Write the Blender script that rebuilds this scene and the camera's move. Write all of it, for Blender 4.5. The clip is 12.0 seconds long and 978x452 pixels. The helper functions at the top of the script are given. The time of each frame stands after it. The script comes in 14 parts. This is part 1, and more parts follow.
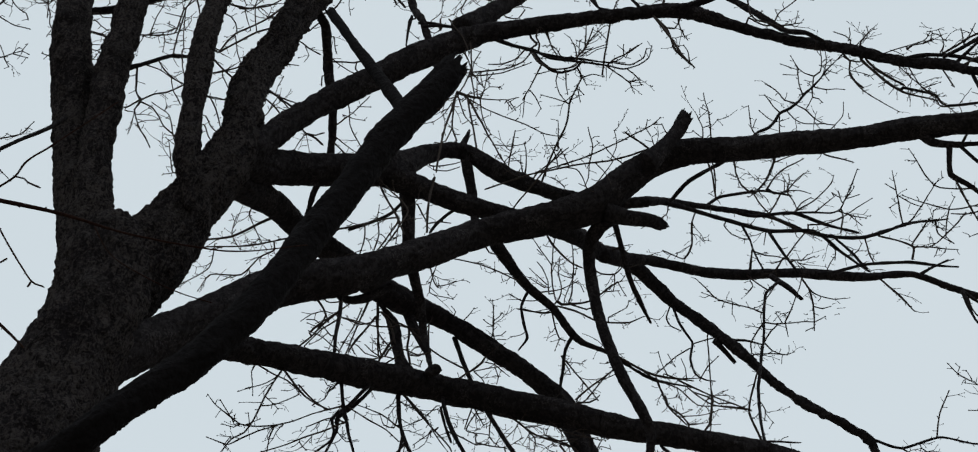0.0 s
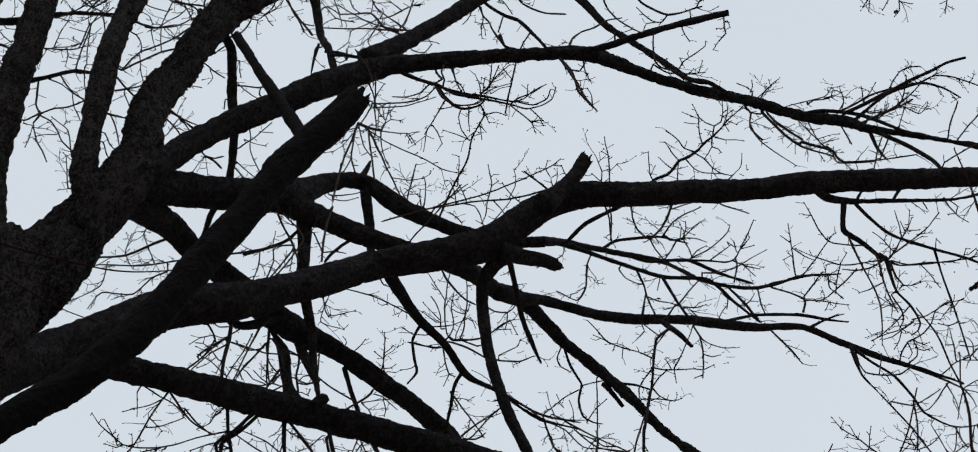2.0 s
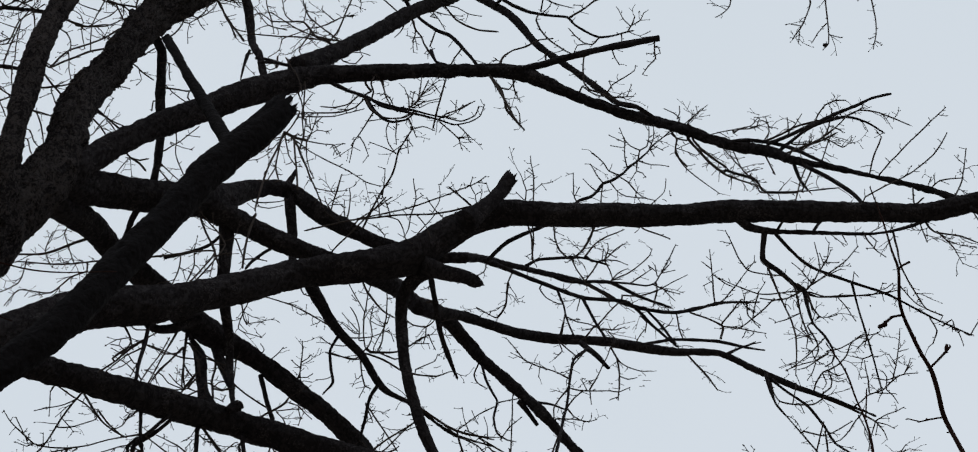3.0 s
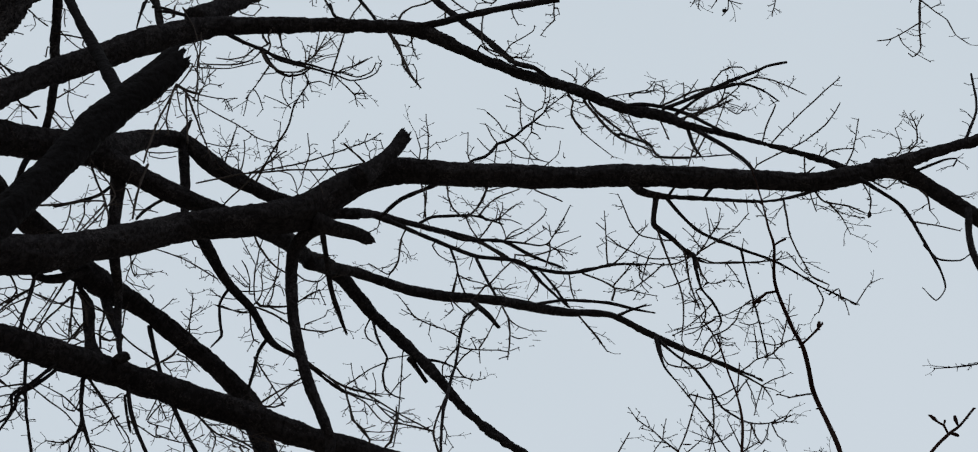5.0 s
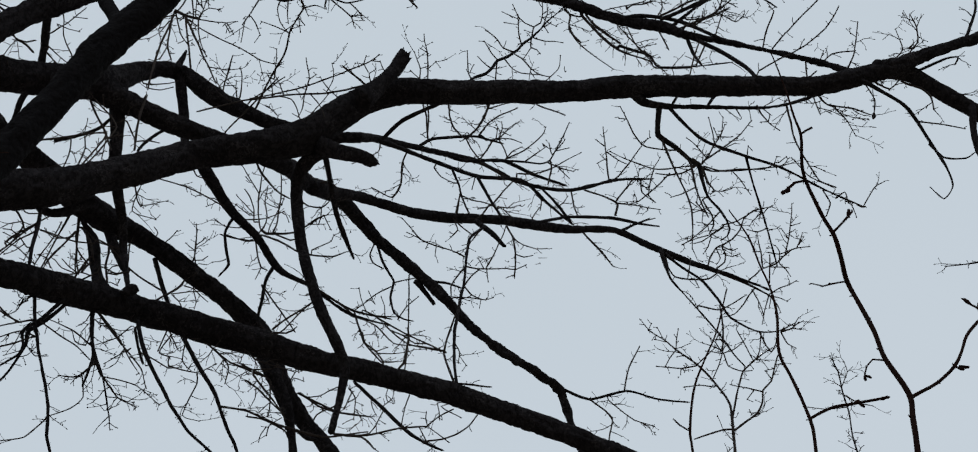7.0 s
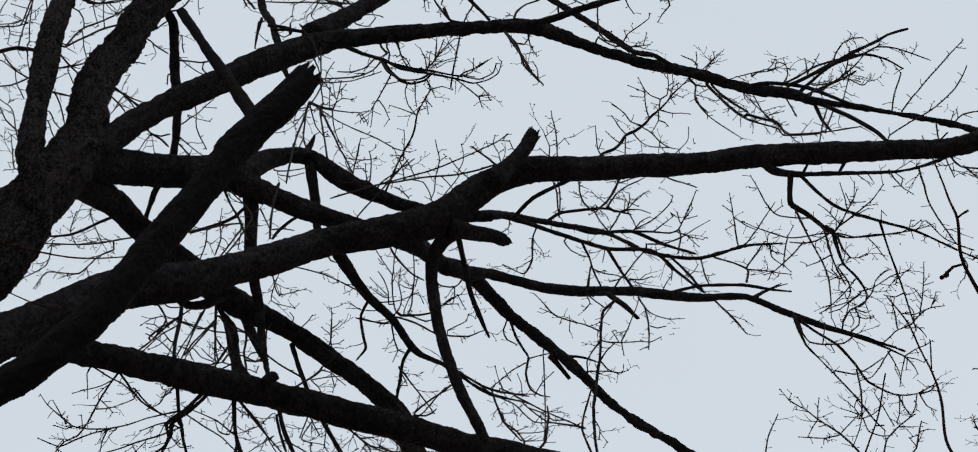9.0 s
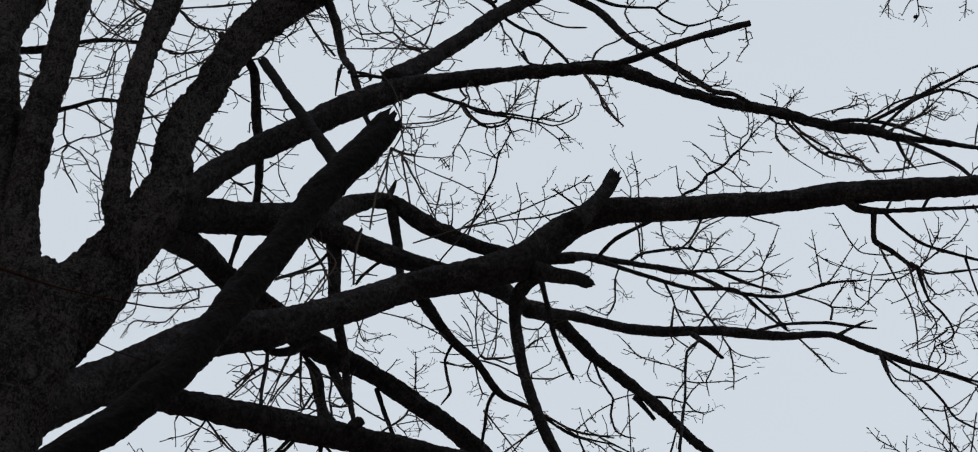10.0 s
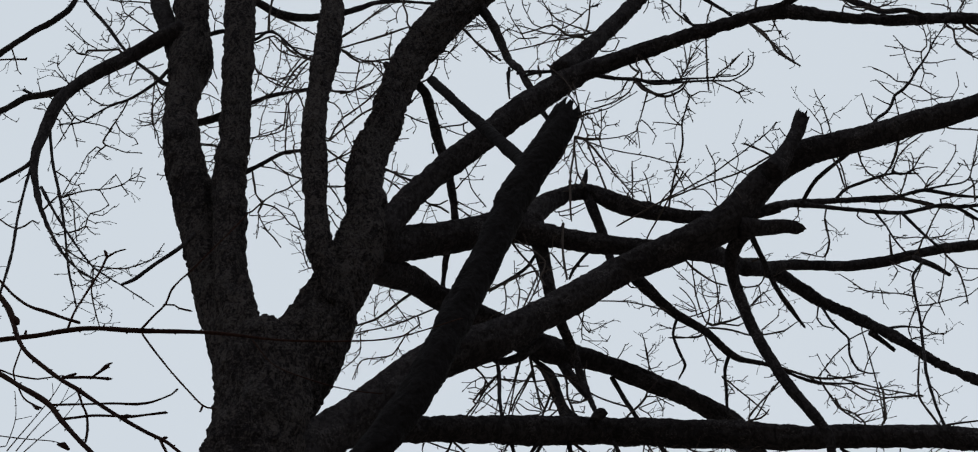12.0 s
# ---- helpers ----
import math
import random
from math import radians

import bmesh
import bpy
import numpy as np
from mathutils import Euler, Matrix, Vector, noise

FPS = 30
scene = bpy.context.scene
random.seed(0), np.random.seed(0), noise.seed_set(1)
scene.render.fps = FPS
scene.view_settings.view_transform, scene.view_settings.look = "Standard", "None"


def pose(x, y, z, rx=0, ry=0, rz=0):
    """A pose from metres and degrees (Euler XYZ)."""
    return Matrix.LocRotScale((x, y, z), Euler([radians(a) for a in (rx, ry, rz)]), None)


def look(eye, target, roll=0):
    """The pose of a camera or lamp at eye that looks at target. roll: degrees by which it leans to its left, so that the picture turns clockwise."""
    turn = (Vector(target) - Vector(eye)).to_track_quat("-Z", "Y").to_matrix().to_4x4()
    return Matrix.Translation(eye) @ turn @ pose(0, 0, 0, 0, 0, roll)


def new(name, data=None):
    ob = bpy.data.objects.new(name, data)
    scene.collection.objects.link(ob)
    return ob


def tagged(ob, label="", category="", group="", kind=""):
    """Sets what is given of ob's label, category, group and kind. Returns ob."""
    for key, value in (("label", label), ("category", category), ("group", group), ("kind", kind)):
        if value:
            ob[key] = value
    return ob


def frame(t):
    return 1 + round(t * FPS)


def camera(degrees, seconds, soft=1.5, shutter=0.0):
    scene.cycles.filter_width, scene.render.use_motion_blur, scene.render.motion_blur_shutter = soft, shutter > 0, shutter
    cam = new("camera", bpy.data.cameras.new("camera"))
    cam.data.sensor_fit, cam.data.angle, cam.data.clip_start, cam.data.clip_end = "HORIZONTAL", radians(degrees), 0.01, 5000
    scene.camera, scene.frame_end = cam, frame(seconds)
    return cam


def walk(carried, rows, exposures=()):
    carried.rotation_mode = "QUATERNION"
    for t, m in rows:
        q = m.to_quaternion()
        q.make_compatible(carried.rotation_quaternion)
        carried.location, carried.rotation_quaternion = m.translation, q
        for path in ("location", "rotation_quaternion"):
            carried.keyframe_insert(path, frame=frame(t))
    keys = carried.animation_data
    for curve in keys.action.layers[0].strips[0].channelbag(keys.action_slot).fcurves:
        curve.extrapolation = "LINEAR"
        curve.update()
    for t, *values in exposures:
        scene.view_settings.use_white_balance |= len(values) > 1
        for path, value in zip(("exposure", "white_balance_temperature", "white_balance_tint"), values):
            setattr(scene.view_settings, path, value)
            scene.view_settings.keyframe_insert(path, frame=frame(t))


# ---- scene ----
cam = camera(26.054, 12.0, soft=1.12)

PATH = [
    (0, (0.0128, 0.0052, 1.5976), (-0.6492, 5.9945, 9.5782), 2.640),
    (0.5, (0.0319, 0.0024, 1.5947), (-0.5224, 5.9925, 9.5830), 2.277),
    (1, (0.0341, 0.0037, 1.5904), (-0.3919, 5.9853, 9.5929), 1.756),
    (1.5, (0.0561, -0.0033, 1.5835), (-0.2775, 5.9202, 9.6335), 1.849),
    (2, (0.0545, -0.0128, 1.5952), (-0.1496, 5.8717, 9.6780), 2.104),
    (2.5, (0.0692, -0.0306, 1.5855), (0.0490, 5.8306, 9.6877), 2.020),
    (3, (0.0857, -0.0497, 1.5872), (0.2180, 5.7839, 9.7082), 1.968),
    (3.2, (0.0696, -0.0550, 1.5886), (0.2666, 5.7710, 9.7138), 1.772),
    (4.8, (0.1516, -0.1091, 1.6211), (0.7050, 5.8496, 9.6328), 0.453),
    (5, (0.1661, -0.1087, 1.6137), (0.7478, 5.8894, 9.5939), 0.127),
    (5.5, (0.1354, -0.0510, 1.6008), (0.7879, 6.0474, 9.4992), -0.762),
    (6, (0.0863, 0.0387, 1.5629), (0.7639, 6.2018, 9.4088), -1.607),
    (6.5, (0.0578, 0.0267, 1.5835), (0.7669, 6.2481, 9.3804), -2.477),
    (6.7, (0.0496, 0.0267, 1.5861), (0.7639, 6.2556, 9.3765), -2.720),
    (8.3, (-0.0346, -0.0766, 1.6566), (0.3882, 6.0377, 9.5584), -2.668),
    (8.5, (-0.0588, -0.0744, 1.6645), (0.2921, 6.0159, 9.5882), -2.357),
    (9, (-0.1072, -0.0922, 1.6709), (0.0744, 5.9609, 9.6287), -1.328),
    (9.5, (-0.1116, -0.1095, 1.6676), (-0.1101, 5.8906, 9.6675), -0.212),
    (10, (-0.1295, -0.1178, 1.6719), (-0.3161, 5.7853, 9.7415), 0.544),
    (10.5, (-0.1338, -0.1173, 1.6689), (-0.5094, 5.6961, 9.7969), 1.015),
    (11, (-0.1562, -0.1096, 1.6724), (-0.6873, 5.6724, 9.8141), 0.808),
    (11.5, (-0.1500, -0.0816, 1.6615), (-0.9070, 5.6929, 9.7906), -0.525),
    (12, (-0.1399, -0.0652, 1.6782), (-1.2643, 5.7229, 9.7549), -4.242),
]
EXPOSURES = [
    (0, 0.15, 6600, 8), (0.8, 0.16, 6600, 10), (2.5, 0.18, 6600, 12), (4.6, 0.09, 6550, 11), (5.2, 0.06, 6480, 10), (6, 0.02, 6400, 8.5),
    (6.5, -0.04, 6430, 10), (8.2, 0.07, 6450, 9), (8.7, 0.13, 6520, 11), (9.5, 0.14, 6590, 12), (10.5, 0.13, 6590, 12), (11, 0.13, 6610, 10.5), (12, 0.14, 6600, 12),
]
walk(cam, [(t, look(eye, target, roll)) for t, eye, target, roll in PATH], EXPOSURES)

# world, sun and exposure: an even, bright overcast
world = bpy.data.worlds.new("overcast")
scene.world = world
world.use_nodes = True
wn, wl = world.node_tree.nodes, world.node_tree.links
wn.clear()
sky = wn.new("ShaderNodeTexSky")
sky.sky_type = "NISHITA"
sky.sun_disc = False
sky.sun_elevation, sky.sun_rotation = radians(38), radians(200)
sky.dust_density = 4.0
clouds = wn.new("ShaderNodeTexNoise")
clouds.inputs["Scale"].default_value, clouds.inputs["Detail"].default_value = 1.6, 3.0
where = wn.new("ShaderNodeTexCoord")
wl.new(where.outputs["Generated"], clouds.inputs["Vector"])
ramp = wn.new("ShaderNodeValToRGB")
ramp.color_ramp.elements[0].position, ramp.color_ramp.elements[0].color = 0.30, (7.3, 8.25, 9.0, 1)
ramp.color_ramp.elements[1].position, ramp.color_ramp.elements[1].color = 0.72, (7.9, 8.75, 9.5, 1)
wl.new(clouds.outputs["Fac"], ramp.inputs["Fac"])
cover = wn.new("ShaderNodeMix")
cover.data_type = "RGBA"
cover.inputs["Factor"].default_value = 0.93
wl.new(sky.outputs["Color"], cover.inputs["A"])
wl.new(ramp.outputs["Color"], cover.inputs["B"])
split = wn.new("ShaderNodeSeparateXYZ")
wl.new(where.outputs["Generated"], split.inputs["Vector"])
rise = wn.new("ShaderNodeMapRange")
rise.interpolation_type = "SMOOTHSTEP"
rise.inputs["From Min"].default_value, rise.inputs["From Max"].default_value = 0.0, 0.68
rise.inputs["To Min"].default_value, rise.inputs["To Max"].default_value = 0.12, 1.0
wl.new(split.outputs["Z"], rise.inputs["Value"])
dim = wn.new("ShaderNodeVectorMath")
dim.operation = "SCALE"
wl.new(cover.outputs["Result"], dim.inputs[0])
wl.new(rise.outputs["Result"], dim.inputs["Scale"])
back = wn.new("ShaderNodeBackground")
back.inputs["Strength"].default_value = 0.08
out = wn.new("ShaderNodeOutputWorld")
wl.new(dim.outputs["Vector"], back.inputs["Color"])
wl.new(back.outputs["Background"], out.inputs["Surface"])

lamp = bpy.data.lights.new("sun", "SUN")
lamp.energy, lamp.angle, lamp.color = 0.5, radians(25), (1.0, 0.97, 0.92)
new("sun", lamp).matrix_world = look((4, 16, 24), (0, 6, 8))


# materials
def material(name, build):
    m = bpy.data.materials.new(name)
    m.use_nodes = True
    n, l = m.node_tree.nodes, m.node_tree.links
    build(n, l, n["Principled BSDF"])
    return m


def bark(name, dark, light, tint, amount, rough, scale, bump, shine=0.03, plates=0.0, fleck=0.0):
    """Bark: furrowed two-scale noise between a dark and a light tone, stained with a third."""

    def build(n, l, bsdf):
        co = n.new("ShaderNodeTexCoord")
        big, fine, spot = (n.new("ShaderNodeTexNoise") for _ in range(3))
        for tex, s, d in ((big, 2.3, 4), (fine, scale, 8), (spot, 7.0, 6)):
            tex.inputs["Scale"].default_value, tex.inputs["Detail"].default_value = s, d
            l.new(co.outputs["Object"], tex.inputs["Vector"])
        add = n.new("ShaderNodeMath")
        add.operation = "MULTIPLY_ADD"
        add.inputs[1].default_value = 0.35
        l.new(big.outputs["Fac"], add.inputs[0])
        mul = n.new("ShaderNodeMath")
        mul.operation = "MULTIPLY"
        mul.inputs[1].default_value = 0.65
        l.new(fine.outputs["Fac"], mul.inputs[0])
        l.new(mul.outputs[0], add.inputs[2])
        value = add.outputs[0]
        if plates:
            # shaggy flakes, longer than wide; their crevices' shade is painted into the tone
            stretch = n.new("ShaderNodeVectorMath")
            stretch.operation = "MULTIPLY_ADD"
            stretch.inputs[1].default_value = (1.0, 1.0, 0.30)
            sway = n.new("ShaderNodeVectorMath")
            sway.operation = "SCALE"
            sway.inputs["Scale"].default_value = 0.13
            l.new(spot.outputs["Color"], sway.inputs[0])
            l.new(co.outputs["Object"], stretch.inputs[0])
            l.new(sway.outputs["Vector"], stretch.inputs[2])
            cell = n.new("ShaderNodeTexNoise")
            cell.inputs["Scale"].default_value, cell.inputs["Detail"].default_value = plates, 4.0
            cell.inputs["Roughness"].default_value, cell.inputs["Distortion"].default_value = 0.62, 1.1
            l.new(stretch.outputs["Vector"], cell.inputs["Vector"])
            edge = n.new("ShaderNodeMapRange")
            edge.inputs["From Min"].default_value, edge.inputs["From Max"].default_value = 0.36, 0.62
            edge.inputs["To Min"].default_value, edge.inputs["To Max"].default_value = -0.17, 0.12
            l.new(cell.outputs["Fac"], edge.inputs["Value"])
            join = n.new("ShaderNodeMath")
            l.new(add.outputs[0], join.inputs[0])
            l.new(edge.outputs["Result"], join.inputs[1])
            value = join.outputs[0]
        ramp = n.new("ShaderNodeValToRGB")
        ramp.color_ramp.elements[0].position, ramp.color_ramp.elements[0].color = 0.40, (*dark, 1)
        ramp.color_ramp.elements[1].position, ramp.color_ramp.elements[1].color = 0.60, (*light, 1)
        l.new(value, ramp.inputs["Fac"])
        mask = n.new("ShaderNodeMapRange")
        mask.inputs["From Min"].default_value, mask.inputs["From Max"].default_value = 0.50, 0.68
        mask.inputs["To Max"].default_value = amount
        l.new(spot.outputs["Fac"], mask.inputs["Value"])
        mix = n.new("ShaderNodeMix")
        mix.data_type = "RGBA"
        l.new(mask.outputs["Result"], mix.inputs["Factor"])
        l.new(ramp.outputs["Color"], mix.inputs["A"])
        mix.inputs["B"].default_value = (*tint, 1)
        colour = mix.outputs["Result"]
        if fleck:
            # small pale lichen flecks in loose patches
            dots = n.new("ShaderNodeTexNoise")
            dots.inputs["Scale"].default_value, dots.inputs["Detail"].default_value = 85.0, 3.0
            l.new(co.outputs["Object"], dots.inputs["Vector"])
            both = n.new("ShaderNodeMath")
            both.operation = "MULTIPLY"
            l.new(dots.outputs["Fac"], both.inputs[0])
            l.new(spot.outputs["Fac"], both.inputs[1])
            pick = n.new("ShaderNodeMapRange")
            pick.inputs["From Min"].default_value, pick.inputs["From Max"].default_value = 0.325, 0.37
            pick.inputs["To Max"].default_value = fleck
            l.new(both.outputs[0], pick.inputs["Value"])
            pale = n.new("ShaderNodeMix")
            pale.data_type = "RGBA"
            l.new(pick.outputs["Result"], pale.inputs["Factor"])
            l.new(colour, pale.inputs["A"])
            pale.inputs["B"].default_value = (0.105, 0.094, 0.098, 1)
            colour = pale.outputs["Result"]
        l.new(colour, bsdf.inputs["Base Color"])
        bsdf.inputs["Roughness"].default_value = rough
        bsdf.inputs["Specular IOR Level"].default_value = shine
        b = n.new("ShaderNodeBump")
        b.inputs["Strength"].default_value, b.inputs["Distance"].default_value = bump, 0.02
        l.new(value if plates else fine.outputs["Fac"], b.inputs["Height"])
        l.new(b.outputs["Normal"], bsdf.inputs["Normal"])

    return material(name, build)


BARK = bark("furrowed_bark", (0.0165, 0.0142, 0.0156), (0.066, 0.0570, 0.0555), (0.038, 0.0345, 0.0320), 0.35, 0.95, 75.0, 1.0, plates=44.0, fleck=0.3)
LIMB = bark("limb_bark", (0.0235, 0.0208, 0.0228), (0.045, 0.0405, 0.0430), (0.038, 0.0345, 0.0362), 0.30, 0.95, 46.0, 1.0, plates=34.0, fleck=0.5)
# the snapped limb's wood: darker and more even than the limb bark
DEAD = bark("dead_dark_wood", (0.0125, 0.0116, 0.0126), (0.0175, 0.0160, 0.0172), (0.0160, 0.0148, 0.0158), 0.35, 0.9, 50.0, 0.7)
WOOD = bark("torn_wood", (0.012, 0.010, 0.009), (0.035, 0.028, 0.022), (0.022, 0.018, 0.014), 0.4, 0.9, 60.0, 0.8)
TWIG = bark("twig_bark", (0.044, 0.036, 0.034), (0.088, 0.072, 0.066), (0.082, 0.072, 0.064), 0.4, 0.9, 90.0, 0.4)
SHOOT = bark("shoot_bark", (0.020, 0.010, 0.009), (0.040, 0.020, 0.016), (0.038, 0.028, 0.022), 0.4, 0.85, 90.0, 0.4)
# ground out of view: tones raised so it bounces light onto the undersides
SOIL = bark("bounce_ground", (0.105, 0.090, 0.074), (0.25, 0.215, 0.180), (0.13, 0.135, 0.10), 0.5, 1.0, 18.0, 0.8)


# tools
def lattice(p, seed):
    """Smooth value noise in 0..1 at the rows of p."""
    i = np.floor(p).astype(np.int64)
    f = p - i
    f = f * f * (3 - 2 * f)
    total = np.zeros(len(p))
    for dx in (0, 1):
        for dy in (0, 1):
            for dz in (0, 1):
                h = (i[:, 0] + dx) * 374761393 + (i[:, 1] + dy) * 668265263 + (i[:, 2] + dz) * 2147483647 + seed * 1274126177
                h = (h ^ (h >> 13)) * 1274126177 & 0x7FFFFFFF
                h = ((h ^ (h >> 16)) & 0xFFFF) / 65535.0
                w = (f[:, 0] if dx else 1 - f[:, 0]) * (f[:, 1] if dy else 1 - f[:, 1]) * (f[:, 2] if dz else 1 - f[:, 2])
                total += h * w
    return total


def spline(nodes, step, slack=1.0):
    """Curve through rows of x, y, z, r, in steps of about that many metres. slack: 1 flowing, 0 angular."""
    q = np.array(nodes, float)
    q = np.vstack([2 * q[0] - q[1], q, 2 * q[-1] - q[-2]])
    rows = []
    for k in range(1, len(q) - 2):
        a, b, c, d = q[k - 1 : k + 3]
        n = max(1, int(np.linalg.norm(c[:3] - b[:3]) / (step * (4 if b[3] > 0.47 else 1))))
        t = (np.arange(n) / n)[:, None]
        m0, m1 = 0.5 * slack * (c - a), 0.5 * slack * (d - b)
        if slack < 1:
            m0, m1 = m0 + (1 - slack) * (c - b), m1 + (1 - slack) * (c - b)
        rows.append((2 * t**3 - 3 * t**2 + 1) * b + (t**3 - 2 * t**2 + t) * m0 + (3 * t**2 - 2 * t**3) * c + (t**3 - t**2) * m1)
    rows.append(q[-2][None])
    rows = np.vstack(rows)
    rows[:, 3] = np.maximum(rows[:, 3], 0.0012)
    return rows


def frames(line):
    """Turning-free side vectors along a line."""
    tan = np.gradient(line, axis=0)
    tan /= np.linalg.norm(tan, axis=1)[:, None] + 1e-12
    side = np.cross(tan[0], (0.31, 0.17, 0.93))
    side /= np.linalg.norm(side)
    us = []
    for t in tan:
        side = side - t * (side @ t)
        side /= np.linalg.norm(side)
        us.append(side.copy())
    us = np.array(us)
    return tan, us, np.cross(tan, us)


def tube(nodes, sides, step, relief=0.0, seed=0, end="taper", wander=0.0, slack=1.0):
    """A closed, swept bough. relief: depth of the bark's furrows in metres; end: taper, sawn or torn."""
    rows = spline(nodes, step, slack)
    line, r = rows[:, :3].copy(), rows[:, 3]
    m = len(rows)
    if wander:
        s = np.cumsum(np.r_[0, np.linalg.norm(np.diff(line, axis=0), axis=1)])
        ease = np.minimum(1, np.minimum(s / 0.1, (s[-1] - s) / 0.1 + 0.3))
        for k in range(3):
            slow = np.c_[s / 0.30, np.full(m, seed * 1.7 + k * 5.1), np.full(m, 0.5)]
            quick = np.c_[s / 0.09, np.full(m, seed * 2.3 + k * 3.7), np.full(m, 0.5)]
            line[:, k] += ((lattice(slow, seed + k) - 0.5) + 0.45 * (lattice(quick, seed + k + 9) - 0.5)) * wander * ease
        r = r * (1 + min(0.22, 0.0025 / r.max()) * (lattice(np.c_[s / 0.06, np.full(m, seed * 0.9), np.full(m, 0.2)], seed + 5) - 0.5))
    tan, u, v = frames(line)
    s = np.cumsum(np.r_[0, np.linalg.norm(np.diff(line, axis=0), axis=1)])
    a = np.arange(sides) * (2 * np.pi / sides)
    ca, sa = np.cos(a), np.sin(a)
    rr = np.repeat(r[:, None], sides, 1)
    if relief:
        px, py = (rr * ca).ravel(), (rr * sa).ravel()
        ps = np.repeat(s[:, None], sides, 1).ravel()
        lump = lattice(np.c_[px / 0.16, py / 0.16, ps / 0.37], seed) - 0.5
        warp = (lattice(np.c_[px / 0.07, py / 0.07, ps / 0.09], seed + 3) - 0.5) * 0.05
        ridge = 1 - np.abs(2 * lattice(np.c_[(px + warp) / 0.034, (py + warp) / 0.034, ps / 0.15], seed + 1) - 1)
        chip = lattice(np.c_[px / 0.014, py / 0.014, (ps + 3 * warp) / 0.021], seed + 2) + 0.6 * lattice(np.c_[px / 0.03, py / 0.03, (ps - 2 * warp) / 0.063], seed + 6) - 0.8
        swell = lattice(np.c_[px / 0.09, py / 0.09, ps / 0.11], seed + 8) - 0.5
        off = relief * (1.5 * lump + 0.9 * swell + 1.25 * (ridge - 0.85) + 1.1 * chip)
        rr = rr + off.reshape(rr.shape)
    verts = line[:, None] + rr[..., None] * (u[:, None] * ca[None, :, None] + v[:, None] * sa[None, :, None])
    if end == "torn":
        spike = (lattice(np.c_[ca * 2.0, sa * 2.0, np.full(sides, 3.3)], seed) + 0.9 * lattice(np.c_[ca * 6.0, sa * 6.0, np.full(sides, 1.3)], seed) ** 2 + 0.5 * lattice(np.c_[ca * 15.0, sa * 15.0, np.full(sides, 1.3)], seed + 1) - 0.8) * r[-1] * 1.5
        verts[-1] += tan[-1] * spike[:, None]
        verts[-2] += tan[-1] * spike[:, None] * 0.3
    verts = verts.reshape(-1, 3)
    k = np.arange(m - 1)[:, None] * sides
    j = np.arange(sides)[None]
    jn = (j + 1) % sides
    quads = np.stack([k + j, k + jn, k + sides + jn, k + sides + j], -1).reshape(-1, 4)
    tips = [line[0] - tan[0] * r[0] * 0.3, line[-1] + tan[-1] * r[-1] * (0.8 if end == "taper" else -0.5 if end == "torn" else 0.02)]
    n = len(verts)
    verts = np.vstack([verts, tips])
    j = np.arange(sides)
    jn = (j + 1) % sides
    last = (m - 1) * sides
    caps = np.vstack([np.stack([np.full(sides, n), jn, j], -1), np.stack([np.full(sides, n + 1), last + j, last + jn], -1)])
    return verts, quads, caps


def mesh_of(name, pieces, smooth=True):
    """One mesh out of pieces of vertices, quads and triangles."""
    vs, qs, ts, at = [], [], [], 0
    for v, q, t in pieces:
        vs.append(v), qs.append(q + at), ts.append(t + at)
        at += len(v)
    v, q, t = np.vstack(vs), np.vstack(qs), np.vstack(ts)
    me = bpy.data.meshes.new(name)
    me.vertices.add(len(v))
    me.vertices.foreach_set("co", v.astype(np.float32).ravel())
    me.loops.add(q.size + t.size)
    me.loops.foreach_set("vertex_index", np.r_[q.ravel(), t.ravel()].astype(np.int32))
    me.polygons.add(len(q) + len(t))
    me.polygons.foreach_set("loop_start", np.r_[np.arange(len(q)) * 4, q.size + np.arange(len(t)) * 3].astype(np.int32))
    me.update(calc_edges=True)
    me.validate()
    me.polygons.foreach_set("use_smooth", [smooth] * len(me.polygons))
    return me


def part(name, mesh, mat, parent, label=""):
    ob = new(name, mesh)
    mesh.materials.append(mat)
    ob.parent = parent
    ob.matrix_parent_inverse = parent.matrix_world.inverted()
    return tagged(ob, label)


COUNT = [0]


def bough(name, parent, nodes, mat=None, label="", end="taper", relief=None, fine=1.0):
    """One limb or branch: rows of x, y, z and radius in metres, along its middle."""
    COUNT[0] += 1
    r = max(n[3] for n in nodes[1:])
    if r > 0.14:
        sides, step, depth = 210, 0.011, 0.017
    elif r > 0.055:
        sides, step, depth = 64, 0.010, 0.0085
    elif r > 0.022:
        sides, step, depth = 30, 0.010, 0.0038
    else:
        sides, step, depth = 10, 0.016, 0.0015
    sides = max(6, int(sides * fine))
    data = tube(nodes, sides, step, depth if relief is None else relief, COUNT[0], end, wander=min(0.012, 0.7 * r) if r < 0.05 else 0.008, slack=0.75 if r < 0.05 else 1.0)
    return part(name, mesh_of(name, [data]), mat or LIMB, parent, label)


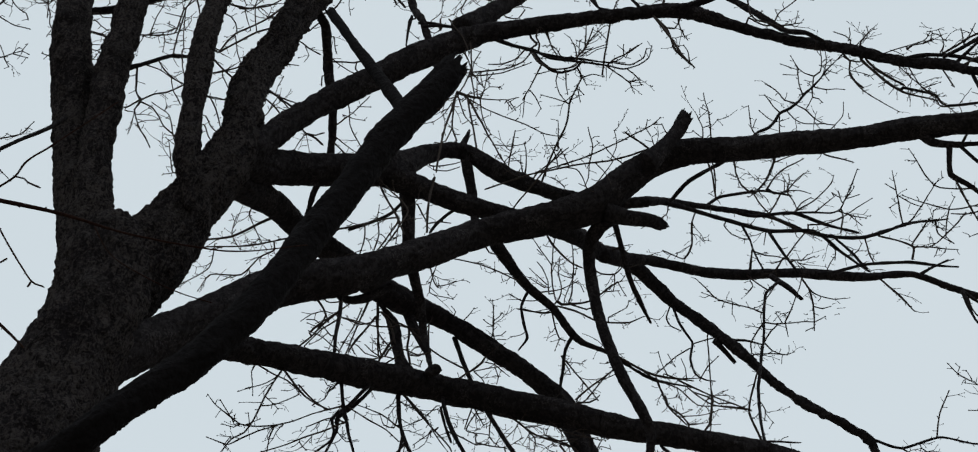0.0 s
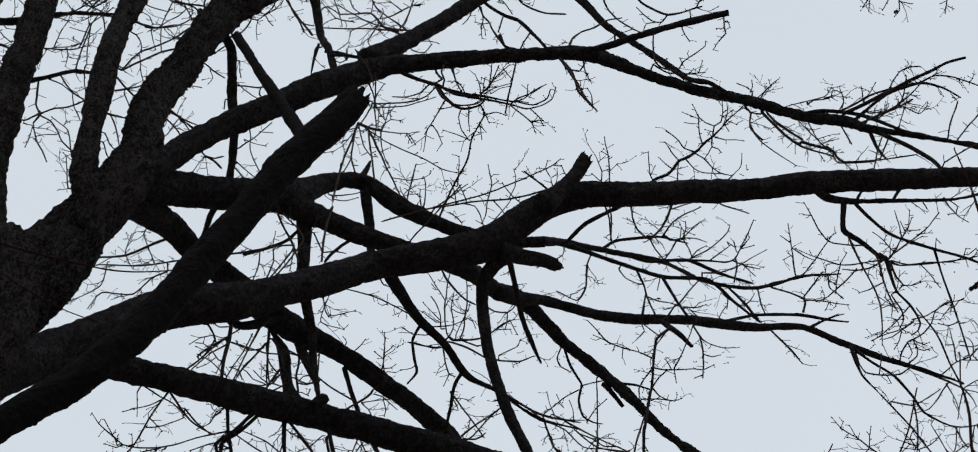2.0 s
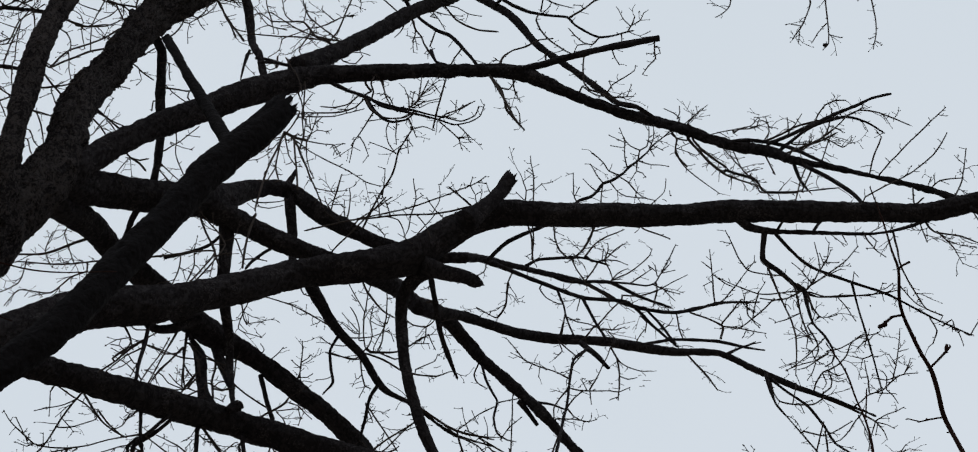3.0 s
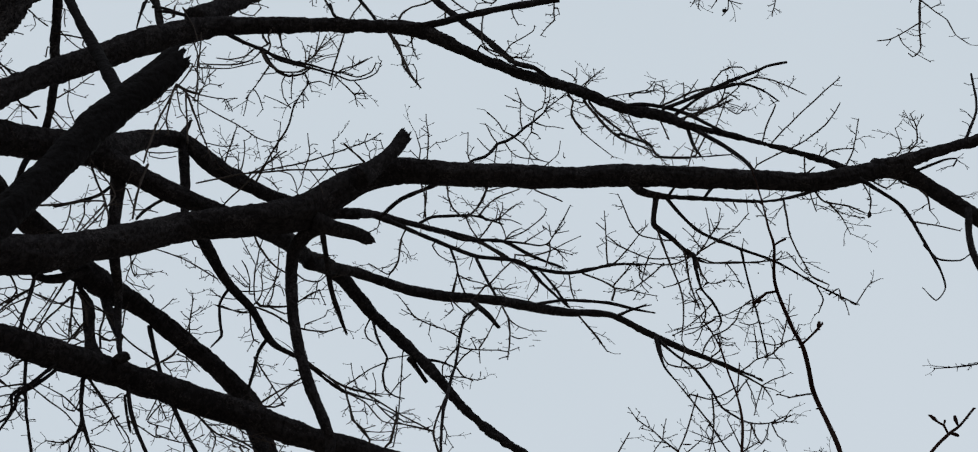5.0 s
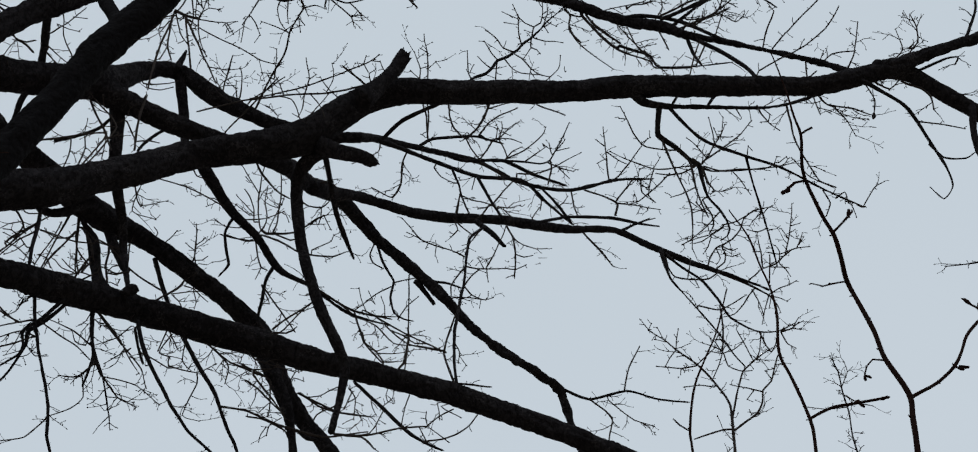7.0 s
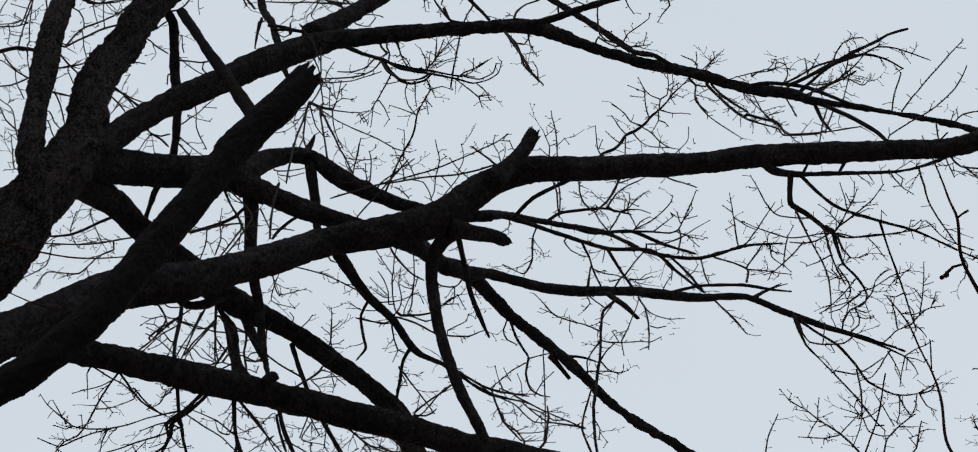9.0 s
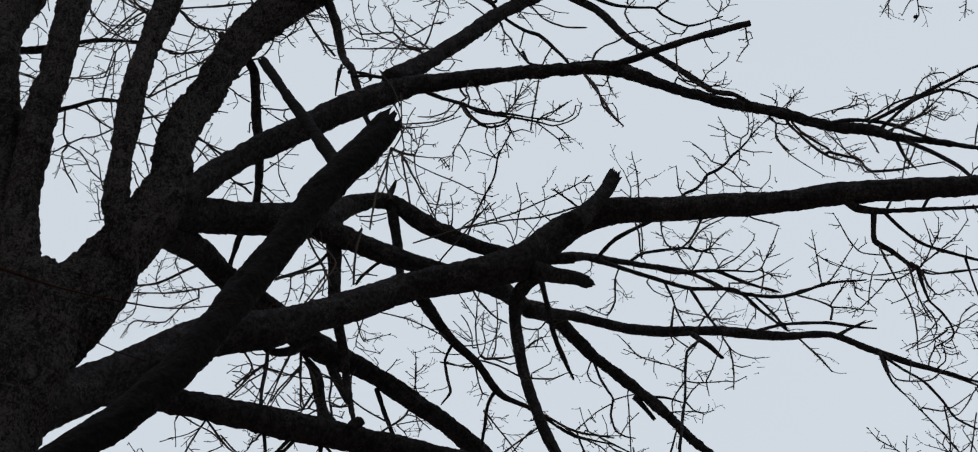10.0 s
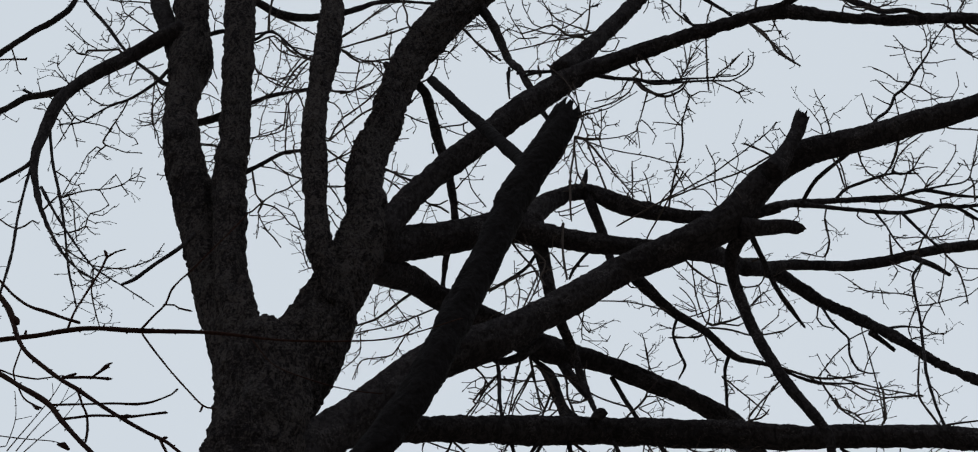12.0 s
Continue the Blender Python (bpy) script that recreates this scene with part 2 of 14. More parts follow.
# ---- the ground ----
gm = bpy.data.meshes.new("ground")
n, half = 120, 600.0
axis = np.sign(np.linspace(-1, 1, n)) * np.abs(np.linspace(-1, 1, n)) ** 3 * half
gx, gy = np.meshgrid(axis, axis)
flat = np.c_[gx.ravel(), gy.ravel()]
rise = 0.05 * (lattice(np.c_[flat / 1.7, np.zeros(len(flat))], 11) - 0.5)
gv = np.c_[flat, rise]
gi = np.arange(n * n).reshape(n, n)
gf = np.stack([gi[:-1, :-1], gi[:-1, 1:], gi[1:, 1:], gi[1:, :-1]], -1).reshape(-1, 4)
gm.from_pydata(gv.tolist(), [], gf.tolist())
gm.materials.append(SOIL)
tagged(new("ground", gm), "unseen ground under the trees, toned to bounce light upward", "ground", kind="structure")


# ---- the old tree ----
tree = tagged(new("tree"), "old bare tree with furrowed dark bark", "tree")
tree.location = (-2.762, 6.000, 0)
bpy.context.view_layer.update()
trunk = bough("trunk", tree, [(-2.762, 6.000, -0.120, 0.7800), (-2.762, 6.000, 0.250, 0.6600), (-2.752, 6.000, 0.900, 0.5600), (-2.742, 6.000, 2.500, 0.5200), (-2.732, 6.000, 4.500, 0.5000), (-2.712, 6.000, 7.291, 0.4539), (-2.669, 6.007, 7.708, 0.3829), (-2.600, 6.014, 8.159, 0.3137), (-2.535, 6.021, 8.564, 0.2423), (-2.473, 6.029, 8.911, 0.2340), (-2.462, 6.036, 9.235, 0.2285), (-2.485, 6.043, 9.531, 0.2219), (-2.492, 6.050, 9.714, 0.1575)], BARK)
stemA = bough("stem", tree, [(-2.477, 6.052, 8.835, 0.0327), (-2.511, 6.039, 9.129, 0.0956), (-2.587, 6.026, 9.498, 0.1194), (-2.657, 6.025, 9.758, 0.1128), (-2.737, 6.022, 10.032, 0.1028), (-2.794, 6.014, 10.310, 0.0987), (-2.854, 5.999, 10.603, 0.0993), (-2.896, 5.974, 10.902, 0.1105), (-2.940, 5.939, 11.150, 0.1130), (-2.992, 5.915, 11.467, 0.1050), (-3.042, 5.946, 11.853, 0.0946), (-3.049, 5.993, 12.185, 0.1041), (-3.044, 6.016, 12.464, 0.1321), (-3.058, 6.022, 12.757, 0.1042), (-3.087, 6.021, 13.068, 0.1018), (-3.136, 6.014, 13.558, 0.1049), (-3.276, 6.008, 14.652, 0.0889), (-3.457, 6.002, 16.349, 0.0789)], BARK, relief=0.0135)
prong = bough("branch", stemA, [(-3.074, 6.050, 12.336, 0.0736), (-3.164, 6.050, 12.694, 0.0641), (-3.259, 6.050, 13.070, 0.0579), (-3.338, 6.050, 13.415, 0.0546), (-3.409, 6.050, 13.936, 0.0517), (-3.509, 6.050, 14.868, 0.0404)])
stemB = bough("stem", tree, [(-2.442, 5.999, 8.771, 0.0324), (-2.471, 5.982, 9.111, 0.1096), (-2.519, 5.965, 9.430, 0.1184), (-2.563, 5.952, 9.697, 0.0998), (-2.611, 5.939, 9.976, 0.0896), (-2.647, 5.926, 10.290, 0.0855), (-2.669, 5.914, 10.668, 0.0863), (-2.677, 5.905, 10.947, 0.0867), (-2.676, 5.898, 11.234, 0.0837), (-2.687, 5.896, 11.664, 0.0841), (-2.697, 5.900, 12.190, 0.0879), (-2.721, 5.898, 12.909, 0.0930), (-2.747, 5.897, 13.536, 0.0905), (-2.796, 5.897, 14.774, 0.0846), (-2.842, 5.896, 16.210, 0.0732)], BARK, relief=0.0135)
stemR = bough("stem", tree, [(-2.520, 6.073, 8.686, 0.0559), (-2.492, 6.087, 9.012, 0.1293), (-2.421, 6.101, 9.305, 0.1855), (-2.310, 6.113, 9.591, 0.1868), (-2.189, 6.125, 9.936, 0.1547), (-2.099, 6.136, 10.196, 0.1452), (-2.026, 6.145, 10.429, 0.1285), (-1.991, 6.152, 10.700, 0.1145), (-2.016, 6.156, 10.996, 0.1011), (-2.001, 6.222, 11.383, 0.0997), (-1.941, 6.295, 11.743, 0.0995), (-1.889, 6.338, 12.129, 0.0902), (-1.796, 6.393, 12.523, 0.1083), (-1.654, 6.450, 12.915, 0.1243), (-1.456, 6.507, 13.282, 0.1142), (-1.219, 6.564, 13.592, 0.1123), (-0.884, 6.620, 13.848, 0.0977)], BARK)
stemC = bough("stem", tree, [(-2.123, 5.995, 9.813, 0.0214), (-2.152, 5.961, 10.061, 0.0593), (-2.172, 5.928, 10.210, 0.0664), (-2.190, 5.926, 10.383, 0.0633), (-2.204, 5.912, 10.699, 0.0629), (-2.213, 5.896, 11.094, 0.0648), (-2.215, 5.907, 11.449, 0.0668), (-2.200, 5.917, 11.811, 0.0704), (-2.183, 5.958, 12.124, 0.0686), (-2.173, 5.990, 12.525, 0.0721), (-2.172, 6.007, 12.877, 0.0652), (-2.157, 6.023, 13.479, 0.0607), (-2.138, 6.040, 14.582, 0.0554)], BARK, relief=0.0135)
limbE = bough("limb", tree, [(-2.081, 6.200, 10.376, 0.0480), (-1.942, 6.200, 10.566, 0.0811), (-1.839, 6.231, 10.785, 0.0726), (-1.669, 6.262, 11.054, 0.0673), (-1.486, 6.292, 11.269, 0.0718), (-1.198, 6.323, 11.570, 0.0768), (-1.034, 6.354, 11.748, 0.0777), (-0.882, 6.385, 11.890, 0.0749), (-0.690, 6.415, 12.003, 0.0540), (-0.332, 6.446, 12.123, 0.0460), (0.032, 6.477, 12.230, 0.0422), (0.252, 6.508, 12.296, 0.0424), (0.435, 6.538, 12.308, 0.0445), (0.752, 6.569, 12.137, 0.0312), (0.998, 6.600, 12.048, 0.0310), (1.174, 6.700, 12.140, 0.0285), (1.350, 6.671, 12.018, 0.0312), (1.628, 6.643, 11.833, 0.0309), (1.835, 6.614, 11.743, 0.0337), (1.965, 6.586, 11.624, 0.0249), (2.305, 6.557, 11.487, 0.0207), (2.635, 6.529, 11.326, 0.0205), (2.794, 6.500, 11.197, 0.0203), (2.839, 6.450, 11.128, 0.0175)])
riserE = bough("branch", limbE, [(-0.902, 6.350, 11.944, 0.0681), (-0.738, 6.442, 12.258, 0.0588), (-0.562, 6.533, 12.622, 0.0501), (-0.317, 6.625, 13.100, 0.0496), (-0.057, 6.717, 13.536, 0.0465), (0.262, 6.808, 14.019, 0.0390), (0.599, 6.900, 14.470, 0.0298)])
crossE = bough("branch", limbE, [(0.053, 6.823, 13.791, 0.0263), (0.325, 6.763, 13.401, 0.0279), (0.500, 6.738, 13.008, 0.0228), (0.674, 6.689, 12.705, 0.0201), (0.841, 6.646, 12.410, 0.0196), (0.966, 6.605, 12.176, 0.0172), (1.075, 6.532, 12.009, 0.0150), (1.200, 6.600, 11.990, 0.0120)])
strandE = bough("branch", limbE, [(1.621, 6.620, 11.833, 0.0127), (1.732, 6.600, 11.826, 0.0131), (1.848, 6.600, 11.810, 0.0116), (1.947, 6.580, 11.742, 0.0116), (2.059, 6.560, 11.625, 0.0108), (2.181, 6.540, 11.497, 0.0075)])
forkE = bough("branch", limbE, [(1.819, 6.580, 11.767, 0.0123), (1.941, 6.560, 11.832, 0.0116), (2.105, 6.540, 11.949, 0.0110), (2.235, 6.520, 12.037, 0.0100), (2.369, 6.500, 12.113, 0.0093), (2.468, 6.500, 12.202, 0.0082), (2.588, 6.500, 12.260, 0.0071)])
cutE = bough("cut_branch", limbE, [(0.257, 6.500, 12.286, 0.0257), (0.443, 6.490, 12.327, 0.0217), (0.672, 6.480, 12.450, 0.0196), (0.903, 6.470, 12.560, 0.0219), (1.135, 6.460, 12.657, 0.0220), (1.226, 6.450, 12.677, 0.0221)], LIMB, end="sawn")
riserE2 = bough("branch", limbE, [(-1.453, 6.500, 13.412, 0.0340), (-1.363, 6.571, 13.202, 0.0320), (-1.317, 6.614, 13.077, 0.0292), (-1.282, 6.660, 12.906, 0.0270), (-1.250, 6.646, 12.711, 0.0248), (-1.215, 6.588, 12.532, 0.0245), (-1.173, 6.524, 12.372, 0.0242), (-1.134, 6.535, 12.222, 0.0221), (-1.107, 6.537, 12.074, 0.0201), (-1.060, 6.507, 11.836, 0.0179), (-0.994, 6.466, 11.586, 0.0176)])
spurE = bough("branch", limbE, [(-1.142, 6.450, 12.152, 0.0098), (-1.062, 6.450, 12.161, 0.0115), (-0.951, 6.450, 12.126, 0.0115)])
spurE2 = bough("spur", limbE, [(-1.223, 6.500, 12.362, 0.0085), (-1.236, 6.500, 12.183, 0.0065), (-1.239, 6.500, 12.034, 0.0055)], end="torn")
limbF = bough("limb", tree, [(-2.481, 6.000, 8.570, 0.1210), (-2.320, 6.088, 8.845, 0.1188), (-2.142, 6.175, 9.088, 0.1072), (-1.952, 6.263, 9.324, 0.1067), (-1.698, 6.350, 9.636, 0.1036), (-1.415, 6.438, 9.801, 0.0960), (-1.219, 6.525, 10.006, 0.0821), (-0.984, 6.612, 10.222, 0.0805), (-0.772, 6.700, 10.456, 0.0788), (-0.509, 6.700, 10.530, 0.0824), (-0.344, 6.700, 10.585, 0.0893), (-0.178, 6.700, 10.668, 0.0930), (-0.007, 6.675, 10.836, 0.0872), (0.131, 6.650, 10.942, 0.0776), (0.302, 6.625, 10.998, 0.0760), (0.503, 6.600, 10.983, 0.0673), (0.668, 6.575, 10.952, 0.0654), (0.934, 6.550, 10.942, 0.0651), (1.215, 6.550, 10.960, 0.0609), (1.558, 6.533, 11.009, 0.0578), (1.899, 6.517, 11.016, 0.0579), (2.241, 6.500, 11.017, 0.0562), (2.584, 6.483, 11.018, 0.0512), (2.836, 6.467, 11.099, 0.0532), (3.057, 6.450, 11.190, 0.0570), (3.289, 6.433, 11.320, 0.0365), (3.595, 6.417, 11.480, 0.0331), (3.932, 6.400, 11.686, 0.0292), (4.401, 6.400, 11.953, 0.0215)])
forkF = bough("branch", limbF, [(2.947, 6.450, 11.160, 0.0517), (3.150, 6.520, 11.235, 0.0461), (3.331, 6.590, 11.172, 0.0462), (3.564, 6.660, 11.049, 0.0440), (3.808, 6.730, 10.918, 0.0400), (4.116, 6.800, 10.653, 0.0279)])
downF = bough("branch", limbF, [(3.492, 6.600, 11.042, 0.0241), (3.465, 6.625, 10.840, 0.0201), (3.471, 6.650, 10.703, 0.0199), (3.506, 6.675, 10.544, 0.0158), (3.548, 6.700, 10.308, 0.0120)])
stump = bough("branch_stump", tree, [(0.108, 6.459, 10.671, 0.0657), (0.197, 6.460, 10.798, 0.0469), (0.287, 6.467, 10.970, 0.0404), (0.326, 6.445, 11.048, 0.0414), (0.340, 6.438, 11.074, 0.0413)], LIMB, "short broken stump of a branch", "torn")
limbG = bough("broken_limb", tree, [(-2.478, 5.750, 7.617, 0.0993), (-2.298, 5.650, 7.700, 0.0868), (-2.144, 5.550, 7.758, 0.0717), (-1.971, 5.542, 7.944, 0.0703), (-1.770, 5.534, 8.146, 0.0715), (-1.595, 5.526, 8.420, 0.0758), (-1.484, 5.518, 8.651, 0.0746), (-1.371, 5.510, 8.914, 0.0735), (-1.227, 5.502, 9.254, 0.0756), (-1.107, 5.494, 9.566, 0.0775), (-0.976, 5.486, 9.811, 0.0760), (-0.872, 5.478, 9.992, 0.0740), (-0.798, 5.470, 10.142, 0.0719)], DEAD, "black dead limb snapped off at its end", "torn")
stickG = bough("broken_branch", limbG, [(-0.998, 5.500, 9.807, 0.0372), (-1.078, 5.562, 10.050, 0.0327), (-1.216, 5.625, 10.413, 0.0298), (-1.382, 5.688, 10.831, 0.0267), (-1.519, 5.750, 11.205, 0.0254)], DEAD, end="torn")
hangI = bough("branch", stemR, [(-1.986, 6.509, 12.754, 0.0220), (-1.854, 6.526, 12.595, 0.0270), (-1.774, 6.537, 12.435, 0.0270), (-1.750, 6.576, 12.381, 0.0303), (-1.728, 6.705, 12.135, 0.0310), (-1.698, 6.839, 11.895, 0.0273), (-1.715, 7.016, 11.678, 0.0221), (-1.821, 7.180, 11.553, 0.0192), (-1.887, 7.339, 11.383, 0.0151)])
limbJ = bough("limb", tree, [(-2.129, 6.200, 10.490, 0.0485), (-1.994, 6.250, 10.528, 0.0844), (-1.878, 6.362, 10.671, 0.0956), (-1.739, 6.475, 10.802, 0.0903), (-1.527, 6.588, 10.932, 0.0882), (-1.344, 6.700, 11.088, 0.0947), (-1.236, 6.850, 11.344, 0.0741), (-1.123, 7.000, 11.648, 0.0562), (-0.942, 7.150, 11.860, 0.0533), (-0.733, 7.150, 11.641, 0.0546), (-0.512, 7.150, 11.470, 0.0457), (-0.297, 7.150, 11.345, 0.0412), (-0.102, 7.150, 11.289, 0.0333), (0.128, 7.150, 11.279, 0.0289)])
forkJ = bough("branch", limbJ, [(-1.342, 6.700, 11.058, 0.0756), (-1.212, 6.780, 11.059, 0.0690), (-1.081, 6.860, 11.077, 0.0589), (-0.913, 6.940, 11.063, 0.0573), (-0.710, 7.020, 11.057, 0.0522), (-0.505, 7.100, 11.056, 0.0483), (-0.290, 7.363, 11.270, 0.0517), (-0.173, 7.625, 11.461, 0.0508), (0.007, 7.888, 11.665, 0.0435), (0.271, 8.150, 11.590, 0.0378), (0.581, 8.200, 11.252, 0.0351), (0.881, 8.250, 10.860, 0.0321), (1.208, 8.300, 10.600, 0.0295), (1.334, 8.350, 10.510, 0.0294), (1.382, 8.400, 10.337, 0.0230), (1.423, 8.400, 10.122, 0.0208), (1.505, 8.400, 9.810, 0.0163)])
kneeJ = bough("branch", limbJ, [(-0.942, 7.150, 11.841, 0.0301), (-0.913, 7.200, 11.662, 0.0321), (-0.890, 7.250, 11.512, 0.0296), (-0.873, 7.300, 11.335, 0.0252)])
snagJ = bough("branch_stub", limbJ, [(-0.961, 7.150, 11.916, 0.0223), (-0.942, 7.150, 11.987, 0.0187), (-0.928, 7.140, 12.031, 0.0135), (-0.922, 7.140, 12.063, 0.0098)], end="torn")
dropJ = bough("branch", limbJ, [(-1.216, 6.800, 11.241, 0.0525), (-1.204, 6.900, 10.999, 0.0419), (-1.196, 7.000, 10.763, 0.0376), (-1.177, 7.150, 10.674, 0.0325), (-1.152, 7.300, 10.643, 0.0276), (-1.138, 7.400, 10.524, 0.0189), (-1.108, 7.400, 10.327, 0.0156), (-1.078, 7.380, 10.138, 0.0141)])
limbK = bough("limb", tree, [(-2.178, 6.250, 10.564, 0.0489), (-2.043, 6.295, 10.467, 0.0810), (-1.957, 6.491, 10.614, 0.0827), (-1.883, 6.686, 10.750, 0.0743), (-1.797, 6.882, 10.823, 0.0685), (-1.614, 7.079, 10.822, 0.0692), (-1.436, 7.326, 10.869, 0.0772), (-1.255, 7.575, 10.963, 0.0762), (-1.048, 7.677, 10.926, 0.0554), (-0.797, 7.762, 10.766, 0.0593), (-0.553, 7.877, 10.629, 0.0553), (-0.399, 7.990, 10.505, 0.0661), (-0.316, 8.100, 10.363, 0.0599), (-0.248, 8.140, 10.227, 0.0560), (-0.178, 8.180, 10.113, 0.0523), (-0.106, 8.220, 10.021, 0.0486), (-0.014, 8.260, 9.931, 0.0467), (0.164, 8.330, 9.721, 0.0412)])
forkK = bough("branch", limbK, [(-0.411, 8.050, 10.498, 0.0425), (-0.324, 8.070, 10.303, 0.0456), (-0.262, 8.090, 10.152, 0.0400), (-0.227, 8.100, 10.040, 0.0345), (-0.206, 8.120, 9.930, 0.0275), (-0.187, 8.140, 9.797, 0.0239), (-0.152, 8.200, 9.502, 0.0202)])
limbN = bough("limb", tree, [(-2.448, 6.064, 8.633, 0.0799), (-2.276, 6.338, 9.206, 0.0737), (-2.093, 6.611, 9.530, 0.0708), (-1.922, 6.810, 9.700, 0.0709), (-1.639, 7.006, 9.820, 0.0738), (-1.353, 7.261, 9.993, 0.0741), (-1.050, 7.509, 10.161, 0.0742), (-0.706, 7.499, 10.018, 0.0733), (-0.369, 7.484, 9.889, 0.0725), (-0.044, 7.518, 9.789, 0.0672), (0.299, 7.497, 9.677, 0.0637), (0.622, 7.449, 9.512, 0.0615), (0.936, 7.462, 9.382, 0.0565), (1.185, 7.476, 9.280, 0.0516), (1.491, 7.490, 9.149, 0.0452), (1.853, 7.503, 8.976, 0.0362)])
knobJ = bough("branch", limbN, [(-1.220, 7.500, 10.251, 0.0577), (-1.245, 7.500, 10.318, 0.0426), (-1.273, 7.500, 10.405, 0.0309), (-1.289, 7.500, 10.509, 0.0263), (-1.302, 7.500, 10.625, 0.0258), (-1.325, 7.500, 10.722, 0.0245), (-1.362, 7.470, 10.772, 0.0190), (-1.394, 7.440, 10.801, 0.0155), (-1.414, 7.400, 10.829, 0.0126)])
hookO = bough("limb", tree, [(-0.048, 6.750, 10.631, 0.0384), (-0.143, 6.815, 10.630, 0.0423), (-0.204, 6.880, 10.565, 0.0367), (-0.211, 6.945, 10.460, 0.0312), (-0.181, 7.010, 10.196, 0.0307), (-0.122, 7.075, 9.966, 0.0303), (-0.049, 7.140, 9.753, 0.0299), (0.039, 7.205, 9.574, 0.0276), (0.079, 7.270, 9.481, 0.0237), (0.060, 7.335, 9.346, 0.0200), (0.021, 7.400, 9.149, 0.0181)])
stubP = bough("branch_stub", tree, [(-0.096, 6.700, 10.584, 0.0561), (0.018, 6.767, 10.632, 0.0422), (0.118, 6.833, 10.692, 0.0369), (0.178, 6.900, 10.743, 0.0353)], LIMB, "short broken stub under the limb", "torn")
branchQ = bough("branch", limbJ, [(-0.143, 7.383, 11.105, 0.0450), (-0.003, 7.541, 11.267, 0.0378), (0.178, 7.699, 11.436, 0.0323), (0.405, 7.855, 11.528, 0.0305), (0.636, 8.009, 11.667, 0.0310), (1.030, 8.146, 11.827, 0.0316), (1.437, 8.300, 11.959, 0.0298), (1.766, 8.366, 12.052, 0.0256), (2.016, 8.473, 12.032, 0.0235), (2.268, 8.538, 11.970, 0.0166), (2.600, 8.599, 11.888, 0.0126), (2.787, 8.661, 11.862, 0.0075)])
sideQ = bough("branch", limbJ, [(1.137, 7.980, 11.616, 0.0114), (1.253, 8.050, 11.709, 0.0107), (1.421, 8.100, 11.826, 0.0101), (1.583, 8.150, 11.900, 0.0102), (1.734, 8.200, 11.960, 0.0102), (1.909, 8.250, 11.984, 0.0087), (2.046, 8.300, 12.023, 0.0064)])
sideQ2 = bough("branch", limbJ, [(1.791, 8.200, 11.842, 0.0094), (1.866, 8.200, 11.906, 0.0079), (1.940, 8.200, 11.951, 0.0071), (2.005, 8.200, 11.977, 0.0047)])
branchQ2 = bough("branch", limbJ, [(2.033, 8.300, 11.780, 0.0142), (2.077, 8.333, 11.550, 0.0072), (2.168, 8.367, 11.419, 0.0058), (2.258, 8.400, 11.290, 0.0057), (2.346, 8.433, 11.162, 0.0057), (2.431, 8.467, 11.008, 0.0057), (2.488, 8.500, 10.954, 0.0048)])
branchQ3 = bough("branch", limbJ, [(2.033, 8.300, 11.780, 0.0142), (2.146, 8.329, 11.671, 0.0088), (2.278, 8.357, 11.566, 0.0088), (2.366, 8.386, 11.428, 0.0087), (2.434, 8.414, 11.291, 0.0071), (2.584, 8.443, 11.209, 0.0057), (2.729, 8.471, 11.247, 0.0057), (2.853, 8.500, 11.359, 0.0049)])
branchR = bough("branch", limbJ, [(-0.127, 7.150, 11.241, 0.0332), (0.083, 7.367, 11.582, 0.0298), (0.271, 7.583, 11.860, 0.0242), (0.548, 7.800, 12.066, 0.0203), (0.886, 8.100, 12.370, 0.0145), (1.129, 8.160, 12.262, 0.0125), (1.335, 8.220, 12.268, 0.0107), (1.527, 8.280, 12.344, 0.0108), (1.810, 8.340, 12.543, 0.0092), (2.074, 8.400, 12.653, 0.0062)])
branchR2 = bough("branch", limbJ, [(0.232, 7.500, 11.742, 0.0175), (0.463, 7.633, 11.795, 0.0137), (0.662, 7.767, 11.866, 0.0138), (0.864, 7.900, 11.948, 0.0121), (1.152, 8.033, 12.099, 0.0123), (1.322, 8.167, 12.050, 0.0105), (1.493, 8.300, 12.012, 0.0074)])
branchR3 = bough("branch", limbJ, [(0.632, 7.900, 12.183, 0.0123), (0.795, 7.975, 12.201, 0.0105), (1.041, 8.050, 12.319, 0.0125), (1.246, 8.125, 12.280, 0.0107), (1.454, 8.200, 12.280, 0.0075)])
twigR4 = bough("branch", limbF, [(0.243, 7.000, 11.074, 0.0109), (0.354, 6.900, 11.125, 0.0126), (0.486, 6.800, 11.106, 0.0125), (0.569, 6.700, 11.045, 0.0124)])
twigR5 = bough("branch", limbJ, [(0.499, 7.750, 12.045, 0.0103), (0.585, 7.787, 12.170, 0.0104), (0.823, 7.825, 12.265, 0.0105), (0.924, 7.863, 12.293, 0.0073), (1.027, 7.900, 12.301, 0.0050)])
hangS = bough("branch", limbF, [(-0.067, 6.900, 10.777, 0.0178), (-0.036, 7.075, 10.780, 0.0160), (-0.002, 7.250, 10.751, 0.0143), (0.051, 7.425, 10.745, 0.0144), (0.109, 7.600, 10.752, 0.0094)])
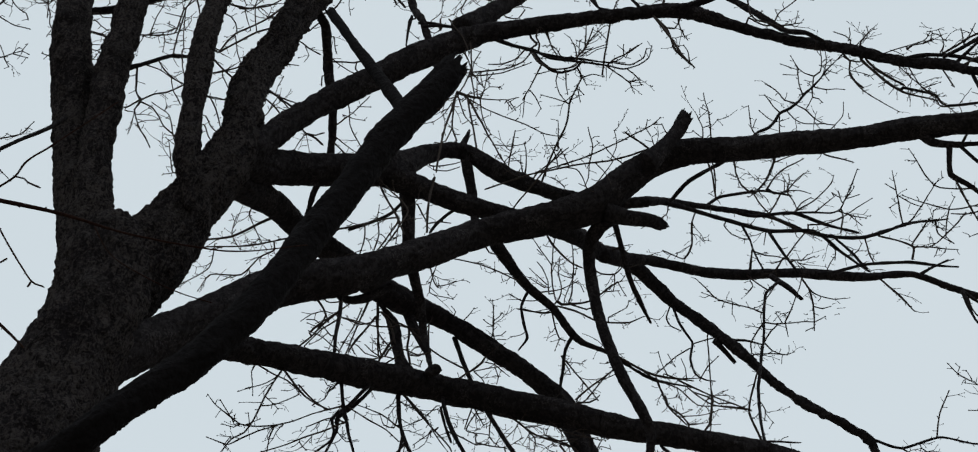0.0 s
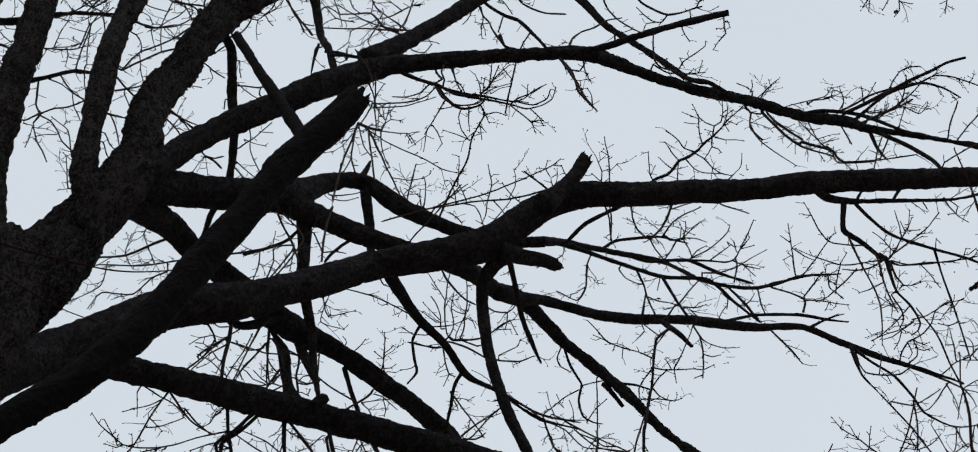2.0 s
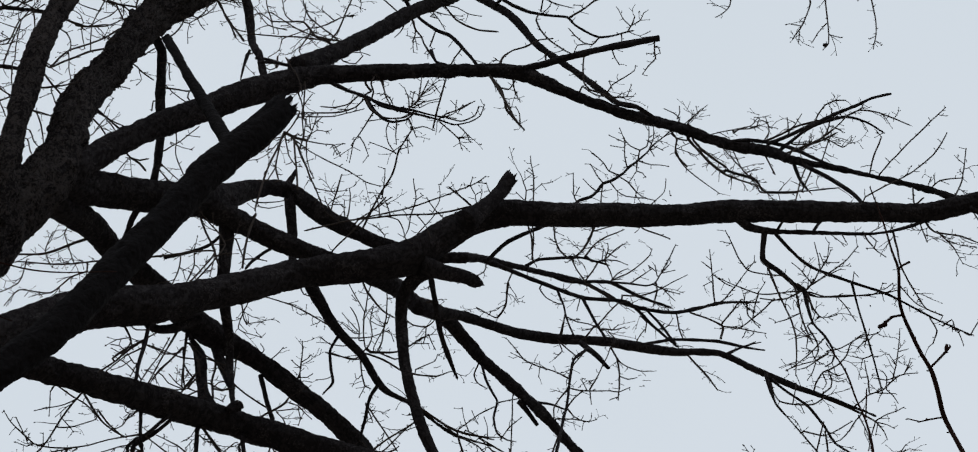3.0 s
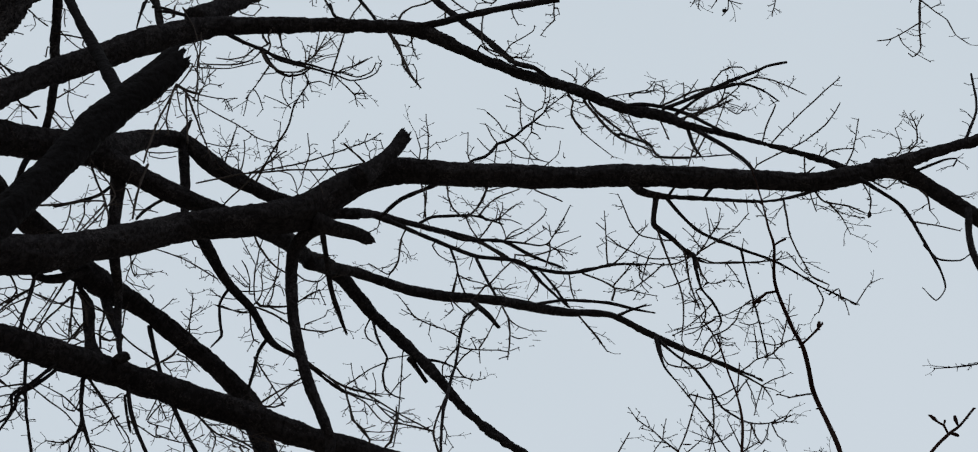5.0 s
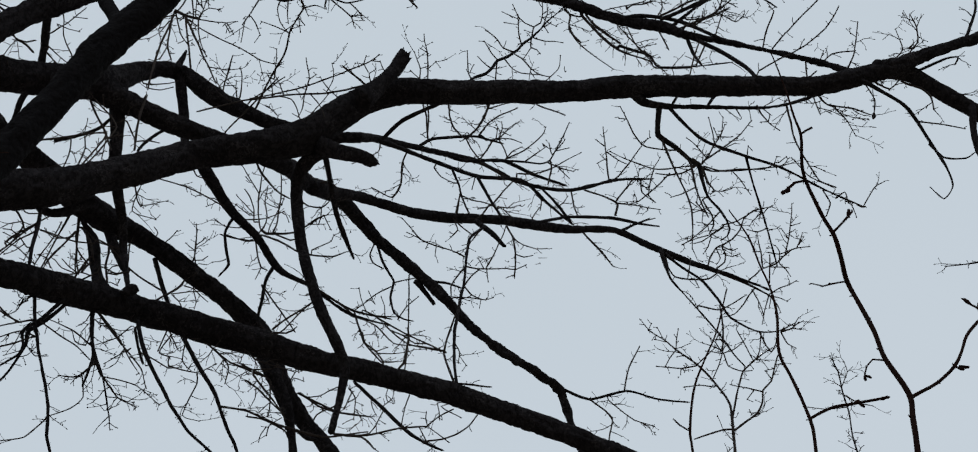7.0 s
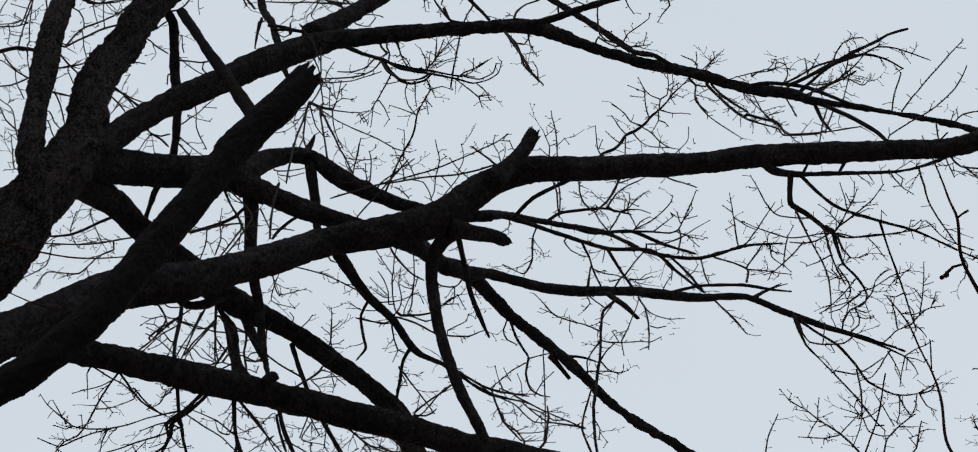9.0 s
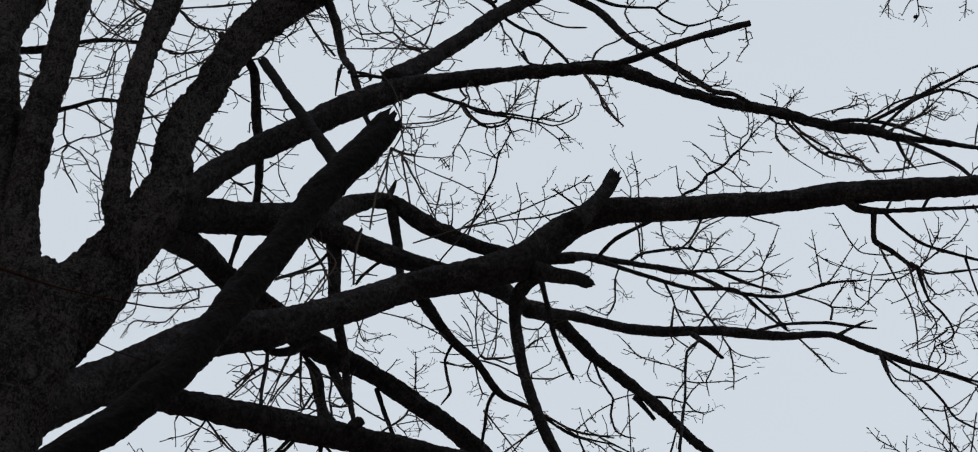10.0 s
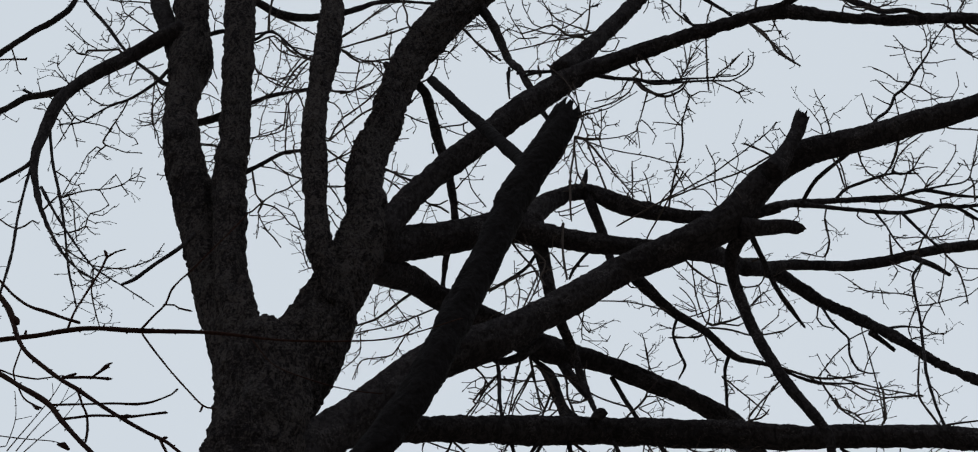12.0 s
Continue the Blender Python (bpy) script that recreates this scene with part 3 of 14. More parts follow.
spurQ = bough("spur", limbJ, [(0.842, 7.950, 11.569, 0.0176), (0.933, 7.950, 11.455, 0.0174), (1.007, 7.950, 11.339, 0.0116)], end="torn")
spurQ2 = bough("spur", limbJ, [(0.489, 8.200, 11.290, 0.0196), (0.549, 8.250, 11.247, 0.0154), (0.605, 8.300, 11.194, 0.0117)], end="torn")
branchT = bough("branch", limbJ, [(-0.816, 7.161, 11.153, 0.0370), (-0.752, 7.245, 11.092, 0.0370), (-0.650, 7.329, 10.955, 0.0330), (-0.567, 7.408, 10.872, 0.0286), (-0.427, 7.490, 10.770, 0.0244), (-0.304, 7.588, 10.621, 0.0204), (-0.131, 7.682, 10.600, 0.0126), (-0.012, 7.772, 10.577, 0.0109), (0.126, 7.862, 10.558, 0.0110), (0.335, 7.950, 10.588, 0.0066)])
twigT2 = bough("branch", limbJ, [(-0.563, 7.400, 10.842, 0.0094), (-0.605, 7.425, 10.731, 0.0079), (-0.591, 7.450, 10.597, 0.0078), (-0.574, 7.475, 10.508, 0.0064), (-0.619, 7.500, 10.445, 0.0051)])
twigT3 = bough("branch", limbJ, [(-0.322, 7.600, 10.680, 0.0127), (-0.373, 7.650, 10.607, 0.0093), (-0.390, 7.700, 10.480, 0.0093), (-0.406, 7.750, 10.356, 0.0078), (-0.351, 7.800, 10.326, 0.0064)])
crookF = bough("branch", limbF, [(1.590, 6.550, 10.987, 0.0356), (1.647, 6.575, 10.929, 0.0256), (1.764, 6.600, 10.935, 0.0160), (1.925, 6.625, 10.976, 0.0124), (2.210, 6.650, 11.017, 0.0108), (2.432, 6.675, 11.087, 0.0093), (2.669, 6.700, 11.243, 0.0079)])
crookF2 = bough("branch", limbF, [(1.737, 6.600, 10.944, 0.0179), (1.726, 6.660, 10.842, 0.0156), (1.727, 6.690, 10.791, 0.0163), (1.773, 6.730, 10.793, 0.0153), (1.842, 6.780, 10.799, 0.0147), (1.901, 6.830, 10.792, 0.0137), (1.944, 6.870, 10.793, 0.0144), (1.982, 6.900, 10.813, 0.0152), (1.991, 6.930, 10.712, 0.0099), (2.015, 6.960, 10.603, 0.0085), (2.069, 6.980, 10.530, 0.0075), (2.101, 6.990, 10.453, 0.0064), (2.112, 7.000, 10.386, 0.0054), (2.092, 7.000, 10.325, 0.0040), (2.058, 7.000, 10.291, 0.0030)])
crookF3 = bough("branch", limbF, [(1.787, 6.600, 10.926, 0.0107), (1.890, 6.683, 10.872, 0.0091), (2.004, 6.767, 10.853, 0.0091), (2.224, 6.850, 10.849, 0.0078), (2.449, 6.933, 10.862, 0.0065), (2.699, 7.017, 10.784, 0.0052), (2.921, 7.100, 10.754, 0.0044)])
crookF4 = bough("branch", limbF, [(1.971, 6.850, 10.733, 0.0107), (2.035, 6.850, 10.695, 0.0051), (2.210, 6.850, 10.718, 0.0043), (2.394, 6.850, 10.758, 0.0034)])
crookF6 = bough("branch", limbF, [(2.253, 6.900, 10.913, 0.0065), (2.294, 7.000, 10.792, 0.0064), (2.342, 7.100, 10.672, 0.0064), (2.387, 7.200, 10.554, 0.0051), (2.428, 7.300, 10.463, 0.0043)])
curlF = bough("branch", limbF, [(2.838, 6.432, 11.016, 0.0142), (2.941, 6.465, 10.972, 0.0107), (3.061, 6.506, 10.912, 0.0107), (3.128, 6.559, 10.863, 0.0107), (3.203, 6.620, 10.701, 0.0090), (3.254, 6.646, 10.540, 0.0063), (3.271, 6.678, 10.418, 0.0050), (3.214, 6.711, 10.344, 0.0042), (3.175, 6.746, 10.492, 0.0034)])
curlF2 = bough("branch", limbF, [(3.204, 6.650, 10.750, 0.0063), (3.261, 6.650, 10.631, 0.0050), (3.381, 6.650, 10.632, 0.0043), (3.449, 6.650, 10.695, 0.0043)])
limbU = bough("limb", tree, [(-3.091, 5.945, 12.763, 0.0642), (-3.234, 5.958, 12.757, 0.0514), (-3.369, 5.972, 12.689, 0.0455), (-3.492, 5.957, 12.589, 0.0438), (-3.629, 5.928, 12.455, 0.0386), (-3.735, 5.911, 12.336, 0.0347), (-3.800, 5.893, 12.181, 0.0362), (-3.843, 5.889, 11.901, 0.0336), (-3.868, 5.887, 11.655, 0.0266), (-3.843, 5.918, 11.401, 0.0183), (-3.776, 5.949, 11.136, 0.0141), (-3.661, 5.970, 10.833, 0.0104), (-3.526, 5.986, 10.589, 0.0074), (-3.388, 6.001, 10.441, 0.0048)])
limbU2 = bough("branch", limbU, [(-3.725, 5.950, 12.399, 0.0302), (-3.862, 5.950, 12.404, 0.0238), (-4.064, 5.950, 12.435, 0.0196), (-4.208, 5.950, 12.347, 0.0174), (-4.430, 5.950, 12.258, 0.0153), (-4.711, 5.950, 12.077, 0.0115)])
limbU3 = bough("branch", limbU, [(-3.859, 5.900, 11.657, 0.0165), (-3.921, 5.900, 11.571, 0.0127), (-4.058, 5.900, 11.490, 0.0110), (-4.229, 5.900, 11.407, 0.0093), (-4.445, 5.900, 11.372, 0.0065)])
limbU4 = bough("branch", limbU, [(-3.879, 5.900, 11.591, 0.0127), (-3.892, 5.900, 11.363, 0.0093), (-3.893, 5.900, 11.069, 0.0091), (-3.878, 5.900, 10.725, 0.0088), (-3.893, 5.900, 10.408, 0.0073), (-3.922, 5.900, 10.161, 0.0047)])
limbU5 = bough("branch", limbU, [(-3.844, 5.950, 11.966, 0.0113), (-3.786, 5.950, 11.636, 0.0094), (-3.701, 5.950, 11.296, 0.0078), (-3.621, 5.950, 10.916, 0.0076), (-3.556, 5.950, 10.560, 0.0061), (-3.473, 5.950, 10.214, 0.0040)])
limbU6 = bough("branch", limbU, [(-3.791, 5.900, 11.323, 0.0092), (-3.663, 5.900, 11.009, 0.0090), (-3.519, 5.900, 10.700, 0.0074), (-3.386, 5.900, 10.444, 0.0060), (-3.192, 5.900, 10.205, 0.0040), (-3.024, 5.900, 9.992, 0.0031)])
limbV = bough("branch", stemA, [(-3.015, 6.000, 12.302, 0.0215), (-3.175, 6.000, 12.269, 0.0152), (-3.300, 6.000, 12.463, 0.0117), (-3.466, 6.000, 12.751, 0.0101), (-3.651, 6.000, 13.170, 0.0104), (-3.833, 6.000, 13.567, 0.0107), (-3.997, 6.000, 13.971, 0.0093)])
limbV2 = bough("branch", stemA, [(-3.123, 5.900, 12.264, 0.0114), (-3.197, 5.900, 12.147, 0.0097), (-3.321, 5.900, 12.046, 0.0081), (-3.487, 5.900, 11.997, 0.0067), (-3.628, 5.900, 11.913, 0.0054), (-3.765, 5.900, 11.945, 0.0045)])
cutA = bough("spur", stemA, [(-2.799, 5.800, 10.377, 0.0149), (-2.860, 5.775, 10.251, 0.0114), (-2.981, 5.750, 10.114, 0.0097), (-3.059, 5.725, 9.999, 0.0096), (-3.105, 5.700, 9.945, 0.0082)], end="torn")
limbX = bough("limb", tree, [(-2.816, 6.200, 13.481, 0.0278), (-2.739, 6.286, 13.461, 0.0234), (-2.640, 6.371, 13.431, 0.0256), (-2.460, 6.457, 13.455, 0.0235), (-2.237, 6.543, 13.571, 0.0237), (-2.073, 6.629, 13.749, 0.0170), (-1.905, 6.714, 13.829, 0.0110), (-1.715, 6.800, 13.849, 0.0093)])
limbX2 = bough("limb", tree, [(-4.852, 6.400, 13.653, 0.0242), (-4.609, 6.371, 13.853, 0.0219), (-4.393, 6.343, 13.966, 0.0196), (-4.232, 6.314, 13.999, 0.0196), (-4.112, 6.286, 14.077, 0.0196), (-4.025, 6.257, 14.298, 0.0175), (-3.923, 6.229, 14.677, 0.0202), (-3.807, 6.200, 15.209, 0.0260)])
bridgeA = bough("branch", stemA, [(-3.109, 6.300, 12.261, 0.0238), (-2.962, 6.300, 12.273, 0.0238), (-2.771, 6.300, 12.342, 0.0117), (-2.616, 6.300, 12.364, 0.0117), (-2.402, 6.300, 12.320, 0.0084), (-2.150, 6.300, 12.203, 0.0055)])
bridgeA2 = bough("branch", stemA, [(-3.148, 6.300, 13.271, 0.0144), (-2.983, 6.300, 13.271, 0.0143), (-2.812, 6.300, 13.154, 0.0073), (-2.646, 6.300, 13.101, 0.0073), (-2.474, 6.300, 12.777, 0.0071), (-2.310, 6.300, 12.560, 0.0056)])
armB = bough("branch", stemB, [(-2.706, 6.100, 11.286, 0.0161), (-2.590, 6.117, 11.371, 0.0108), (-2.472, 6.133, 11.457, 0.0109), (-2.350, 6.150, 11.456, 0.0078)])
loopD = bough("branch", stemR, [(-1.889, 6.700, 11.728, 0.0067), (-1.963, 6.700, 11.815, 0.0054), (-2.069, 6.700, 11.941, 0.0069)])
burlN = bough("burl", limbN, [(-1.092, 7.350, 10.082, 0.0266), (-1.075, 7.350, 10.117, 0.0283), (-1.053, 7.350, 10.132, 0.0317), (-1.033, 7.350, 10.127, 0.0233)])
bracketF = bough("branch", limbF, [(-1.490, 6.600, 9.895, 0.0190), (-1.441, 6.600, 9.838, 0.0220), (-1.385, 6.600, 9.811, 0.0235), (-1.318, 6.620, 9.853, 0.0227), (-1.272, 6.640, 9.916, 0.0215), (-1.212, 6.660, 9.989, 0.0207)])
legK = bough("broken_branch", tree, [(-1.290, 7.550, 10.983, 0.0325), (-1.260, 7.600, 10.896, 0.0315), (-1.212, 7.600, 10.761, 0.0285), (-1.172, 7.620, 10.675, 0.0247), (-1.135, 7.620, 10.581, 0.0209)], end="torn")
hangE = bough("branch", limbE, [(0.473, 6.900, 14.411, 0.0200), (0.742, 6.900, 14.629, 0.0202), (1.184, 6.900, 14.774, 0.0180), (1.812, 6.900, 14.630, 0.0135), (2.397, 6.900, 14.290, 0.0113), (2.648, 6.900, 14.295, 0.0095), (3.198, 6.900, 14.362, 0.0097), (3.796, 6.900, 14.018, 0.0079)])


# twigs
rnd = random.Random(7)


def bud(at, way, size):
    """A small pointed bud."""
    way = way / np.linalg.norm(way)
    a = np.array([*at, size * 0.35])
    return tube([a, (*(at + way * size * 0.6), size * 0.5), (*(at + way * size * 1.5), size * 0.12)], 5, size * 0.6)


def offshoot(pieces, at, way, length, r, depth):
    """A crooked twig with its own side twigs and buds."""
    n = max(3, int(length / 0.03))
    p, d = np.array(at, float), np.array(way, float)
    d /= np.linalg.norm(d)
    bend = np.array([rnd.gauss(0, 0.20) for _ in range(3)]) + (0, 0, 0.03)
    nodes, side = [(*p, r)], rnd.choice((-1, 1))
    for k in range(n):
        d = d + bend * 0.35 + np.array([rnd.gauss(0, 0.19) for _ in range(3)])
        d /= np.linalg.norm(d)
        p = p + d * length / n
        f = (k + 1) / n
        nodes.append((*p, r * (1 - 0.55 * f)))
        if depth and 0.15 < f < 0.98 and rnd.random() < 0.62:
            ax = np.cross(d, (rnd.gauss(0, 0.5), 1.0, rnd.gauss(0, 0.5)))
            ax /= np.linalg.norm(ax)
            side = -side
            out = d * rnd.uniform(0.5, 1.0) + ax * side * rnd.uniform(0.5, 0.9) + np.array([0, rnd.gauss(0, 0.35), 0])
            offshoot(pieces, p, out, length * rnd.uniform(0.25, 0.55) * (1.05 - 0.4 * f), r * 0.72, depth - 1)
        elif rnd.random() < 0.35:
            ax = np.array([rnd.gauss(0, 1) for _ in range(3)])
            pieces.append(bud(p, d + ax * 0.6, max(0.0046, r * 1.7)))
    pieces.append(tube(nodes, 5 if r > 0.004 else 4, 0.03))
    if rnd.random() < 0.75:
        pieces.append(bud(p, d, max(0.0052, r * 1.9)))


def spurs(pieces, rows, way, chance):
    """Stubby side spurs, each ending in a bud, along a twig."""
    side = rnd.choice((-1, 1))
    for k in range(1, len(rows)):
        if rnd.random() > chance:
            continue
        d = way[k] / (np.linalg.norm(way[k]) + 1e-9)
        ax = np.cross(d, (rnd.gauss(0, 0.6), 1.0, rnd.gauss(0, 0.6)))
        ax /= np.linalg.norm(ax) + 1e-9
        side = -side
        out = d * rnd.uniform(0.1, 0.9) + ax * side
        out /= np.linalg.norm(out)
        size = rnd.choice((0.008, 0.014, 0.02, 0.03, 0.045)) * rnd.uniform(0.7, 1.3)
        p = rows[k, :3]
        r = rnd.uniform(0.0016, 0.0024)
        mid = p + out * size * 0.55
        out = out + np.array([rnd.gauss(0, 0.35) for _ in range(3)])
        tip = mid + out / np.linalg.norm(out) * size * 0.5
        pieces.append(tube([(*p, r * 1.2), (*mid, r), (*tip, r * 0.9)], 4, 0.03))
        pieces.append(bud(tip, out, rnd.uniform(0.0044, 0.0064)))


def spray(limb, nodes, dense=1.0, bare=False):
    """A main twig of a limb, with side twigs growing from it. bare: side twigs alone, out of a branch."""
    COUNT[0] += 1
    thick = max(n[3] for n in nodes)
    if nodes[-1][0] > 0.6:
        dense *= 1.25  # the outer crown is twiggier
    pieces = [tube([(*n[:3], n[3] * 0.7) for n in nodes], 5, 0.05)] if bare else [tube(nodes, 8 if thick > 0.008 else 6, 0.022, 0.0008 if thick > 0.006 else 0.0, COUNT[0], wander=0.012 if dense else 0.008, slack=0.6)]
    rows = spline(nodes, 0.045, 0.6)
    way = np.gradient(rows[:, :3], axis=0)
    total = len(rows)
    side = rnd.choice((-1, 1))
    for k in range(1, total):
        if rnd.random() < 0.5 * dense:
            d = way[k] / (np.linalg.norm(way[k]) + 1e-9)
            ax = np.cross(d, (rnd.gauss(0, 0.4), 1.0, rnd.gauss(0, 0.4) - 0.7))
            ax /= np.linalg.norm(ax)
            side = -side
            out = d * rnd.uniform(0.4, 1.0) + ax * side * rnd.uniform(0.6, 1.0) + np.array([0, rnd.gauss(0, 0.3), 0])
            offshoot(pieces, rows[k, :3], out, rnd.uniform(0.05, 0.17), max(0.0021, min(0.0032, rows[k, 3] * 0.75)), 1 if rnd.random() < 0.7 else 2)
    spurs(pieces, rows, way, 0.2 if bare else 0.55 if thick < 0.011 else 0.3)
    pieces.append(bud(rows[-1, :3], way[-1], 0.008))
    if bare and len(pieces) < 3:
        return None
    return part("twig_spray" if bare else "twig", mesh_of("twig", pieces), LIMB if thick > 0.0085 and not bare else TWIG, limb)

# side twigs out of the thinner branches
spray(limbE, [(-1.142, 6.450, 12.152, 0.0098), (-1.062, 6.450, 12.161, 0.0115), (-0.951, 6.450, 12.126, 0.0115)], 0.5, True)
spray(limbJ, [(2.282, 8.540, 11.968, 0.0166), (2.610, 8.620, 11.886, 0.0126), (2.791, 8.700, 11.859, 0.0075)], 0.5, True)
spray(limbJ, [(2.077, 8.333, 11.550, 0.0072), (2.168, 8.367, 11.419, 0.0058), (2.258, 8.400, 11.290, 0.0057), (2.346, 8.433, 11.162, 0.0057), (2.431, 8.467, 11.008, 0.0057), (2.488, 8.500, 10.954, 0.0048)], 0.5, True)
spray(limbJ, [(2.278, 8.357, 11.566, 0.0088), (2.366, 8.386, 11.428, 0.0087), (2.434, 8.414, 11.291, 0.0071), (2.584, 8.443, 11.209, 0.0057), (2.729, 8.471, 11.247, 0.0057), (2.853, 8.500, 11.359, 0.0049)], 0.5, True)
spray(limbJ, [(0.886, 8.100, 12.370, 0.0145), (1.129, 8.160, 12.262, 0.0125), (1.335, 8.220, 12.268, 0.0107), (1.527, 8.280, 12.344, 0.0108), (1.810, 8.340, 12.543, 0.0092), (2.074, 8.400, 12.653, 0.0062)], 0.5, True)
spray(limbJ, [(0.463, 7.633, 11.795, 0.0137), (0.662, 7.767, 11.866, 0.0138), (0.864, 7.900, 11.948, 0.0121), (1.152, 8.033, 12.099, 0.0123), (1.322, 8.167, 12.050, 0.0105), (1.493, 8.300, 12.012, 0.0074)], 0.5, True)
spray(limbJ, [(0.632, 7.900, 12.183, 0.0123), (0.795, 7.975, 12.201, 0.0105), (1.041, 8.050, 12.319, 0.0125), (1.246, 8.125, 12.280, 0.0107), (1.454, 8.200, 12.280, 0.0075)], 0.5, True)
spray(limbJ, [(0.499, 7.750, 12.045, 0.0103), (0.585, 7.787, 12.170, 0.0104), (0.823, 7.825, 12.265, 0.0105), (0.924, 7.863, 12.293, 0.0073), (1.027, 7.900, 12.301, 0.0050)], 0.5, True)
spray(limbF, [(-0.067, 6.900, 10.777, 0.0178), (-0.036, 7.075, 10.780, 0.0160), (-0.002, 7.250, 10.751, 0.0143), (0.051, 7.425, 10.745, 0.0144), (0.109, 7.600, 10.752, 0.0094)], 0.5, True)
spray(limbJ, [(-0.134, 7.667, 10.602, 0.0126), (-0.016, 7.744, 10.579, 0.0109), (0.121, 7.822, 10.560, 0.0110), (0.329, 7.900, 10.590, 0.0066)], 0.5, True)
spray(limbJ, [(-0.563, 7.400, 10.842, 0.0094), (-0.605, 7.425, 10.731, 0.0079), (-0.591, 7.450, 10.597, 0.0078), (-0.574, 7.475, 10.508, 0.0064), (-0.619, 7.500, 10.445, 0.0051)], 0.5, True)
spray(limbJ, [(-0.322, 7.600, 10.680, 0.0127), (-0.373, 7.650, 10.607, 0.0093), (-0.390, 7.700, 10.480, 0.0093), (-0.406, 7.750, 10.356, 0.0078), (-0.351, 7.800, 10.326, 0.0064)], 0.5, True)
spray(limbF, [(1.750, 6.600, 10.935, 0.0160), (1.911, 6.625, 10.976, 0.0124), (2.196, 6.650, 11.017, 0.0108), (2.418, 6.675, 11.087, 0.0093), (2.655, 6.700, 11.243, 0.0079)], 0.5, True)
spray(limbF, [(1.928, 6.825, 10.764, 0.0141), (1.978, 6.900, 10.813, 0.0138), (1.991, 6.930, 10.712, 0.0099), (2.015, 6.960, 10.603, 0.0085), (2.069, 6.980, 10.530, 0.0075), (2.101, 6.990, 10.453, 0.0064), (2.112, 7.000, 10.386, 0.0054), (2.092, 7.000, 10.325, 0.0040), (2.058, 7.000, 10.291, 0.0030)], 0.5, True)
spray(limbF, [(1.890, 6.683, 10.872, 0.0091), (2.004, 6.767, 10.853, 0.0091), (2.224, 6.850, 10.849, 0.0078), (2.449, 6.933, 10.862, 0.0065), (2.699, 7.017, 10.784, 0.0052), (2.921, 7.100, 10.754, 0.0044)], 0.5, True)
spray(limbF, [(1.971, 6.850, 10.733, 0.0107), (2.035, 6.850, 10.695, 0.0051), (2.210, 6.850, 10.718, 0.0043), (2.394, 6.850, 10.758, 0.0034)], 0.5, True)
spray(limbF, [(2.253, 6.900, 10.913, 0.0065), (2.294, 7.000, 10.792, 0.0064), (2.342, 7.100, 10.672, 0.0064), (2.387, 7.200, 10.554, 0.0051), (2.428, 7.300, 10.463, 0.0043)], 0.5, True)
spray(limbU, [(-4.064, 5.950, 12.435, 0.0196), (-4.208, 5.950, 12.347, 0.0174), (-4.430, 5.950, 12.258, 0.0153), (-4.711, 5.950, 12.077, 0.0115)], 0.5, True)
spray(limbU, [(-3.859, 5.900, 11.657, 0.0165), (-3.921, 5.900, 11.571, 0.0127), (-4.058, 5.900, 11.490, 0.0110), (-4.229, 5.900, 11.407, 0.0093), (-4.445, 5.900, 11.372, 0.0065)], 0.5, True)
spray(limbU, [(-3.879, 5.900, 11.591, 0.0127), (-3.892, 5.900, 11.363, 0.0093), (-3.893, 5.900, 11.069, 0.0091), (-3.878, 5.900, 10.725, 0.0088), (-3.893, 5.900, 10.408, 0.0073), (-3.922, 5.900, 10.161, 0.0047)], 0.5, True)
spray(limbU, [(-3.844, 5.950, 11.966, 0.0113), (-3.786, 5.950, 11.636, 0.0094), (-3.701, 5.950, 11.296, 0.0078), (-3.621, 5.950, 10.916, 0.0076), (-3.556, 5.950, 10.560, 0.0061), (-3.473, 5.950, 10.214, 0.0040)], 0.5, True)
spray(limbU, [(-3.791, 5.900, 11.323, 0.0092), (-3.663, 5.900, 11.009, 0.0090), (-3.519, 5.900, 10.700, 0.0074), (-3.386, 5.900, 10.444, 0.0060), (-3.192, 5.900, 10.205, 0.0040), (-3.024, 5.900, 9.992, 0.0031)], 0.5, True)
spray(stemA, [(-3.175, 6.000, 12.269, 0.0152), (-3.300, 6.000, 12.463, 0.0117), (-3.466, 6.000, 12.751, 0.0101), (-3.651, 6.000, 13.170, 0.0104), (-3.833, 6.000, 13.567, 0.0107), (-3.997, 6.000, 13.971, 0.0093)], 0.5, True)
spray(stemA, [(-3.123, 5.900, 12.264, 0.0114), (-3.197, 5.900, 12.147, 0.0097), (-3.321, 5.900, 12.046, 0.0081), (-3.487, 5.900, 11.997, 0.0067), (-3.628, 5.900, 11.913, 0.0054), (-3.765, 5.900, 11.945, 0.0045)], 0.5, True)
spray(stemA, [(-2.771, 6.300, 12.342, 0.0117), (-2.616, 6.300, 12.364, 0.0117), (-2.402, 6.300, 12.320, 0.0084), (-2.150, 6.300, 12.203, 0.0055)], 0.5, True)
spray(stemA, [(-3.148, 6.300, 13.271, 0.0144), (-2.983, 6.300, 13.271, 0.0143), (-2.812, 6.300, 13.154, 0.0073), (-2.646, 6.300, 13.101, 0.0073), (-2.474, 6.300, 12.777, 0.0071), (-2.310, 6.300, 12.560, 0.0056)], 0.5, True)
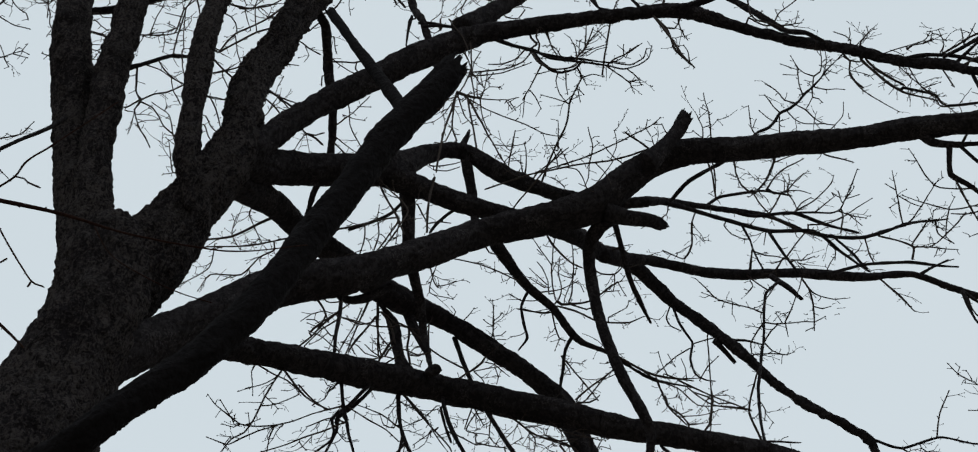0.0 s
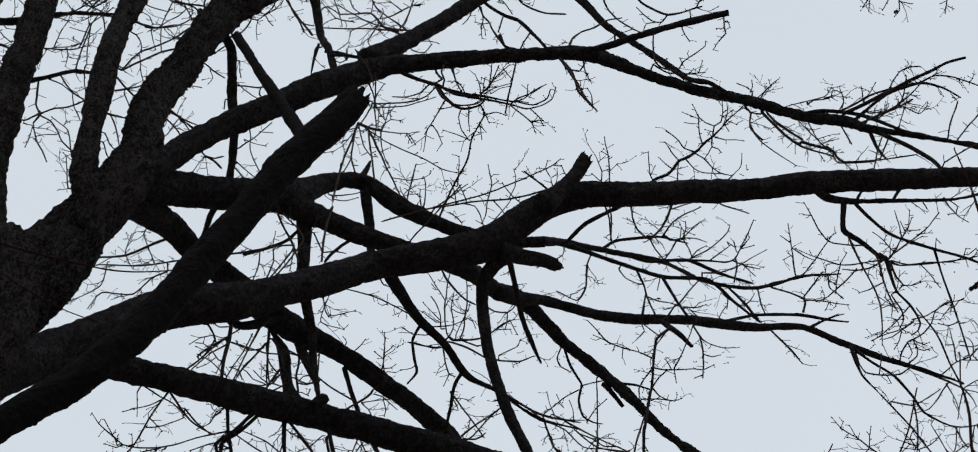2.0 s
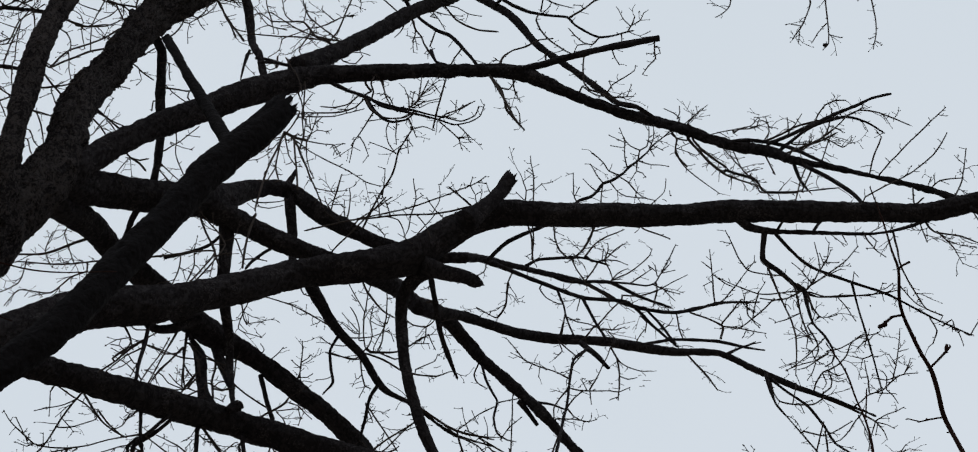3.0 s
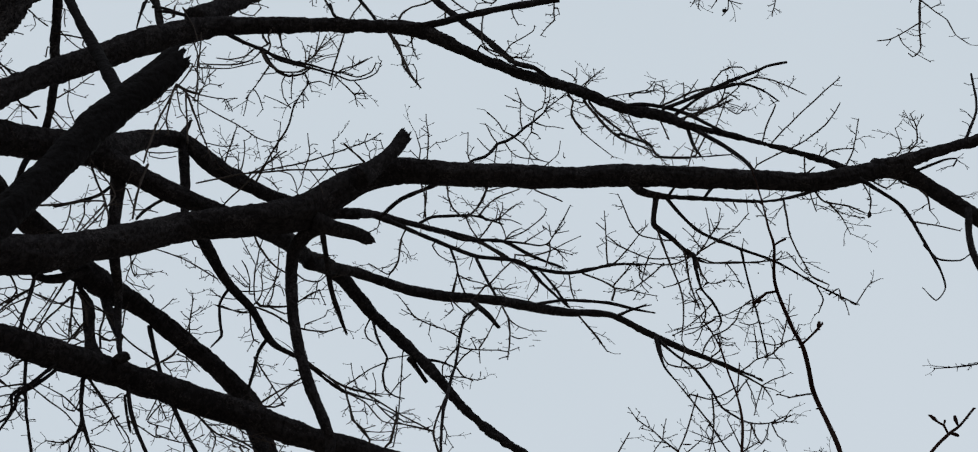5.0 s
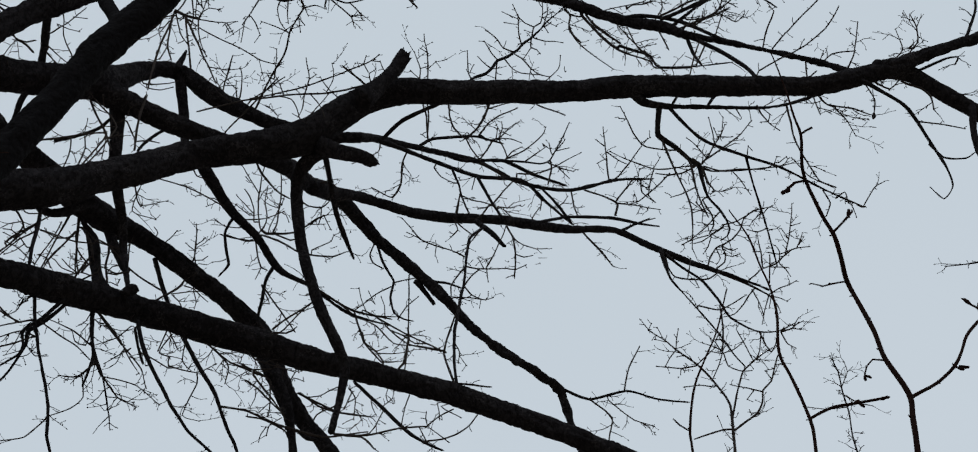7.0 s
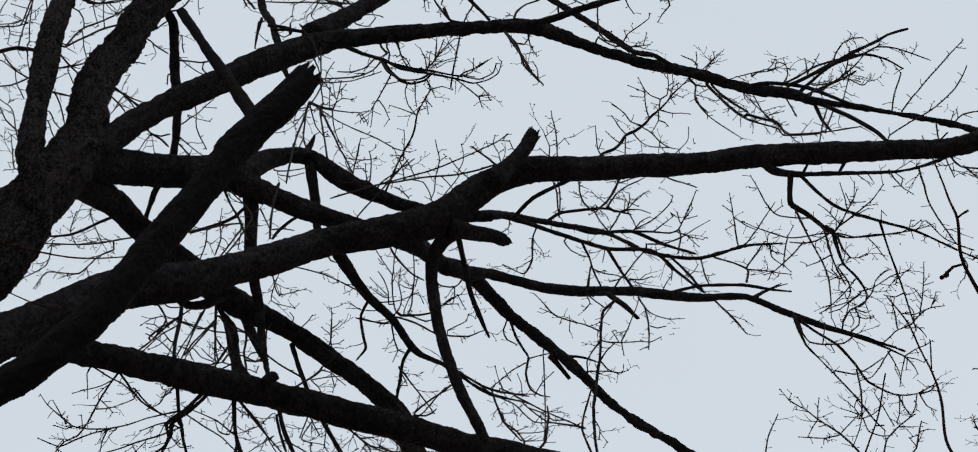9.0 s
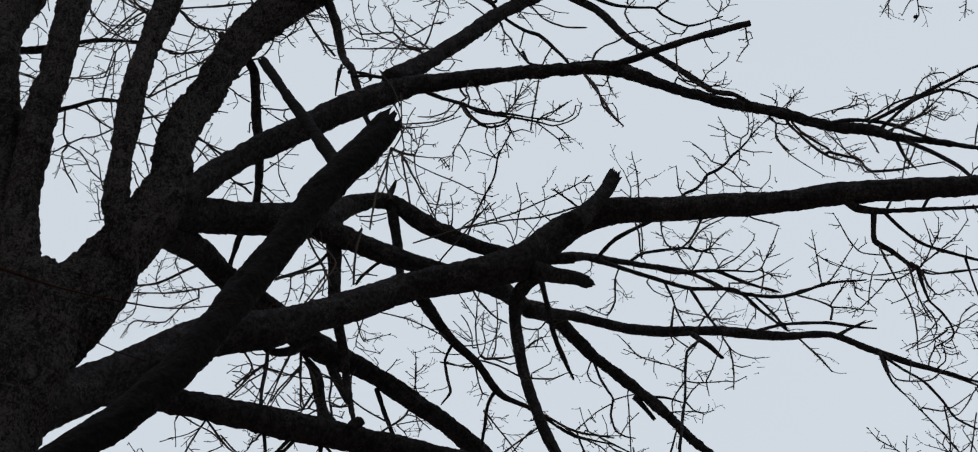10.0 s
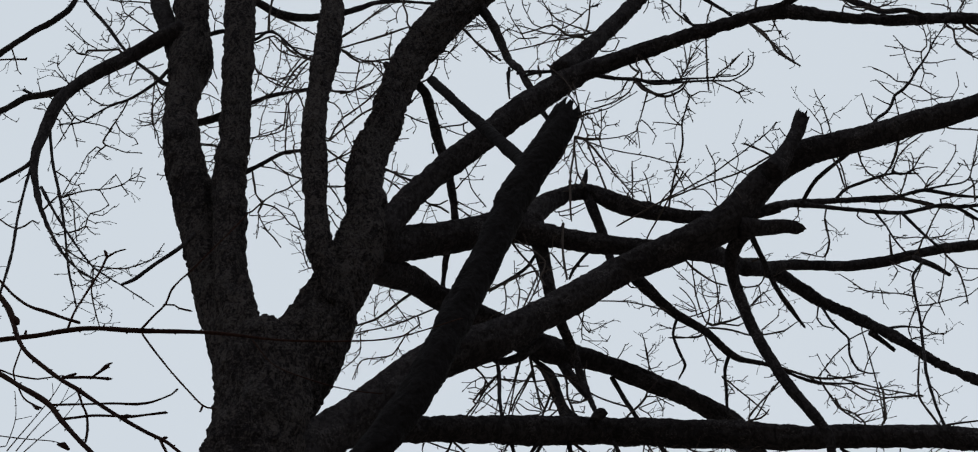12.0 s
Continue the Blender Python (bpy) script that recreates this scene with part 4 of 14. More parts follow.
spray(stemB, [(-2.706, 6.100, 11.286, 0.0161), (-2.590, 6.117, 11.371, 0.0108), (-2.472, 6.133, 11.457, 0.0109), (-2.350, 6.150, 11.456, 0.0078)], 0.5, True)
spray(stemR, [(-1.889, 6.700, 11.728, 0.0067), (-1.963, 6.700, 11.815, 0.0054), (-2.069, 6.700, 11.941, 0.0069)], 0.5, True)
spray(limbE, [(1.184, 6.900, 14.774, 0.0180), (1.812, 6.900, 14.630, 0.0135), (2.397, 6.900, 14.290, 0.0113), (2.648, 6.900, 14.295, 0.0095), (3.198, 6.900, 14.362, 0.0097), (3.796, 6.900, 14.018, 0.0079)], 0.5, True)

# fine twigs, limb by limb
spray(limbJ, [(-0.635, 7.044, 11.060, 0.0052), (-0.623, 7.004, 11.090, 0.0052), (-0.489, 6.908, 11.209, 0.0052), (-0.351, 6.811, 11.353, 0.0044)], 0.12)
spray(limbJ, [(1.505, 8.400, 9.810, 0.0126), (1.910, 8.433, 9.576, 0.0107), (2.397, 8.467, 9.555, 0.0092), (2.811, 8.500, 9.730, 0.0079), (3.049, 8.500, 10.012, 0.0066), (3.053, 8.500, 10.396, 0.0055), (3.065, 8.500, 10.575, 0.0055), (3.055, 8.500, 10.762, 0.0047), (3.057, 8.500, 10.927, 0.0038), (3.030, 8.500, 11.064, 0.0027)], 0.75)
spray(limbJ, [(3.062, 8.500, 10.622, 0.0037), (3.058, 8.503, 10.621, 0.0037), (2.934, 8.503, 10.596, 0.0026), (2.805, 8.503, 10.613, 0.0026)], 0.75)
spray(limbJ, [(3.057, 8.500, 10.731, 0.0037), (3.058, 8.503, 10.728, 0.0037), (3.139, 8.503, 10.664, 0.0037), (3.211, 8.503, 10.642, 0.0026)], 1.3)
spray(limbJ, [(3.056, 8.500, 10.795, 0.0037), (3.056, 8.503, 10.792, 0.0037), (3.116, 8.503, 10.934, 0.0026), (3.109, 8.503, 11.017, 0.0027)], 1.9)
spray(limbJ, [(1.337, 8.334, 10.524, 0.0097), (1.496, 8.334, 10.442, 0.0081), (1.718, 8.334, 10.521, 0.0068), (1.896, 8.334, 10.461, 0.0054), (2.069, 8.334, 10.443, 0.0046)], 0.12)
spray(limbJ, [(1.703, 8.332, 10.518, 0.0054), (1.750, 8.332, 10.724, 0.0046), (1.825, 8.331, 10.905, 0.0037)], 0.75)
spray(limbJ, [(1.496, 8.334, 10.442, 0.0054), (1.614, 8.335, 10.296, 0.0045), (1.586, 8.335, 10.122, 0.0045), (1.566, 8.336, 9.894, 0.0044)], 0.75)
spray(limbJ, [(1.601, 8.336, 10.477, 0.0036), (1.608, 8.353, 10.459, 0.0036), (1.742, 8.354, 10.299, 0.0036), (1.847, 8.354, 10.256, 0.0025)], 0.75)
spray(limbJ, [(0.612, 7.494, 9.513, 0.0060), (0.641, 7.438, 9.564, 0.0060), (0.732, 7.438, 9.571, 0.0060), (0.828, 7.438, 9.559, 0.0041)], 0.12)
spray(limbJ, [(1.786, 8.379, 12.049, 0.0074), (1.805, 8.373, 12.051, 0.0074), (1.911, 8.372, 12.130, 0.0060), (2.004, 8.371, 12.189, 0.0051)], 0.12)
spray(limbJ, [(1.556, 8.329, 11.972, 0.0074), (1.665, 8.331, 11.779, 0.0073), (1.724, 8.333, 11.652, 0.0049)], 0.75)
spray(limbJ, [(0.410, 7.609, 11.779, 0.0047), (0.388, 7.658, 11.743, 0.0047), (0.373, 7.655, 11.522, 0.0047), (0.320, 7.654, 11.394, 0.0037), (0.208, 7.655, 11.475, 0.0026)], 0.75)
spray(limbJ, [(0.269, 7.584, 11.859, 0.0048), (0.251, 7.589, 11.856, 0.0048), (0.235, 7.588, 11.739, 0.0037), (0.090, 7.586, 11.617, 0.0026)], 1.3)
spray(limbJ, [(-0.387, 7.706, 10.466, 0.0035), (-0.346, 7.711, 10.464, 0.0035), (-0.398, 7.711, 10.626, 0.0035), (-0.226, 7.711, 10.301, 0.0034)], 0.75)
spray(limbJ, [(-0.016, 7.745, 10.579, 0.0052), (0.102, 7.745, 10.451, 0.0048), (0.235, 7.745, 10.356, 0.0043), (0.340, 7.746, 10.207, 0.0039), (0.481, 7.746, 10.190, 0.0034), (0.614, 7.746, 10.167, 0.0034)], 0.22)
spray(limbJ, [(0.121, 7.820, 10.562, 0.0052), (0.180, 7.822, 10.300, 0.0064), (0.275, 7.823, 10.145, 0.0051)], 1.3)
spray(limbJ, [(-0.084, 7.112, 9.851, 0.0041), (-0.095, 7.128, 9.836, 0.0041), (-0.125, 7.134, 9.993, 0.0041)], 1.3)
spray(limbJ, [(2.385, 8.558, 11.947, 0.0060), (2.414, 8.558, 12.043, 0.0060), (2.466, 8.558, 12.149, 0.0061), (2.510, 8.557, 12.179, 0.0061), (2.577, 8.557, 12.236, 0.0052), (2.642, 8.557, 12.339, 0.0052), (2.684, 8.556, 12.454, 0.0041), (2.757, 8.556, 12.546, 0.0041), (2.793, 8.556, 12.570, 0.0029)], 0.22)
spray(limbJ, [(2.440, 8.576, 11.930, 0.0060), (2.445, 8.560, 11.942, 0.0060), (2.501, 8.560, 12.009, 0.0051), (2.517, 8.560, 12.093, 0.0051), (2.501, 8.559, 12.167, 0.0041)], 0.22)
spray(limbJ, [(2.496, 8.558, 12.169, 0.0041), (2.500, 8.559, 12.166, 0.0041), (2.565, 8.559, 12.121, 0.0040), (2.596, 8.559, 12.143, 0.0028)], 0.22)
spray(limbJ, [(2.513, 8.560, 12.107, 0.0040), (2.504, 8.569, 12.102, 0.0040), (2.562, 8.569, 12.076, 0.0040), (2.610, 8.569, 12.105, 0.0028)], 0.22)
spray(limbJ, [(2.459, 8.558, 12.134, 0.0040), (2.464, 8.559, 12.132, 0.0040), (2.475, 8.559, 12.038, 0.0040), (2.450, 8.559, 11.985, 0.0028)], 0.22)
spray(limbJ, [(2.638, 8.631, 11.882, 0.0075), (2.640, 8.623, 11.889, 0.0075), (2.701, 8.622, 11.956, 0.0060), (2.757, 8.622, 12.023, 0.0061), (2.858, 8.621, 12.081, 0.0061), (2.908, 8.621, 12.149, 0.0052), (2.980, 8.620, 12.231, 0.0052), (3.033, 8.620, 12.255, 0.0041), (3.101, 8.619, 12.267, 0.0029)], 0.22)
spray(limbJ, [(2.938, 8.620, 12.184, 0.0052), (2.933, 8.622, 12.184, 0.0052), (2.979, 8.621, 12.349, 0.0041), (3.021, 8.619, 12.549, 0.0042), (3.052, 8.618, 12.718, 0.0029)], 0.22)
spray(limbJ, [(2.975, 8.621, 12.334, 0.0041), (2.977, 8.619, 12.334, 0.0041), (2.944, 8.619, 12.442, 0.0029)], 0.22)
spray(limbJ, [(3.009, 8.620, 12.487, 0.0041), (3.013, 8.621, 12.484, 0.0041), (3.067, 8.621, 12.509, 0.0029)], 0.22)
spray(limbJ, [(3.015, 8.620, 12.247, 0.0041), (3.057, 8.619, 12.341, 0.0041), (3.078, 8.619, 12.407, 0.0029)], 0.22)
spray(limbJ, [(3.036, 8.620, 12.293, 0.0041), (3.038, 8.622, 12.291, 0.0041), (3.082, 8.622, 12.372, 0.0029)], 0.22)
spray(limbJ, [(2.879, 8.621, 12.108, 0.0041), (2.882, 8.623, 12.105, 0.0041), (2.896, 8.623, 12.214, 0.0041), (2.881, 8.622, 12.264, 0.0029)], 0.22)
spray(limbJ, [(2.959, 8.620, 12.208, 0.0041), (2.956, 8.616, 12.212, 0.0041), (2.890, 8.616, 12.174, 0.0041), (2.817, 8.616, 12.187, 0.0041)], 0.22)
spray(limbJ, [(2.771, 8.621, 12.032, 0.0051), (2.762, 8.617, 12.037, 0.0051), (2.771, 8.617, 12.145, 0.0051), (2.768, 8.616, 12.259, 0.0041), (2.770, 8.615, 12.356, 0.0029)], 0.22)
spray(limbJ, [(2.770, 8.616, 12.194, 0.0041), (2.776, 8.614, 12.194, 0.0041), (2.726, 8.614, 12.189, 0.0029)], 0.22)
spray(limbJ, [(2.882, 8.624, 12.104, 0.0041), (2.883, 8.633, 12.097, 0.0041), (2.917, 8.633, 12.037, 0.0040), (2.938, 8.633, 11.977, 0.0028)], 0.22)
spray(limbJ, [(2.815, 8.622, 12.056, 0.0040), (2.815, 8.626, 12.052, 0.0040), (2.877, 8.626, 12.057, 0.0040), (2.926, 8.626, 12.055, 0.0028)], 0.22)
spray(limbJ, [(2.790, 8.700, 11.859, 0.0051), (2.785, 8.703, 11.858, 0.0051), (2.874, 8.702, 11.926, 0.0040), (2.940, 8.701, 11.962, 0.0040), (2.991, 8.701, 12.010, 0.0028)], 0.22)
spray(limbJ, [(2.787, 8.702, 11.858, 0.0051), (2.785, 8.703, 11.858, 0.0051), (2.863, 8.703, 11.834, 0.0040), (2.900, 8.703, 11.807, 0.0028)], 0.22)
spray(limbJ, [(2.790, 8.700, 11.859, 0.0051), (2.792, 8.699, 11.860, 0.0051), (2.834, 8.700, 11.766, 0.0040), (2.845, 8.700, 11.695, 0.0028)], 0.22)
spray(limbJ, [(2.791, 8.700, 11.859, 0.0051), (2.792, 8.702, 11.857, 0.0051), (2.750, 8.703, 11.733, 0.0040), (2.712, 8.705, 11.581, 0.0028)], 0.22)
spray(limbJ, [(2.800, 8.699, 11.844, 0.0040), (2.803, 8.699, 11.843, 0.0040), (2.777, 8.701, 11.732, 0.0028)], 0.22)
spray(limbJ, [(2.697, 8.657, 11.872, 0.0060), (2.648, 8.658, 11.795, 0.0051), (2.597, 8.659, 11.701, 0.0050), (2.527, 8.660, 11.606, 0.0039), (2.465, 8.660, 11.583, 0.0028)], 0.22)
spray(limbJ, [(2.680, 8.657, 11.847, 0.0051), (2.674, 8.653, 11.852, 0.0051), (2.701, 8.654, 11.733, 0.0040), (2.715, 8.655, 11.615, 0.0039)], 0.22)
spray(limbJ, [(2.066, 8.310, 11.746, 0.0059), (2.062, 8.318, 11.740, 0.0059), (2.072, 8.317, 11.624, 0.0049), (2.100, 8.316, 11.547, 0.0049), (2.188, 8.316, 11.525, 0.0049), (2.306, 8.316, 11.536, 0.0049), (2.393, 8.318, 11.623, 0.0049)], 0.22)
spray(limbJ, [(2.174, 8.316, 11.529, 0.0039), (2.177, 8.318, 11.526, 0.0039), (2.199, 8.319, 11.638, 0.0039), (2.219, 8.320, 11.732, 0.0039)], 0.22)
spray(limbJ, [(2.222, 8.317, 11.528, 0.0039), (2.228, 8.321, 11.523, 0.0039), (2.241, 8.321, 11.464, 0.0027)], 0.22)
spray(limbJ, [(2.223, 8.386, 11.342, 0.0057), (2.232, 8.375, 11.349, 0.0057), (2.352, 8.375, 11.312, 0.0048), (2.456, 8.376, 11.380, 0.0049), (2.543, 8.377, 11.465, 0.0039)], 0.22)
spray(limbJ, [(2.385, 8.395, 11.387, 0.0058), (2.374, 8.398, 11.387, 0.0058), (2.372, 8.397, 11.211, 0.0057), (2.357, 8.396, 11.067, 0.0056), (2.336, 8.396, 10.941, 0.0047)], 0.22)
spray(limbJ, [(2.339, 8.395, 10.957, 0.0037), (2.338, 8.392, 10.960, 0.0037), (2.285, 8.393, 11.001, 0.0026), (2.231, 8.393, 11.025, 0.0026)], 1.9)
spray(limbJ, [(2.339, 8.396, 10.957, 0.0037), (2.338, 8.398, 10.955, 0.0037), (2.309, 8.398, 11.037, 0.0038), (2.337, 8.399, 11.125, 0.0026)], 1.9)
spray(limbJ, [(2.336, 8.396, 10.941, 0.0037), (2.417, 8.396, 10.987, 0.0037), (2.492, 8.397, 11.078, 0.0026)], 0.22)
spray(limbJ, [(2.336, 8.396, 10.941, 0.0037), (2.329, 8.397, 10.942, 0.0037), (2.244, 8.397, 10.958, 0.0026)], 0.22)
spray(limbJ, [(2.336, 8.396, 10.941, 0.0037), (2.307, 8.395, 10.839, 0.0037), (2.248, 8.394, 10.698, 0.0037)], 0.22)
spray(limbJ, [(2.337, 8.395, 10.941, 0.0047), (2.344, 8.394, 10.941, 0.0047), (2.362, 8.394, 10.831, 0.0037), (2.433, 8.394, 10.793, 0.0037), (2.490, 8.394, 10.797, 0.0026)], 0.22)
spray(limbJ, [(2.486, 8.428, 11.259, 0.0027), (2.466, 8.457, 11.239, 0.0027), (2.498, 8.457, 11.116, 0.0038), (2.537, 8.456, 10.950, 0.0038)], 0.22)
spray(limbJ, [(2.599, 8.446, 11.213, 0.0057), (2.604, 8.447, 11.211, 0.0057), (2.628, 8.447, 11.087, 0.0048), (2.648, 8.446, 11.032, 0.0038)], 0.22)
spray(limbJ, [(2.607, 8.446, 11.195, 0.0048), (2.613, 8.444, 11.196, 0.0048), (2.581, 8.443, 11.023, 0.0038), (2.555, 8.443, 10.965, 0.0038)], 0.22)
spray(limbJ, [(2.751, 8.477, 11.267, 0.0058), (2.752, 8.483, 11.262, 0.0058), (2.813, 8.483, 11.284, 0.0049), (2.872, 8.483, 11.347, 0.0039)], 0.22)
spray(limbJ, [(2.836, 8.482, 11.310, 0.0038), (2.836, 8.480, 11.312, 0.0038), (2.900, 8.480, 11.358, 0.0027)], 1.9)
spray(limbJ, [(2.813, 8.482, 11.285, 0.0038), (2.816, 8.479, 11.287, 0.0038), (2.870, 8.479, 11.279, 0.0027)], 1.9)
spray(limbJ, [(2.848, 8.483, 11.323, 0.0039), (2.845, 8.480, 11.325, 0.0039), (2.877, 8.481, 11.386, 0.0027)], 0.22)
spray(limbJ, [(2.752, 8.483, 11.262, 0.0049), (2.752, 8.488, 11.257, 0.0049), (2.778, 8.488, 11.156, 0.0038), (2.820, 8.488, 11.119, 0.0027)], 0.22)
spray(limbJ, [(2.729, 8.472, 11.247, 0.0038), (2.729, 8.477, 11.242, 0.0038), (2.695, 8.477, 11.125, 0.0038), (2.669, 8.477, 11.067, 0.0027)], 0.22)
spray(limbJ, [(1.874, 7.489, 8.985, 0.0083), (2.025, 7.386, 9.049, 0.0083), (2.045, 7.398, 9.221, 0.0084), (2.055, 7.408, 9.363, 0.0072), (2.059, 7.413, 9.447, 0.0060), (2.046, 7.417, 9.511, 0.0060), (2.008, 7.423, 9.608, 0.0049), (1.969, 7.428, 9.701, 0.0049), (1.927, 7.432, 9.774, 0.0049), (1.882, 7.435, 9.827, 0.0042), (1.822, 7.439, 9.900, 0.0042), (1.778, 7.442, 9.965, 0.0033), (1.701, 7.446, 10.048, 0.0033), (1.661, 7.451, 10.137, 0.0024)], 0.22)
spray(limbJ, [(2.055, 7.406, 9.347, 0.0060), (2.060, 7.405, 9.347, 0.0060), (2.110, 7.419, 9.550, 0.0048), (2.147, 7.428, 9.671, 0.0049), (2.172, 7.432, 9.740, 0.0042), (2.251, 7.440, 9.837, 0.0042), (2.348, 7.448, 9.937, 0.0033)], 0.22)
spray(limbJ, [(2.048, 7.400, 9.253, 0.0071), (2.058, 7.399, 9.251, 0.0071), (2.121, 7.405, 9.320, 0.0059), (2.196, 7.412, 9.400, 0.0060), (2.232, 7.417, 9.478, 0.0048), (2.252, 7.424, 9.581, 0.0049), (2.312, 7.431, 9.663, 0.0041), (2.343, 7.438, 9.769, 0.0042), (2.374, 7.445, 9.877, 0.0033)], 0.22)
spray(limbJ, [(2.248, 7.423, 9.564, 0.0041), (2.249, 7.420, 9.566, 0.0041), (2.154, 7.420, 9.592, 0.0032), (2.090, 7.420, 9.611, 0.0023)], 0.22)
spray(limbJ, [(2.201, 7.420, 9.579, 0.0032), (2.202, 7.423, 9.576, 0.0032), (2.160, 7.418, 9.506, 0.0023)], 0.22)
spray(limbJ, [(2.007, 7.424, 9.607, 0.0041), (1.999, 7.431, 9.602, 0.0041), (1.928, 7.431, 9.610, 0.0032), (1.844, 7.428, 9.592, 0.0032)], 0.22)
spray(limbJ, [(1.927, 7.432, 9.774, 0.0033), (1.927, 7.435, 9.772, 0.0033), (1.985, 7.440, 9.851, 0.0033), (2.044, 7.446, 9.926, 0.0023)], 0.22)
spray(limbJ, [(1.927, 7.435, 9.772, 0.0042), (1.927, 7.437, 9.770, 0.0042), (1.841, 7.434, 9.740, 0.0033), (1.775, 7.433, 9.744, 0.0033), (1.716, 7.433, 9.749, 0.0023)], 0.22)
spray(limbJ, [(1.841, 7.434, 9.740, 0.0033), (1.841, 7.434, 9.740, 0.0033), (1.818, 7.429, 9.671, 0.0023)], 0.22)
spray(limbJ, [(1.832, 7.438, 9.888, 0.0033), (1.828, 7.437, 9.889, 0.0033), (1.788, 7.432, 9.817, 0.0033), (1.758, 7.428, 9.751, 0.0023)], 0.22)
spray(limbJ, [(1.823, 7.439, 9.900, 0.0033), (1.829, 7.438, 9.900, 0.0033), (1.841, 7.444, 9.991, 0.0033), (1.858, 7.448, 10.063, 0.0023)], 0.22)
spray(limbJ, [(1.787, 7.441, 9.952, 0.0033), (1.793, 7.441, 9.950, 0.0033), (1.728, 7.442, 9.970, 0.0023)], 0.22)
spray(limbJ, [(1.756, 7.443, 9.989, 0.0033), (1.763, 7.440, 9.991, 0.0033), (1.746, 7.444, 10.064, 0.0023)], 0.22)
spray(limbJ, [(1.904, 7.433, 9.801, 0.0033), (1.906, 7.432, 9.802, 0.0033), (1.867, 7.435, 9.850, 0.0033), (1.832, 7.433, 9.831, 0.0023)], 0.22)
spray(limbJ, [(2.049, 7.402, 9.268, 0.0059), (2.051, 7.405, 9.264, 0.0059), (2.002, 7.404, 9.260, 0.0047), (1.952, 7.401, 9.236, 0.0047), (1.850, 7.396, 9.178, 0.0040)], 0.22)
spray(limbJ, [(2.316, 7.432, 9.678, 0.0033), (2.314, 7.434, 9.676, 0.0033), (2.289, 7.438, 9.741, 0.0023)], 0.22)
spray(limbJ, [(2.343, 7.438, 9.769, 0.0033), (2.307, 7.436, 9.755, 0.0023)], 0.22)
spray(limbJ, [(2.351, 7.440, 9.800, 0.0033), (2.347, 7.443, 9.799, 0.0033), (2.394, 7.445, 9.819, 0.0023)], 0.22)
spray(limbJ, [(1.700, 7.446, 10.048, 0.0023), (1.694, 7.447, 10.049, 0.0023), (1.716, 7.451, 10.105, 0.0024)], 0.22)
spray(limbJ, [(0.893, 7.949, 11.519, 0.0101), (0.799, 7.877, 11.313, 0.0084), (0.762, 7.805, 11.037, 0.0082), (0.740, 7.732, 10.725, 0.0080), (0.701, 7.660, 10.475, 0.0093), (0.668, 7.588, 10.181, 0.0091), (0.652, 7.516, 9.849, 0.0088), (0.659, 7.444, 9.532, 0.0086)], 0.22)
spray(limbJ, [(0.741, 8.209, 11.054, 0.0055), (0.682, 8.212, 10.840, 0.0068), (0.649, 8.214, 10.666, 0.0067), (0.697, 8.217, 10.461, 0.0067), (0.718, 8.218, 10.370, 0.0066)], 0.22)
spray(limbJ, [(0.763, 7.808, 11.051, 0.0054), (0.753, 7.807, 11.053, 0.0054), (0.681, 7.808, 11.105, 0.0046), (0.590, 7.808, 11.143, 0.0046), (0.498, 7.809, 11.205, 0.0046), (0.442, 7.810, 11.307, 0.0037), (0.392, 7.811, 11.392, 0.0026)], 0.22)
spray(limbJ, [(0.498, 7.809, 11.205, 0.0037), (0.424, 7.809, 11.257, 0.0026)], 0.22)
spray(limbJ, [(0.590, 7.808, 11.143, 0.0036), (0.590, 7.811, 11.141, 0.0036), (0.583, 7.810, 11.059, 0.0025)], 0.22)
spray(limbJ, [(0.550, 7.808, 11.170, 0.0036), (0.546, 7.809, 11.169, 0.0036), (0.531, 7.808, 11.121, 0.0025)], 0.22)
spray(limbJ, [(0.755, 7.784, 10.947, 0.0046), (0.751, 7.788, 10.945, 0.0046), (0.823, 7.787, 10.923, 0.0045), (0.895, 7.788, 10.929, 0.0036), (0.985, 7.788, 10.938, 0.0036), (1.039, 7.788, 10.931, 0.0036), (1.102, 7.788, 10.971, 0.0025)], 0.22)
spray(limbJ, [(0.859, 7.787, 10.926, 0.0036), (0.859, 7.785, 10.929, 0.0036), (0.831, 7.786, 11.012, 0.0025)], 0.22)
spray(limbJ, [(0.877, 7.788, 10.928, 0.0036), (0.882, 7.786, 10.815, 0.0025)], 0.22)
spray(limbJ, [(0.985, 7.788, 10.938, 0.0036), (0.985, 7.788, 10.938, 0.0036), (1.005, 7.789, 10.997, 0.0025)], 0.22)
spray(limbJ, [(0.877, 7.787, 10.928, 0.0046), (0.876, 7.782, 10.933, 0.0046), (0.914, 7.783, 11.028, 0.0046), (0.953, 7.785, 11.148, 0.0036), (0.984, 7.786, 11.240, 0.0037), (1.005, 7.787, 11.331, 0.0037)], 0.22)
spray(limbJ, [(0.737, 7.726, 10.694, 0.0053), (0.780, 7.727, 10.782, 0.0045), (0.824, 7.728, 10.842, 0.0036)], 0.22)
spray(limbJ, [(0.754, 7.781, 10.932, 0.0054), (0.751, 7.784, 10.930, 0.0054), (0.703, 7.783, 10.840, 0.0045), (0.667, 7.782, 10.753, 0.0045), (0.667, 7.781, 10.670, 0.0035)], 0.22)
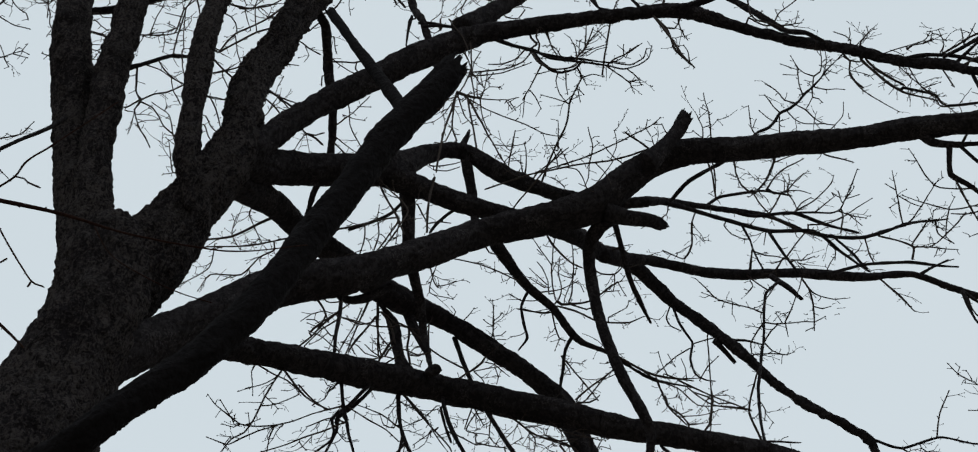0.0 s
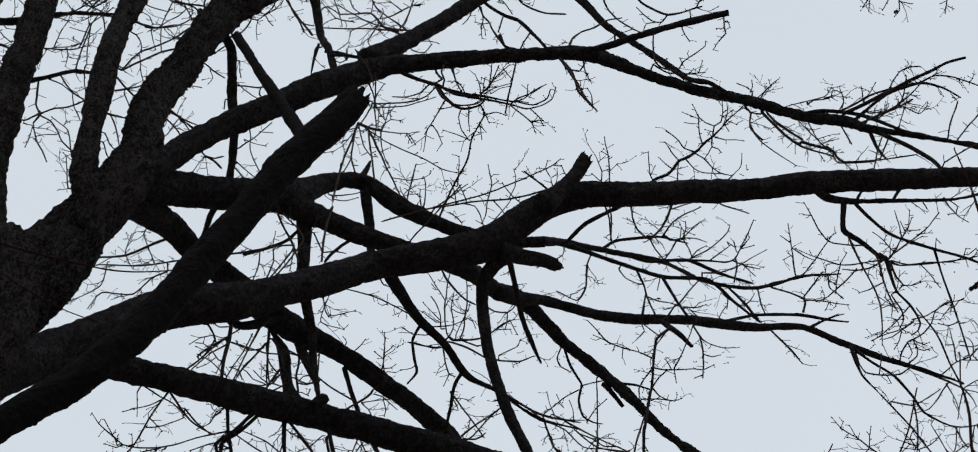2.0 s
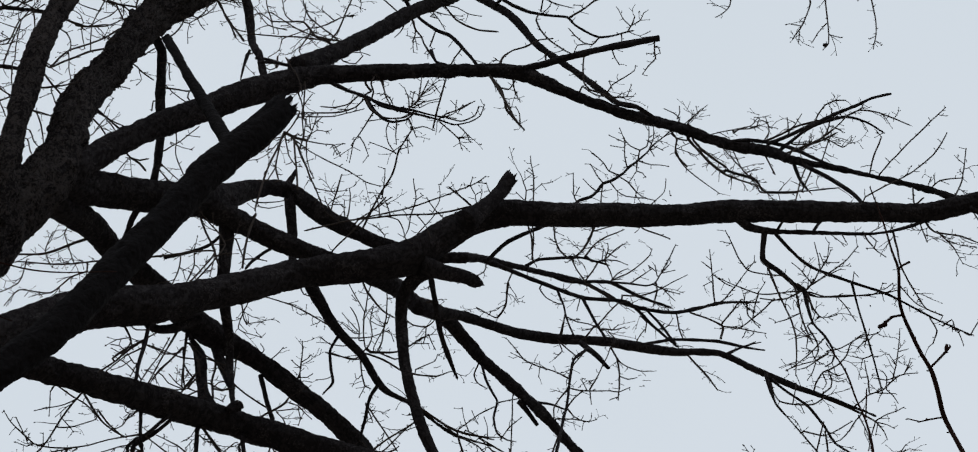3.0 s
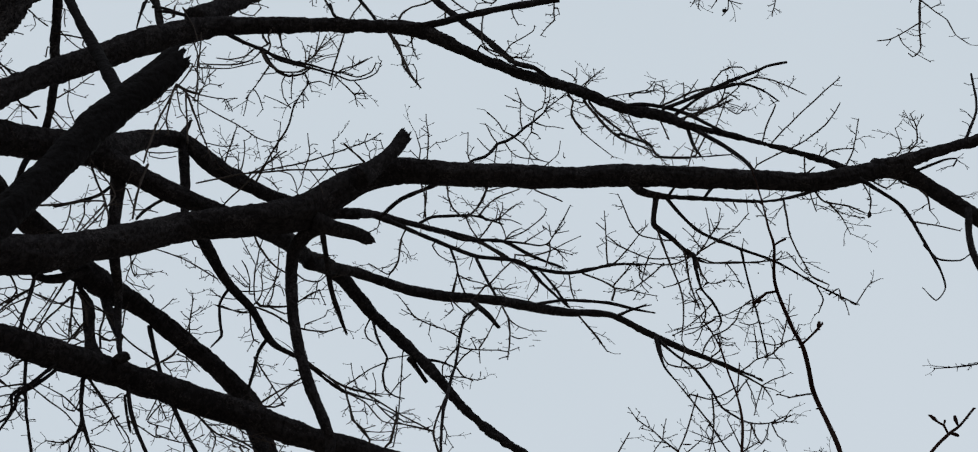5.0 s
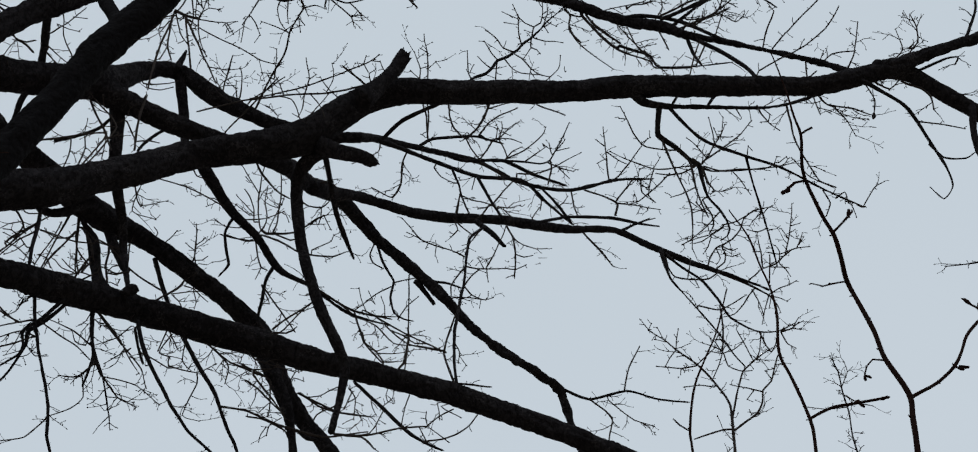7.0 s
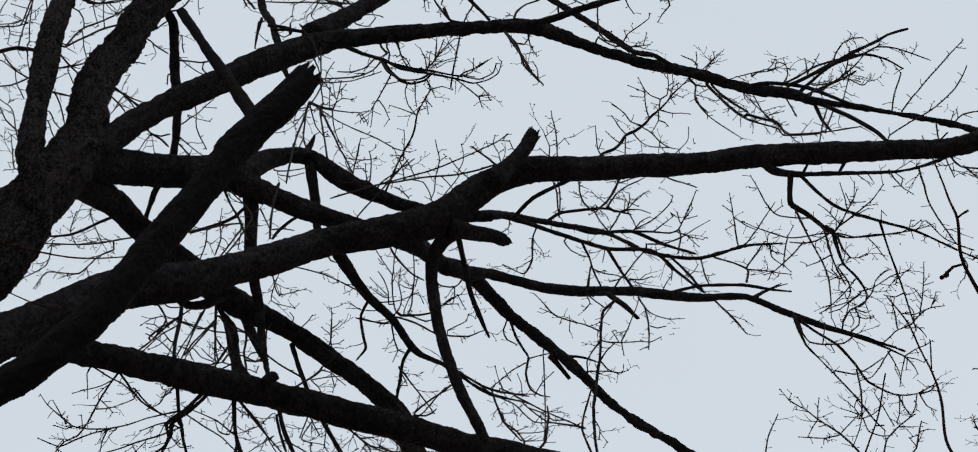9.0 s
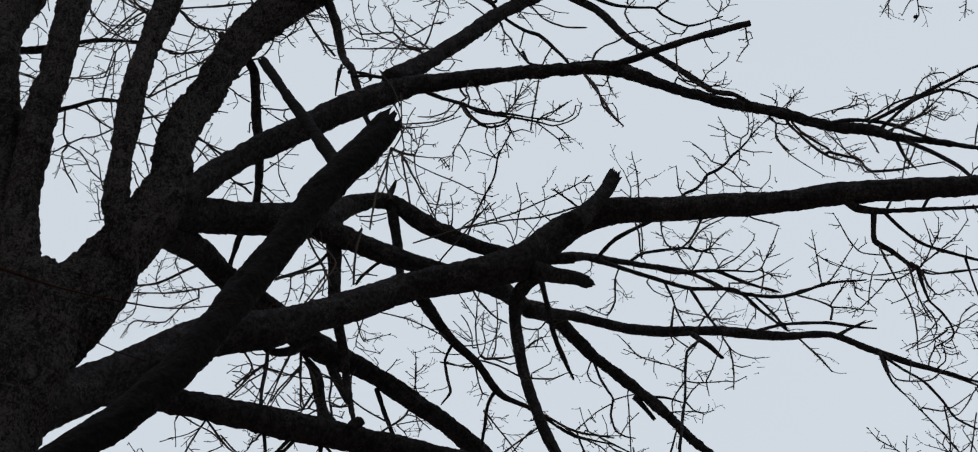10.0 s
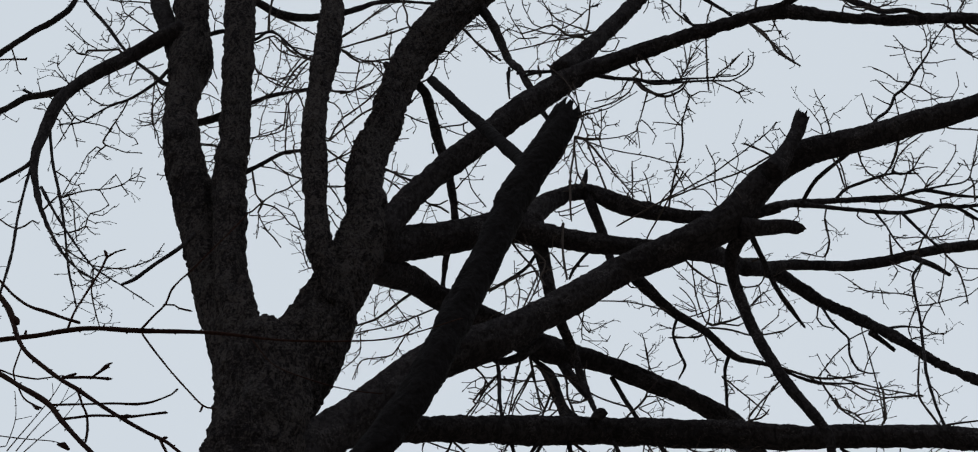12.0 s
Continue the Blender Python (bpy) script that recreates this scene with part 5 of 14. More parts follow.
spray(limbJ, [(0.767, 7.816, 11.080, 0.0046), (0.758, 7.816, 11.081, 0.0046), (0.792, 7.817, 11.201, 0.0037), (0.848, 7.818, 11.308, 0.0037)], 0.22)
spray(limbJ, [(1.055, 8.176, 11.813, 0.0072), (1.099, 8.178, 11.695, 0.0058), (1.155, 8.178, 11.640, 0.0049), (1.231, 8.178, 11.605, 0.0038), (1.289, 8.178, 11.610, 0.0027)], 0.22)
spray(limbJ, [(1.088, 8.177, 11.724, 0.0058), (1.100, 8.179, 11.575, 0.0057), (1.096, 8.180, 11.427, 0.0048), (1.086, 8.182, 11.328, 0.0038)], 0.22)
spray(limbJ, [(1.099, 8.179, 11.543, 0.0038), (1.099, 8.178, 11.544, 0.0038), (1.152, 8.178, 11.519, 0.0038), (1.198, 8.178, 11.535, 0.0027)], 0.22)
spray(limbJ, [(1.088, 8.181, 11.345, 0.0038), (1.086, 8.178, 11.347, 0.0038), (1.040, 8.179, 11.320, 0.0026)], 0.22)
spray(limbJ, [(1.231, 8.178, 11.605, 0.0027), (1.231, 8.178, 11.605, 0.0027), (1.246, 8.180, 11.470, 0.0027)], 0.22)
spray(limbJ, [(0.737, 7.726, 10.694, 0.0053), (0.778, 7.724, 10.615, 0.0044), (0.831, 7.724, 10.581, 0.0035)], 0.22)
spray(limbJ, [(0.684, 8.214, 11.123, 0.0047), (0.714, 8.195, 11.138, 0.0047), (0.807, 8.195, 11.140, 0.0037), (0.900, 8.195, 11.125, 0.0037), (0.945, 8.194, 11.145, 0.0026)], 0.22)
spray(limbJ, [(0.563, 8.183, 11.267, 0.0100), (0.675, 8.183, 11.248, 0.0070), (0.769, 8.184, 11.210, 0.0047)], 0.22)
spray(limbJ, [(0.242, 8.145, 11.577, 0.0057), (0.211, 8.146, 11.456, 0.0048), (0.233, 8.146, 11.370, 0.0047), (0.286, 8.147, 11.328, 0.0037)], 0.22)
spray(limbJ, [(0.288, 8.153, 11.568, 0.0102), (0.257, 8.149, 11.572, 0.0102), (0.284, 8.150, 11.409, 0.0085), (0.325, 8.151, 11.296, 0.0085), (0.356, 8.152, 11.213, 0.0069), (0.337, 8.153, 11.070, 0.0069), (0.362, 8.155, 10.933, 0.0055), (0.418, 8.155, 10.882, 0.0046), (0.465, 8.155, 10.870, 0.0036)], 0.22)
spray(limbJ, [(0.354, 8.152, 11.197, 0.0047), (0.349, 8.150, 11.199, 0.0047), (0.430, 8.150, 11.228, 0.0037), (0.486, 8.150, 11.250, 0.0037)], 0.22)
spray(limbJ, [(0.349, 8.153, 11.165, 0.0047), (0.339, 8.152, 11.166, 0.0047), (0.248, 8.153, 11.090, 0.0037), (0.177, 8.154, 11.000, 0.0037), (0.135, 8.154, 10.952, 0.0037)], 0.22)
spray(limbJ, [(0.475, 8.186, 11.362, 0.0048), (0.451, 8.208, 11.345, 0.0048), (0.447, 8.211, 11.145, 0.0047), (0.446, 8.213, 10.977, 0.0047), (0.442, 8.216, 10.759, 0.0046), (0.425, 8.219, 10.525, 0.0045)], 0.22)
spray(limbJ, [(0.394, 8.156, 10.901, 0.0036), (0.382, 8.167, 10.892, 0.0036), (0.435, 8.166, 11.007, 0.0037), (0.500, 8.165, 11.096, 0.0026)], 0.22)
spray(limbJ, [(0.300, 7.890, 10.585, 0.0035), (0.299, 7.895, 10.580, 0.0035), (0.297, 7.896, 10.688, 0.0025), (0.277, 7.896, 10.769, 0.0025)], 0.22)
spray(limbJ, [(0.166, 7.838, 10.567, 0.0044), (0.172, 7.829, 10.575, 0.0044), (0.244, 7.829, 10.527, 0.0044), (0.314, 7.829, 10.522, 0.0035), (0.366, 7.829, 10.527, 0.0024)], 0.22)
spray(limbJ, [(0.703, 8.019, 11.679, 0.0057), (0.775, 8.019, 11.582, 0.0048), (0.820, 8.019, 11.526, 0.0048)], 0.22)
spray(limbJ, [(0.721, 8.019, 11.655, 0.0038), (0.719, 8.022, 11.653, 0.0038), (0.737, 8.022, 11.564, 0.0038), (0.699, 8.022, 11.500, 0.0026)], 0.22)
spray(limbJ, [(0.734, 8.033, 11.707, 0.0057), (0.737, 8.012, 11.723, 0.0057), (0.749, 8.012, 11.829, 0.0049), (0.757, 8.012, 11.905, 0.0049)], 0.22)
spray(limbJ, [(0.255, 7.873, 10.579, 0.0066), (0.252, 7.879, 10.574, 0.0066), (0.423, 7.878, 10.438, 0.0052), (0.633, 7.877, 10.298, 0.0044)], 0.22)
spray(limbJ, [(0.312, 7.879, 10.524, 0.0044), (0.300, 7.887, 10.518, 0.0044), (0.425, 7.886, 10.369, 0.0044), (0.634, 7.886, 10.313, 0.0035)], 0.22)
spray(limbJ, [(0.221, 8.156, 11.050, 0.0026), (0.251, 8.176, 11.031, 0.0026), (0.211, 8.175, 11.140, 0.0026)], 0.22)
spray(limbJ, [(0.187, 7.829, 10.566, 0.0035), (0.190, 7.829, 10.566, 0.0035), (0.162, 7.830, 10.683, 0.0025), (0.148, 7.831, 10.765, 0.0025)], 0.22)
spray(limbJ, [(0.867, 7.840, 12.278, 0.0059), (0.873, 7.832, 12.283, 0.0059), (0.942, 7.833, 12.426, 0.0050), (1.024, 7.834, 12.517, 0.0050), (1.126, 7.835, 12.598, 0.0040)], 0.22)
spray(limbJ, [(0.874, 7.832, 12.283, 0.0089), (0.881, 7.831, 12.283, 0.0089), (0.919, 7.831, 12.240, 0.0073), (0.958, 7.831, 12.238, 0.0059), (0.998, 7.831, 12.262, 0.0050)], 0.22)
spray(limbJ, [(0.968, 7.878, 12.297, 0.0059), (0.964, 7.876, 12.299, 0.0059), (0.923, 7.875, 12.195, 0.0059), (0.878, 7.875, 12.092, 0.0058)], 0.22)
spray(limbJ, [(0.998, 7.831, 12.262, 0.0050), (1.020, 7.832, 12.365, 0.0039), (1.022, 7.833, 12.434, 0.0028)], 0.22)
spray(limbJ, [(1.002, 7.831, 12.277, 0.0039), (1.010, 7.831, 12.276, 0.0039), (1.060, 7.832, 12.369, 0.0039), (1.092, 7.832, 12.407, 0.0028)], 1.9)
spray(limbJ, [(0.998, 7.831, 12.262, 0.0050), (1.077, 7.831, 12.257, 0.0039), (1.135, 7.831, 12.223, 0.0027)], 0.22)
spray(limbJ, [(0.998, 7.832, 12.261, 0.0050), (0.999, 7.837, 12.257, 0.0050), (1.035, 7.836, 12.141, 0.0039), (1.045, 7.836, 12.063, 0.0039)], 0.22)
spray(limbJ, [(1.014, 7.832, 12.336, 0.0039), (1.020, 7.834, 12.334, 0.0039), (1.066, 7.833, 12.298, 0.0027)], 0.22)
spray(limbJ, [(0.972, 7.831, 12.246, 0.0039), (0.978, 7.830, 12.246, 0.0039), (0.992, 7.831, 12.362, 0.0028)], 0.22)
spray(limbJ, [(0.794, 7.821, 12.253, 0.0059), (0.790, 7.827, 12.249, 0.0059), (0.820, 7.826, 12.139, 0.0049), (0.865, 7.825, 12.032, 0.0049)], 0.22)
spray(limbJ, [(1.056, 8.054, 12.317, 0.0050), (1.060, 8.040, 12.327, 0.0050), (1.162, 8.040, 12.410, 0.0051), (1.246, 8.040, 12.512, 0.0040), (1.314, 8.040, 12.621, 0.0040), (1.333, 8.039, 12.684, 0.0028)], 0.22)
spray(limbJ, [(0.979, 8.030, 12.285, 0.0089), (1.158, 8.030, 12.290, 0.0074), (1.277, 8.030, 12.275, 0.0059), (1.337, 8.030, 12.307, 0.0059), (1.382, 8.029, 12.418, 0.0051), (1.451, 8.029, 12.607, 0.0040), (1.489, 8.029, 12.728, 0.0028)], 0.22)
spray(limbJ, [(1.115, 8.013, 12.082, 0.0059), (1.116, 7.985, 12.103, 0.0059), (1.226, 7.985, 12.107, 0.0050), (1.326, 7.985, 12.156, 0.0050), (1.430, 7.985, 12.258, 0.0039), (1.534, 7.985, 12.348, 0.0028)], 0.22)
spray(limbJ, [(1.363, 8.029, 12.371, 0.0050), (1.360, 8.027, 12.373, 0.0050), (1.447, 8.027, 12.536, 0.0028)], 0.22)
spray(limbJ, [(1.382, 8.027, 12.413, 0.0040), (1.381, 8.027, 12.414, 0.0040), (1.463, 8.026, 12.449, 0.0028)], 0.22)
spray(limbJ, [(1.344, 8.030, 12.323, 0.0060), (1.342, 8.031, 12.322, 0.0060), (1.347, 8.031, 12.231, 0.0059), (1.317, 8.031, 12.073, 0.0050)], 0.22)
spray(limbJ, [(1.323, 8.030, 12.299, 0.0050), (1.325, 8.033, 12.297, 0.0050), (1.415, 8.033, 12.240, 0.0040), (1.481, 8.033, 12.214, 0.0028)], 0.22)
spray(limbJ, [(1.376, 8.032, 12.264, 0.0040), (1.376, 8.030, 12.266, 0.0040), (1.450, 8.031, 12.143, 0.0028)], 0.22)
spray(limbJ, [(1.359, 8.026, 12.373, 0.0040), (1.351, 8.019, 12.380, 0.0040), (1.343, 8.018, 12.480, 0.0040)], 0.22)
spray(limbJ, [(1.175, 8.030, 12.288, 0.0050), (1.177, 8.028, 12.289, 0.0050), (1.239, 8.028, 12.361, 0.0040), (1.323, 8.027, 12.456, 0.0028)], 0.22)
spray(limbJ, [(1.311, 8.025, 12.446, 0.0040), (1.301, 8.007, 12.461, 0.0040), (1.339, 8.007, 12.411, 0.0028)], 0.22)
spray(limbJ, [(0.692, 7.791, 11.880, 0.0086), (0.729, 7.789, 11.731, 0.0071), (0.744, 7.787, 11.620, 0.0070), (0.773, 7.786, 11.487, 0.0056), (0.794, 7.785, 11.403, 0.0056)], 0.22)
spray(limbJ, [(0.747, 7.787, 11.605, 0.0047), (0.744, 7.786, 11.606, 0.0047), (0.811, 7.786, 11.563, 0.0047), (0.886, 7.786, 11.545, 0.0037), (0.959, 7.785, 11.491, 0.0037)], 0.22)
spray(limbJ, [(0.756, 8.012, 11.890, 0.0058), (0.757, 8.011, 11.891, 0.0058), (0.737, 8.011, 11.795, 0.0049), (0.726, 8.011, 11.714, 0.0048)], 0.22)
spray(limbJ, [(0.851, 7.888, 11.946, 0.0103), (0.899, 7.887, 11.798, 0.0102), (0.942, 7.886, 11.659, 0.0086), (0.996, 7.885, 11.523, 0.0085)], 0.22)
spray(limbJ, [(0.943, 7.885, 11.659, 0.0057), (0.953, 7.876, 11.666, 0.0057), (1.012, 7.877, 11.778, 0.0048), (1.072, 7.878, 11.878, 0.0049)], 0.22)
spray(limbJ, [(0.949, 7.881, 11.662, 0.0048), (0.954, 7.885, 11.659, 0.0048), (0.896, 7.885, 11.622, 0.0038), (0.858, 7.885, 11.606, 0.0026)], 0.22)
spray(limbJ, [(0.911, 7.785, 11.527, 0.0056), (0.915, 7.784, 11.528, 0.0056), (0.857, 7.782, 11.406, 0.0056)], 0.22)
spray(limbJ, [(0.959, 7.784, 11.492, 0.0047), (0.959, 7.779, 11.496, 0.0047), (1.034, 7.779, 11.491, 0.0037), (1.091, 7.780, 11.521, 0.0026)], 0.22)
spray(limbJ, [(0.996, 7.780, 11.492, 0.0037), (0.997, 7.791, 11.484, 0.0037), (1.041, 7.790, 11.421, 0.0026)], 1.9)
spray(limbJ, [(1.015, 7.780, 11.492, 0.0037), (1.015, 7.784, 11.489, 0.0037), (1.054, 7.784, 11.542, 0.0026)], 1.9)
spray(limbJ, [(1.276, 8.202, 12.267, 0.0075), (1.275, 8.196, 12.272, 0.0075), (1.351, 8.197, 12.151, 0.0090), (1.406, 8.198, 12.049, 0.0089), (1.464, 8.200, 11.917, 0.0088)], 0.22)
spray(limbJ, [(1.401, 8.196, 12.064, 0.0039), (1.425, 8.181, 12.073, 0.0039), (1.456, 8.180, 12.140, 0.0028)], 0.22)
spray(limbJ, [(1.499, 8.272, 12.333, 0.0051), (1.500, 8.279, 12.328, 0.0051), (1.509, 8.281, 12.175, 0.0050), (1.532, 8.283, 12.064, 0.0040)], 0.22)
spray(limbJ, [(1.248, 8.110, 12.071, 0.0027), (1.239, 8.114, 12.068, 0.0027), (1.277, 8.115, 12.008, 0.0039), (1.266, 8.115, 11.913, 0.0039)], 0.22)
spray(limbJ, [(1.218, 8.212, 11.885, 0.0039), (1.222, 8.181, 11.909, 0.0039), (1.272, 8.180, 12.014, 0.0039)], 0.22)
spray(limbJ, [(1.774, 8.333, 12.516, 0.0076), (1.778, 8.336, 12.513, 0.0076), (1.836, 8.334, 12.584, 0.0061), (1.906, 8.332, 12.710, 0.0052), (1.992, 8.328, 12.873, 0.0042), (2.060, 8.326, 12.996, 0.0029)], 0.22)
spray(limbJ, [(1.762, 8.330, 12.508, 0.0061), (1.769, 8.331, 12.506, 0.0061), (1.769, 8.327, 12.724, 0.0052), (1.768, 8.323, 12.928, 0.0042), (1.769, 8.320, 13.094, 0.0029)], 0.22)
spray(limbJ, [(1.769, 8.325, 12.818, 0.0041), (1.774, 8.321, 12.821, 0.0041), (1.844, 8.322, 12.739, 0.0041), (1.904, 8.323, 12.698, 0.0029)], 0.22)
spray(limbJ, [(1.768, 8.324, 12.896, 0.0042), (1.763, 8.326, 12.896, 0.0042), (1.712, 8.325, 12.959, 0.0029)], 0.22)
spray(limbJ, [(1.769, 8.326, 12.756, 0.0029), (1.767, 8.325, 12.757, 0.0029), (1.706, 8.326, 12.704, 0.0029)], 0.22)
spray(limbJ, [(1.589, 8.294, 12.386, 0.0061), (1.595, 8.305, 12.377, 0.0061), (1.714, 8.306, 12.323, 0.0060), (1.799, 8.307, 12.254, 0.0075), (1.775, 8.309, 12.132, 0.0075)], 0.22)
spray(limbJ, [(1.799, 8.307, 12.254, 0.0060), (1.912, 8.307, 12.245, 0.0051), (1.991, 8.307, 12.220, 0.0040), (2.063, 8.307, 12.207, 0.0028)], 0.22)
spray(limbJ, [(1.944, 8.307, 12.235, 0.0040), (1.951, 8.306, 12.234, 0.0040), (1.927, 8.307, 12.169, 0.0028)], 0.22)
spray(limbJ, [(1.788, 8.305, 12.265, 0.0060), (1.798, 8.289, 12.276, 0.0060), (1.880, 8.286, 12.413, 0.0051), (1.936, 8.284, 12.516, 0.0041)], 0.22)
spray(limbJ, [(1.991, 8.382, 12.618, 0.0052), (1.991, 8.391, 12.611, 0.0052), (1.991, 8.394, 12.493, 0.0052), (2.058, 8.395, 12.402, 0.0028)], 0.22)
spray(limbJ, [(1.990, 8.392, 12.594, 0.0041), (1.981, 8.394, 12.594, 0.0041), (2.027, 8.395, 12.532, 0.0029)], 1.9)
spray(limbJ, [(1.964, 8.376, 12.606, 0.0041), (1.968, 8.387, 12.597, 0.0041), (1.989, 8.384, 12.717, 0.0029)], 1.9)
spray(limbJ, [(0.808, 7.821, 12.261, 0.0027), (0.800, 7.805, 12.273, 0.0027), (0.838, 7.804, 12.177, 0.0027)], 0.22)
spray(limbJ, [(0.473, 6.653, 10.954, 0.0043), (0.480, 6.650, 10.834, 0.0043), (0.471, 6.645, 10.628, 0.0042)], 0.22)
spray(limbJ, [(0.852, 7.892, 11.943, 0.0038), (0.844, 7.895, 11.941, 0.0038), (0.823, 7.894, 11.812, 0.0027)], 0.22)
spray(limbJ, [(0.598, 7.728, 11.842, 0.0048), (0.582, 7.751, 11.825, 0.0048), (0.620, 7.750, 11.733, 0.0038), (0.695, 7.749, 11.677, 0.0026)], 0.22)
spray(limbJ, [(1.043, 8.030, 12.286, 0.0050), (1.039, 8.034, 12.284, 0.0050), (1.101, 8.034, 12.396, 0.0040), (1.163, 8.034, 12.449, 0.0028)], 0.22)
spray(limbJ, [(0.389, 7.658, 11.743, 0.0047), (0.391, 7.661, 11.741, 0.0047), (0.376, 7.661, 11.525, 0.0047), (0.323, 7.662, 11.399, 0.0037), (0.211, 7.662, 11.478, 0.0026)], 0.22)
spray(limbJ, [(-1.545, 6.498, 9.425, 0.0055), (-1.553, 6.487, 9.433, 0.0055), (-1.507, 6.491, 9.509, 0.0056), (-1.444, 6.495, 9.583, 0.0045), (-1.381, 6.500, 9.657, 0.0038)], 0.22)
spray(limbJ, [(-1.546, 6.498, 9.424, 0.0038), (-1.552, 6.505, 9.418, 0.0038), (-1.508, 6.511, 9.514, 0.0038), (-1.493, 6.517, 9.605, 0.0038)], 0.22)
spray(limbJ, [(-1.539, 7.127, 10.320, 0.0042), (-1.547, 7.122, 10.322, 0.0042), (-1.460, 7.121, 10.286, 0.0042), (-1.355, 7.119, 10.231, 0.0041), (-1.257, 7.118, 10.218, 0.0041)], 0.22)
spray(limbJ, [(-1.412, 7.453, 10.728, 0.0052), (-1.415, 7.452, 10.729, 0.0052), (-1.481, 7.451, 10.597, 0.0051), (-1.521, 7.451, 10.522, 0.0051), (-1.551, 7.451, 10.429, 0.0051)], 0.22)
spray(limbJ, [(-1.536, 7.087, 9.888, 0.0040), (-1.518, 7.035, 9.936, 0.0040), (-1.455, 7.041, 10.153, 0.0041), (-1.426, 7.045, 10.291, 0.0041)], 0.22)
spray(limbJ, [(-1.366, 7.451, 10.900, 0.0093), (-1.389, 7.499, 10.857, 0.0093), (-1.367, 7.499, 10.748, 0.0078), (-1.343, 7.499, 10.640, 0.0078), (-1.318, 7.499, 10.507, 0.0091), (-1.301, 7.499, 10.428, 0.0077)], 0.22)
spray(limbJ, [(-1.422, 7.452, 10.714, 0.0052), (-1.423, 7.453, 10.713, 0.0052), (-1.404, 7.452, 10.578, 0.0043), (-1.367, 7.452, 10.500, 0.0043), (-1.327, 7.452, 10.450, 0.0043)], 0.22)
spray(limbJ, [(-1.375, 7.461, 10.370, 0.0043), (-1.383, 7.457, 10.372, 0.0043), (-1.397, 7.457, 10.477, 0.0043), (-1.405, 7.458, 10.584, 0.0034)], 0.22)
spray(limbJ, [(-1.374, 7.461, 10.370, 0.0034), (-1.367, 7.458, 10.374, 0.0034), (-1.423, 7.458, 10.422, 0.0034), (-1.465, 7.458, 10.482, 0.0034)], 0.22)
spray(limbJ, [(-1.528, 7.452, 10.491, 0.0034), (-1.506, 7.463, 10.485, 0.0034), (-1.464, 7.463, 10.425, 0.0034), (-1.402, 7.463, 10.388, 0.0034)], 0.22)
spray(limbJ, [(-1.423, 7.189, 9.958, 0.0041), (-1.436, 7.138, 10.000, 0.0041), (-1.353, 7.137, 9.981, 0.0041), (-1.292, 7.137, 10.002, 0.0041), (-1.242, 7.137, 9.980, 0.0041)], 0.22)
spray(limbJ, [(-1.292, 7.137, 10.002, 0.0060), (-1.274, 7.139, 10.056, 0.0060), (-1.255, 7.139, 10.084, 0.0049)], 0.22)
spray(limbJ, [(-1.150, 7.657, 10.933, 0.0045), (-1.148, 7.658, 10.822, 0.0044), (-1.145, 7.659, 10.740, 0.0044)], 0.22)
spray(limbJ, [(-1.258, 7.637, 10.873, 0.0066), (-1.265, 7.638, 10.871, 0.0066), (-1.258, 7.639, 10.762, 0.0065), (-1.261, 7.640, 10.653, 0.0065), (-1.238, 7.641, 10.521, 0.0064)], 0.22)
spray(limbJ, [(-1.252, 7.640, 10.603, 0.0052), (-1.248, 7.642, 10.602, 0.0052), (-1.195, 7.642, 10.586, 0.0052), (-1.164, 7.642, 10.610, 0.0065)], 0.22)
spray(limbJ, [(-1.250, 7.641, 10.603, 0.0034), (-1.248, 7.642, 10.602, 0.0034), (-1.221, 7.642, 10.658, 0.0035), (-1.182, 7.642, 10.673, 0.0035)], 0.22)
spray(limbJ, [(-1.236, 7.641, 10.521, 0.0034), (-1.221, 7.641, 10.523, 0.0034), (-1.184, 7.642, 10.500, 0.0034), (-1.173, 7.641, 10.543, 0.0034)], 0.22)
spray(limbJ, [(-1.356, 7.499, 10.717, 0.0052), (-1.323, 7.498, 10.723, 0.0052), (-1.236, 7.498, 10.660, 0.0052), (-1.133, 7.498, 10.506, 0.0051), (-1.054, 7.498, 10.412, 0.0051), (-0.980, 7.498, 10.350, 0.0051), (-0.907, 7.498, 10.294, 0.0050)], 0.22)
spray(limbJ, [(-1.425, 6.491, 9.411, 0.0037), (-1.447, 6.489, 9.408, 0.0037), (-1.488, 6.495, 9.482, 0.0030), (-1.542, 6.500, 9.546, 0.0030), (-1.573, 6.501, 9.553, 0.0030)], 0.22)
spray(limbJ, [(-1.519, 7.034, 9.937, 0.0040), (-1.534, 7.022, 9.944, 0.0040), (-1.612, 7.026, 10.042, 0.0032), (-1.685, 7.028, 10.100, 0.0032)], 0.22)
spray(limbJ, [(-1.498, 7.037, 10.008, 0.0032), (-1.513, 7.033, 10.009, 0.0032), (-1.462, 7.032, 9.987, 0.0032), (-1.435, 7.029, 9.911, 0.0032)], 0.22)
spray(limbJ, [(-1.464, 6.492, 9.438, 0.0030), (-1.466, 6.494, 9.435, 0.0030), (-1.501, 6.491, 9.381, 0.0025), (-1.540, 6.489, 9.353, 0.0021)], 0.22)
spray(limbJ, [(-1.436, 6.491, 9.408, 0.0030), (-1.437, 6.501, 9.400, 0.0030), (-1.449, 6.496, 9.323, 0.0025)], 0.22)
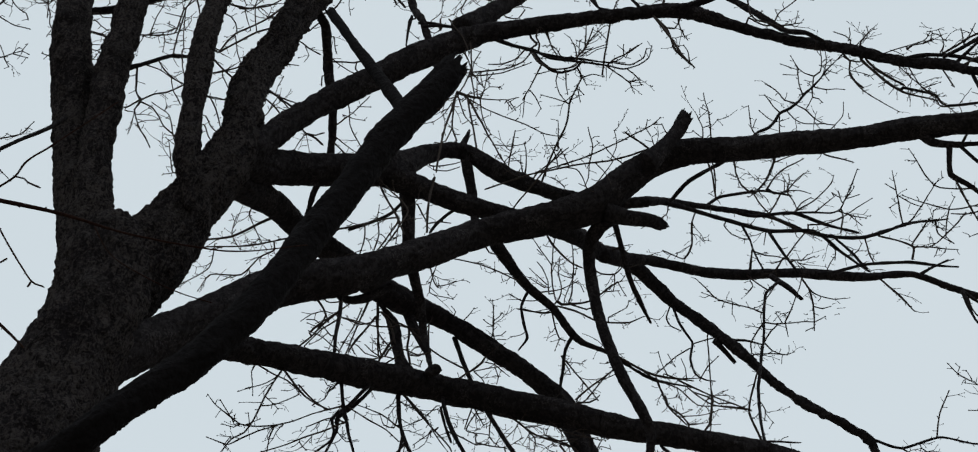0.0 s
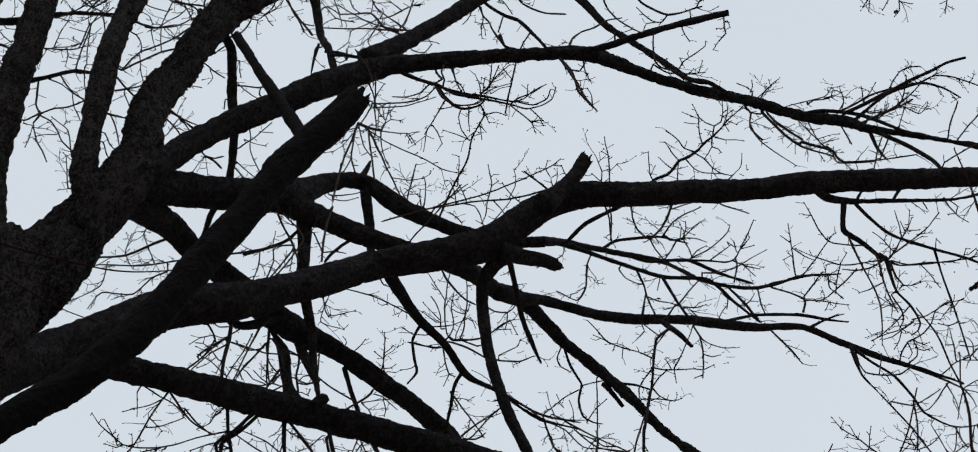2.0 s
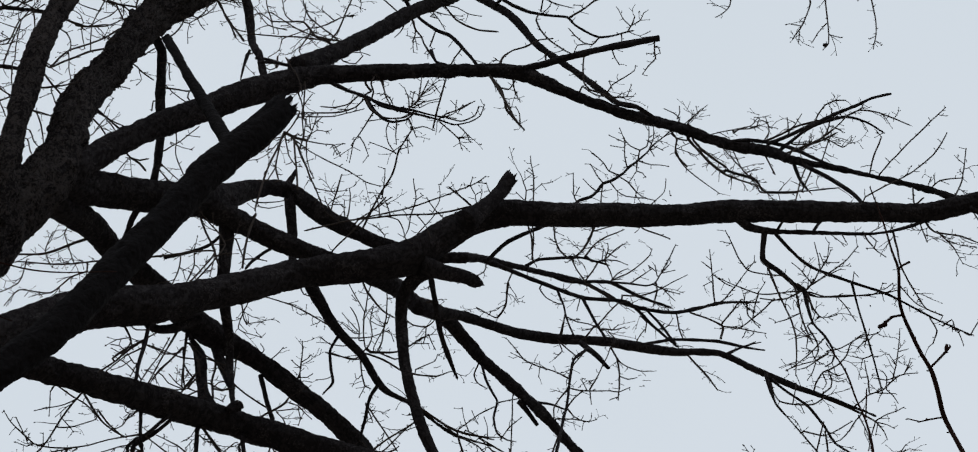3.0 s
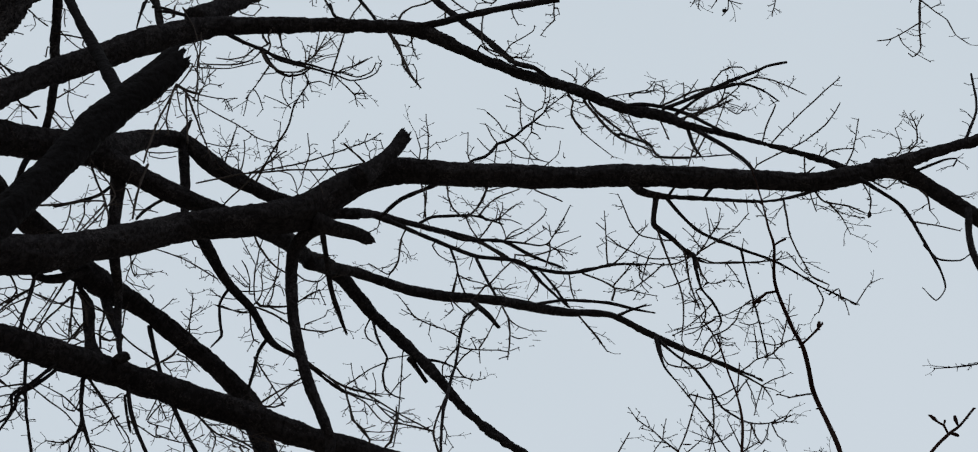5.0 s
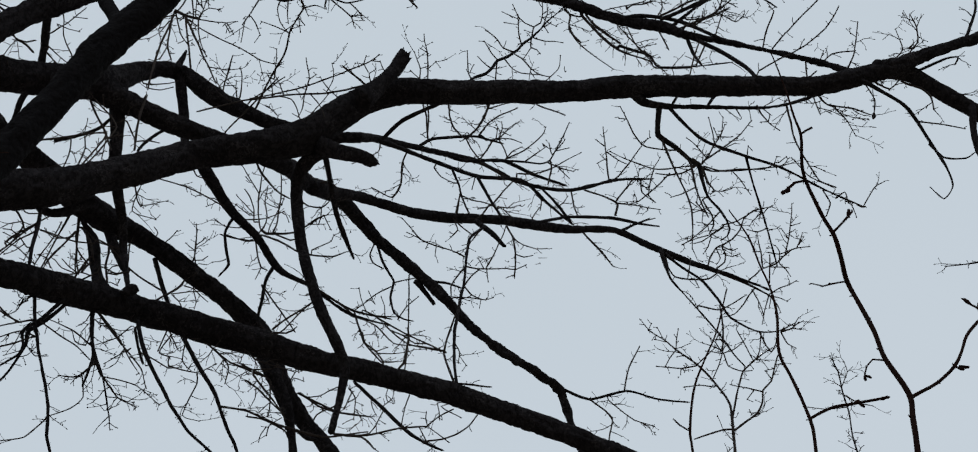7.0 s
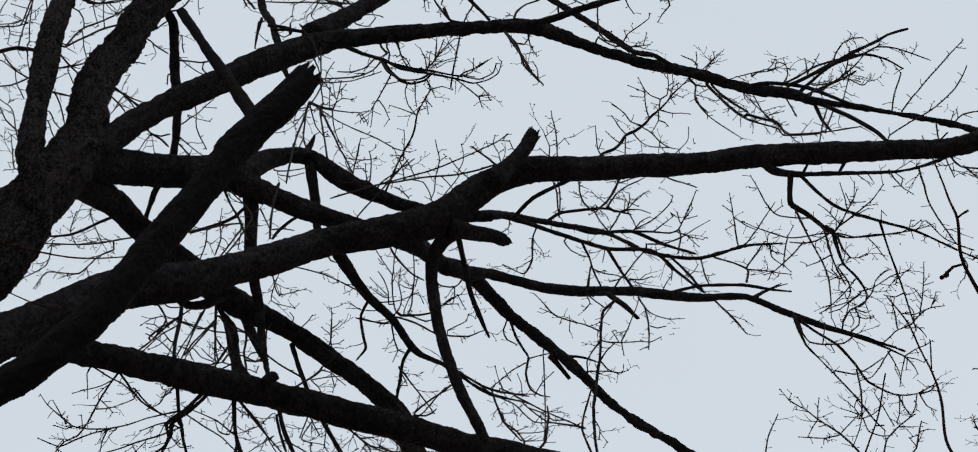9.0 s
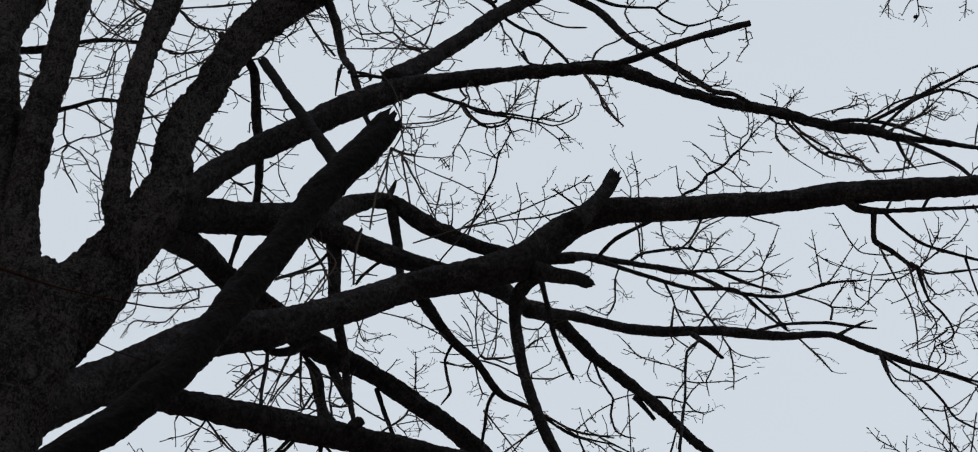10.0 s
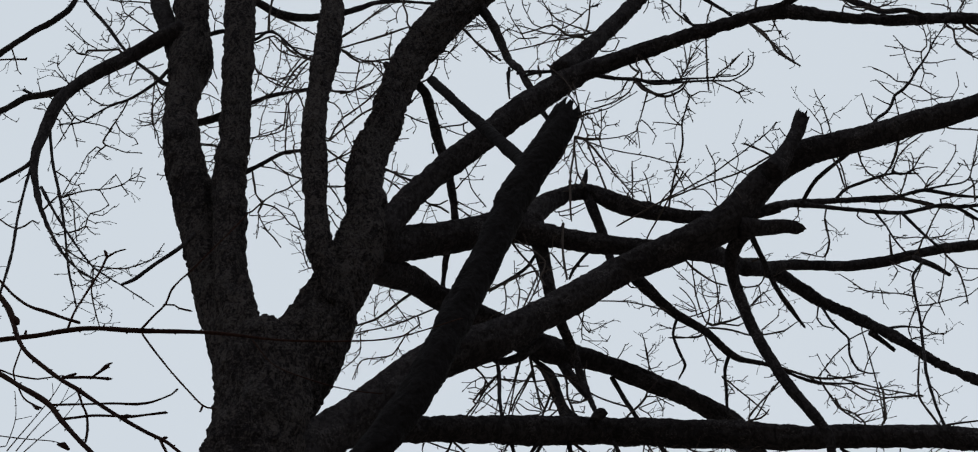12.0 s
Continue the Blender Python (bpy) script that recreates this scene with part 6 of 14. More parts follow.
spray(limbJ, [(0.321, 7.887, 10.492, 0.0044), (0.324, 7.892, 10.488, 0.0044), (0.402, 7.893, 10.448, 0.0044), (0.465, 7.895, 10.387, 0.0044), (0.542, 7.895, 10.382, 0.0040), (0.605, 7.896, 10.326, 0.0035)], 0.22)
spray(limbJ, [(0.659, 7.548, 10.000, 0.0033), (0.662, 7.545, 10.003, 0.0033), (0.685, 7.545, 9.931, 0.0033), (0.678, 7.545, 9.857, 0.0023)], 0.22)
spray(limbJ, [(0.683, 7.546, 9.912, 0.0023), (0.685, 7.548, 9.909, 0.0023), (0.718, 7.548, 9.839, 0.0023)], 0.22)
spray(limbJ, [(-0.378, 7.673, 10.551, 0.0044), (-0.326, 7.675, 10.444, 0.0044), (-0.275, 7.676, 10.355, 0.0043), (-0.225, 7.678, 10.261, 0.0043), (-0.199, 7.679, 10.210, 0.0034)], 0.22)
spray(limbJ, [(-0.095, 7.129, 9.836, 0.0048), (-0.095, 7.135, 9.831, 0.0048), (-0.160, 7.134, 9.760, 0.0048), (-0.224, 7.132, 9.690, 0.0048), (-0.288, 7.131, 9.606, 0.0047)], 0.22)
spray(limbJ, [(-0.439, 7.511, 10.770, 0.0052), (-0.422, 7.512, 10.633, 0.0044), (-0.397, 7.513, 10.541, 0.0044), (-0.370, 7.513, 10.524, 0.0034)], 0.22)
spray(limbJ, [(-0.397, 7.513, 10.541, 0.0034), (-0.397, 7.515, 10.539, 0.0034), (-0.421, 7.516, 10.451, 0.0024)], 0.22)
spray(limbJ, [(-0.439, 7.511, 10.770, 0.0044), (-0.492, 7.511, 10.762, 0.0044), (-0.598, 7.511, 10.807, 0.0044)], 0.22)
spray(limbJ, [(-0.370, 6.826, 11.332, 0.0035), (-0.370, 6.833, 11.326, 0.0035), (-0.317, 6.835, 11.397, 0.0035)], 0.22)
spray(limbJ, [(-0.545, 7.145, 11.502, 0.0046), (-0.510, 7.100, 11.537, 0.0046), (-0.438, 7.100, 11.631, 0.0041), (-0.384, 7.100, 11.702, 0.0036)], 0.22)
spray(limbJ, [(-0.357, 6.582, 10.846, 0.0033), (-0.356, 6.578, 10.850, 0.0033), (-0.363, 6.581, 10.942, 0.0034), (-0.390, 6.585, 11.049, 0.0029)], 0.22)
spray(limbJ, [(-0.297, 6.582, 10.865, 0.0034), (-0.299, 6.575, 10.870, 0.0034), (-0.322, 6.579, 10.964, 0.0029), (-0.356, 6.582, 11.060, 0.0024)], 0.22)
spray(limbJ, [(-0.679, 7.116, 11.608, 0.0046), (-0.667, 7.115, 11.745, 0.0046), (-0.654, 7.115, 11.840, 0.0042), (-0.642, 7.115, 12.002, 0.0037)], 0.22)
spray(limbJ, [(-0.657, 7.116, 11.824, 0.0031), (-0.661, 7.117, 11.823, 0.0031), (-0.652, 7.116, 11.939, 0.0026)], 0.22)
spray(limbJ, [(-0.596, 7.146, 11.540, 0.0046), (-0.576, 7.107, 11.569, 0.0046), (-0.574, 7.107, 11.694, 0.0036), (-0.579, 7.107, 11.790, 0.0037), (-0.587, 7.107, 11.855, 0.0031)], 0.22)
spray(limbJ, [(-0.609, 7.146, 11.549, 0.0036), (-0.591, 7.111, 11.576, 0.0036), (-0.603, 7.111, 11.658, 0.0031), (-0.604, 7.111, 11.734, 0.0026)], 0.22)
spray(limbJ, [(-0.670, 7.116, 11.699, 0.0031), (-0.659, 7.118, 11.698, 0.0031), (-0.622, 7.118, 11.702, 0.0026)], 0.22)
spray(limbJ, [(-0.695, 7.146, 11.616, 0.0036), (-0.686, 7.109, 11.643, 0.0036), (-0.713, 7.109, 11.708, 0.0031), (-0.722, 7.109, 11.753, 0.0026)], 0.22)
spray(limbJ, [(-0.719, 7.146, 11.635, 0.0031), (-0.701, 7.109, 11.663, 0.0031), (-0.677, 7.109, 11.724, 0.0026)], 0.22)
spray(limbJ, [(-0.363, 7.147, 11.387, 0.0025), (-0.349, 7.115, 11.410, 0.0025), (-0.385, 7.115, 11.474, 0.0031), (-0.421, 7.115, 11.507, 0.0036)], 0.22)
spray(limbJ, [(-1.144, 6.972, 11.579, 0.0046), (-1.119, 7.018, 11.549, 0.0046), (-1.047, 7.018, 11.543, 0.0046), (-0.975, 7.018, 11.557, 0.0036), (-0.932, 7.018, 11.579, 0.0036)], 0.22)
spray(limbJ, [(-1.101, 7.020, 11.546, 0.0036), (-1.102, 7.039, 11.533, 0.0036), (-1.029, 7.039, 11.515, 0.0031), (-0.958, 7.039, 11.547, 0.0025)], 0.22)
spray(limbJ, [(-1.090, 6.847, 11.080, 0.0078), (-1.054, 6.799, 11.119, 0.0078), (-1.071, 6.796, 10.969, 0.0078), (-1.075, 6.792, 10.792, 0.0077), (-1.069, 6.788, 10.607, 0.0062)], 0.22)
spray(limbJ, [(-1.070, 6.790, 10.684, 0.0043), (-1.056, 6.790, 10.686, 0.0043), (-1.006, 6.790, 10.694, 0.0043), (-0.954, 6.789, 10.679, 0.0034)], 0.22)
spray(limbJ, [(-0.932, 6.959, 11.051, 0.0093), (-0.982, 6.959, 10.990, 0.0093), (-1.047, 6.958, 10.896, 0.0092), (-1.078, 6.957, 10.823, 0.0077)], 0.22)
spray(limbJ, [(-1.199, 6.895, 11.014, 0.0044), (-1.155, 6.902, 11.014, 0.0044), (-1.118, 6.901, 10.911, 0.0044), (-1.090, 6.899, 10.833, 0.0034)], 0.22)
spray(limbJ, [(-1.319, 6.721, 11.054, 0.0064), (-1.347, 6.771, 11.014, 0.0064), (-1.304, 6.768, 10.891, 0.0064), (-1.256, 6.765, 10.781, 0.0063), (-1.222, 6.763, 10.680, 0.0063), (-1.188, 6.760, 10.563, 0.0050)], 0.22)
spray(limbJ, [(-1.239, 6.894, 11.027, 0.0093), (-1.286, 6.893, 10.942, 0.0092), (-1.351, 6.893, 10.888, 0.0092), (-1.417, 6.892, 10.846, 0.0092), (-1.516, 6.892, 10.796, 0.0091)], 0.22)
spray(limbJ, [(-1.365, 6.892, 10.880, 0.0043), (-1.367, 6.888, 10.883, 0.0043), (-1.347, 6.886, 10.737, 0.0043), (-1.364, 6.884, 10.596, 0.0043)], 0.22)
spray(limbJ, [(-1.432, 6.893, 10.839, 0.0043), (-1.434, 6.899, 10.834, 0.0043), (-1.429, 6.897, 10.673, 0.0043), (-1.446, 6.895, 10.551, 0.0042)], 0.22)
spray(limbJ, [(-1.241, 6.764, 10.738, 0.0043), (-1.236, 6.764, 10.738, 0.0043), (-1.225, 6.762, 10.622, 0.0033), (-1.226, 6.758, 10.481, 0.0033)], 0.22)
spray(limbJ, [(-1.365, 6.892, 10.880, 0.0024), (-1.367, 6.888, 10.883, 0.0024), (-1.365, 6.889, 11.000, 0.0024)], 0.22)
spray(limbJ, [(-0.440, 7.494, 10.791, 0.0044), (-0.401, 7.459, 10.822, 0.0044), (-0.384, 7.456, 10.918, 0.0040), (-0.401, 7.453, 11.058, 0.0036), (-0.394, 7.450, 11.169, 0.0031)], 0.22)
spray(limbJ, [(-0.412, 7.467, 10.815, 0.0044), (-0.419, 7.458, 10.822, 0.0044), (-0.436, 7.455, 10.948, 0.0045), (-0.437, 7.451, 11.115, 0.0045), (-0.430, 7.447, 11.285, 0.0036), (-0.420, 7.445, 11.370, 0.0031)], 0.22)
spray(limbJ, [(-0.437, 7.451, 11.115, 0.0036), (-0.491, 7.448, 11.231, 0.0031), (-0.528, 7.446, 11.320, 0.0031), (-0.547, 7.445, 11.367, 0.0025)], 0.22)
spray(limbJ, [(-0.485, 7.448, 11.216, 0.0025), (-0.491, 7.449, 11.215, 0.0025), (-0.520, 7.448, 11.263, 0.0025)], 0.22)
spray(limbJ, [(-0.428, 7.457, 10.869, 0.0044), (-0.454, 7.457, 10.867, 0.0044), (-0.461, 7.454, 10.977, 0.0035), (-0.490, 7.451, 11.090, 0.0036), (-0.519, 7.450, 11.148, 0.0031)], 0.22)
spray(limbJ, [(-0.460, 7.455, 10.946, 0.0035), (-0.465, 7.453, 10.947, 0.0035), (-0.507, 7.451, 11.005, 0.0030), (-0.562, 7.449, 11.092, 0.0025)], 0.22)
spray(limbJ, [(-0.461, 7.456, 10.930, 0.0035), (-0.482, 7.458, 10.927, 0.0035), (-0.525, 7.457, 10.973, 0.0030), (-0.561, 7.456, 11.014, 0.0025)], 0.22)
spray(limbJ, [(-0.408, 7.469, 10.813, 0.0079), (-0.385, 7.484, 10.802, 0.0079), (-0.280, 7.484, 10.806, 0.0065), (-0.210, 7.483, 10.829, 0.0052), (-0.157, 7.482, 10.880, 0.0053), (-0.103, 7.480, 10.947, 0.0053), (-0.049, 7.479, 10.982, 0.0045)], 0.22)
spray(limbJ, [(-0.354, 7.484, 10.803, 0.0052), (-0.350, 7.486, 10.802, 0.0052), (-0.325, 7.483, 10.892, 0.0045), (-0.321, 7.481, 11.001, 0.0045), (-0.313, 7.478, 11.112, 0.0045), (-0.320, 7.474, 11.282, 0.0036), (-0.330, 7.471, 11.369, 0.0031)], 0.22)
spray(limbJ, [(-0.321, 7.481, 11.001, 0.0035), (-0.279, 7.481, 10.971, 0.0030), (-0.262, 7.483, 10.915, 0.0025)], 0.22)
spray(limbJ, [(-0.319, 7.480, 11.033, 0.0035), (-0.321, 7.482, 11.031, 0.0035), (-0.367, 7.481, 11.051, 0.0030), (-0.403, 7.480, 11.081, 0.0025)], 0.22)
spray(limbJ, [(-0.316, 7.479, 11.064, 0.0030), (-0.307, 7.484, 11.061, 0.0030), (-0.296, 7.481, 11.144, 0.0025)], 0.22)
spray(limbJ, [(-0.370, 7.482, 10.804, 0.0035), (-0.366, 7.460, 10.822, 0.0035), (-0.341, 7.458, 10.918, 0.0030), (-0.320, 7.456, 10.999, 0.0025)], 0.22)
spray(limbJ, [(-0.523, 7.437, 10.859, 0.0044), (-0.453, 7.437, 10.866, 0.0044), (-0.383, 7.437, 10.883, 0.0035), (-0.294, 7.436, 10.944, 0.0030)], 0.22)
spray(limbJ, [(-0.489, 7.461, 10.830, 0.0035), (-0.541, 7.461, 10.812, 0.0035), (-0.612, 7.461, 10.821, 0.0035), (-0.665, 7.460, 10.873, 0.0030)], 0.22)
spray(limbJ, [(-0.424, 7.510, 10.771, 0.0044), (-0.438, 7.499, 10.779, 0.0044), (-0.473, 7.500, 10.755, 0.0044), (-0.561, 7.499, 10.770, 0.0044), (-0.631, 7.499, 10.796, 0.0044)], 0.22)
spray(limbJ, [(-0.339, 7.484, 10.803, 0.0065), (-0.333, 7.487, 10.802, 0.0065), (-0.246, 7.488, 10.754, 0.0052), (-0.211, 7.488, 10.768, 0.0044)], 0.22)
spray(limbJ, [(-0.431, 7.503, 10.780, 0.0065), (-0.410, 7.489, 10.793, 0.0065), (-0.316, 7.490, 10.750, 0.0065), (-0.264, 7.491, 10.715, 0.0065), (-0.195, 7.493, 10.663, 0.0065), (-0.109, 7.493, 10.637, 0.0052), (-0.005, 7.494, 10.631, 0.0052), (0.030, 7.493, 10.650, 0.0044), (0.065, 7.492, 10.674, 0.0035)], 0.22)
spray(limbJ, [(-0.126, 7.491, 10.644, 0.0035), (-0.125, 7.474, 10.658, 0.0035), (-0.072, 7.473, 10.697, 0.0035), (-0.019, 7.472, 10.737, 0.0030), (-0.008, 7.471, 10.790, 0.0024)], 0.22)
spray(limbJ, [(-0.019, 7.472, 10.737, 0.0024), (-0.019, 7.472, 10.737, 0.0024), (-0.029, 7.475, 10.616, 0.0024)], 0.22)
spray(limbJ, [(-0.039, 7.518, 11.226, 0.0036), (-0.035, 7.544, 11.206, 0.0036), (-0.084, 7.546, 11.136, 0.0045), (-0.155, 7.546, 11.140, 0.0045), (-0.208, 7.544, 11.188, 0.0046)], 0.22)
spray(limbJ, [(-0.084, 7.546, 11.136, 0.0036), (-0.086, 7.549, 11.042, 0.0036), (-0.094, 7.550, 10.988, 0.0030)], 0.22)
spray(limbJ, [(-0.063, 7.479, 10.974, 0.0035), (-0.067, 7.475, 10.977, 0.0035), (-0.024, 7.478, 10.855, 0.0030)], 0.22)
spray(limbJ, [(-0.145, 7.482, 10.893, 0.0035), (-0.139, 7.481, 10.894, 0.0035), (-0.068, 7.481, 10.900, 0.0030)], 0.22)
spray(limbJ, [(-0.168, 7.399, 11.106, 0.0066), (-0.139, 7.398, 11.127, 0.0066)], 0.22)
spray(limbJ, [(-0.136, 7.406, 11.117, 0.0066), (-0.113, 7.381, 11.137, 0.0066), (-0.059, 7.380, 11.162, 0.0067), (-0.031, 7.380, 11.160, 0.0053)], 0.22)
spray(limbJ, [(-0.778, 7.247, 11.115, 0.0045), (-0.806, 7.267, 11.097, 0.0045), (-0.779, 7.268, 11.021, 0.0040), (-0.726, 7.268, 11.001, 0.0035)], 0.22)
spray(limbJ, [(-0.463, 7.154, 11.094, 0.0066), (-0.454, 7.186, 11.071, 0.0066), (-0.419, 7.187, 10.966, 0.0065), (-0.353, 7.189, 10.850, 0.0058), (-0.308, 7.190, 10.792, 0.0052), (-0.260, 7.190, 10.756, 0.0043)], 0.12)
spray(limbF, [(0.173, 6.605, 10.973, 0.0076), (0.086, 6.580, 11.062, 0.0063), (0.014, 6.555, 11.121, 0.0064)], 0.12)
spray(limbF, [(3.044, 6.443, 11.222, 0.0044), (3.126, 6.443, 11.355, 0.0044), (3.125, 6.443, 11.556, 0.0025)], 0.75)
spray(limbF, [(3.176, 6.440, 11.261, 0.0052), (3.145, 6.425, 11.281, 0.0052), (3.226, 6.426, 11.415, 0.0044), (3.245, 6.426, 11.563, 0.0045), (3.231, 6.426, 11.691, 0.0036)], 0.75)
spray(limbF, [(3.476, 6.421, 11.419, 0.0108), (3.525, 6.421, 11.506, 0.0094), (3.599, 6.421, 11.687, 0.0088), (3.637, 6.421, 11.809, 0.0082), (3.658, 6.421, 11.957, 0.0075), (3.673, 6.421, 12.175, 0.0068)], 0.1)
spray(limbF, [(3.200, 6.503, 11.233, 0.0093), (3.385, 6.503, 11.369, 0.0066), (3.461, 6.503, 11.390, 0.0053), (3.433, 6.503, 11.319, 0.0044)], 0.75)
spray(limbF, [(2.600, 6.487, 11.020, 0.0064), (2.609, 6.525, 10.991, 0.0064), (2.644, 6.525, 10.901, 0.0051), (2.778, 6.525, 10.874, 0.0051), (2.857, 6.525, 10.830, 0.0034)], 0.75)
spray(limbF, [(2.675, 6.526, 10.894, 0.0043), (2.678, 6.531, 10.889, 0.0043), (2.731, 6.531, 10.779, 0.0034), (2.757, 6.532, 10.640, 0.0023)], 0.75)
spray(limbF, [(2.851, 6.455, 11.010, 0.0043), (2.861, 6.455, 11.007, 0.0043), (2.883, 6.455, 10.863, 0.0034), (2.851, 6.455, 10.710, 0.0033)], 0.12)
spray(limbF, [(3.122, 6.515, 11.222, 0.0079), (3.116, 6.551, 11.199, 0.0079), (3.211, 6.551, 11.137, 0.0065), (3.251, 6.552, 11.064, 0.0064), (3.246, 6.552, 10.941, 0.0043)], 0.75)
spray(limbF, [(3.365, 6.590, 11.160, 0.0044), (3.504, 6.589, 11.145, 0.0024)], 1.3)
spray(limbF, [(3.133, 6.582, 10.861, 0.0051), (3.269, 6.582, 10.846, 0.0043), (3.394, 6.582, 10.813, 0.0034)], 0.12)
spray(limbF, [(2.541, 6.488, 11.016, 0.0043), (2.572, 6.511, 10.991, 0.0043), (2.574, 6.511, 10.909, 0.0043), (2.585, 6.511, 10.794, 0.0034)], 0.75)
spray(limbF, [(2.898, 6.465, 11.121, 0.0052), (2.928, 6.490, 11.094, 0.0052), (3.004, 6.491, 11.031, 0.0043), (3.070, 6.490, 11.109, 0.0034)], 1.9)
spray(limbF, [(4.116, 6.800, 10.653, 0.0092), (3.642, 6.800, 10.084, 0.0049), (3.374, 6.800, 9.948, 0.0041), (3.240, 6.800, 9.906, 0.0032), (3.155, 6.800, 9.889, 0.0023)], 0.75)
spray(limbF, [(0.449, 6.655, 10.957, 0.0051), (0.482, 6.854, 11.111, 0.0052), (0.503, 7.053, 11.151, 0.0053)], 0.12)
spray(limbF, [(2.082, 6.991, 10.411, 0.0042), (2.073, 6.995, 10.410, 0.0042), (2.153, 6.996, 10.451, 0.0034), (2.266, 6.999, 10.546, 0.0034), (2.365, 7.000, 10.595, 0.0024)], 0.22)
spray(limbF, [(2.076, 6.993, 10.522, 0.0043), (2.074, 6.994, 10.522, 0.0043), (1.994, 6.991, 10.403, 0.0042), (1.898, 6.988, 10.285, 0.0033), (1.842, 6.987, 10.225, 0.0023)], 0.22)
spray(limbF, [(2.082, 6.990, 10.393, 0.0033), (2.078, 6.991, 10.394, 0.0033), (2.002, 6.989, 10.321, 0.0033), (1.932, 6.988, 10.287, 0.0033), (1.842, 6.986, 10.225, 0.0023)], 0.22)
spray(limbF, [(2.078, 6.991, 10.394, 0.0033), (2.078, 6.996, 10.390, 0.0033), (2.003, 6.994, 10.317, 0.0033), (1.947, 6.992, 10.258, 0.0033), (1.912, 6.992, 10.243, 0.0023)], 0.22)
spray(limbF, [(2.003, 6.995, 10.317, 0.0033), (2.004, 7.002, 10.311, 0.0033), (1.978, 7.000, 10.227, 0.0033), (1.949, 6.999, 10.171, 0.0023)], 0.22)
spray(limbF, [(2.040, 6.995, 10.354, 0.0033), (2.040, 6.992, 10.356, 0.0033), (1.972, 6.992, 10.349, 0.0023), (1.942, 6.991, 10.319, 0.0023)], 0.22)
spray(limbF, [(2.021, 6.997, 10.660, 0.0043), (1.998, 7.015, 10.651, 0.0043), (2.033, 7.013, 10.525, 0.0043), (2.034, 7.011, 10.431, 0.0043), (2.003, 7.009, 10.357, 0.0033)], 0.22)
spray(limbF, [(1.982, 6.989, 10.393, 0.0023), (1.962, 6.976, 10.408, 0.0023), (1.978, 6.978, 10.510, 0.0034), (1.951, 6.979, 10.575, 0.0034)], 0.22)
spray(limbF, [(2.016, 7.014, 10.588, 0.0034), (2.016, 7.018, 10.585, 0.0034), (1.936, 7.017, 10.538, 0.0024)], 0.22)
spray(limbF, [(2.335, 7.109, 10.661, 0.0034), (2.350, 7.101, 10.663, 0.0034), (2.380, 7.101, 10.712, 0.0034), (2.403, 7.102, 10.731, 0.0024)], 0.22)
spray(limbF, [(2.357, 7.160, 10.601, 0.0034), (2.373, 7.155, 10.600, 0.0034), (2.313, 7.155, 10.567, 0.0034), (2.263, 7.155, 10.579, 0.0024)], 0.22)
spray(limbF, [(0.586, 6.628, 10.947, 0.0063), (0.616, 6.927, 11.228, 0.0053), (0.664, 7.227, 11.514, 0.0054), (0.748, 7.526, 11.839, 0.0048)], 0.22)
spray(limbF, [(0.811, 6.605, 10.916, 0.0076), (0.817, 6.938, 11.265, 0.0080), (0.807, 7.270, 11.589, 0.0068), (0.785, 7.603, 11.948, 0.0071)], 0.22)
spray(limbF, [(1.073, 6.555, 10.948, 0.0063), (1.058, 6.600, 10.918, 0.0063), (1.114, 6.600, 10.871, 0.0051), (1.207, 6.599, 10.816, 0.0043)], 0.22)
spray(limbF, [(0.815, 6.761, 11.079, 0.0044), (0.822, 6.764, 11.077, 0.0044), (0.899, 6.763, 11.120, 0.0035), (0.969, 6.763, 11.151, 0.0035)], 0.22)
spray(limbF, [(1.956, 6.847, 10.736, 0.0064), (1.886, 6.847, 10.723, 0.0051), (1.781, 6.847, 10.696, 0.0051), (1.713, 6.847, 10.695, 0.0043), (1.631, 6.847, 10.737, 0.0043), (1.565, 6.847, 10.776, 0.0034), (1.489, 6.847, 10.831, 0.0024)], 0.22)
spray(limbF, [(1.939, 6.848, 10.732, 0.0051), (1.939, 6.852, 10.729, 0.0051), (1.866, 6.852, 10.671, 0.0043), (1.796, 6.852, 10.653, 0.0043), (1.728, 6.852, 10.658, 0.0034)], 0.22)
spray(limbF, [(1.796, 6.852, 10.654, 0.0043), (1.795, 6.847, 10.657, 0.0043), (1.737, 6.847, 10.568, 0.0043), (1.680, 6.847, 10.492, 0.0042), (1.607, 6.847, 10.403, 0.0033), (1.554, 6.847, 10.372, 0.0023)], 0.22)
spray(limbF, [(1.748, 6.710, 10.775, 0.0075), (1.795, 6.734, 10.565, 0.0060), (1.833, 6.734, 10.377, 0.0053), (1.852, 6.734, 10.219, 0.0049), (1.841, 6.734, 10.036, 0.0042), (1.821, 6.734, 9.882, 0.0035)], 0.22)
spray(limbF, [(1.864, 6.791, 10.776, 0.0051), (1.858, 6.783, 10.783, 0.0051), (1.762, 6.783, 10.785, 0.0043), (1.677, 6.783, 10.799, 0.0043), (1.645, 6.783, 10.830, 0.0043), (1.611, 6.783, 10.925, 0.0043), (1.591, 6.784, 11.041, 0.0035), (1.561, 6.784, 11.169, 0.0024)], 0.22)
spray(limbF, [(1.645, 6.783, 10.830, 0.0034), (1.701, 6.783, 10.888, 0.0024)], 0.22)
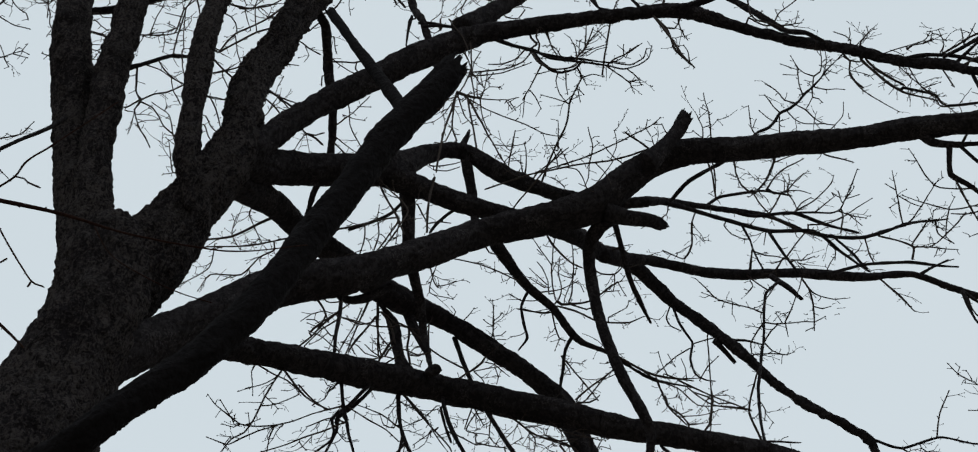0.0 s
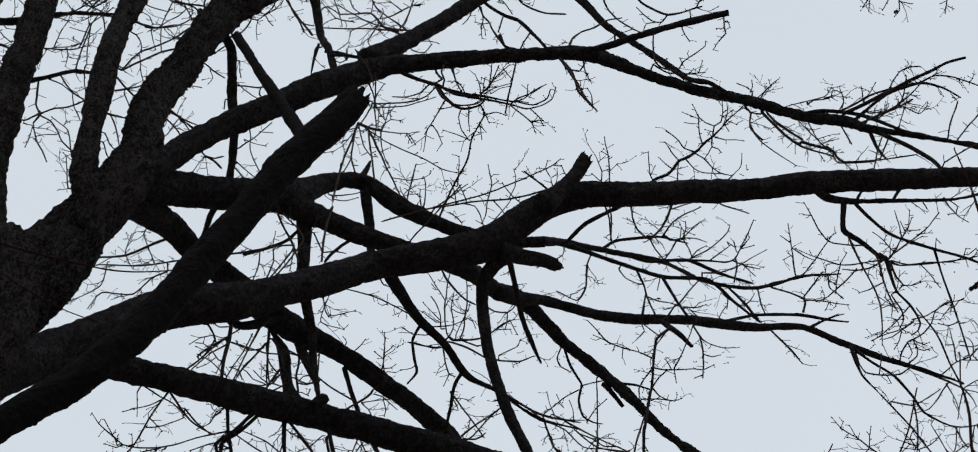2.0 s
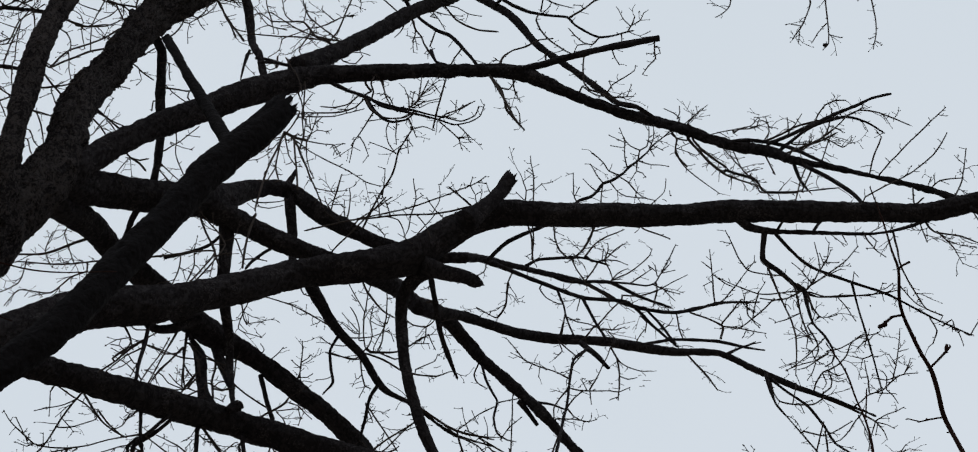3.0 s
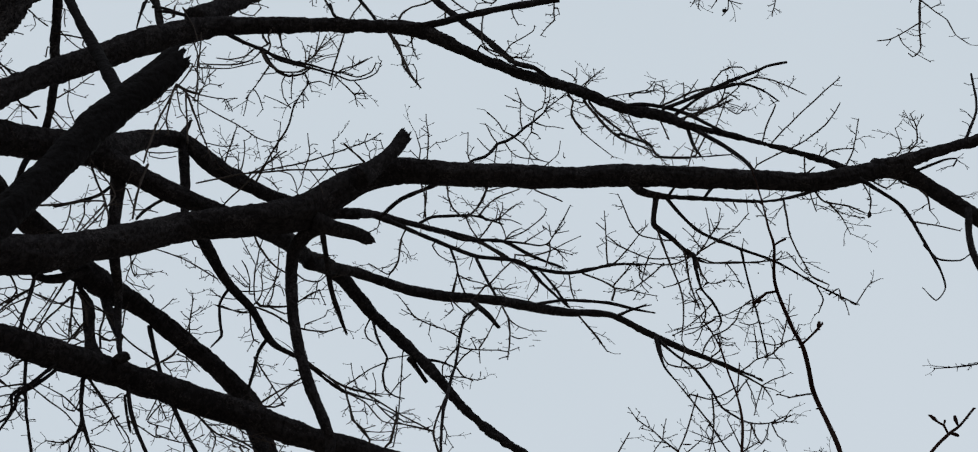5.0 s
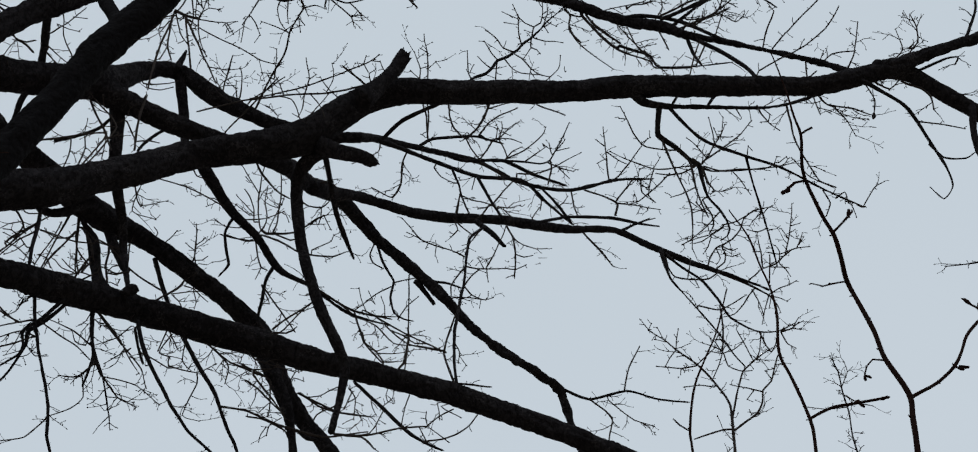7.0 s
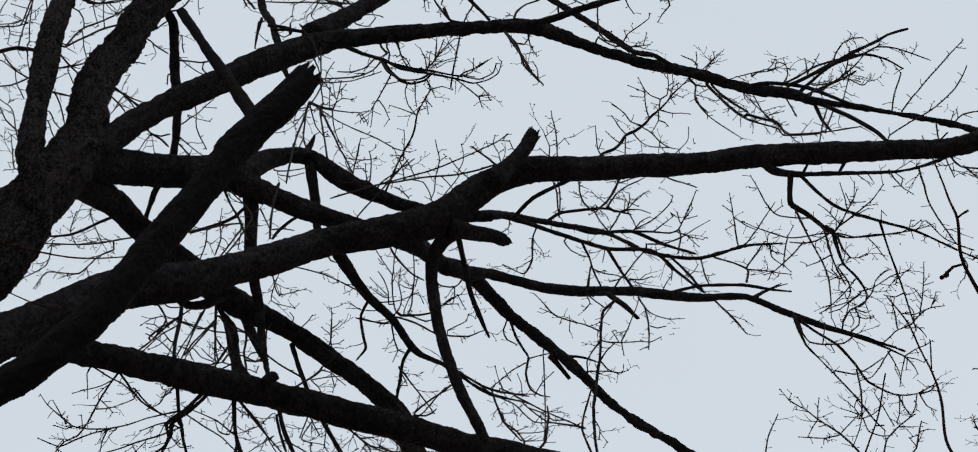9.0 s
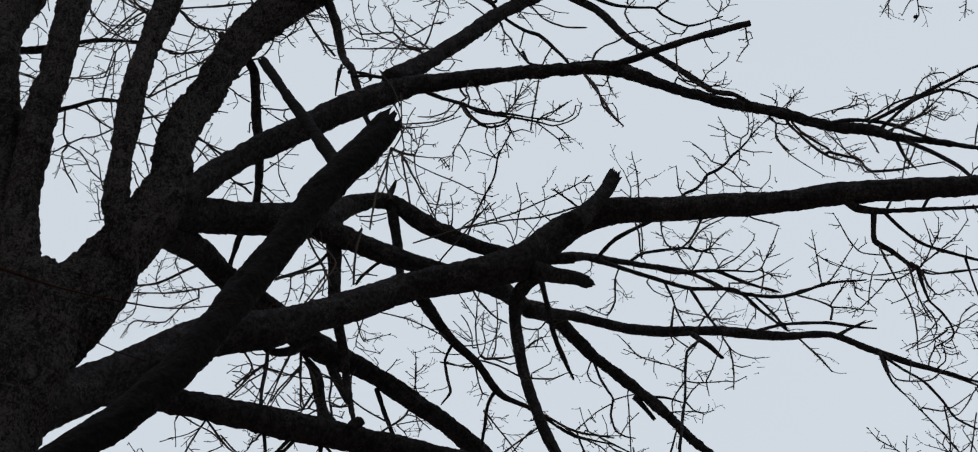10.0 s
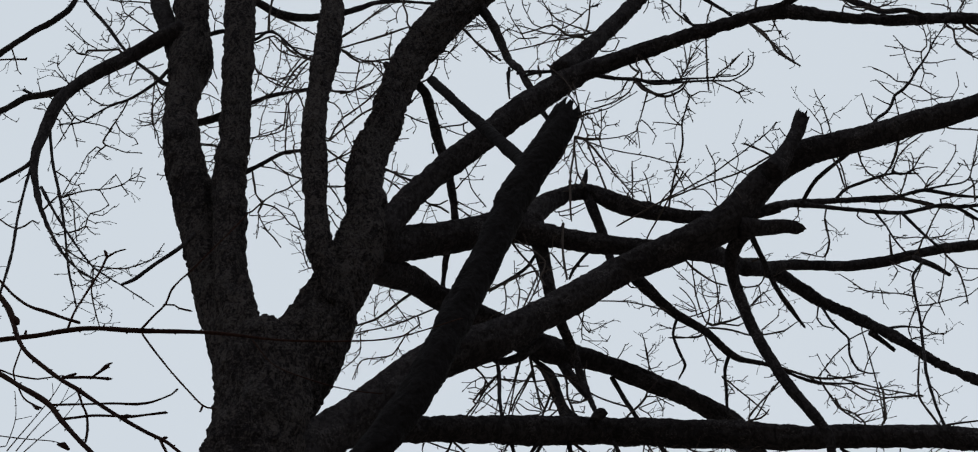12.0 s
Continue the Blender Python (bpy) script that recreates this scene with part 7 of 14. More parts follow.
spray(limbF, [(1.587, 6.784, 11.057, 0.0035), (1.578, 6.784, 11.058, 0.0035), (1.551, 6.784, 11.061, 0.0024)], 0.22)
spray(limbF, [(1.885, 6.807, 10.772, 0.0064), (1.905, 6.806, 10.700, 0.0063), (1.910, 6.806, 10.561, 0.0063), (1.916, 6.806, 10.452, 0.0050), (1.930, 6.805, 10.345, 0.0050), (1.953, 6.805, 10.240, 0.0042)], 0.22)
spray(limbF, [(1.982, 6.849, 10.718, 0.0064), (1.995, 6.849, 10.597, 0.0063), (2.022, 6.849, 10.528, 0.0050), (2.001, 6.849, 10.488, 0.0033)], 0.22)
spray(limbF, [(2.014, 6.849, 10.515, 0.0034), (2.010, 6.849, 10.516, 0.0034), (2.072, 6.849, 10.522, 0.0034), (2.115, 6.849, 10.542, 0.0024)], 0.22)
spray(limbF, [(1.979, 6.898, 10.802, 0.0064), (1.997, 6.884, 10.810, 0.0064), (2.047, 6.884, 10.900, 0.0052), (2.071, 6.883, 10.960, 0.0044), (2.115, 6.883, 11.052, 0.0044), (2.139, 6.883, 11.113, 0.0035), (2.163, 6.883, 11.247, 0.0025)], 0.22)
spray(limbF, [(2.108, 6.883, 11.036, 0.0035), (2.113, 6.884, 11.035, 0.0035), (2.099, 6.884, 11.139, 0.0025)], 0.22)
spray(limbF, [(2.121, 6.883, 11.067, 0.0035), (2.127, 6.884, 11.065, 0.0035), (2.163, 6.883, 11.175, 0.0025)], 0.22)
spray(limbF, [(2.085, 6.883, 10.991, 0.0035), (2.084, 6.884, 10.991, 0.0035), (2.085, 6.883, 11.108, 0.0035), (2.080, 6.883, 11.238, 0.0025)], 0.22)
spray(limbF, [(2.120, 6.883, 11.067, 0.0035), (2.117, 6.885, 11.066, 0.0035), (2.187, 6.885, 11.068, 0.0024)], 0.22)
spray(limbF, [(1.997, 6.883, 10.810, 0.0051), (1.996, 6.878, 10.814, 0.0051), (2.121, 6.878, 10.946, 0.0044), (2.241, 6.878, 11.087, 0.0035), (2.319, 6.877, 11.214, 0.0035)], 0.22)
spray(limbF, [(1.983, 6.849, 10.719, 0.0051), (1.988, 6.840, 10.724, 0.0051), (2.071, 6.840, 10.687, 0.0043), (2.193, 6.840, 10.710, 0.0043), (2.314, 6.840, 10.717, 0.0034), (2.379, 6.840, 10.763, 0.0034)], 0.22)
spray(limbF, [(2.148, 6.850, 10.711, 0.0034), (2.144, 6.853, 10.710, 0.0034), (2.185, 6.853, 10.619, 0.0034), (2.218, 6.853, 10.512, 0.0023)], 0.22)
spray(limbF, [(2.380, 6.850, 10.758, 0.0043), (2.379, 6.847, 10.760, 0.0043), (2.407, 6.847, 10.843, 0.0024)], 0.22)
spray(limbF, [(2.392, 6.847, 10.793, 0.0034), (2.410, 6.845, 10.789, 0.0034), (2.459, 6.846, 10.845, 0.0024)], 0.22)
spray(limbF, [(2.314, 6.840, 10.717, 0.0034), (2.314, 6.840, 10.717, 0.0034), (2.311, 6.840, 10.632, 0.0024)], 0.22)
spray(limbF, [(2.027, 6.878, 10.847, 0.0043), (2.024, 6.877, 10.849, 0.0043), (1.981, 6.877, 10.954, 0.0035), (1.935, 6.877, 11.025, 0.0024)], 0.22)
spray(limbF, [(1.713, 6.847, 10.695, 0.0043), (1.688, 6.847, 10.592, 0.0043), (1.661, 6.847, 10.453, 0.0033), (1.690, 6.847, 10.401, 0.0023)], 0.22)
spray(limbF, [(1.713, 6.847, 10.695, 0.0034), (1.713, 6.842, 10.699, 0.0034), (1.754, 6.842, 10.788, 0.0024)], 0.22)
spray(limbF, [(1.915, 6.805, 10.483, 0.0042), (1.916, 6.802, 10.485, 0.0042), (1.836, 6.802, 10.423, 0.0033), (1.776, 6.802, 10.390, 0.0023)], 0.22)
spray(limbF, [(2.122, 6.816, 10.852, 0.0034), (2.117, 6.810, 10.857, 0.0034), (2.174, 6.810, 10.903, 0.0024)], 0.22)
spray(limbF, [(1.807, 6.604, 10.954, 0.0077), (1.834, 6.605, 11.017, 0.0064), (1.859, 6.606, 11.068, 0.0064)], 0.22)
spray(limbF, [(2.009, 6.634, 10.993, 0.0092), (2.052, 6.635, 11.082, 0.0092), (2.086, 6.636, 11.135, 0.0093)], 0.22)
spray(limbF, [(2.300, 6.661, 11.050, 0.0052), (2.297, 6.657, 11.054, 0.0052), (2.311, 6.656, 10.972, 0.0043), (2.338, 6.655, 10.903, 0.0034), (2.303, 6.655, 10.899, 0.0024)], 0.22)
spray(limbF, [(2.316, 6.664, 11.054, 0.0034), (2.360, 6.663, 10.987, 0.0034), (2.340, 6.662, 10.913, 0.0034), (2.390, 6.661, 10.842, 0.0024)], 0.22)
spray(limbF, [(2.169, 6.645, 11.013, 0.0043), (2.185, 6.645, 10.943, 0.0034)], 0.22)
spray(limbF, [(2.241, 6.861, 10.851, 0.0043), (2.246, 6.855, 10.854, 0.0043), (2.263, 6.855, 10.942, 0.0024)], 0.22)
spray(limbF, [(2.772, 7.051, 10.772, 0.0044), (2.763, 7.060, 10.768, 0.0044), (2.824, 7.059, 10.829, 0.0035), (2.828, 7.060, 10.735, 0.0035)], 0.22)
spray(limbF, [(2.818, 7.067, 10.766, 0.0044), (2.817, 7.073, 10.762, 0.0044), (2.869, 7.073, 10.755, 0.0035), (2.905, 7.073, 10.714, 0.0035), (3.003, 7.070, 10.889, 0.0035), (3.070, 7.069, 10.951, 0.0025)], 0.22)
spray(limbF, [(2.685, 7.017, 10.784, 0.0044), (2.686, 7.018, 10.782, 0.0044), (2.713, 7.020, 10.674, 0.0043), (2.673, 7.021, 10.562, 0.0034)], 0.22)
spray(limbF, [(2.862, 7.084, 10.760, 0.0035), (2.855, 7.089, 10.758, 0.0035), (2.864, 7.091, 10.649, 0.0024)], 0.22)
spray(limbF, [(2.745, 7.036, 10.778, 0.0024), (2.757, 7.012, 10.793, 0.0024), (2.630, 7.012, 10.893, 0.0035), (2.561, 7.010, 11.041, 0.0035)], 0.22)
spray(limbF, [(2.471, 6.681, 11.121, 0.0065), (2.475, 6.684, 11.118, 0.0065), (2.475, 6.684, 10.960, 0.0051), (2.474, 6.684, 10.816, 0.0051), (2.496, 6.683, 10.648, 0.0042), (2.528, 6.683, 10.510, 0.0042), (2.554, 6.683, 10.419, 0.0033), (2.629, 6.683, 10.376, 0.0028)], 0.22)
spray(limbF, [(0.185, 6.636, 10.965, 0.0051), (0.158, 6.585, 11.002, 0.0051), (0.032, 6.584, 10.946, 0.0050), (-0.070, 6.584, 10.912, 0.0050), (-0.221, 6.583, 10.888, 0.0050), (-0.372, 6.583, 10.841, 0.0050), (-0.506, 6.583, 10.805, 0.0050), (-0.605, 6.582, 10.754, 0.0050), (-0.737, 6.581, 10.689, 0.0042)], 0.22)
spray(limbF, [(-0.190, 6.584, 10.893, 0.0043), (-0.188, 6.587, 10.891, 0.0043), (-0.169, 6.589, 11.050, 0.0039), (-0.185, 6.590, 11.173, 0.0034), (-0.191, 6.591, 11.235, 0.0029)], 0.22)
spray(limbF, [(-0.171, 6.589, 11.034, 0.0029), (-0.169, 6.589, 11.034, 0.0029), (-0.135, 6.590, 11.079, 0.0024)], 0.22)
spray(limbF, [(0.012, 6.639, 10.918, 0.0043), (-0.053, 6.639, 11.006, 0.0034), (-0.086, 6.640, 11.069, 0.0034), (-0.109, 6.640, 11.131, 0.0024)], 0.22)
spray(limbF, [(-0.160, 6.584, 10.897, 0.0034), (-0.154, 6.590, 10.893, 0.0034), (-0.105, 6.589, 10.801, 0.0033), (-0.074, 6.588, 10.695, 0.0028)], 0.22)
spray(limbF, [(-0.070, 6.583, 10.912, 0.0029), (-0.070, 6.581, 10.914, 0.0029), (-0.040, 6.582, 11.031, 0.0029), (-0.039, 6.583, 11.122, 0.0024), (-0.048, 6.584, 11.184, 0.0024)], 0.22)
spray(limbF, [(-0.055, 6.584, 10.917, 0.0024), (-0.053, 6.584, 10.917, 0.0024), (-0.088, 6.583, 10.831, 0.0029), (-0.139, 6.581, 10.719, 0.0033)], 0.22)
spray(limbF, [(-0.326, 6.583, 10.856, 0.0042), (-0.322, 6.581, 10.857, 0.0042), (-0.255, 6.580, 10.829, 0.0033), (-0.222, 6.579, 10.751, 0.0033), (-0.206, 6.578, 10.663, 0.0028)], 0.22)
spray(limbF, [(-0.188, 6.587, 10.891, 0.0034), (-0.188, 6.590, 10.889, 0.0034), (-0.196, 6.588, 10.761, 0.0033), (-0.213, 6.587, 10.687, 0.0023)], 0.22)
spray(limbF, [(0.186, 6.635, 10.965, 0.0034), (0.168, 6.577, 11.007, 0.0034), (0.155, 6.578, 11.099, 0.0029), (0.179, 6.578, 11.127, 0.0024)], 0.22)
spray(limbF, [(0.265, 6.475, 10.946, 0.0033), (0.230, 6.453, 10.962, 0.0033), (0.212, 6.455, 11.036, 0.0024)], 0.22)
spray(limbF, [(0.151, 6.573, 11.102, 0.0034), (0.123, 6.535, 11.129, 0.0034), (0.135, 6.536, 11.202, 0.0024)], 0.22)
spray(limbF, [(0.208, 6.455, 11.036, 0.0034), (0.172, 6.454, 11.038, 0.0034), (0.201, 6.455, 11.097, 0.0024)], 0.22)
spray(limbF, [(-0.476, 6.582, 10.813, 0.0042), (-0.472, 6.578, 10.816, 0.0042), (-0.372, 6.579, 10.862, 0.0042), (-0.238, 6.581, 10.929, 0.0043), (-0.136, 6.582, 10.993, 0.0043), (0.001, 6.584, 11.092, 0.0039), (0.141, 6.587, 11.205, 0.0034), (0.205, 6.589, 11.294, 0.0029)], 0.22)
spray(limbF, [(0.687, 6.535, 10.982, 0.0090), (0.725, 6.536, 11.038, 0.0090), (0.784, 6.536, 11.075, 0.0090), (0.822, 6.536, 11.132, 0.0098), (0.855, 6.536, 11.208, 0.0091), (0.909, 6.536, 11.246, 0.0091), (0.966, 6.536, 11.315, 0.0078), (1.007, 6.536, 11.393, 0.0078), (1.054, 6.536, 11.452, 0.0065), (1.107, 6.536, 11.542, 0.0052), (1.150, 6.536, 11.622, 0.0044), (1.211, 6.536, 11.714, 0.0040), (1.252, 6.536, 11.776, 0.0035)], 0.22)
spray(limbF, [(1.054, 6.536, 11.452, 0.0052), (1.057, 6.536, 11.451, 0.0052), (1.075, 6.536, 11.564, 0.0044), (1.113, 6.536, 11.605, 0.0044), (1.133, 6.536, 11.701, 0.0035), (1.135, 6.536, 11.832, 0.0030)], 0.22)
spray(limbF, [(1.075, 6.536, 11.564, 0.0044), (1.026, 6.536, 11.600, 0.0035), (0.990, 6.536, 11.661, 0.0035), (0.975, 6.536, 11.728, 0.0030), (0.965, 6.536, 11.781, 0.0025)], 0.22)
spray(limbF, [(0.999, 6.537, 11.646, 0.0030), (0.995, 6.541, 11.643, 0.0030), (0.946, 6.541, 11.679, 0.0025), (0.907, 6.541, 11.709, 0.0025)], 0.22)
spray(limbF, [(0.995, 6.544, 11.641, 0.0025), (0.988, 6.565, 11.628, 0.0025), (0.919, 6.565, 11.640, 0.0025)], 0.22)
spray(limbF, [(0.996, 6.534, 11.379, 0.0044), (0.985, 6.534, 11.486, 0.0035), (0.988, 6.534, 11.595, 0.0030), (0.988, 6.535, 11.678, 0.0025)], 0.22)
spray(limbF, [(1.121, 6.536, 11.568, 0.0035), (1.120, 6.540, 11.566, 0.0035), (1.158, 6.540, 11.705, 0.0030), (1.164, 6.540, 11.836, 0.0025)], 0.22)
spray(limbF, [(1.150, 6.536, 11.622, 0.0030), (1.198, 6.536, 11.585, 0.0024)], 0.22)
spray(limbF, [(1.129, 6.537, 11.582, 0.0030), (1.135, 6.540, 11.578, 0.0030), (1.151, 6.540, 11.526, 0.0024)], 0.22)
spray(limbF, [(1.127, 6.536, 11.669, 0.0025), (1.137, 6.536, 11.668, 0.0025), (1.188, 6.536, 11.729, 0.0025)], 0.22)
spray(limbF, [(1.063, 6.537, 11.464, 0.0044), (1.075, 6.542, 11.459, 0.0044), (1.131, 6.542, 11.435, 0.0035), (1.183, 6.542, 11.437, 0.0029), (1.223, 6.542, 11.428, 0.0024)], 0.22)
spray(limbF, [(1.054, 6.536, 11.452, 0.0044), (1.049, 6.536, 11.358, 0.0039), (1.081, 6.536, 11.337, 0.0034), (1.094, 6.536, 11.305, 0.0024)], 0.22)
spray(limbF, [(1.049, 6.536, 11.358, 0.0034), (1.021, 6.536, 11.280, 0.0029), (1.000, 6.536, 11.239, 0.0024)], 0.22)
spray(limbF, [(0.954, 6.536, 11.302, 0.0051), (0.948, 6.535, 11.303, 0.0051), (0.893, 6.535, 11.338, 0.0043), (0.866, 6.535, 11.415, 0.0039), (0.835, 6.535, 11.468, 0.0035), (0.804, 6.535, 11.503, 0.0024)], 0.22)
spray(limbF, [(0.947, 6.534, 11.289, 0.0043), (0.993, 6.533, 11.236, 0.0043), (1.036, 6.533, 11.154, 0.0038), (1.081, 6.533, 11.096, 0.0034), (1.135, 6.533, 11.074, 0.0029)], 0.22)
spray(limbF, [(0.898, 6.539, 11.234, 0.0043), (0.936, 6.539, 11.158, 0.0034), (0.982, 6.539, 11.112, 0.0034), (1.081, 6.539, 11.098, 0.0029)], 0.22)
spray(limbF, [(0.855, 6.535, 11.208, 0.0043), (0.856, 6.530, 11.212, 0.0043), (0.827, 6.530, 11.275, 0.0034), (0.808, 6.530, 11.339, 0.0034), (0.791, 6.530, 11.384, 0.0024)], 0.22)
spray(limbF, [(0.822, 6.536, 11.132, 0.0043), (0.785, 6.536, 11.177, 0.0034), (0.750, 6.536, 11.241, 0.0024)], 0.22)
spray(limbF, [(0.854, 6.537, 11.191, 0.0034), (0.847, 6.537, 11.102, 0.0034), (0.840, 6.537, 11.013, 0.0034)], 0.22)
spray(limbF, [(1.132, 6.548, 10.958, 0.0042), (1.086, 6.526, 10.978, 0.0042), (1.137, 6.526, 11.063, 0.0034), (1.186, 6.526, 11.149, 0.0029), (1.206, 6.527, 11.270, 0.0024)], 0.22)
spray(limbF, [(1.135, 6.533, 11.074, 0.0029), (1.135, 6.533, 11.074, 0.0029), (1.180, 6.533, 11.088, 0.0024), (1.224, 6.533, 11.126, 0.0024)], 0.22)
spray(limbF, [(0.706, 6.536, 11.010, 0.0043), (0.712, 6.538, 11.007, 0.0043), (0.695, 6.538, 11.086, 0.0034), (0.694, 6.538, 11.176, 0.0034), (0.693, 6.539, 11.299, 0.0024)], 0.22)
spray(limbF, [(0.695, 6.538, 11.086, 0.0029), (0.701, 6.538, 11.086, 0.0029), (0.724, 6.538, 11.162, 0.0024)], 0.22)
spray(limbF, [(0.472, 6.558, 11.014, 0.0043), (0.475, 6.558, 11.193, 0.0039), (0.471, 6.558, 11.315, 0.0034), (0.459, 6.558, 11.409, 0.0030), (0.456, 6.558, 11.472, 0.0024)], 0.22)
spray(limbF, [(0.473, 6.558, 11.284, 0.0029), (0.480, 6.558, 11.284, 0.0029), (0.438, 6.558, 11.330, 0.0024)], 0.22)
spray(limbF, [(0.428, 6.560, 11.020, 0.0043), (0.435, 6.560, 11.138, 0.0034), (0.416, 6.560, 11.231, 0.0034), (0.402, 6.560, 11.293, 0.0024)], 0.22)
spray(limbF, [(0.474, 6.558, 11.128, 0.0029), (0.471, 6.556, 11.129, 0.0029), (0.516, 6.556, 11.204, 0.0024)], 0.22)
spray(limbF, [(0.434, 6.560, 11.138, 0.0029), (0.431, 6.560, 11.139, 0.0029), (0.473, 6.560, 11.165, 0.0024)], 0.22)
spray(limbF, [(0.430, 6.561, 11.054, 0.0029), (0.423, 6.562, 11.053, 0.0029), (0.383, 6.562, 11.115, 0.0024)], 0.22)
spray(limbE, [(0.196, 6.506, 12.262, 0.0083), (0.295, 6.507, 11.993, 0.0067), (0.357, 6.508, 11.789, 0.0066), (0.415, 6.509, 11.673, 0.0045)], 0.75)
spray(limbE, [(0.359, 6.529, 12.301, 0.0046), (0.360, 6.561, 12.281, 0.0046), (0.319, 6.562, 12.174, 0.0036), (0.247, 6.561, 12.208, 0.0026)], 0.75)
spray(limbE, [(1.309, 6.680, 12.053, 0.0068), (1.285, 6.697, 12.045, 0.0068), (1.318, 6.698, 11.949, 0.0054), (1.303, 6.699, 11.806, 0.0045), (1.365, 6.700, 11.641, 0.0045), (1.529, 6.701, 11.422, 0.0024)], 0.12)
spray(limbE, [(1.399, 6.670, 11.990, 0.0081), (1.385, 6.700, 11.972, 0.0081), (1.498, 6.701, 11.728, 0.0080), (1.587, 6.702, 11.607, 0.0066), (1.749, 6.702, 11.518, 0.0052), (1.774, 6.703, 11.454, 0.0044), (1.975, 6.702, 11.468, 0.0035)], 1.3)
spray(limbE, [(0.740, 6.563, 12.165, 0.0054), (0.755, 6.519, 12.191, 0.0054), (0.838, 6.518, 12.100, 0.0046), (0.991, 6.518, 12.086, 0.0036)], 1.3)
spray(limbE, [(1.451, 6.672, 11.937, 0.0045), (1.566, 6.671, 12.006, 0.0036), (1.755, 6.671, 12.090, 0.0036), (1.811, 6.670, 12.187, 0.0025)], 0.75)
spray(limbE, [(1.805, 6.618, 11.757, 0.0045), (1.778, 6.613, 11.765, 0.0045), (1.851, 6.613, 11.956, 0.0036), (1.844, 6.613, 12.106, 0.0025)], 0.75)
spray(limbE, [(1.589, 6.650, 11.865, 0.0036), (1.582, 6.677, 11.848, 0.0036), (1.691, 6.678, 11.613, 0.0035), (1.789, 6.679, 11.449, 0.0024)], 0.75)
spray(limbE, [(1.347, 6.673, 12.025, 0.0036), (1.318, 6.687, 12.019, 0.0036), (1.404, 6.687, 12.146, 0.0036), (1.470, 6.686, 12.256, 0.0026)], 1.9)
spray(limbE, [(1.861, 6.608, 11.722, 0.0113), (1.885, 6.597, 11.725, 0.0113), (1.989, 6.598, 11.869, 0.0097), (2.113, 6.598, 12.018, 0.0098), (2.311, 6.599, 12.138, 0.0083), (2.436, 6.599, 12.084, 0.0055), (2.524, 6.599, 11.986, 0.0046)], 0.75)
spray(limbE, [(2.311, 6.599, 12.138, 0.0055), (2.414, 6.599, 12.219, 0.0047), (2.525, 6.599, 12.205, 0.0047), (2.686, 6.599, 12.087, 0.0037)], 0.75)
spray(limbE, [(1.931, 6.590, 11.659, 0.0067), (1.947, 6.560, 11.676, 0.0067), (2.123, 6.561, 11.815, 0.0054), (2.229, 6.562, 11.949, 0.0046), (2.319, 6.563, 12.096, 0.0046)], 0.75)
spray(limbE, [(1.901, 6.603, 11.697, 0.0054), (2.057, 6.604, 11.807, 0.0046), (2.180, 6.604, 11.941, 0.0046), (2.247, 6.605, 12.222, 0.0037)], 0.75)
spray(limbE, [(2.018, 6.605, 11.778, 0.0046), (2.019, 6.617, 11.770, 0.0046), (2.162, 6.618, 11.926, 0.0046), (2.263, 6.618, 11.838, 0.0036), (2.326, 6.618, 11.912, 0.0025)], 1.3)
spray(limbE, [(2.348, 6.554, 11.466, 0.0053), (2.365, 6.555, 11.461, 0.0053), (2.407, 6.556, 11.632, 0.0053), (2.488, 6.557, 11.870, 0.0046)], 0.12)
spray(limbE, [(2.415, 6.546, 11.434, 0.0045), (2.419, 6.531, 11.443, 0.0045), (2.579, 6.532, 11.706, 0.0045), (2.718, 6.533, 11.922, 0.0046), (2.905, 6.534, 12.191, 0.0037)], 0.12)
spray(limbE, [(2.273, 6.492, 11.022, 0.0043), (2.275, 6.431, 11.063, 0.0043), (2.584, 6.434, 11.346, 0.0044), (2.715, 6.436, 11.520, 0.0045), (2.830, 6.438, 11.763, 0.0036)], 0.12)
spray(limbE, [(1.932, 6.594, 11.656, 0.0148), (1.951, 6.601, 11.648, 0.0148), (2.124, 6.568, 11.452, 0.0128), (2.238, 6.534, 11.254, 0.0126), (2.278, 6.500, 11.100, 0.0108)], 0.12)
spray(limbE, [(1.961, 6.607, 11.631, 0.0112), (1.982, 6.606, 11.468, 0.0094), (2.014, 6.606, 11.359, 0.0065)], 0.12)
spray(limbE, [(1.571, 6.700, 11.632, 0.0096), (1.584, 6.688, 11.638, 0.0096), (1.750, 6.688, 11.549, 0.0080), (1.792, 6.688, 11.440, 0.0053), (2.000, 6.688, 11.457, 0.0045), (2.214, 6.688, 11.518, 0.0036)], 0.12)
spray(limbE, [(1.809, 6.636, 11.749, 0.0054), (1.850, 6.635, 11.547, 0.0045)], 0.12)
spray(limbE, [(1.630, 6.664, 11.835, 0.0036), (1.684, 6.663, 11.581, 0.0036), (1.825, 6.662, 11.333, 0.0025)], 0.75)
spray(limbE, [(2.034, 6.583, 11.597, 0.0045), (1.969, 6.583, 11.369, 0.0044), (1.924, 6.583, 11.180, 0.0035)], 0.12)
spray(limbE, [(2.068, 6.588, 11.576, 0.0053), (1.980, 6.588, 11.328, 0.0044)], 0.12)
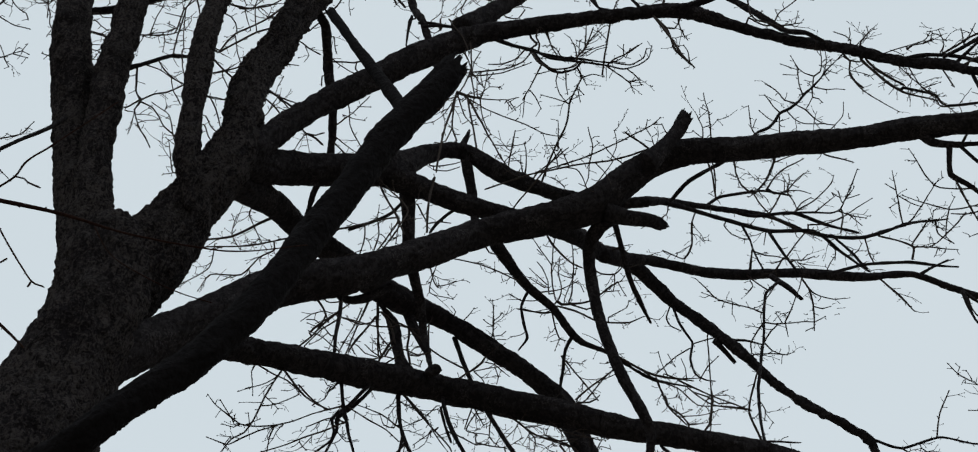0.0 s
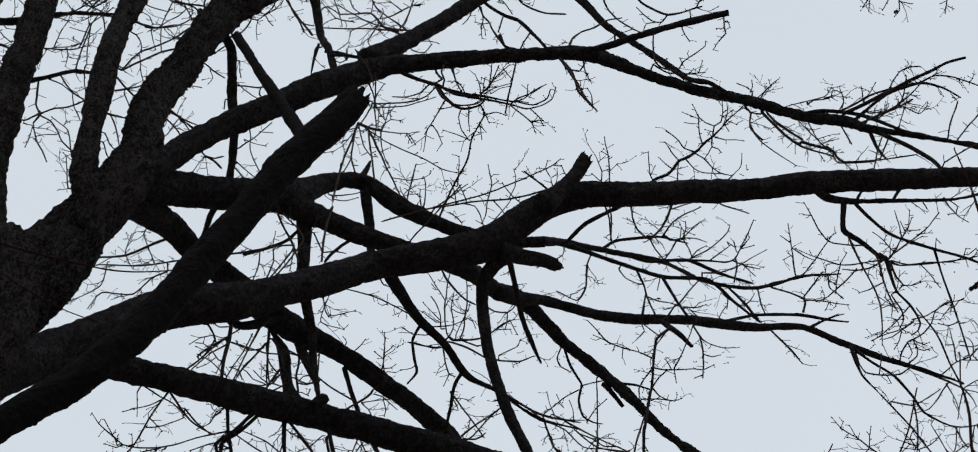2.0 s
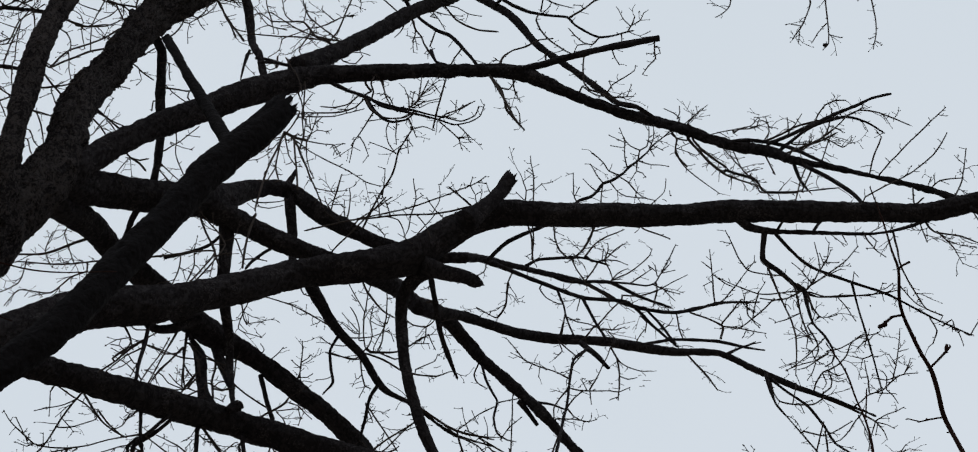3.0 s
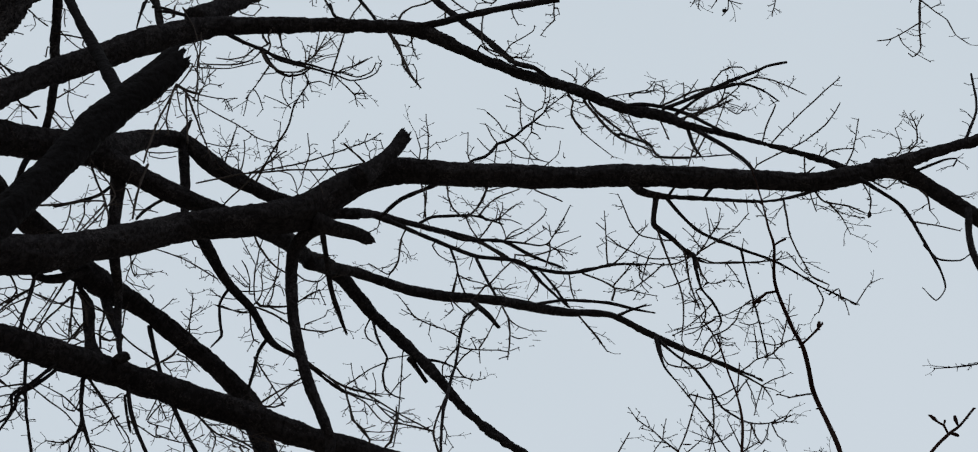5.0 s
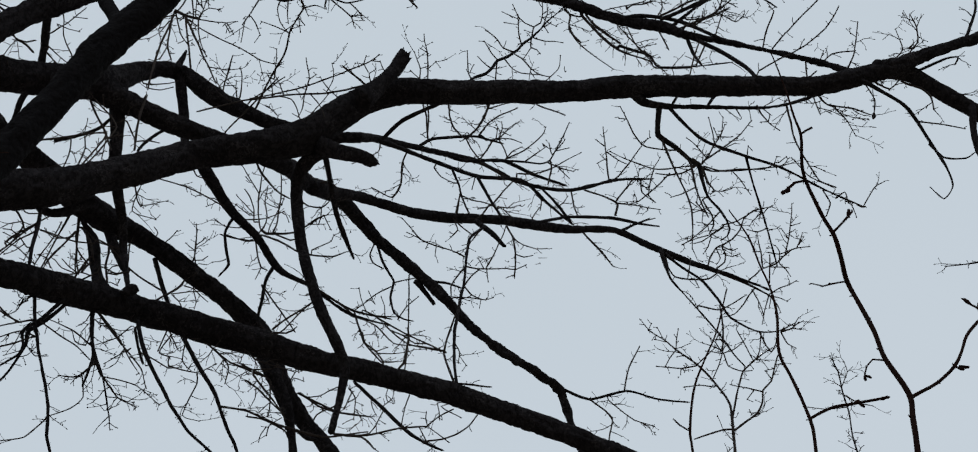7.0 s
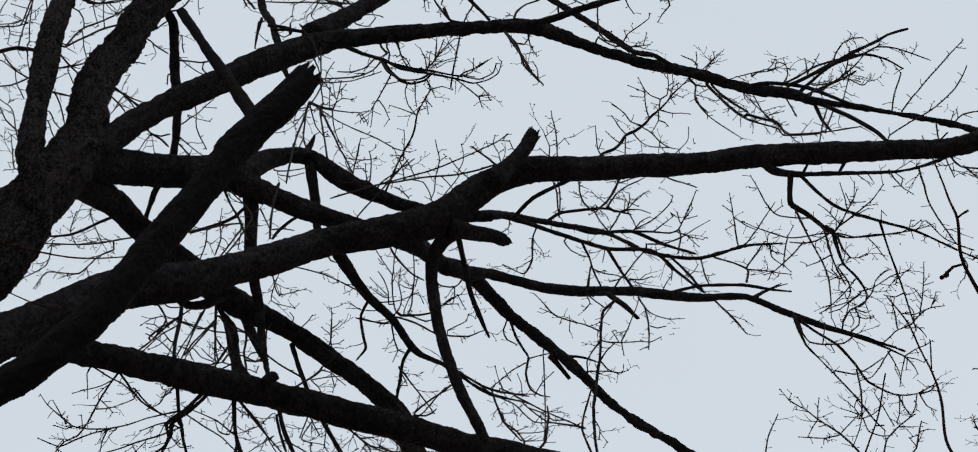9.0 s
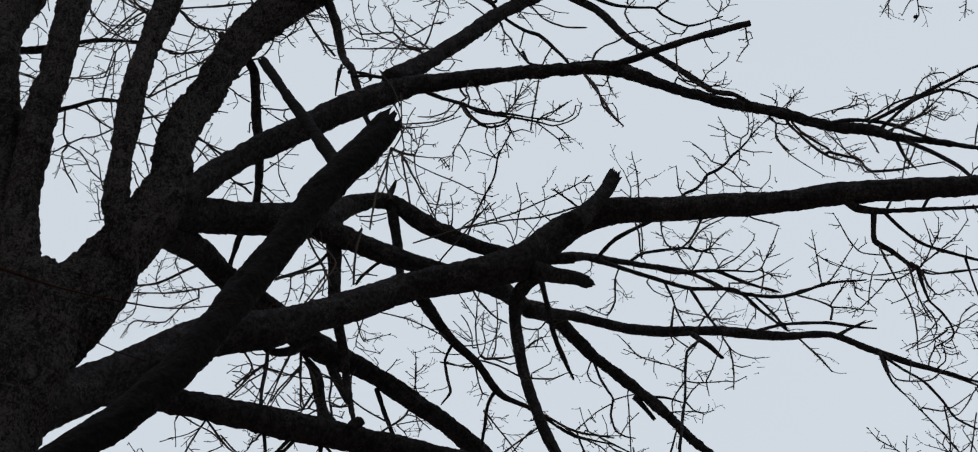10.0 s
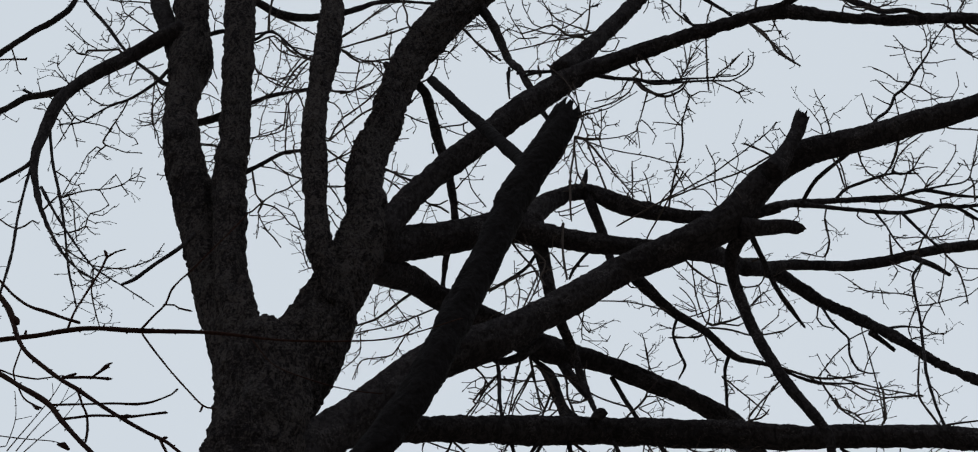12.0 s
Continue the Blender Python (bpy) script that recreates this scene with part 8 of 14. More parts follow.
spray(limbE, [(2.592, 6.534, 11.341, 0.0052), (2.576, 6.535, 11.168, 0.0052), (2.634, 6.535, 11.235, 0.0044)], 0.12)
spray(limbE, [(2.794, 6.500, 11.197, 0.0052), (2.874, 6.500, 11.397, 0.0044), (2.944, 6.500, 11.704, 0.0036)], 0.75)
spray(limbE, [(2.680, 6.509, 11.295, 0.0052), (2.745, 6.508, 11.376, 0.0044), (2.876, 6.508, 11.416, 0.0035)], 0.75)
spray(limbE, [(2.664, 6.512, 11.305, 0.0035), (2.700, 6.512, 11.408, 0.0025)], 1.9)
spray(limbE, [(-0.614, 6.517, 12.573, 0.0056), (-0.658, 6.526, 12.566, 0.0056), (-0.810, 6.527, 12.593, 0.0056), (-0.959, 6.529, 12.679, 0.0048), (-1.144, 6.532, 12.874, 0.0038)], 1.3)
spray(limbE, [(-0.718, 6.526, 12.576, 0.0056), (-0.715, 6.526, 12.577, 0.0056), (-0.910, 6.531, 12.837, 0.0048), (-0.980, 6.536, 13.106, 0.0039)], 1.3)
spray(limbE, [(-1.294, 6.555, 12.986, 0.0027), (-1.266, 6.565, 12.983, 0.0027), (-1.158, 6.561, 12.763, 0.0038), (-1.043, 6.560, 12.724, 0.0048)], 0.75)
spray(limbE, [(-0.890, 6.526, 12.640, 0.0048), (-0.880, 6.514, 12.648, 0.0048), (-0.934, 6.510, 12.414, 0.0037), (-0.884, 6.508, 12.317, 0.0026)], 1.3)
spray(limbE, [(-0.753, 6.407, 11.961, 0.0130), (-0.708, 6.432, 11.949, 0.0130), (-0.616, 6.432, 11.874, 0.0112), (-0.491, 6.432, 11.810, 0.0112), (-0.401, 6.432, 11.723, 0.0095), (-0.295, 6.432, 11.682, 0.0080), (-0.155, 6.433, 11.643, 0.0066), (-0.068, 6.433, 11.610, 0.0052), (0.018, 6.433, 11.571, 0.0044), (0.106, 6.433, 11.608, 0.0044), (0.161, 6.432, 11.674, 0.0035), (0.182, 6.432, 11.790, 0.0025)], 0.22)
spray(limbE, [(-0.491, 6.438, 11.806, 0.0112), (-0.444, 6.438, 11.697, 0.0094), (-0.383, 6.439, 11.602, 0.0094), (-0.331, 6.439, 11.578, 0.0079), (-0.261, 6.439, 11.604, 0.0065), (-0.218, 6.439, 11.665, 0.0053)], 0.22)
spray(limbE, [(-0.492, 6.438, 11.806, 0.0053), (-0.502, 6.440, 11.804, 0.0053), (-0.550, 6.441, 11.710, 0.0045), (-0.630, 6.441, 11.652, 0.0045), (-0.718, 6.441, 11.634, 0.0045), (-0.831, 6.441, 11.624, 0.0035)], 0.22)
spray(limbE, [(-0.457, 6.431, 11.778, 0.0053), (-0.461, 6.424, 11.782, 0.0053), (-0.455, 6.424, 11.861, 0.0053), (-0.474, 6.424, 11.943, 0.0054), (-0.463, 6.424, 12.010, 0.0054)], 0.22)
spray(limbE, [(-0.416, 6.464, 12.069, 0.0054), (-0.386, 6.465, 11.885, 0.0045), (-0.350, 6.465, 11.783, 0.0045), (-0.315, 6.465, 11.728, 0.0035)], 0.22)
spray(limbE, [(-0.267, 6.433, 11.673, 0.0053), (-0.207, 6.432, 11.785, 0.0045), (-0.152, 6.432, 11.913, 0.0036), (-0.086, 6.432, 12.029, 0.0025)], 0.22)
spray(limbE, [(-0.195, 6.432, 11.814, 0.0045), (-0.196, 6.431, 11.815, 0.0045), (-0.187, 6.430, 11.947, 0.0036), (-0.186, 6.430, 12.063, 0.0025)], 0.22)
spray(limbE, [(-0.248, 6.431, 11.669, 0.0044), (-0.242, 6.423, 11.675, 0.0044), (-0.252, 6.423, 11.807, 0.0035), (-0.280, 6.423, 11.910, 0.0025)], 0.22)
spray(limbE, [(-0.236, 6.433, 11.729, 0.0035), (-0.225, 6.436, 11.727, 0.0035), (-0.171, 6.436, 11.788, 0.0035), (-0.075, 6.436, 11.839, 0.0025)], 0.22)
spray(limbE, [(-0.230, 6.433, 11.743, 0.0035), (-0.232, 6.436, 11.741, 0.0035), (-0.224, 6.436, 11.892, 0.0025)], 0.22)
spray(limbE, [(-0.119, 6.432, 11.971, 0.0036), (-0.115, 6.429, 11.973, 0.0036), (-0.074, 6.429, 11.888, 0.0025)], 0.22)
spray(limbE, [(-0.325, 6.433, 11.693, 0.0035), (-0.324, 6.437, 11.691, 0.0035), (-0.356, 6.436, 11.805, 0.0035), (-0.377, 6.436, 11.846, 0.0025)], 0.22)
spray(limbE, [(-0.242, 6.423, 11.675, 0.0035), (-0.224, 6.423, 11.772, 0.0025)], 1.9)
spray(limbE, [(-0.069, 6.433, 11.610, 0.0052), (-0.075, 6.432, 11.610, 0.0052), (-0.032, 6.432, 11.671, 0.0044), (0.022, 6.432, 11.712, 0.0045), (0.075, 6.432, 11.760, 0.0035), (0.123, 6.432, 11.821, 0.0025)], 0.22)
spray(limbE, [(0.022, 6.432, 11.712, 0.0035), (0.024, 6.432, 11.817, 0.0025)], 0.22)
spray(limbE, [(-0.042, 6.432, 11.656, 0.0035), (-0.032, 6.434, 11.655, 0.0035), (0.020, 6.434, 11.637, 0.0025)], 0.22)
spray(limbE, [(-0.072, 6.433, 11.610, 0.0052), (-0.075, 6.435, 11.608, 0.0052), (-0.001, 6.435, 11.513, 0.0044), (0.049, 6.436, 11.433, 0.0052)], 0.22)
spray(limbE, [(0.049, 6.435, 11.433, 0.0044), (0.050, 6.430, 11.436, 0.0044), (0.102, 6.430, 11.445, 0.0024)], 0.22)
spray(limbE, [(0.050, 6.433, 11.435, 0.0044), (0.049, 6.436, 11.433, 0.0044), (0.064, 6.436, 11.344, 0.0024)], 0.22)
spray(limbE, [(0.033, 6.433, 11.577, 0.0035), (0.036, 6.436, 11.575, 0.0035), (0.086, 6.436, 11.494, 0.0035), (0.111, 6.437, 11.410, 0.0024)], 0.22)
spray(limbE, [(0.022, 6.433, 11.711, 0.0025), (0.031, 6.444, 11.704, 0.0025), (0.058, 6.444, 11.793, 0.0025)], 0.22)
spray(limbE, [(-0.436, 6.439, 11.683, 0.0053), (-0.444, 6.447, 11.678, 0.0053), (-0.471, 6.447, 11.571, 0.0044), (-0.505, 6.448, 11.447, 0.0035), (-0.531, 6.448, 11.356, 0.0034), (-0.542, 6.449, 11.167, 0.0024)], 0.22)
spray(limbE, [(-0.513, 6.448, 11.416, 0.0035), (-0.504, 6.448, 11.417, 0.0035), (-0.476, 6.449, 11.352, 0.0034), (-0.444, 6.449, 11.239, 0.0024)], 0.22)
spray(limbE, [(-0.467, 6.447, 11.586, 0.0035), (-0.464, 6.449, 11.585, 0.0035), (-0.395, 6.449, 11.611, 0.0025)], 0.22)
spray(limbE, [(-0.534, 6.448, 11.324, 0.0034), (-0.545, 6.447, 11.324, 0.0034), (-0.528, 6.447, 11.385, 0.0024)], 0.22)
spray(limbE, [(-0.348, 6.442, 11.584, 0.0044), (-0.359, 6.442, 11.489, 0.0035), (-0.341, 6.442, 11.363, 0.0034), (-0.297, 6.443, 11.266, 0.0034)], 0.22)
spray(limbE, [(-0.313, 6.438, 11.585, 0.0044), (-0.306, 6.434, 11.588, 0.0044), (-0.303, 6.434, 11.441, 0.0035), (-0.296, 6.435, 11.347, 0.0024)], 0.22)
spray(limbE, [(-0.250, 6.439, 11.619, 0.0044), (-0.243, 6.440, 11.618, 0.0044), (-0.219, 6.519, 11.646, 0.0045), (-0.233, 6.596, 11.715, 0.0045), (-0.272, 6.675, 11.708, 0.0045), (-0.301, 6.753, 11.731, 0.0054), (-0.316, 6.831, 11.688, 0.0067), (-0.338, 6.909, 11.708, 0.0067), (-0.378, 6.987, 11.698, 0.0068), (-0.418, 7.065, 11.673, 0.0068), (-0.483, 7.144, 11.508, 0.0067)], 0.22)
spray(limbE, [(-0.225, 6.552, 11.676, 0.0045), (-0.230, 6.551, 11.676, 0.0045), (-0.159, 6.551, 11.715, 0.0035), (-0.100, 6.551, 11.684, 0.0025)], 0.22)
spray(limbE, [(-0.249, 6.627, 11.713, 0.0036), (-0.251, 6.620, 11.717, 0.0036), (-0.235, 6.623, 11.547, 0.0025)], 0.22)
spray(limbE, [(-0.223, 6.503, 11.640, 0.0035), (-0.222, 6.506, 11.639, 0.0035), (-0.194, 6.507, 11.541, 0.0024)], 0.22)
spray(limbE, [(-0.296, 6.443, 11.266, 0.0043), (-0.293, 6.443, 11.266, 0.0043), (-0.365, 6.443, 11.315, 0.0034), (-0.438, 6.443, 11.358, 0.0024)], 0.22)
spray(limbE, [(-0.403, 7.040, 11.681, 0.0046), (-0.383, 7.046, 11.678, 0.0046), (-0.380, 7.039, 11.827, 0.0037), (-0.383, 7.033, 11.968, 0.0026)], 0.22)
spray(limbE, [(-0.248, 6.621, 11.686, 0.0036), (-0.251, 6.621, 11.686, 0.0036), (-0.216, 6.622, 11.621, 0.0025)], 0.22)
spray(limbE, [(-0.295, 6.737, 11.727, 0.0036), (-0.299, 6.733, 11.729, 0.0036), (-0.256, 6.732, 11.757, 0.0025)], 0.22)
spray(limbE, [(-0.058, 6.436, 12.220, 0.0068), (-0.112, 6.436, 12.246, 0.0083), (-0.147, 6.436, 12.369, 0.0099)], 0.12)
spray(limbE, [(-1.736, 6.652, 12.143, 0.0055), (-1.704, 6.657, 12.145, 0.0055), (-1.647, 6.657, 12.141, 0.0055), (-1.571, 6.658, 12.123, 0.0055), (-1.533, 6.658, 12.134, 0.0055)], 0.22)
spray(limbE, [(-1.704, 6.655, 12.146, 0.0047), (-1.700, 6.642, 12.155, 0.0047), (-1.645, 6.644, 12.080, 0.0037), (-1.590, 6.645, 12.013, 0.0037), (-1.535, 6.646, 11.971, 0.0036)], 0.22)
spray(limbE, [(-1.552, 6.658, 12.128, 0.0047), (-1.554, 6.663, 12.125, 0.0047), (-1.556, 6.665, 12.061, 0.0046), (-1.521, 6.666, 12.014, 0.0046)], 0.22)
spray(limbE, [(-1.734, 6.702, 12.065, 0.0047), (-1.757, 6.700, 12.062, 0.0047), (-1.752, 6.702, 11.965, 0.0046)], 0.22)
spray(limbE, [(-1.746, 6.568, 12.275, 0.0037), (-1.694, 6.569, 12.282, 0.0037), (-1.678, 6.571, 12.175, 0.0037), (-1.661, 6.571, 12.102, 0.0037)], 0.22)
spray(limbE, [(-1.718, 6.258, 10.973, 0.0050), (-1.719, 6.307, 10.940, 0.0050), (-1.685, 6.307, 10.886, 0.0050), (-1.634, 6.306, 10.860, 0.0050), (-1.599, 6.307, 10.881, 0.0050)], 0.22)
spray(limbE, [(-1.685, 6.307, 10.886, 0.0062), (-1.680, 6.311, 10.884, 0.0062), (-1.636, 6.311, 10.843, 0.0062), (-1.593, 6.310, 10.780, 0.0062)], 0.22)
spray(limbE, [(-1.685, 6.307, 10.886, 0.0033), (-1.692, 6.307, 10.884, 0.0033), (-1.722, 6.307, 10.798, 0.0028), (-1.736, 6.307, 10.741, 0.0023)], 0.22)
spray(limbE, [(-1.683, 6.310, 10.884, 0.0023), (-1.688, 6.314, 10.880, 0.0023), (-1.672, 6.314, 10.788, 0.0023), (-1.657, 6.313, 10.725, 0.0023)], 0.22)
spray(limbE, [(-1.714, 6.877, 11.811, 0.0046), (-1.666, 6.882, 11.815, 0.0046), (-1.625, 6.881, 11.873, 0.0046), (-1.585, 6.879, 11.920, 0.0037), (-1.543, 6.877, 11.997, 0.0037), (-1.501, 6.875, 12.075, 0.0037)], 0.22)
spray(limbE, [(-1.496, 6.297, 11.253, 0.0043), (-1.496, 6.350, 11.218, 0.0043), (-1.481, 6.350, 11.139, 0.0034), (-1.468, 6.349, 11.015, 0.0034), (-1.437, 6.349, 10.915, 0.0033), (-1.397, 6.348, 10.812, 0.0033)], 0.22)
spray(limbE, [(-1.720, 6.916, 11.759, 0.0046), (-1.681, 6.928, 11.757, 0.0046), (-1.627, 6.931, 11.689, 0.0036), (-1.557, 6.935, 11.605, 0.0036), (-1.504, 6.937, 11.556, 0.0036)], 0.22)
spray(limbE, [(-1.672, 6.931, 11.742, 0.0046), (-1.688, 6.950, 11.726, 0.0046), (-1.635, 6.953, 11.647, 0.0046), (-1.611, 6.955, 11.603, 0.0046)], 0.22)
spray(limbE, [(-1.553, 6.877, 11.981, 0.0031), (-1.562, 6.875, 11.982, 0.0031), (-1.487, 6.875, 11.972, 0.0026)], 0.22)
spray(limbE, [(-1.627, 6.879, 11.874, 0.0031), (-1.638, 6.862, 11.884, 0.0031), (-1.565, 6.863, 11.838, 0.0026), (-1.509, 6.864, 11.817, 0.0026)], 0.22)
spray(limbE, [(-1.539, 6.493, 13.179, 0.0073), (-1.524, 6.580, 13.132, 0.0073), (-1.476, 6.579, 12.998, 0.0058), (-1.408, 6.579, 12.843, 0.0058), (-1.364, 6.579, 12.744, 0.0057), (-1.313, 6.579, 12.653, 0.0071), (-1.287, 6.579, 12.600, 0.0071)], 0.22)
spray(limbE, [(-1.396, 6.580, 12.815, 0.0049), (-1.399, 6.583, 12.812, 0.0049), (-1.344, 6.583, 12.734, 0.0048), (-1.294, 6.583, 12.716, 0.0038)], 0.22)
spray(limbE, [(-1.494, 6.578, 13.059, 0.0039), (-1.460, 6.568, 13.069, 0.0039), (-1.400, 6.568, 13.049, 0.0039), (-1.358, 6.568, 12.993, 0.0039)], 0.22)
spray(limbE, [(-1.527, 6.551, 13.148, 0.0039), (-1.503, 6.555, 13.149, 0.0039), (-1.453, 6.555, 13.106, 0.0039), (-1.399, 6.554, 13.048, 0.0033)], 0.22)
spray(limbE, [(-1.465, 6.555, 13.117, 0.0027), (-1.462, 6.559, 13.115, 0.0027), (-1.435, 6.559, 13.190, 0.0027)], 0.22)
spray(limbE, [(-1.203, 6.522, 12.366, 0.0056), (-1.242, 6.525, 12.360, 0.0056), (-1.239, 6.524, 12.241, 0.0055), (-1.241, 6.523, 12.069, 0.0046)], 0.22)
spray(limbE, [(-1.184, 6.518, 12.306, 0.0099), (-1.146, 6.519, 12.309, 0.0099), (-1.089, 6.519, 12.291, 0.0099), (-1.033, 6.519, 12.266, 0.0099), (-0.977, 6.519, 12.248, 0.0083)], 0.22)
spray(limbE, [(-1.031, 6.452, 12.149, 0.0083), (-1.041, 6.469, 12.138, 0.0083), (-1.044, 6.469, 12.208, 0.0069), (-1.046, 6.470, 12.257, 0.0055)], 0.22)
spray(limbE, [(-1.110, 6.452, 12.154, 0.0037), (-1.115, 6.469, 12.144, 0.0037), (-1.076, 6.469, 12.106, 0.0036), (-1.041, 6.469, 12.138, 0.0037)], 0.22)
spray(limbE, [(-1.108, 6.518, 12.298, 0.0032), (-1.107, 6.506, 12.306, 0.0032), (-1.072, 6.506, 12.353, 0.0026), (-1.055, 6.506, 12.387, 0.0026)], 0.22)
spray(limbE, [(-0.712, 6.462, 12.374, 0.0084), (-0.751, 6.434, 12.388, 0.0084), (-0.808, 6.435, 12.435, 0.0084), (-0.846, 6.435, 12.467, 0.0070), (-0.886, 6.436, 12.551, 0.0070), (-0.926, 6.437, 12.620, 0.0056), (-0.964, 6.437, 12.623, 0.0056), (-1.020, 6.437, 12.612, 0.0048), (-1.114, 6.437, 12.605, 0.0048)], 0.22)
spray(limbE, [(-0.751, 6.433, 12.388, 0.0056), (-0.751, 6.425, 12.394, 0.0056), (-0.825, 6.425, 12.406, 0.0047), (-0.956, 6.425, 12.423, 0.0047), (-1.067, 6.425, 12.417, 0.0047), (-1.217, 6.426, 12.428, 0.0037)], 0.22)
spray(limbE, [(-0.765, 6.435, 12.399, 0.0056), (-0.759, 6.439, 12.397, 0.0056), (-0.717, 6.441, 12.525, 0.0056), (-0.694, 6.442, 12.671, 0.0057), (-0.674, 6.444, 12.820, 0.0048), (-0.654, 6.445, 12.987, 0.0049), (-0.640, 6.447, 13.127, 0.0049)], 0.22)
spray(limbE, [(-0.691, 6.442, 12.701, 0.0048), (-0.702, 6.439, 12.702, 0.0048), (-0.775, 6.438, 12.611, 0.0048), (-0.849, 6.437, 12.557, 0.0037), (-0.887, 6.437, 12.553, 0.0037)], 0.22)
spray(limbE, [(-0.887, 6.438, 12.553, 0.0037), (-0.887, 6.440, 12.551, 0.0037), (-0.959, 6.440, 12.483, 0.0032), (-1.031, 6.439, 12.416, 0.0032), (-1.037, 6.438, 12.295, 0.0026)], 0.22)
spray(limbE, [(-0.868, 6.437, 12.555, 0.0037), (-0.868, 6.436, 12.556, 0.0037), (-0.851, 6.437, 12.636, 0.0032), (-0.860, 6.437, 12.674, 0.0026)], 0.22)
spray(limbE, [(-0.743, 6.438, 12.650, 0.0038), (-0.739, 6.437, 12.651, 0.0038), (-0.778, 6.438, 12.706, 0.0032), (-0.829, 6.439, 12.785, 0.0027)], 0.22)
spray(limbE, [(-0.926, 6.437, 12.620, 0.0038), (-0.922, 6.438, 12.717, 0.0032), (-0.933, 6.439, 12.831, 0.0027)], 0.22)
spray(limbE, [(-0.983, 6.437, 12.619, 0.0038), (-0.983, 6.441, 12.617, 0.0038), (-1.043, 6.442, 12.696, 0.0038), (-1.067, 6.443, 12.811, 0.0033), (-1.092, 6.445, 12.942, 0.0033), (-1.090, 6.446, 13.082, 0.0027)], 0.22)
spray(limbE, [(-1.072, 6.443, 12.844, 0.0027), (-1.068, 6.442, 12.845, 0.0027), (-1.045, 6.442, 12.935, 0.0027)], 0.22)
spray(limbE, [(-1.114, 6.437, 12.605, 0.0048), (-1.150, 6.438, 12.734, 0.0038), (-1.175, 6.440, 12.850, 0.0038), (-1.189, 6.441, 12.966, 0.0033), (-1.201, 6.442, 13.068, 0.0027)], 0.22)
spray(limbE, [(-1.177, 6.440, 12.866, 0.0027), (-1.176, 6.440, 12.866, 0.0027), (-1.150, 6.441, 12.964, 0.0027)], 0.22)
spray(limbE, [(-1.114, 6.437, 12.605, 0.0038), (-1.194, 6.438, 12.700, 0.0032), (-1.238, 6.438, 12.666, 0.0026)], 0.22)
spray(limbE, [(-1.114, 6.438, 12.604, 0.0038), (-1.115, 6.446, 12.599, 0.0038), (-1.091, 6.445, 12.487, 0.0026)], 0.22)
spray(limbE, [(-1.157, 6.561, 12.764, 0.0033), (-1.152, 6.558, 12.766, 0.0033), (-1.207, 6.557, 12.719, 0.0027), (-1.242, 6.557, 12.648, 0.0027)], 0.22)
spray(limbE, [(-0.686, 6.443, 12.730, 0.0048), (-0.684, 6.443, 12.730, 0.0048), (-0.657, 6.443, 12.728, 0.0071), (-0.638, 6.443, 12.734, 0.0101)], 0.22)
spray(limbE, [(-0.304, 6.631, 13.174, 0.0142), (-0.330, 6.589, 13.197, 0.0142), (-0.409, 6.589, 13.281, 0.0124), (-0.527, 6.589, 13.353, 0.0106), (-0.627, 6.589, 13.417, 0.0106), (-0.708, 6.589, 13.463, 0.0107), (-0.769, 6.589, 13.532, 0.0107), (-0.793, 6.590, 13.714, 0.0108)], 0.22)
spray(limbE, [(-0.340, 6.589, 13.209, 0.0105), (-0.330, 6.588, 13.210, 0.0105), (-0.389, 6.588, 13.356, 0.0090), (-0.428, 6.588, 13.519, 0.0090), (-0.449, 6.588, 13.684, 0.0091)], 0.22)
spray(limbE, [(-0.612, 6.589, 13.408, 0.0050), (-0.607, 6.586, 13.410, 0.0050), (-0.646, 6.586, 13.333, 0.0050), (-0.703, 6.586, 13.220, 0.0039), (-0.761, 6.586, 13.186, 0.0033)], 0.22)
spray(limbE, [(-0.667, 6.586, 13.291, 0.0039), (-0.665, 6.584, 13.292, 0.0039), (-0.724, 6.584, 13.281, 0.0034), (-0.802, 6.584, 13.240, 0.0028)], 0.22)
spray(limbE, [(-0.643, 6.447, 13.111, 0.0039), (-0.652, 6.446, 13.111, 0.0039), (-0.731, 6.447, 13.196, 0.0033), (-0.791, 6.447, 13.233, 0.0027)], 0.22)
spray(limbE, [(-0.649, 6.446, 13.018, 0.0033), (-0.631, 6.450, 13.016, 0.0033), (-0.599, 6.449, 12.913, 0.0027), (-0.598, 6.448, 12.837, 0.0027)], 0.22)
spray(limbE, [(-0.328, 6.587, 13.211, 0.0105), (-0.310, 6.579, 13.216, 0.0105), (-0.301, 6.579, 13.373, 0.0106), (-0.308, 6.579, 13.534, 0.0090)], 0.22)
spray(limbE, [(-0.370, 6.598, 13.062, 0.0049), (-0.429, 6.598, 13.158, 0.0050), (-0.488, 6.598, 13.240, 0.0039), (-0.527, 6.598, 13.227, 0.0028)], 0.22)
spray(limbE, [(-0.417, 6.588, 13.475, 0.0125), (-0.408, 6.587, 13.476, 0.0125), (-0.249, 6.587, 13.463, 0.0125), (-0.091, 6.587, 13.411, 0.0106), (0.028, 6.587, 13.402, 0.0090)], 0.22)
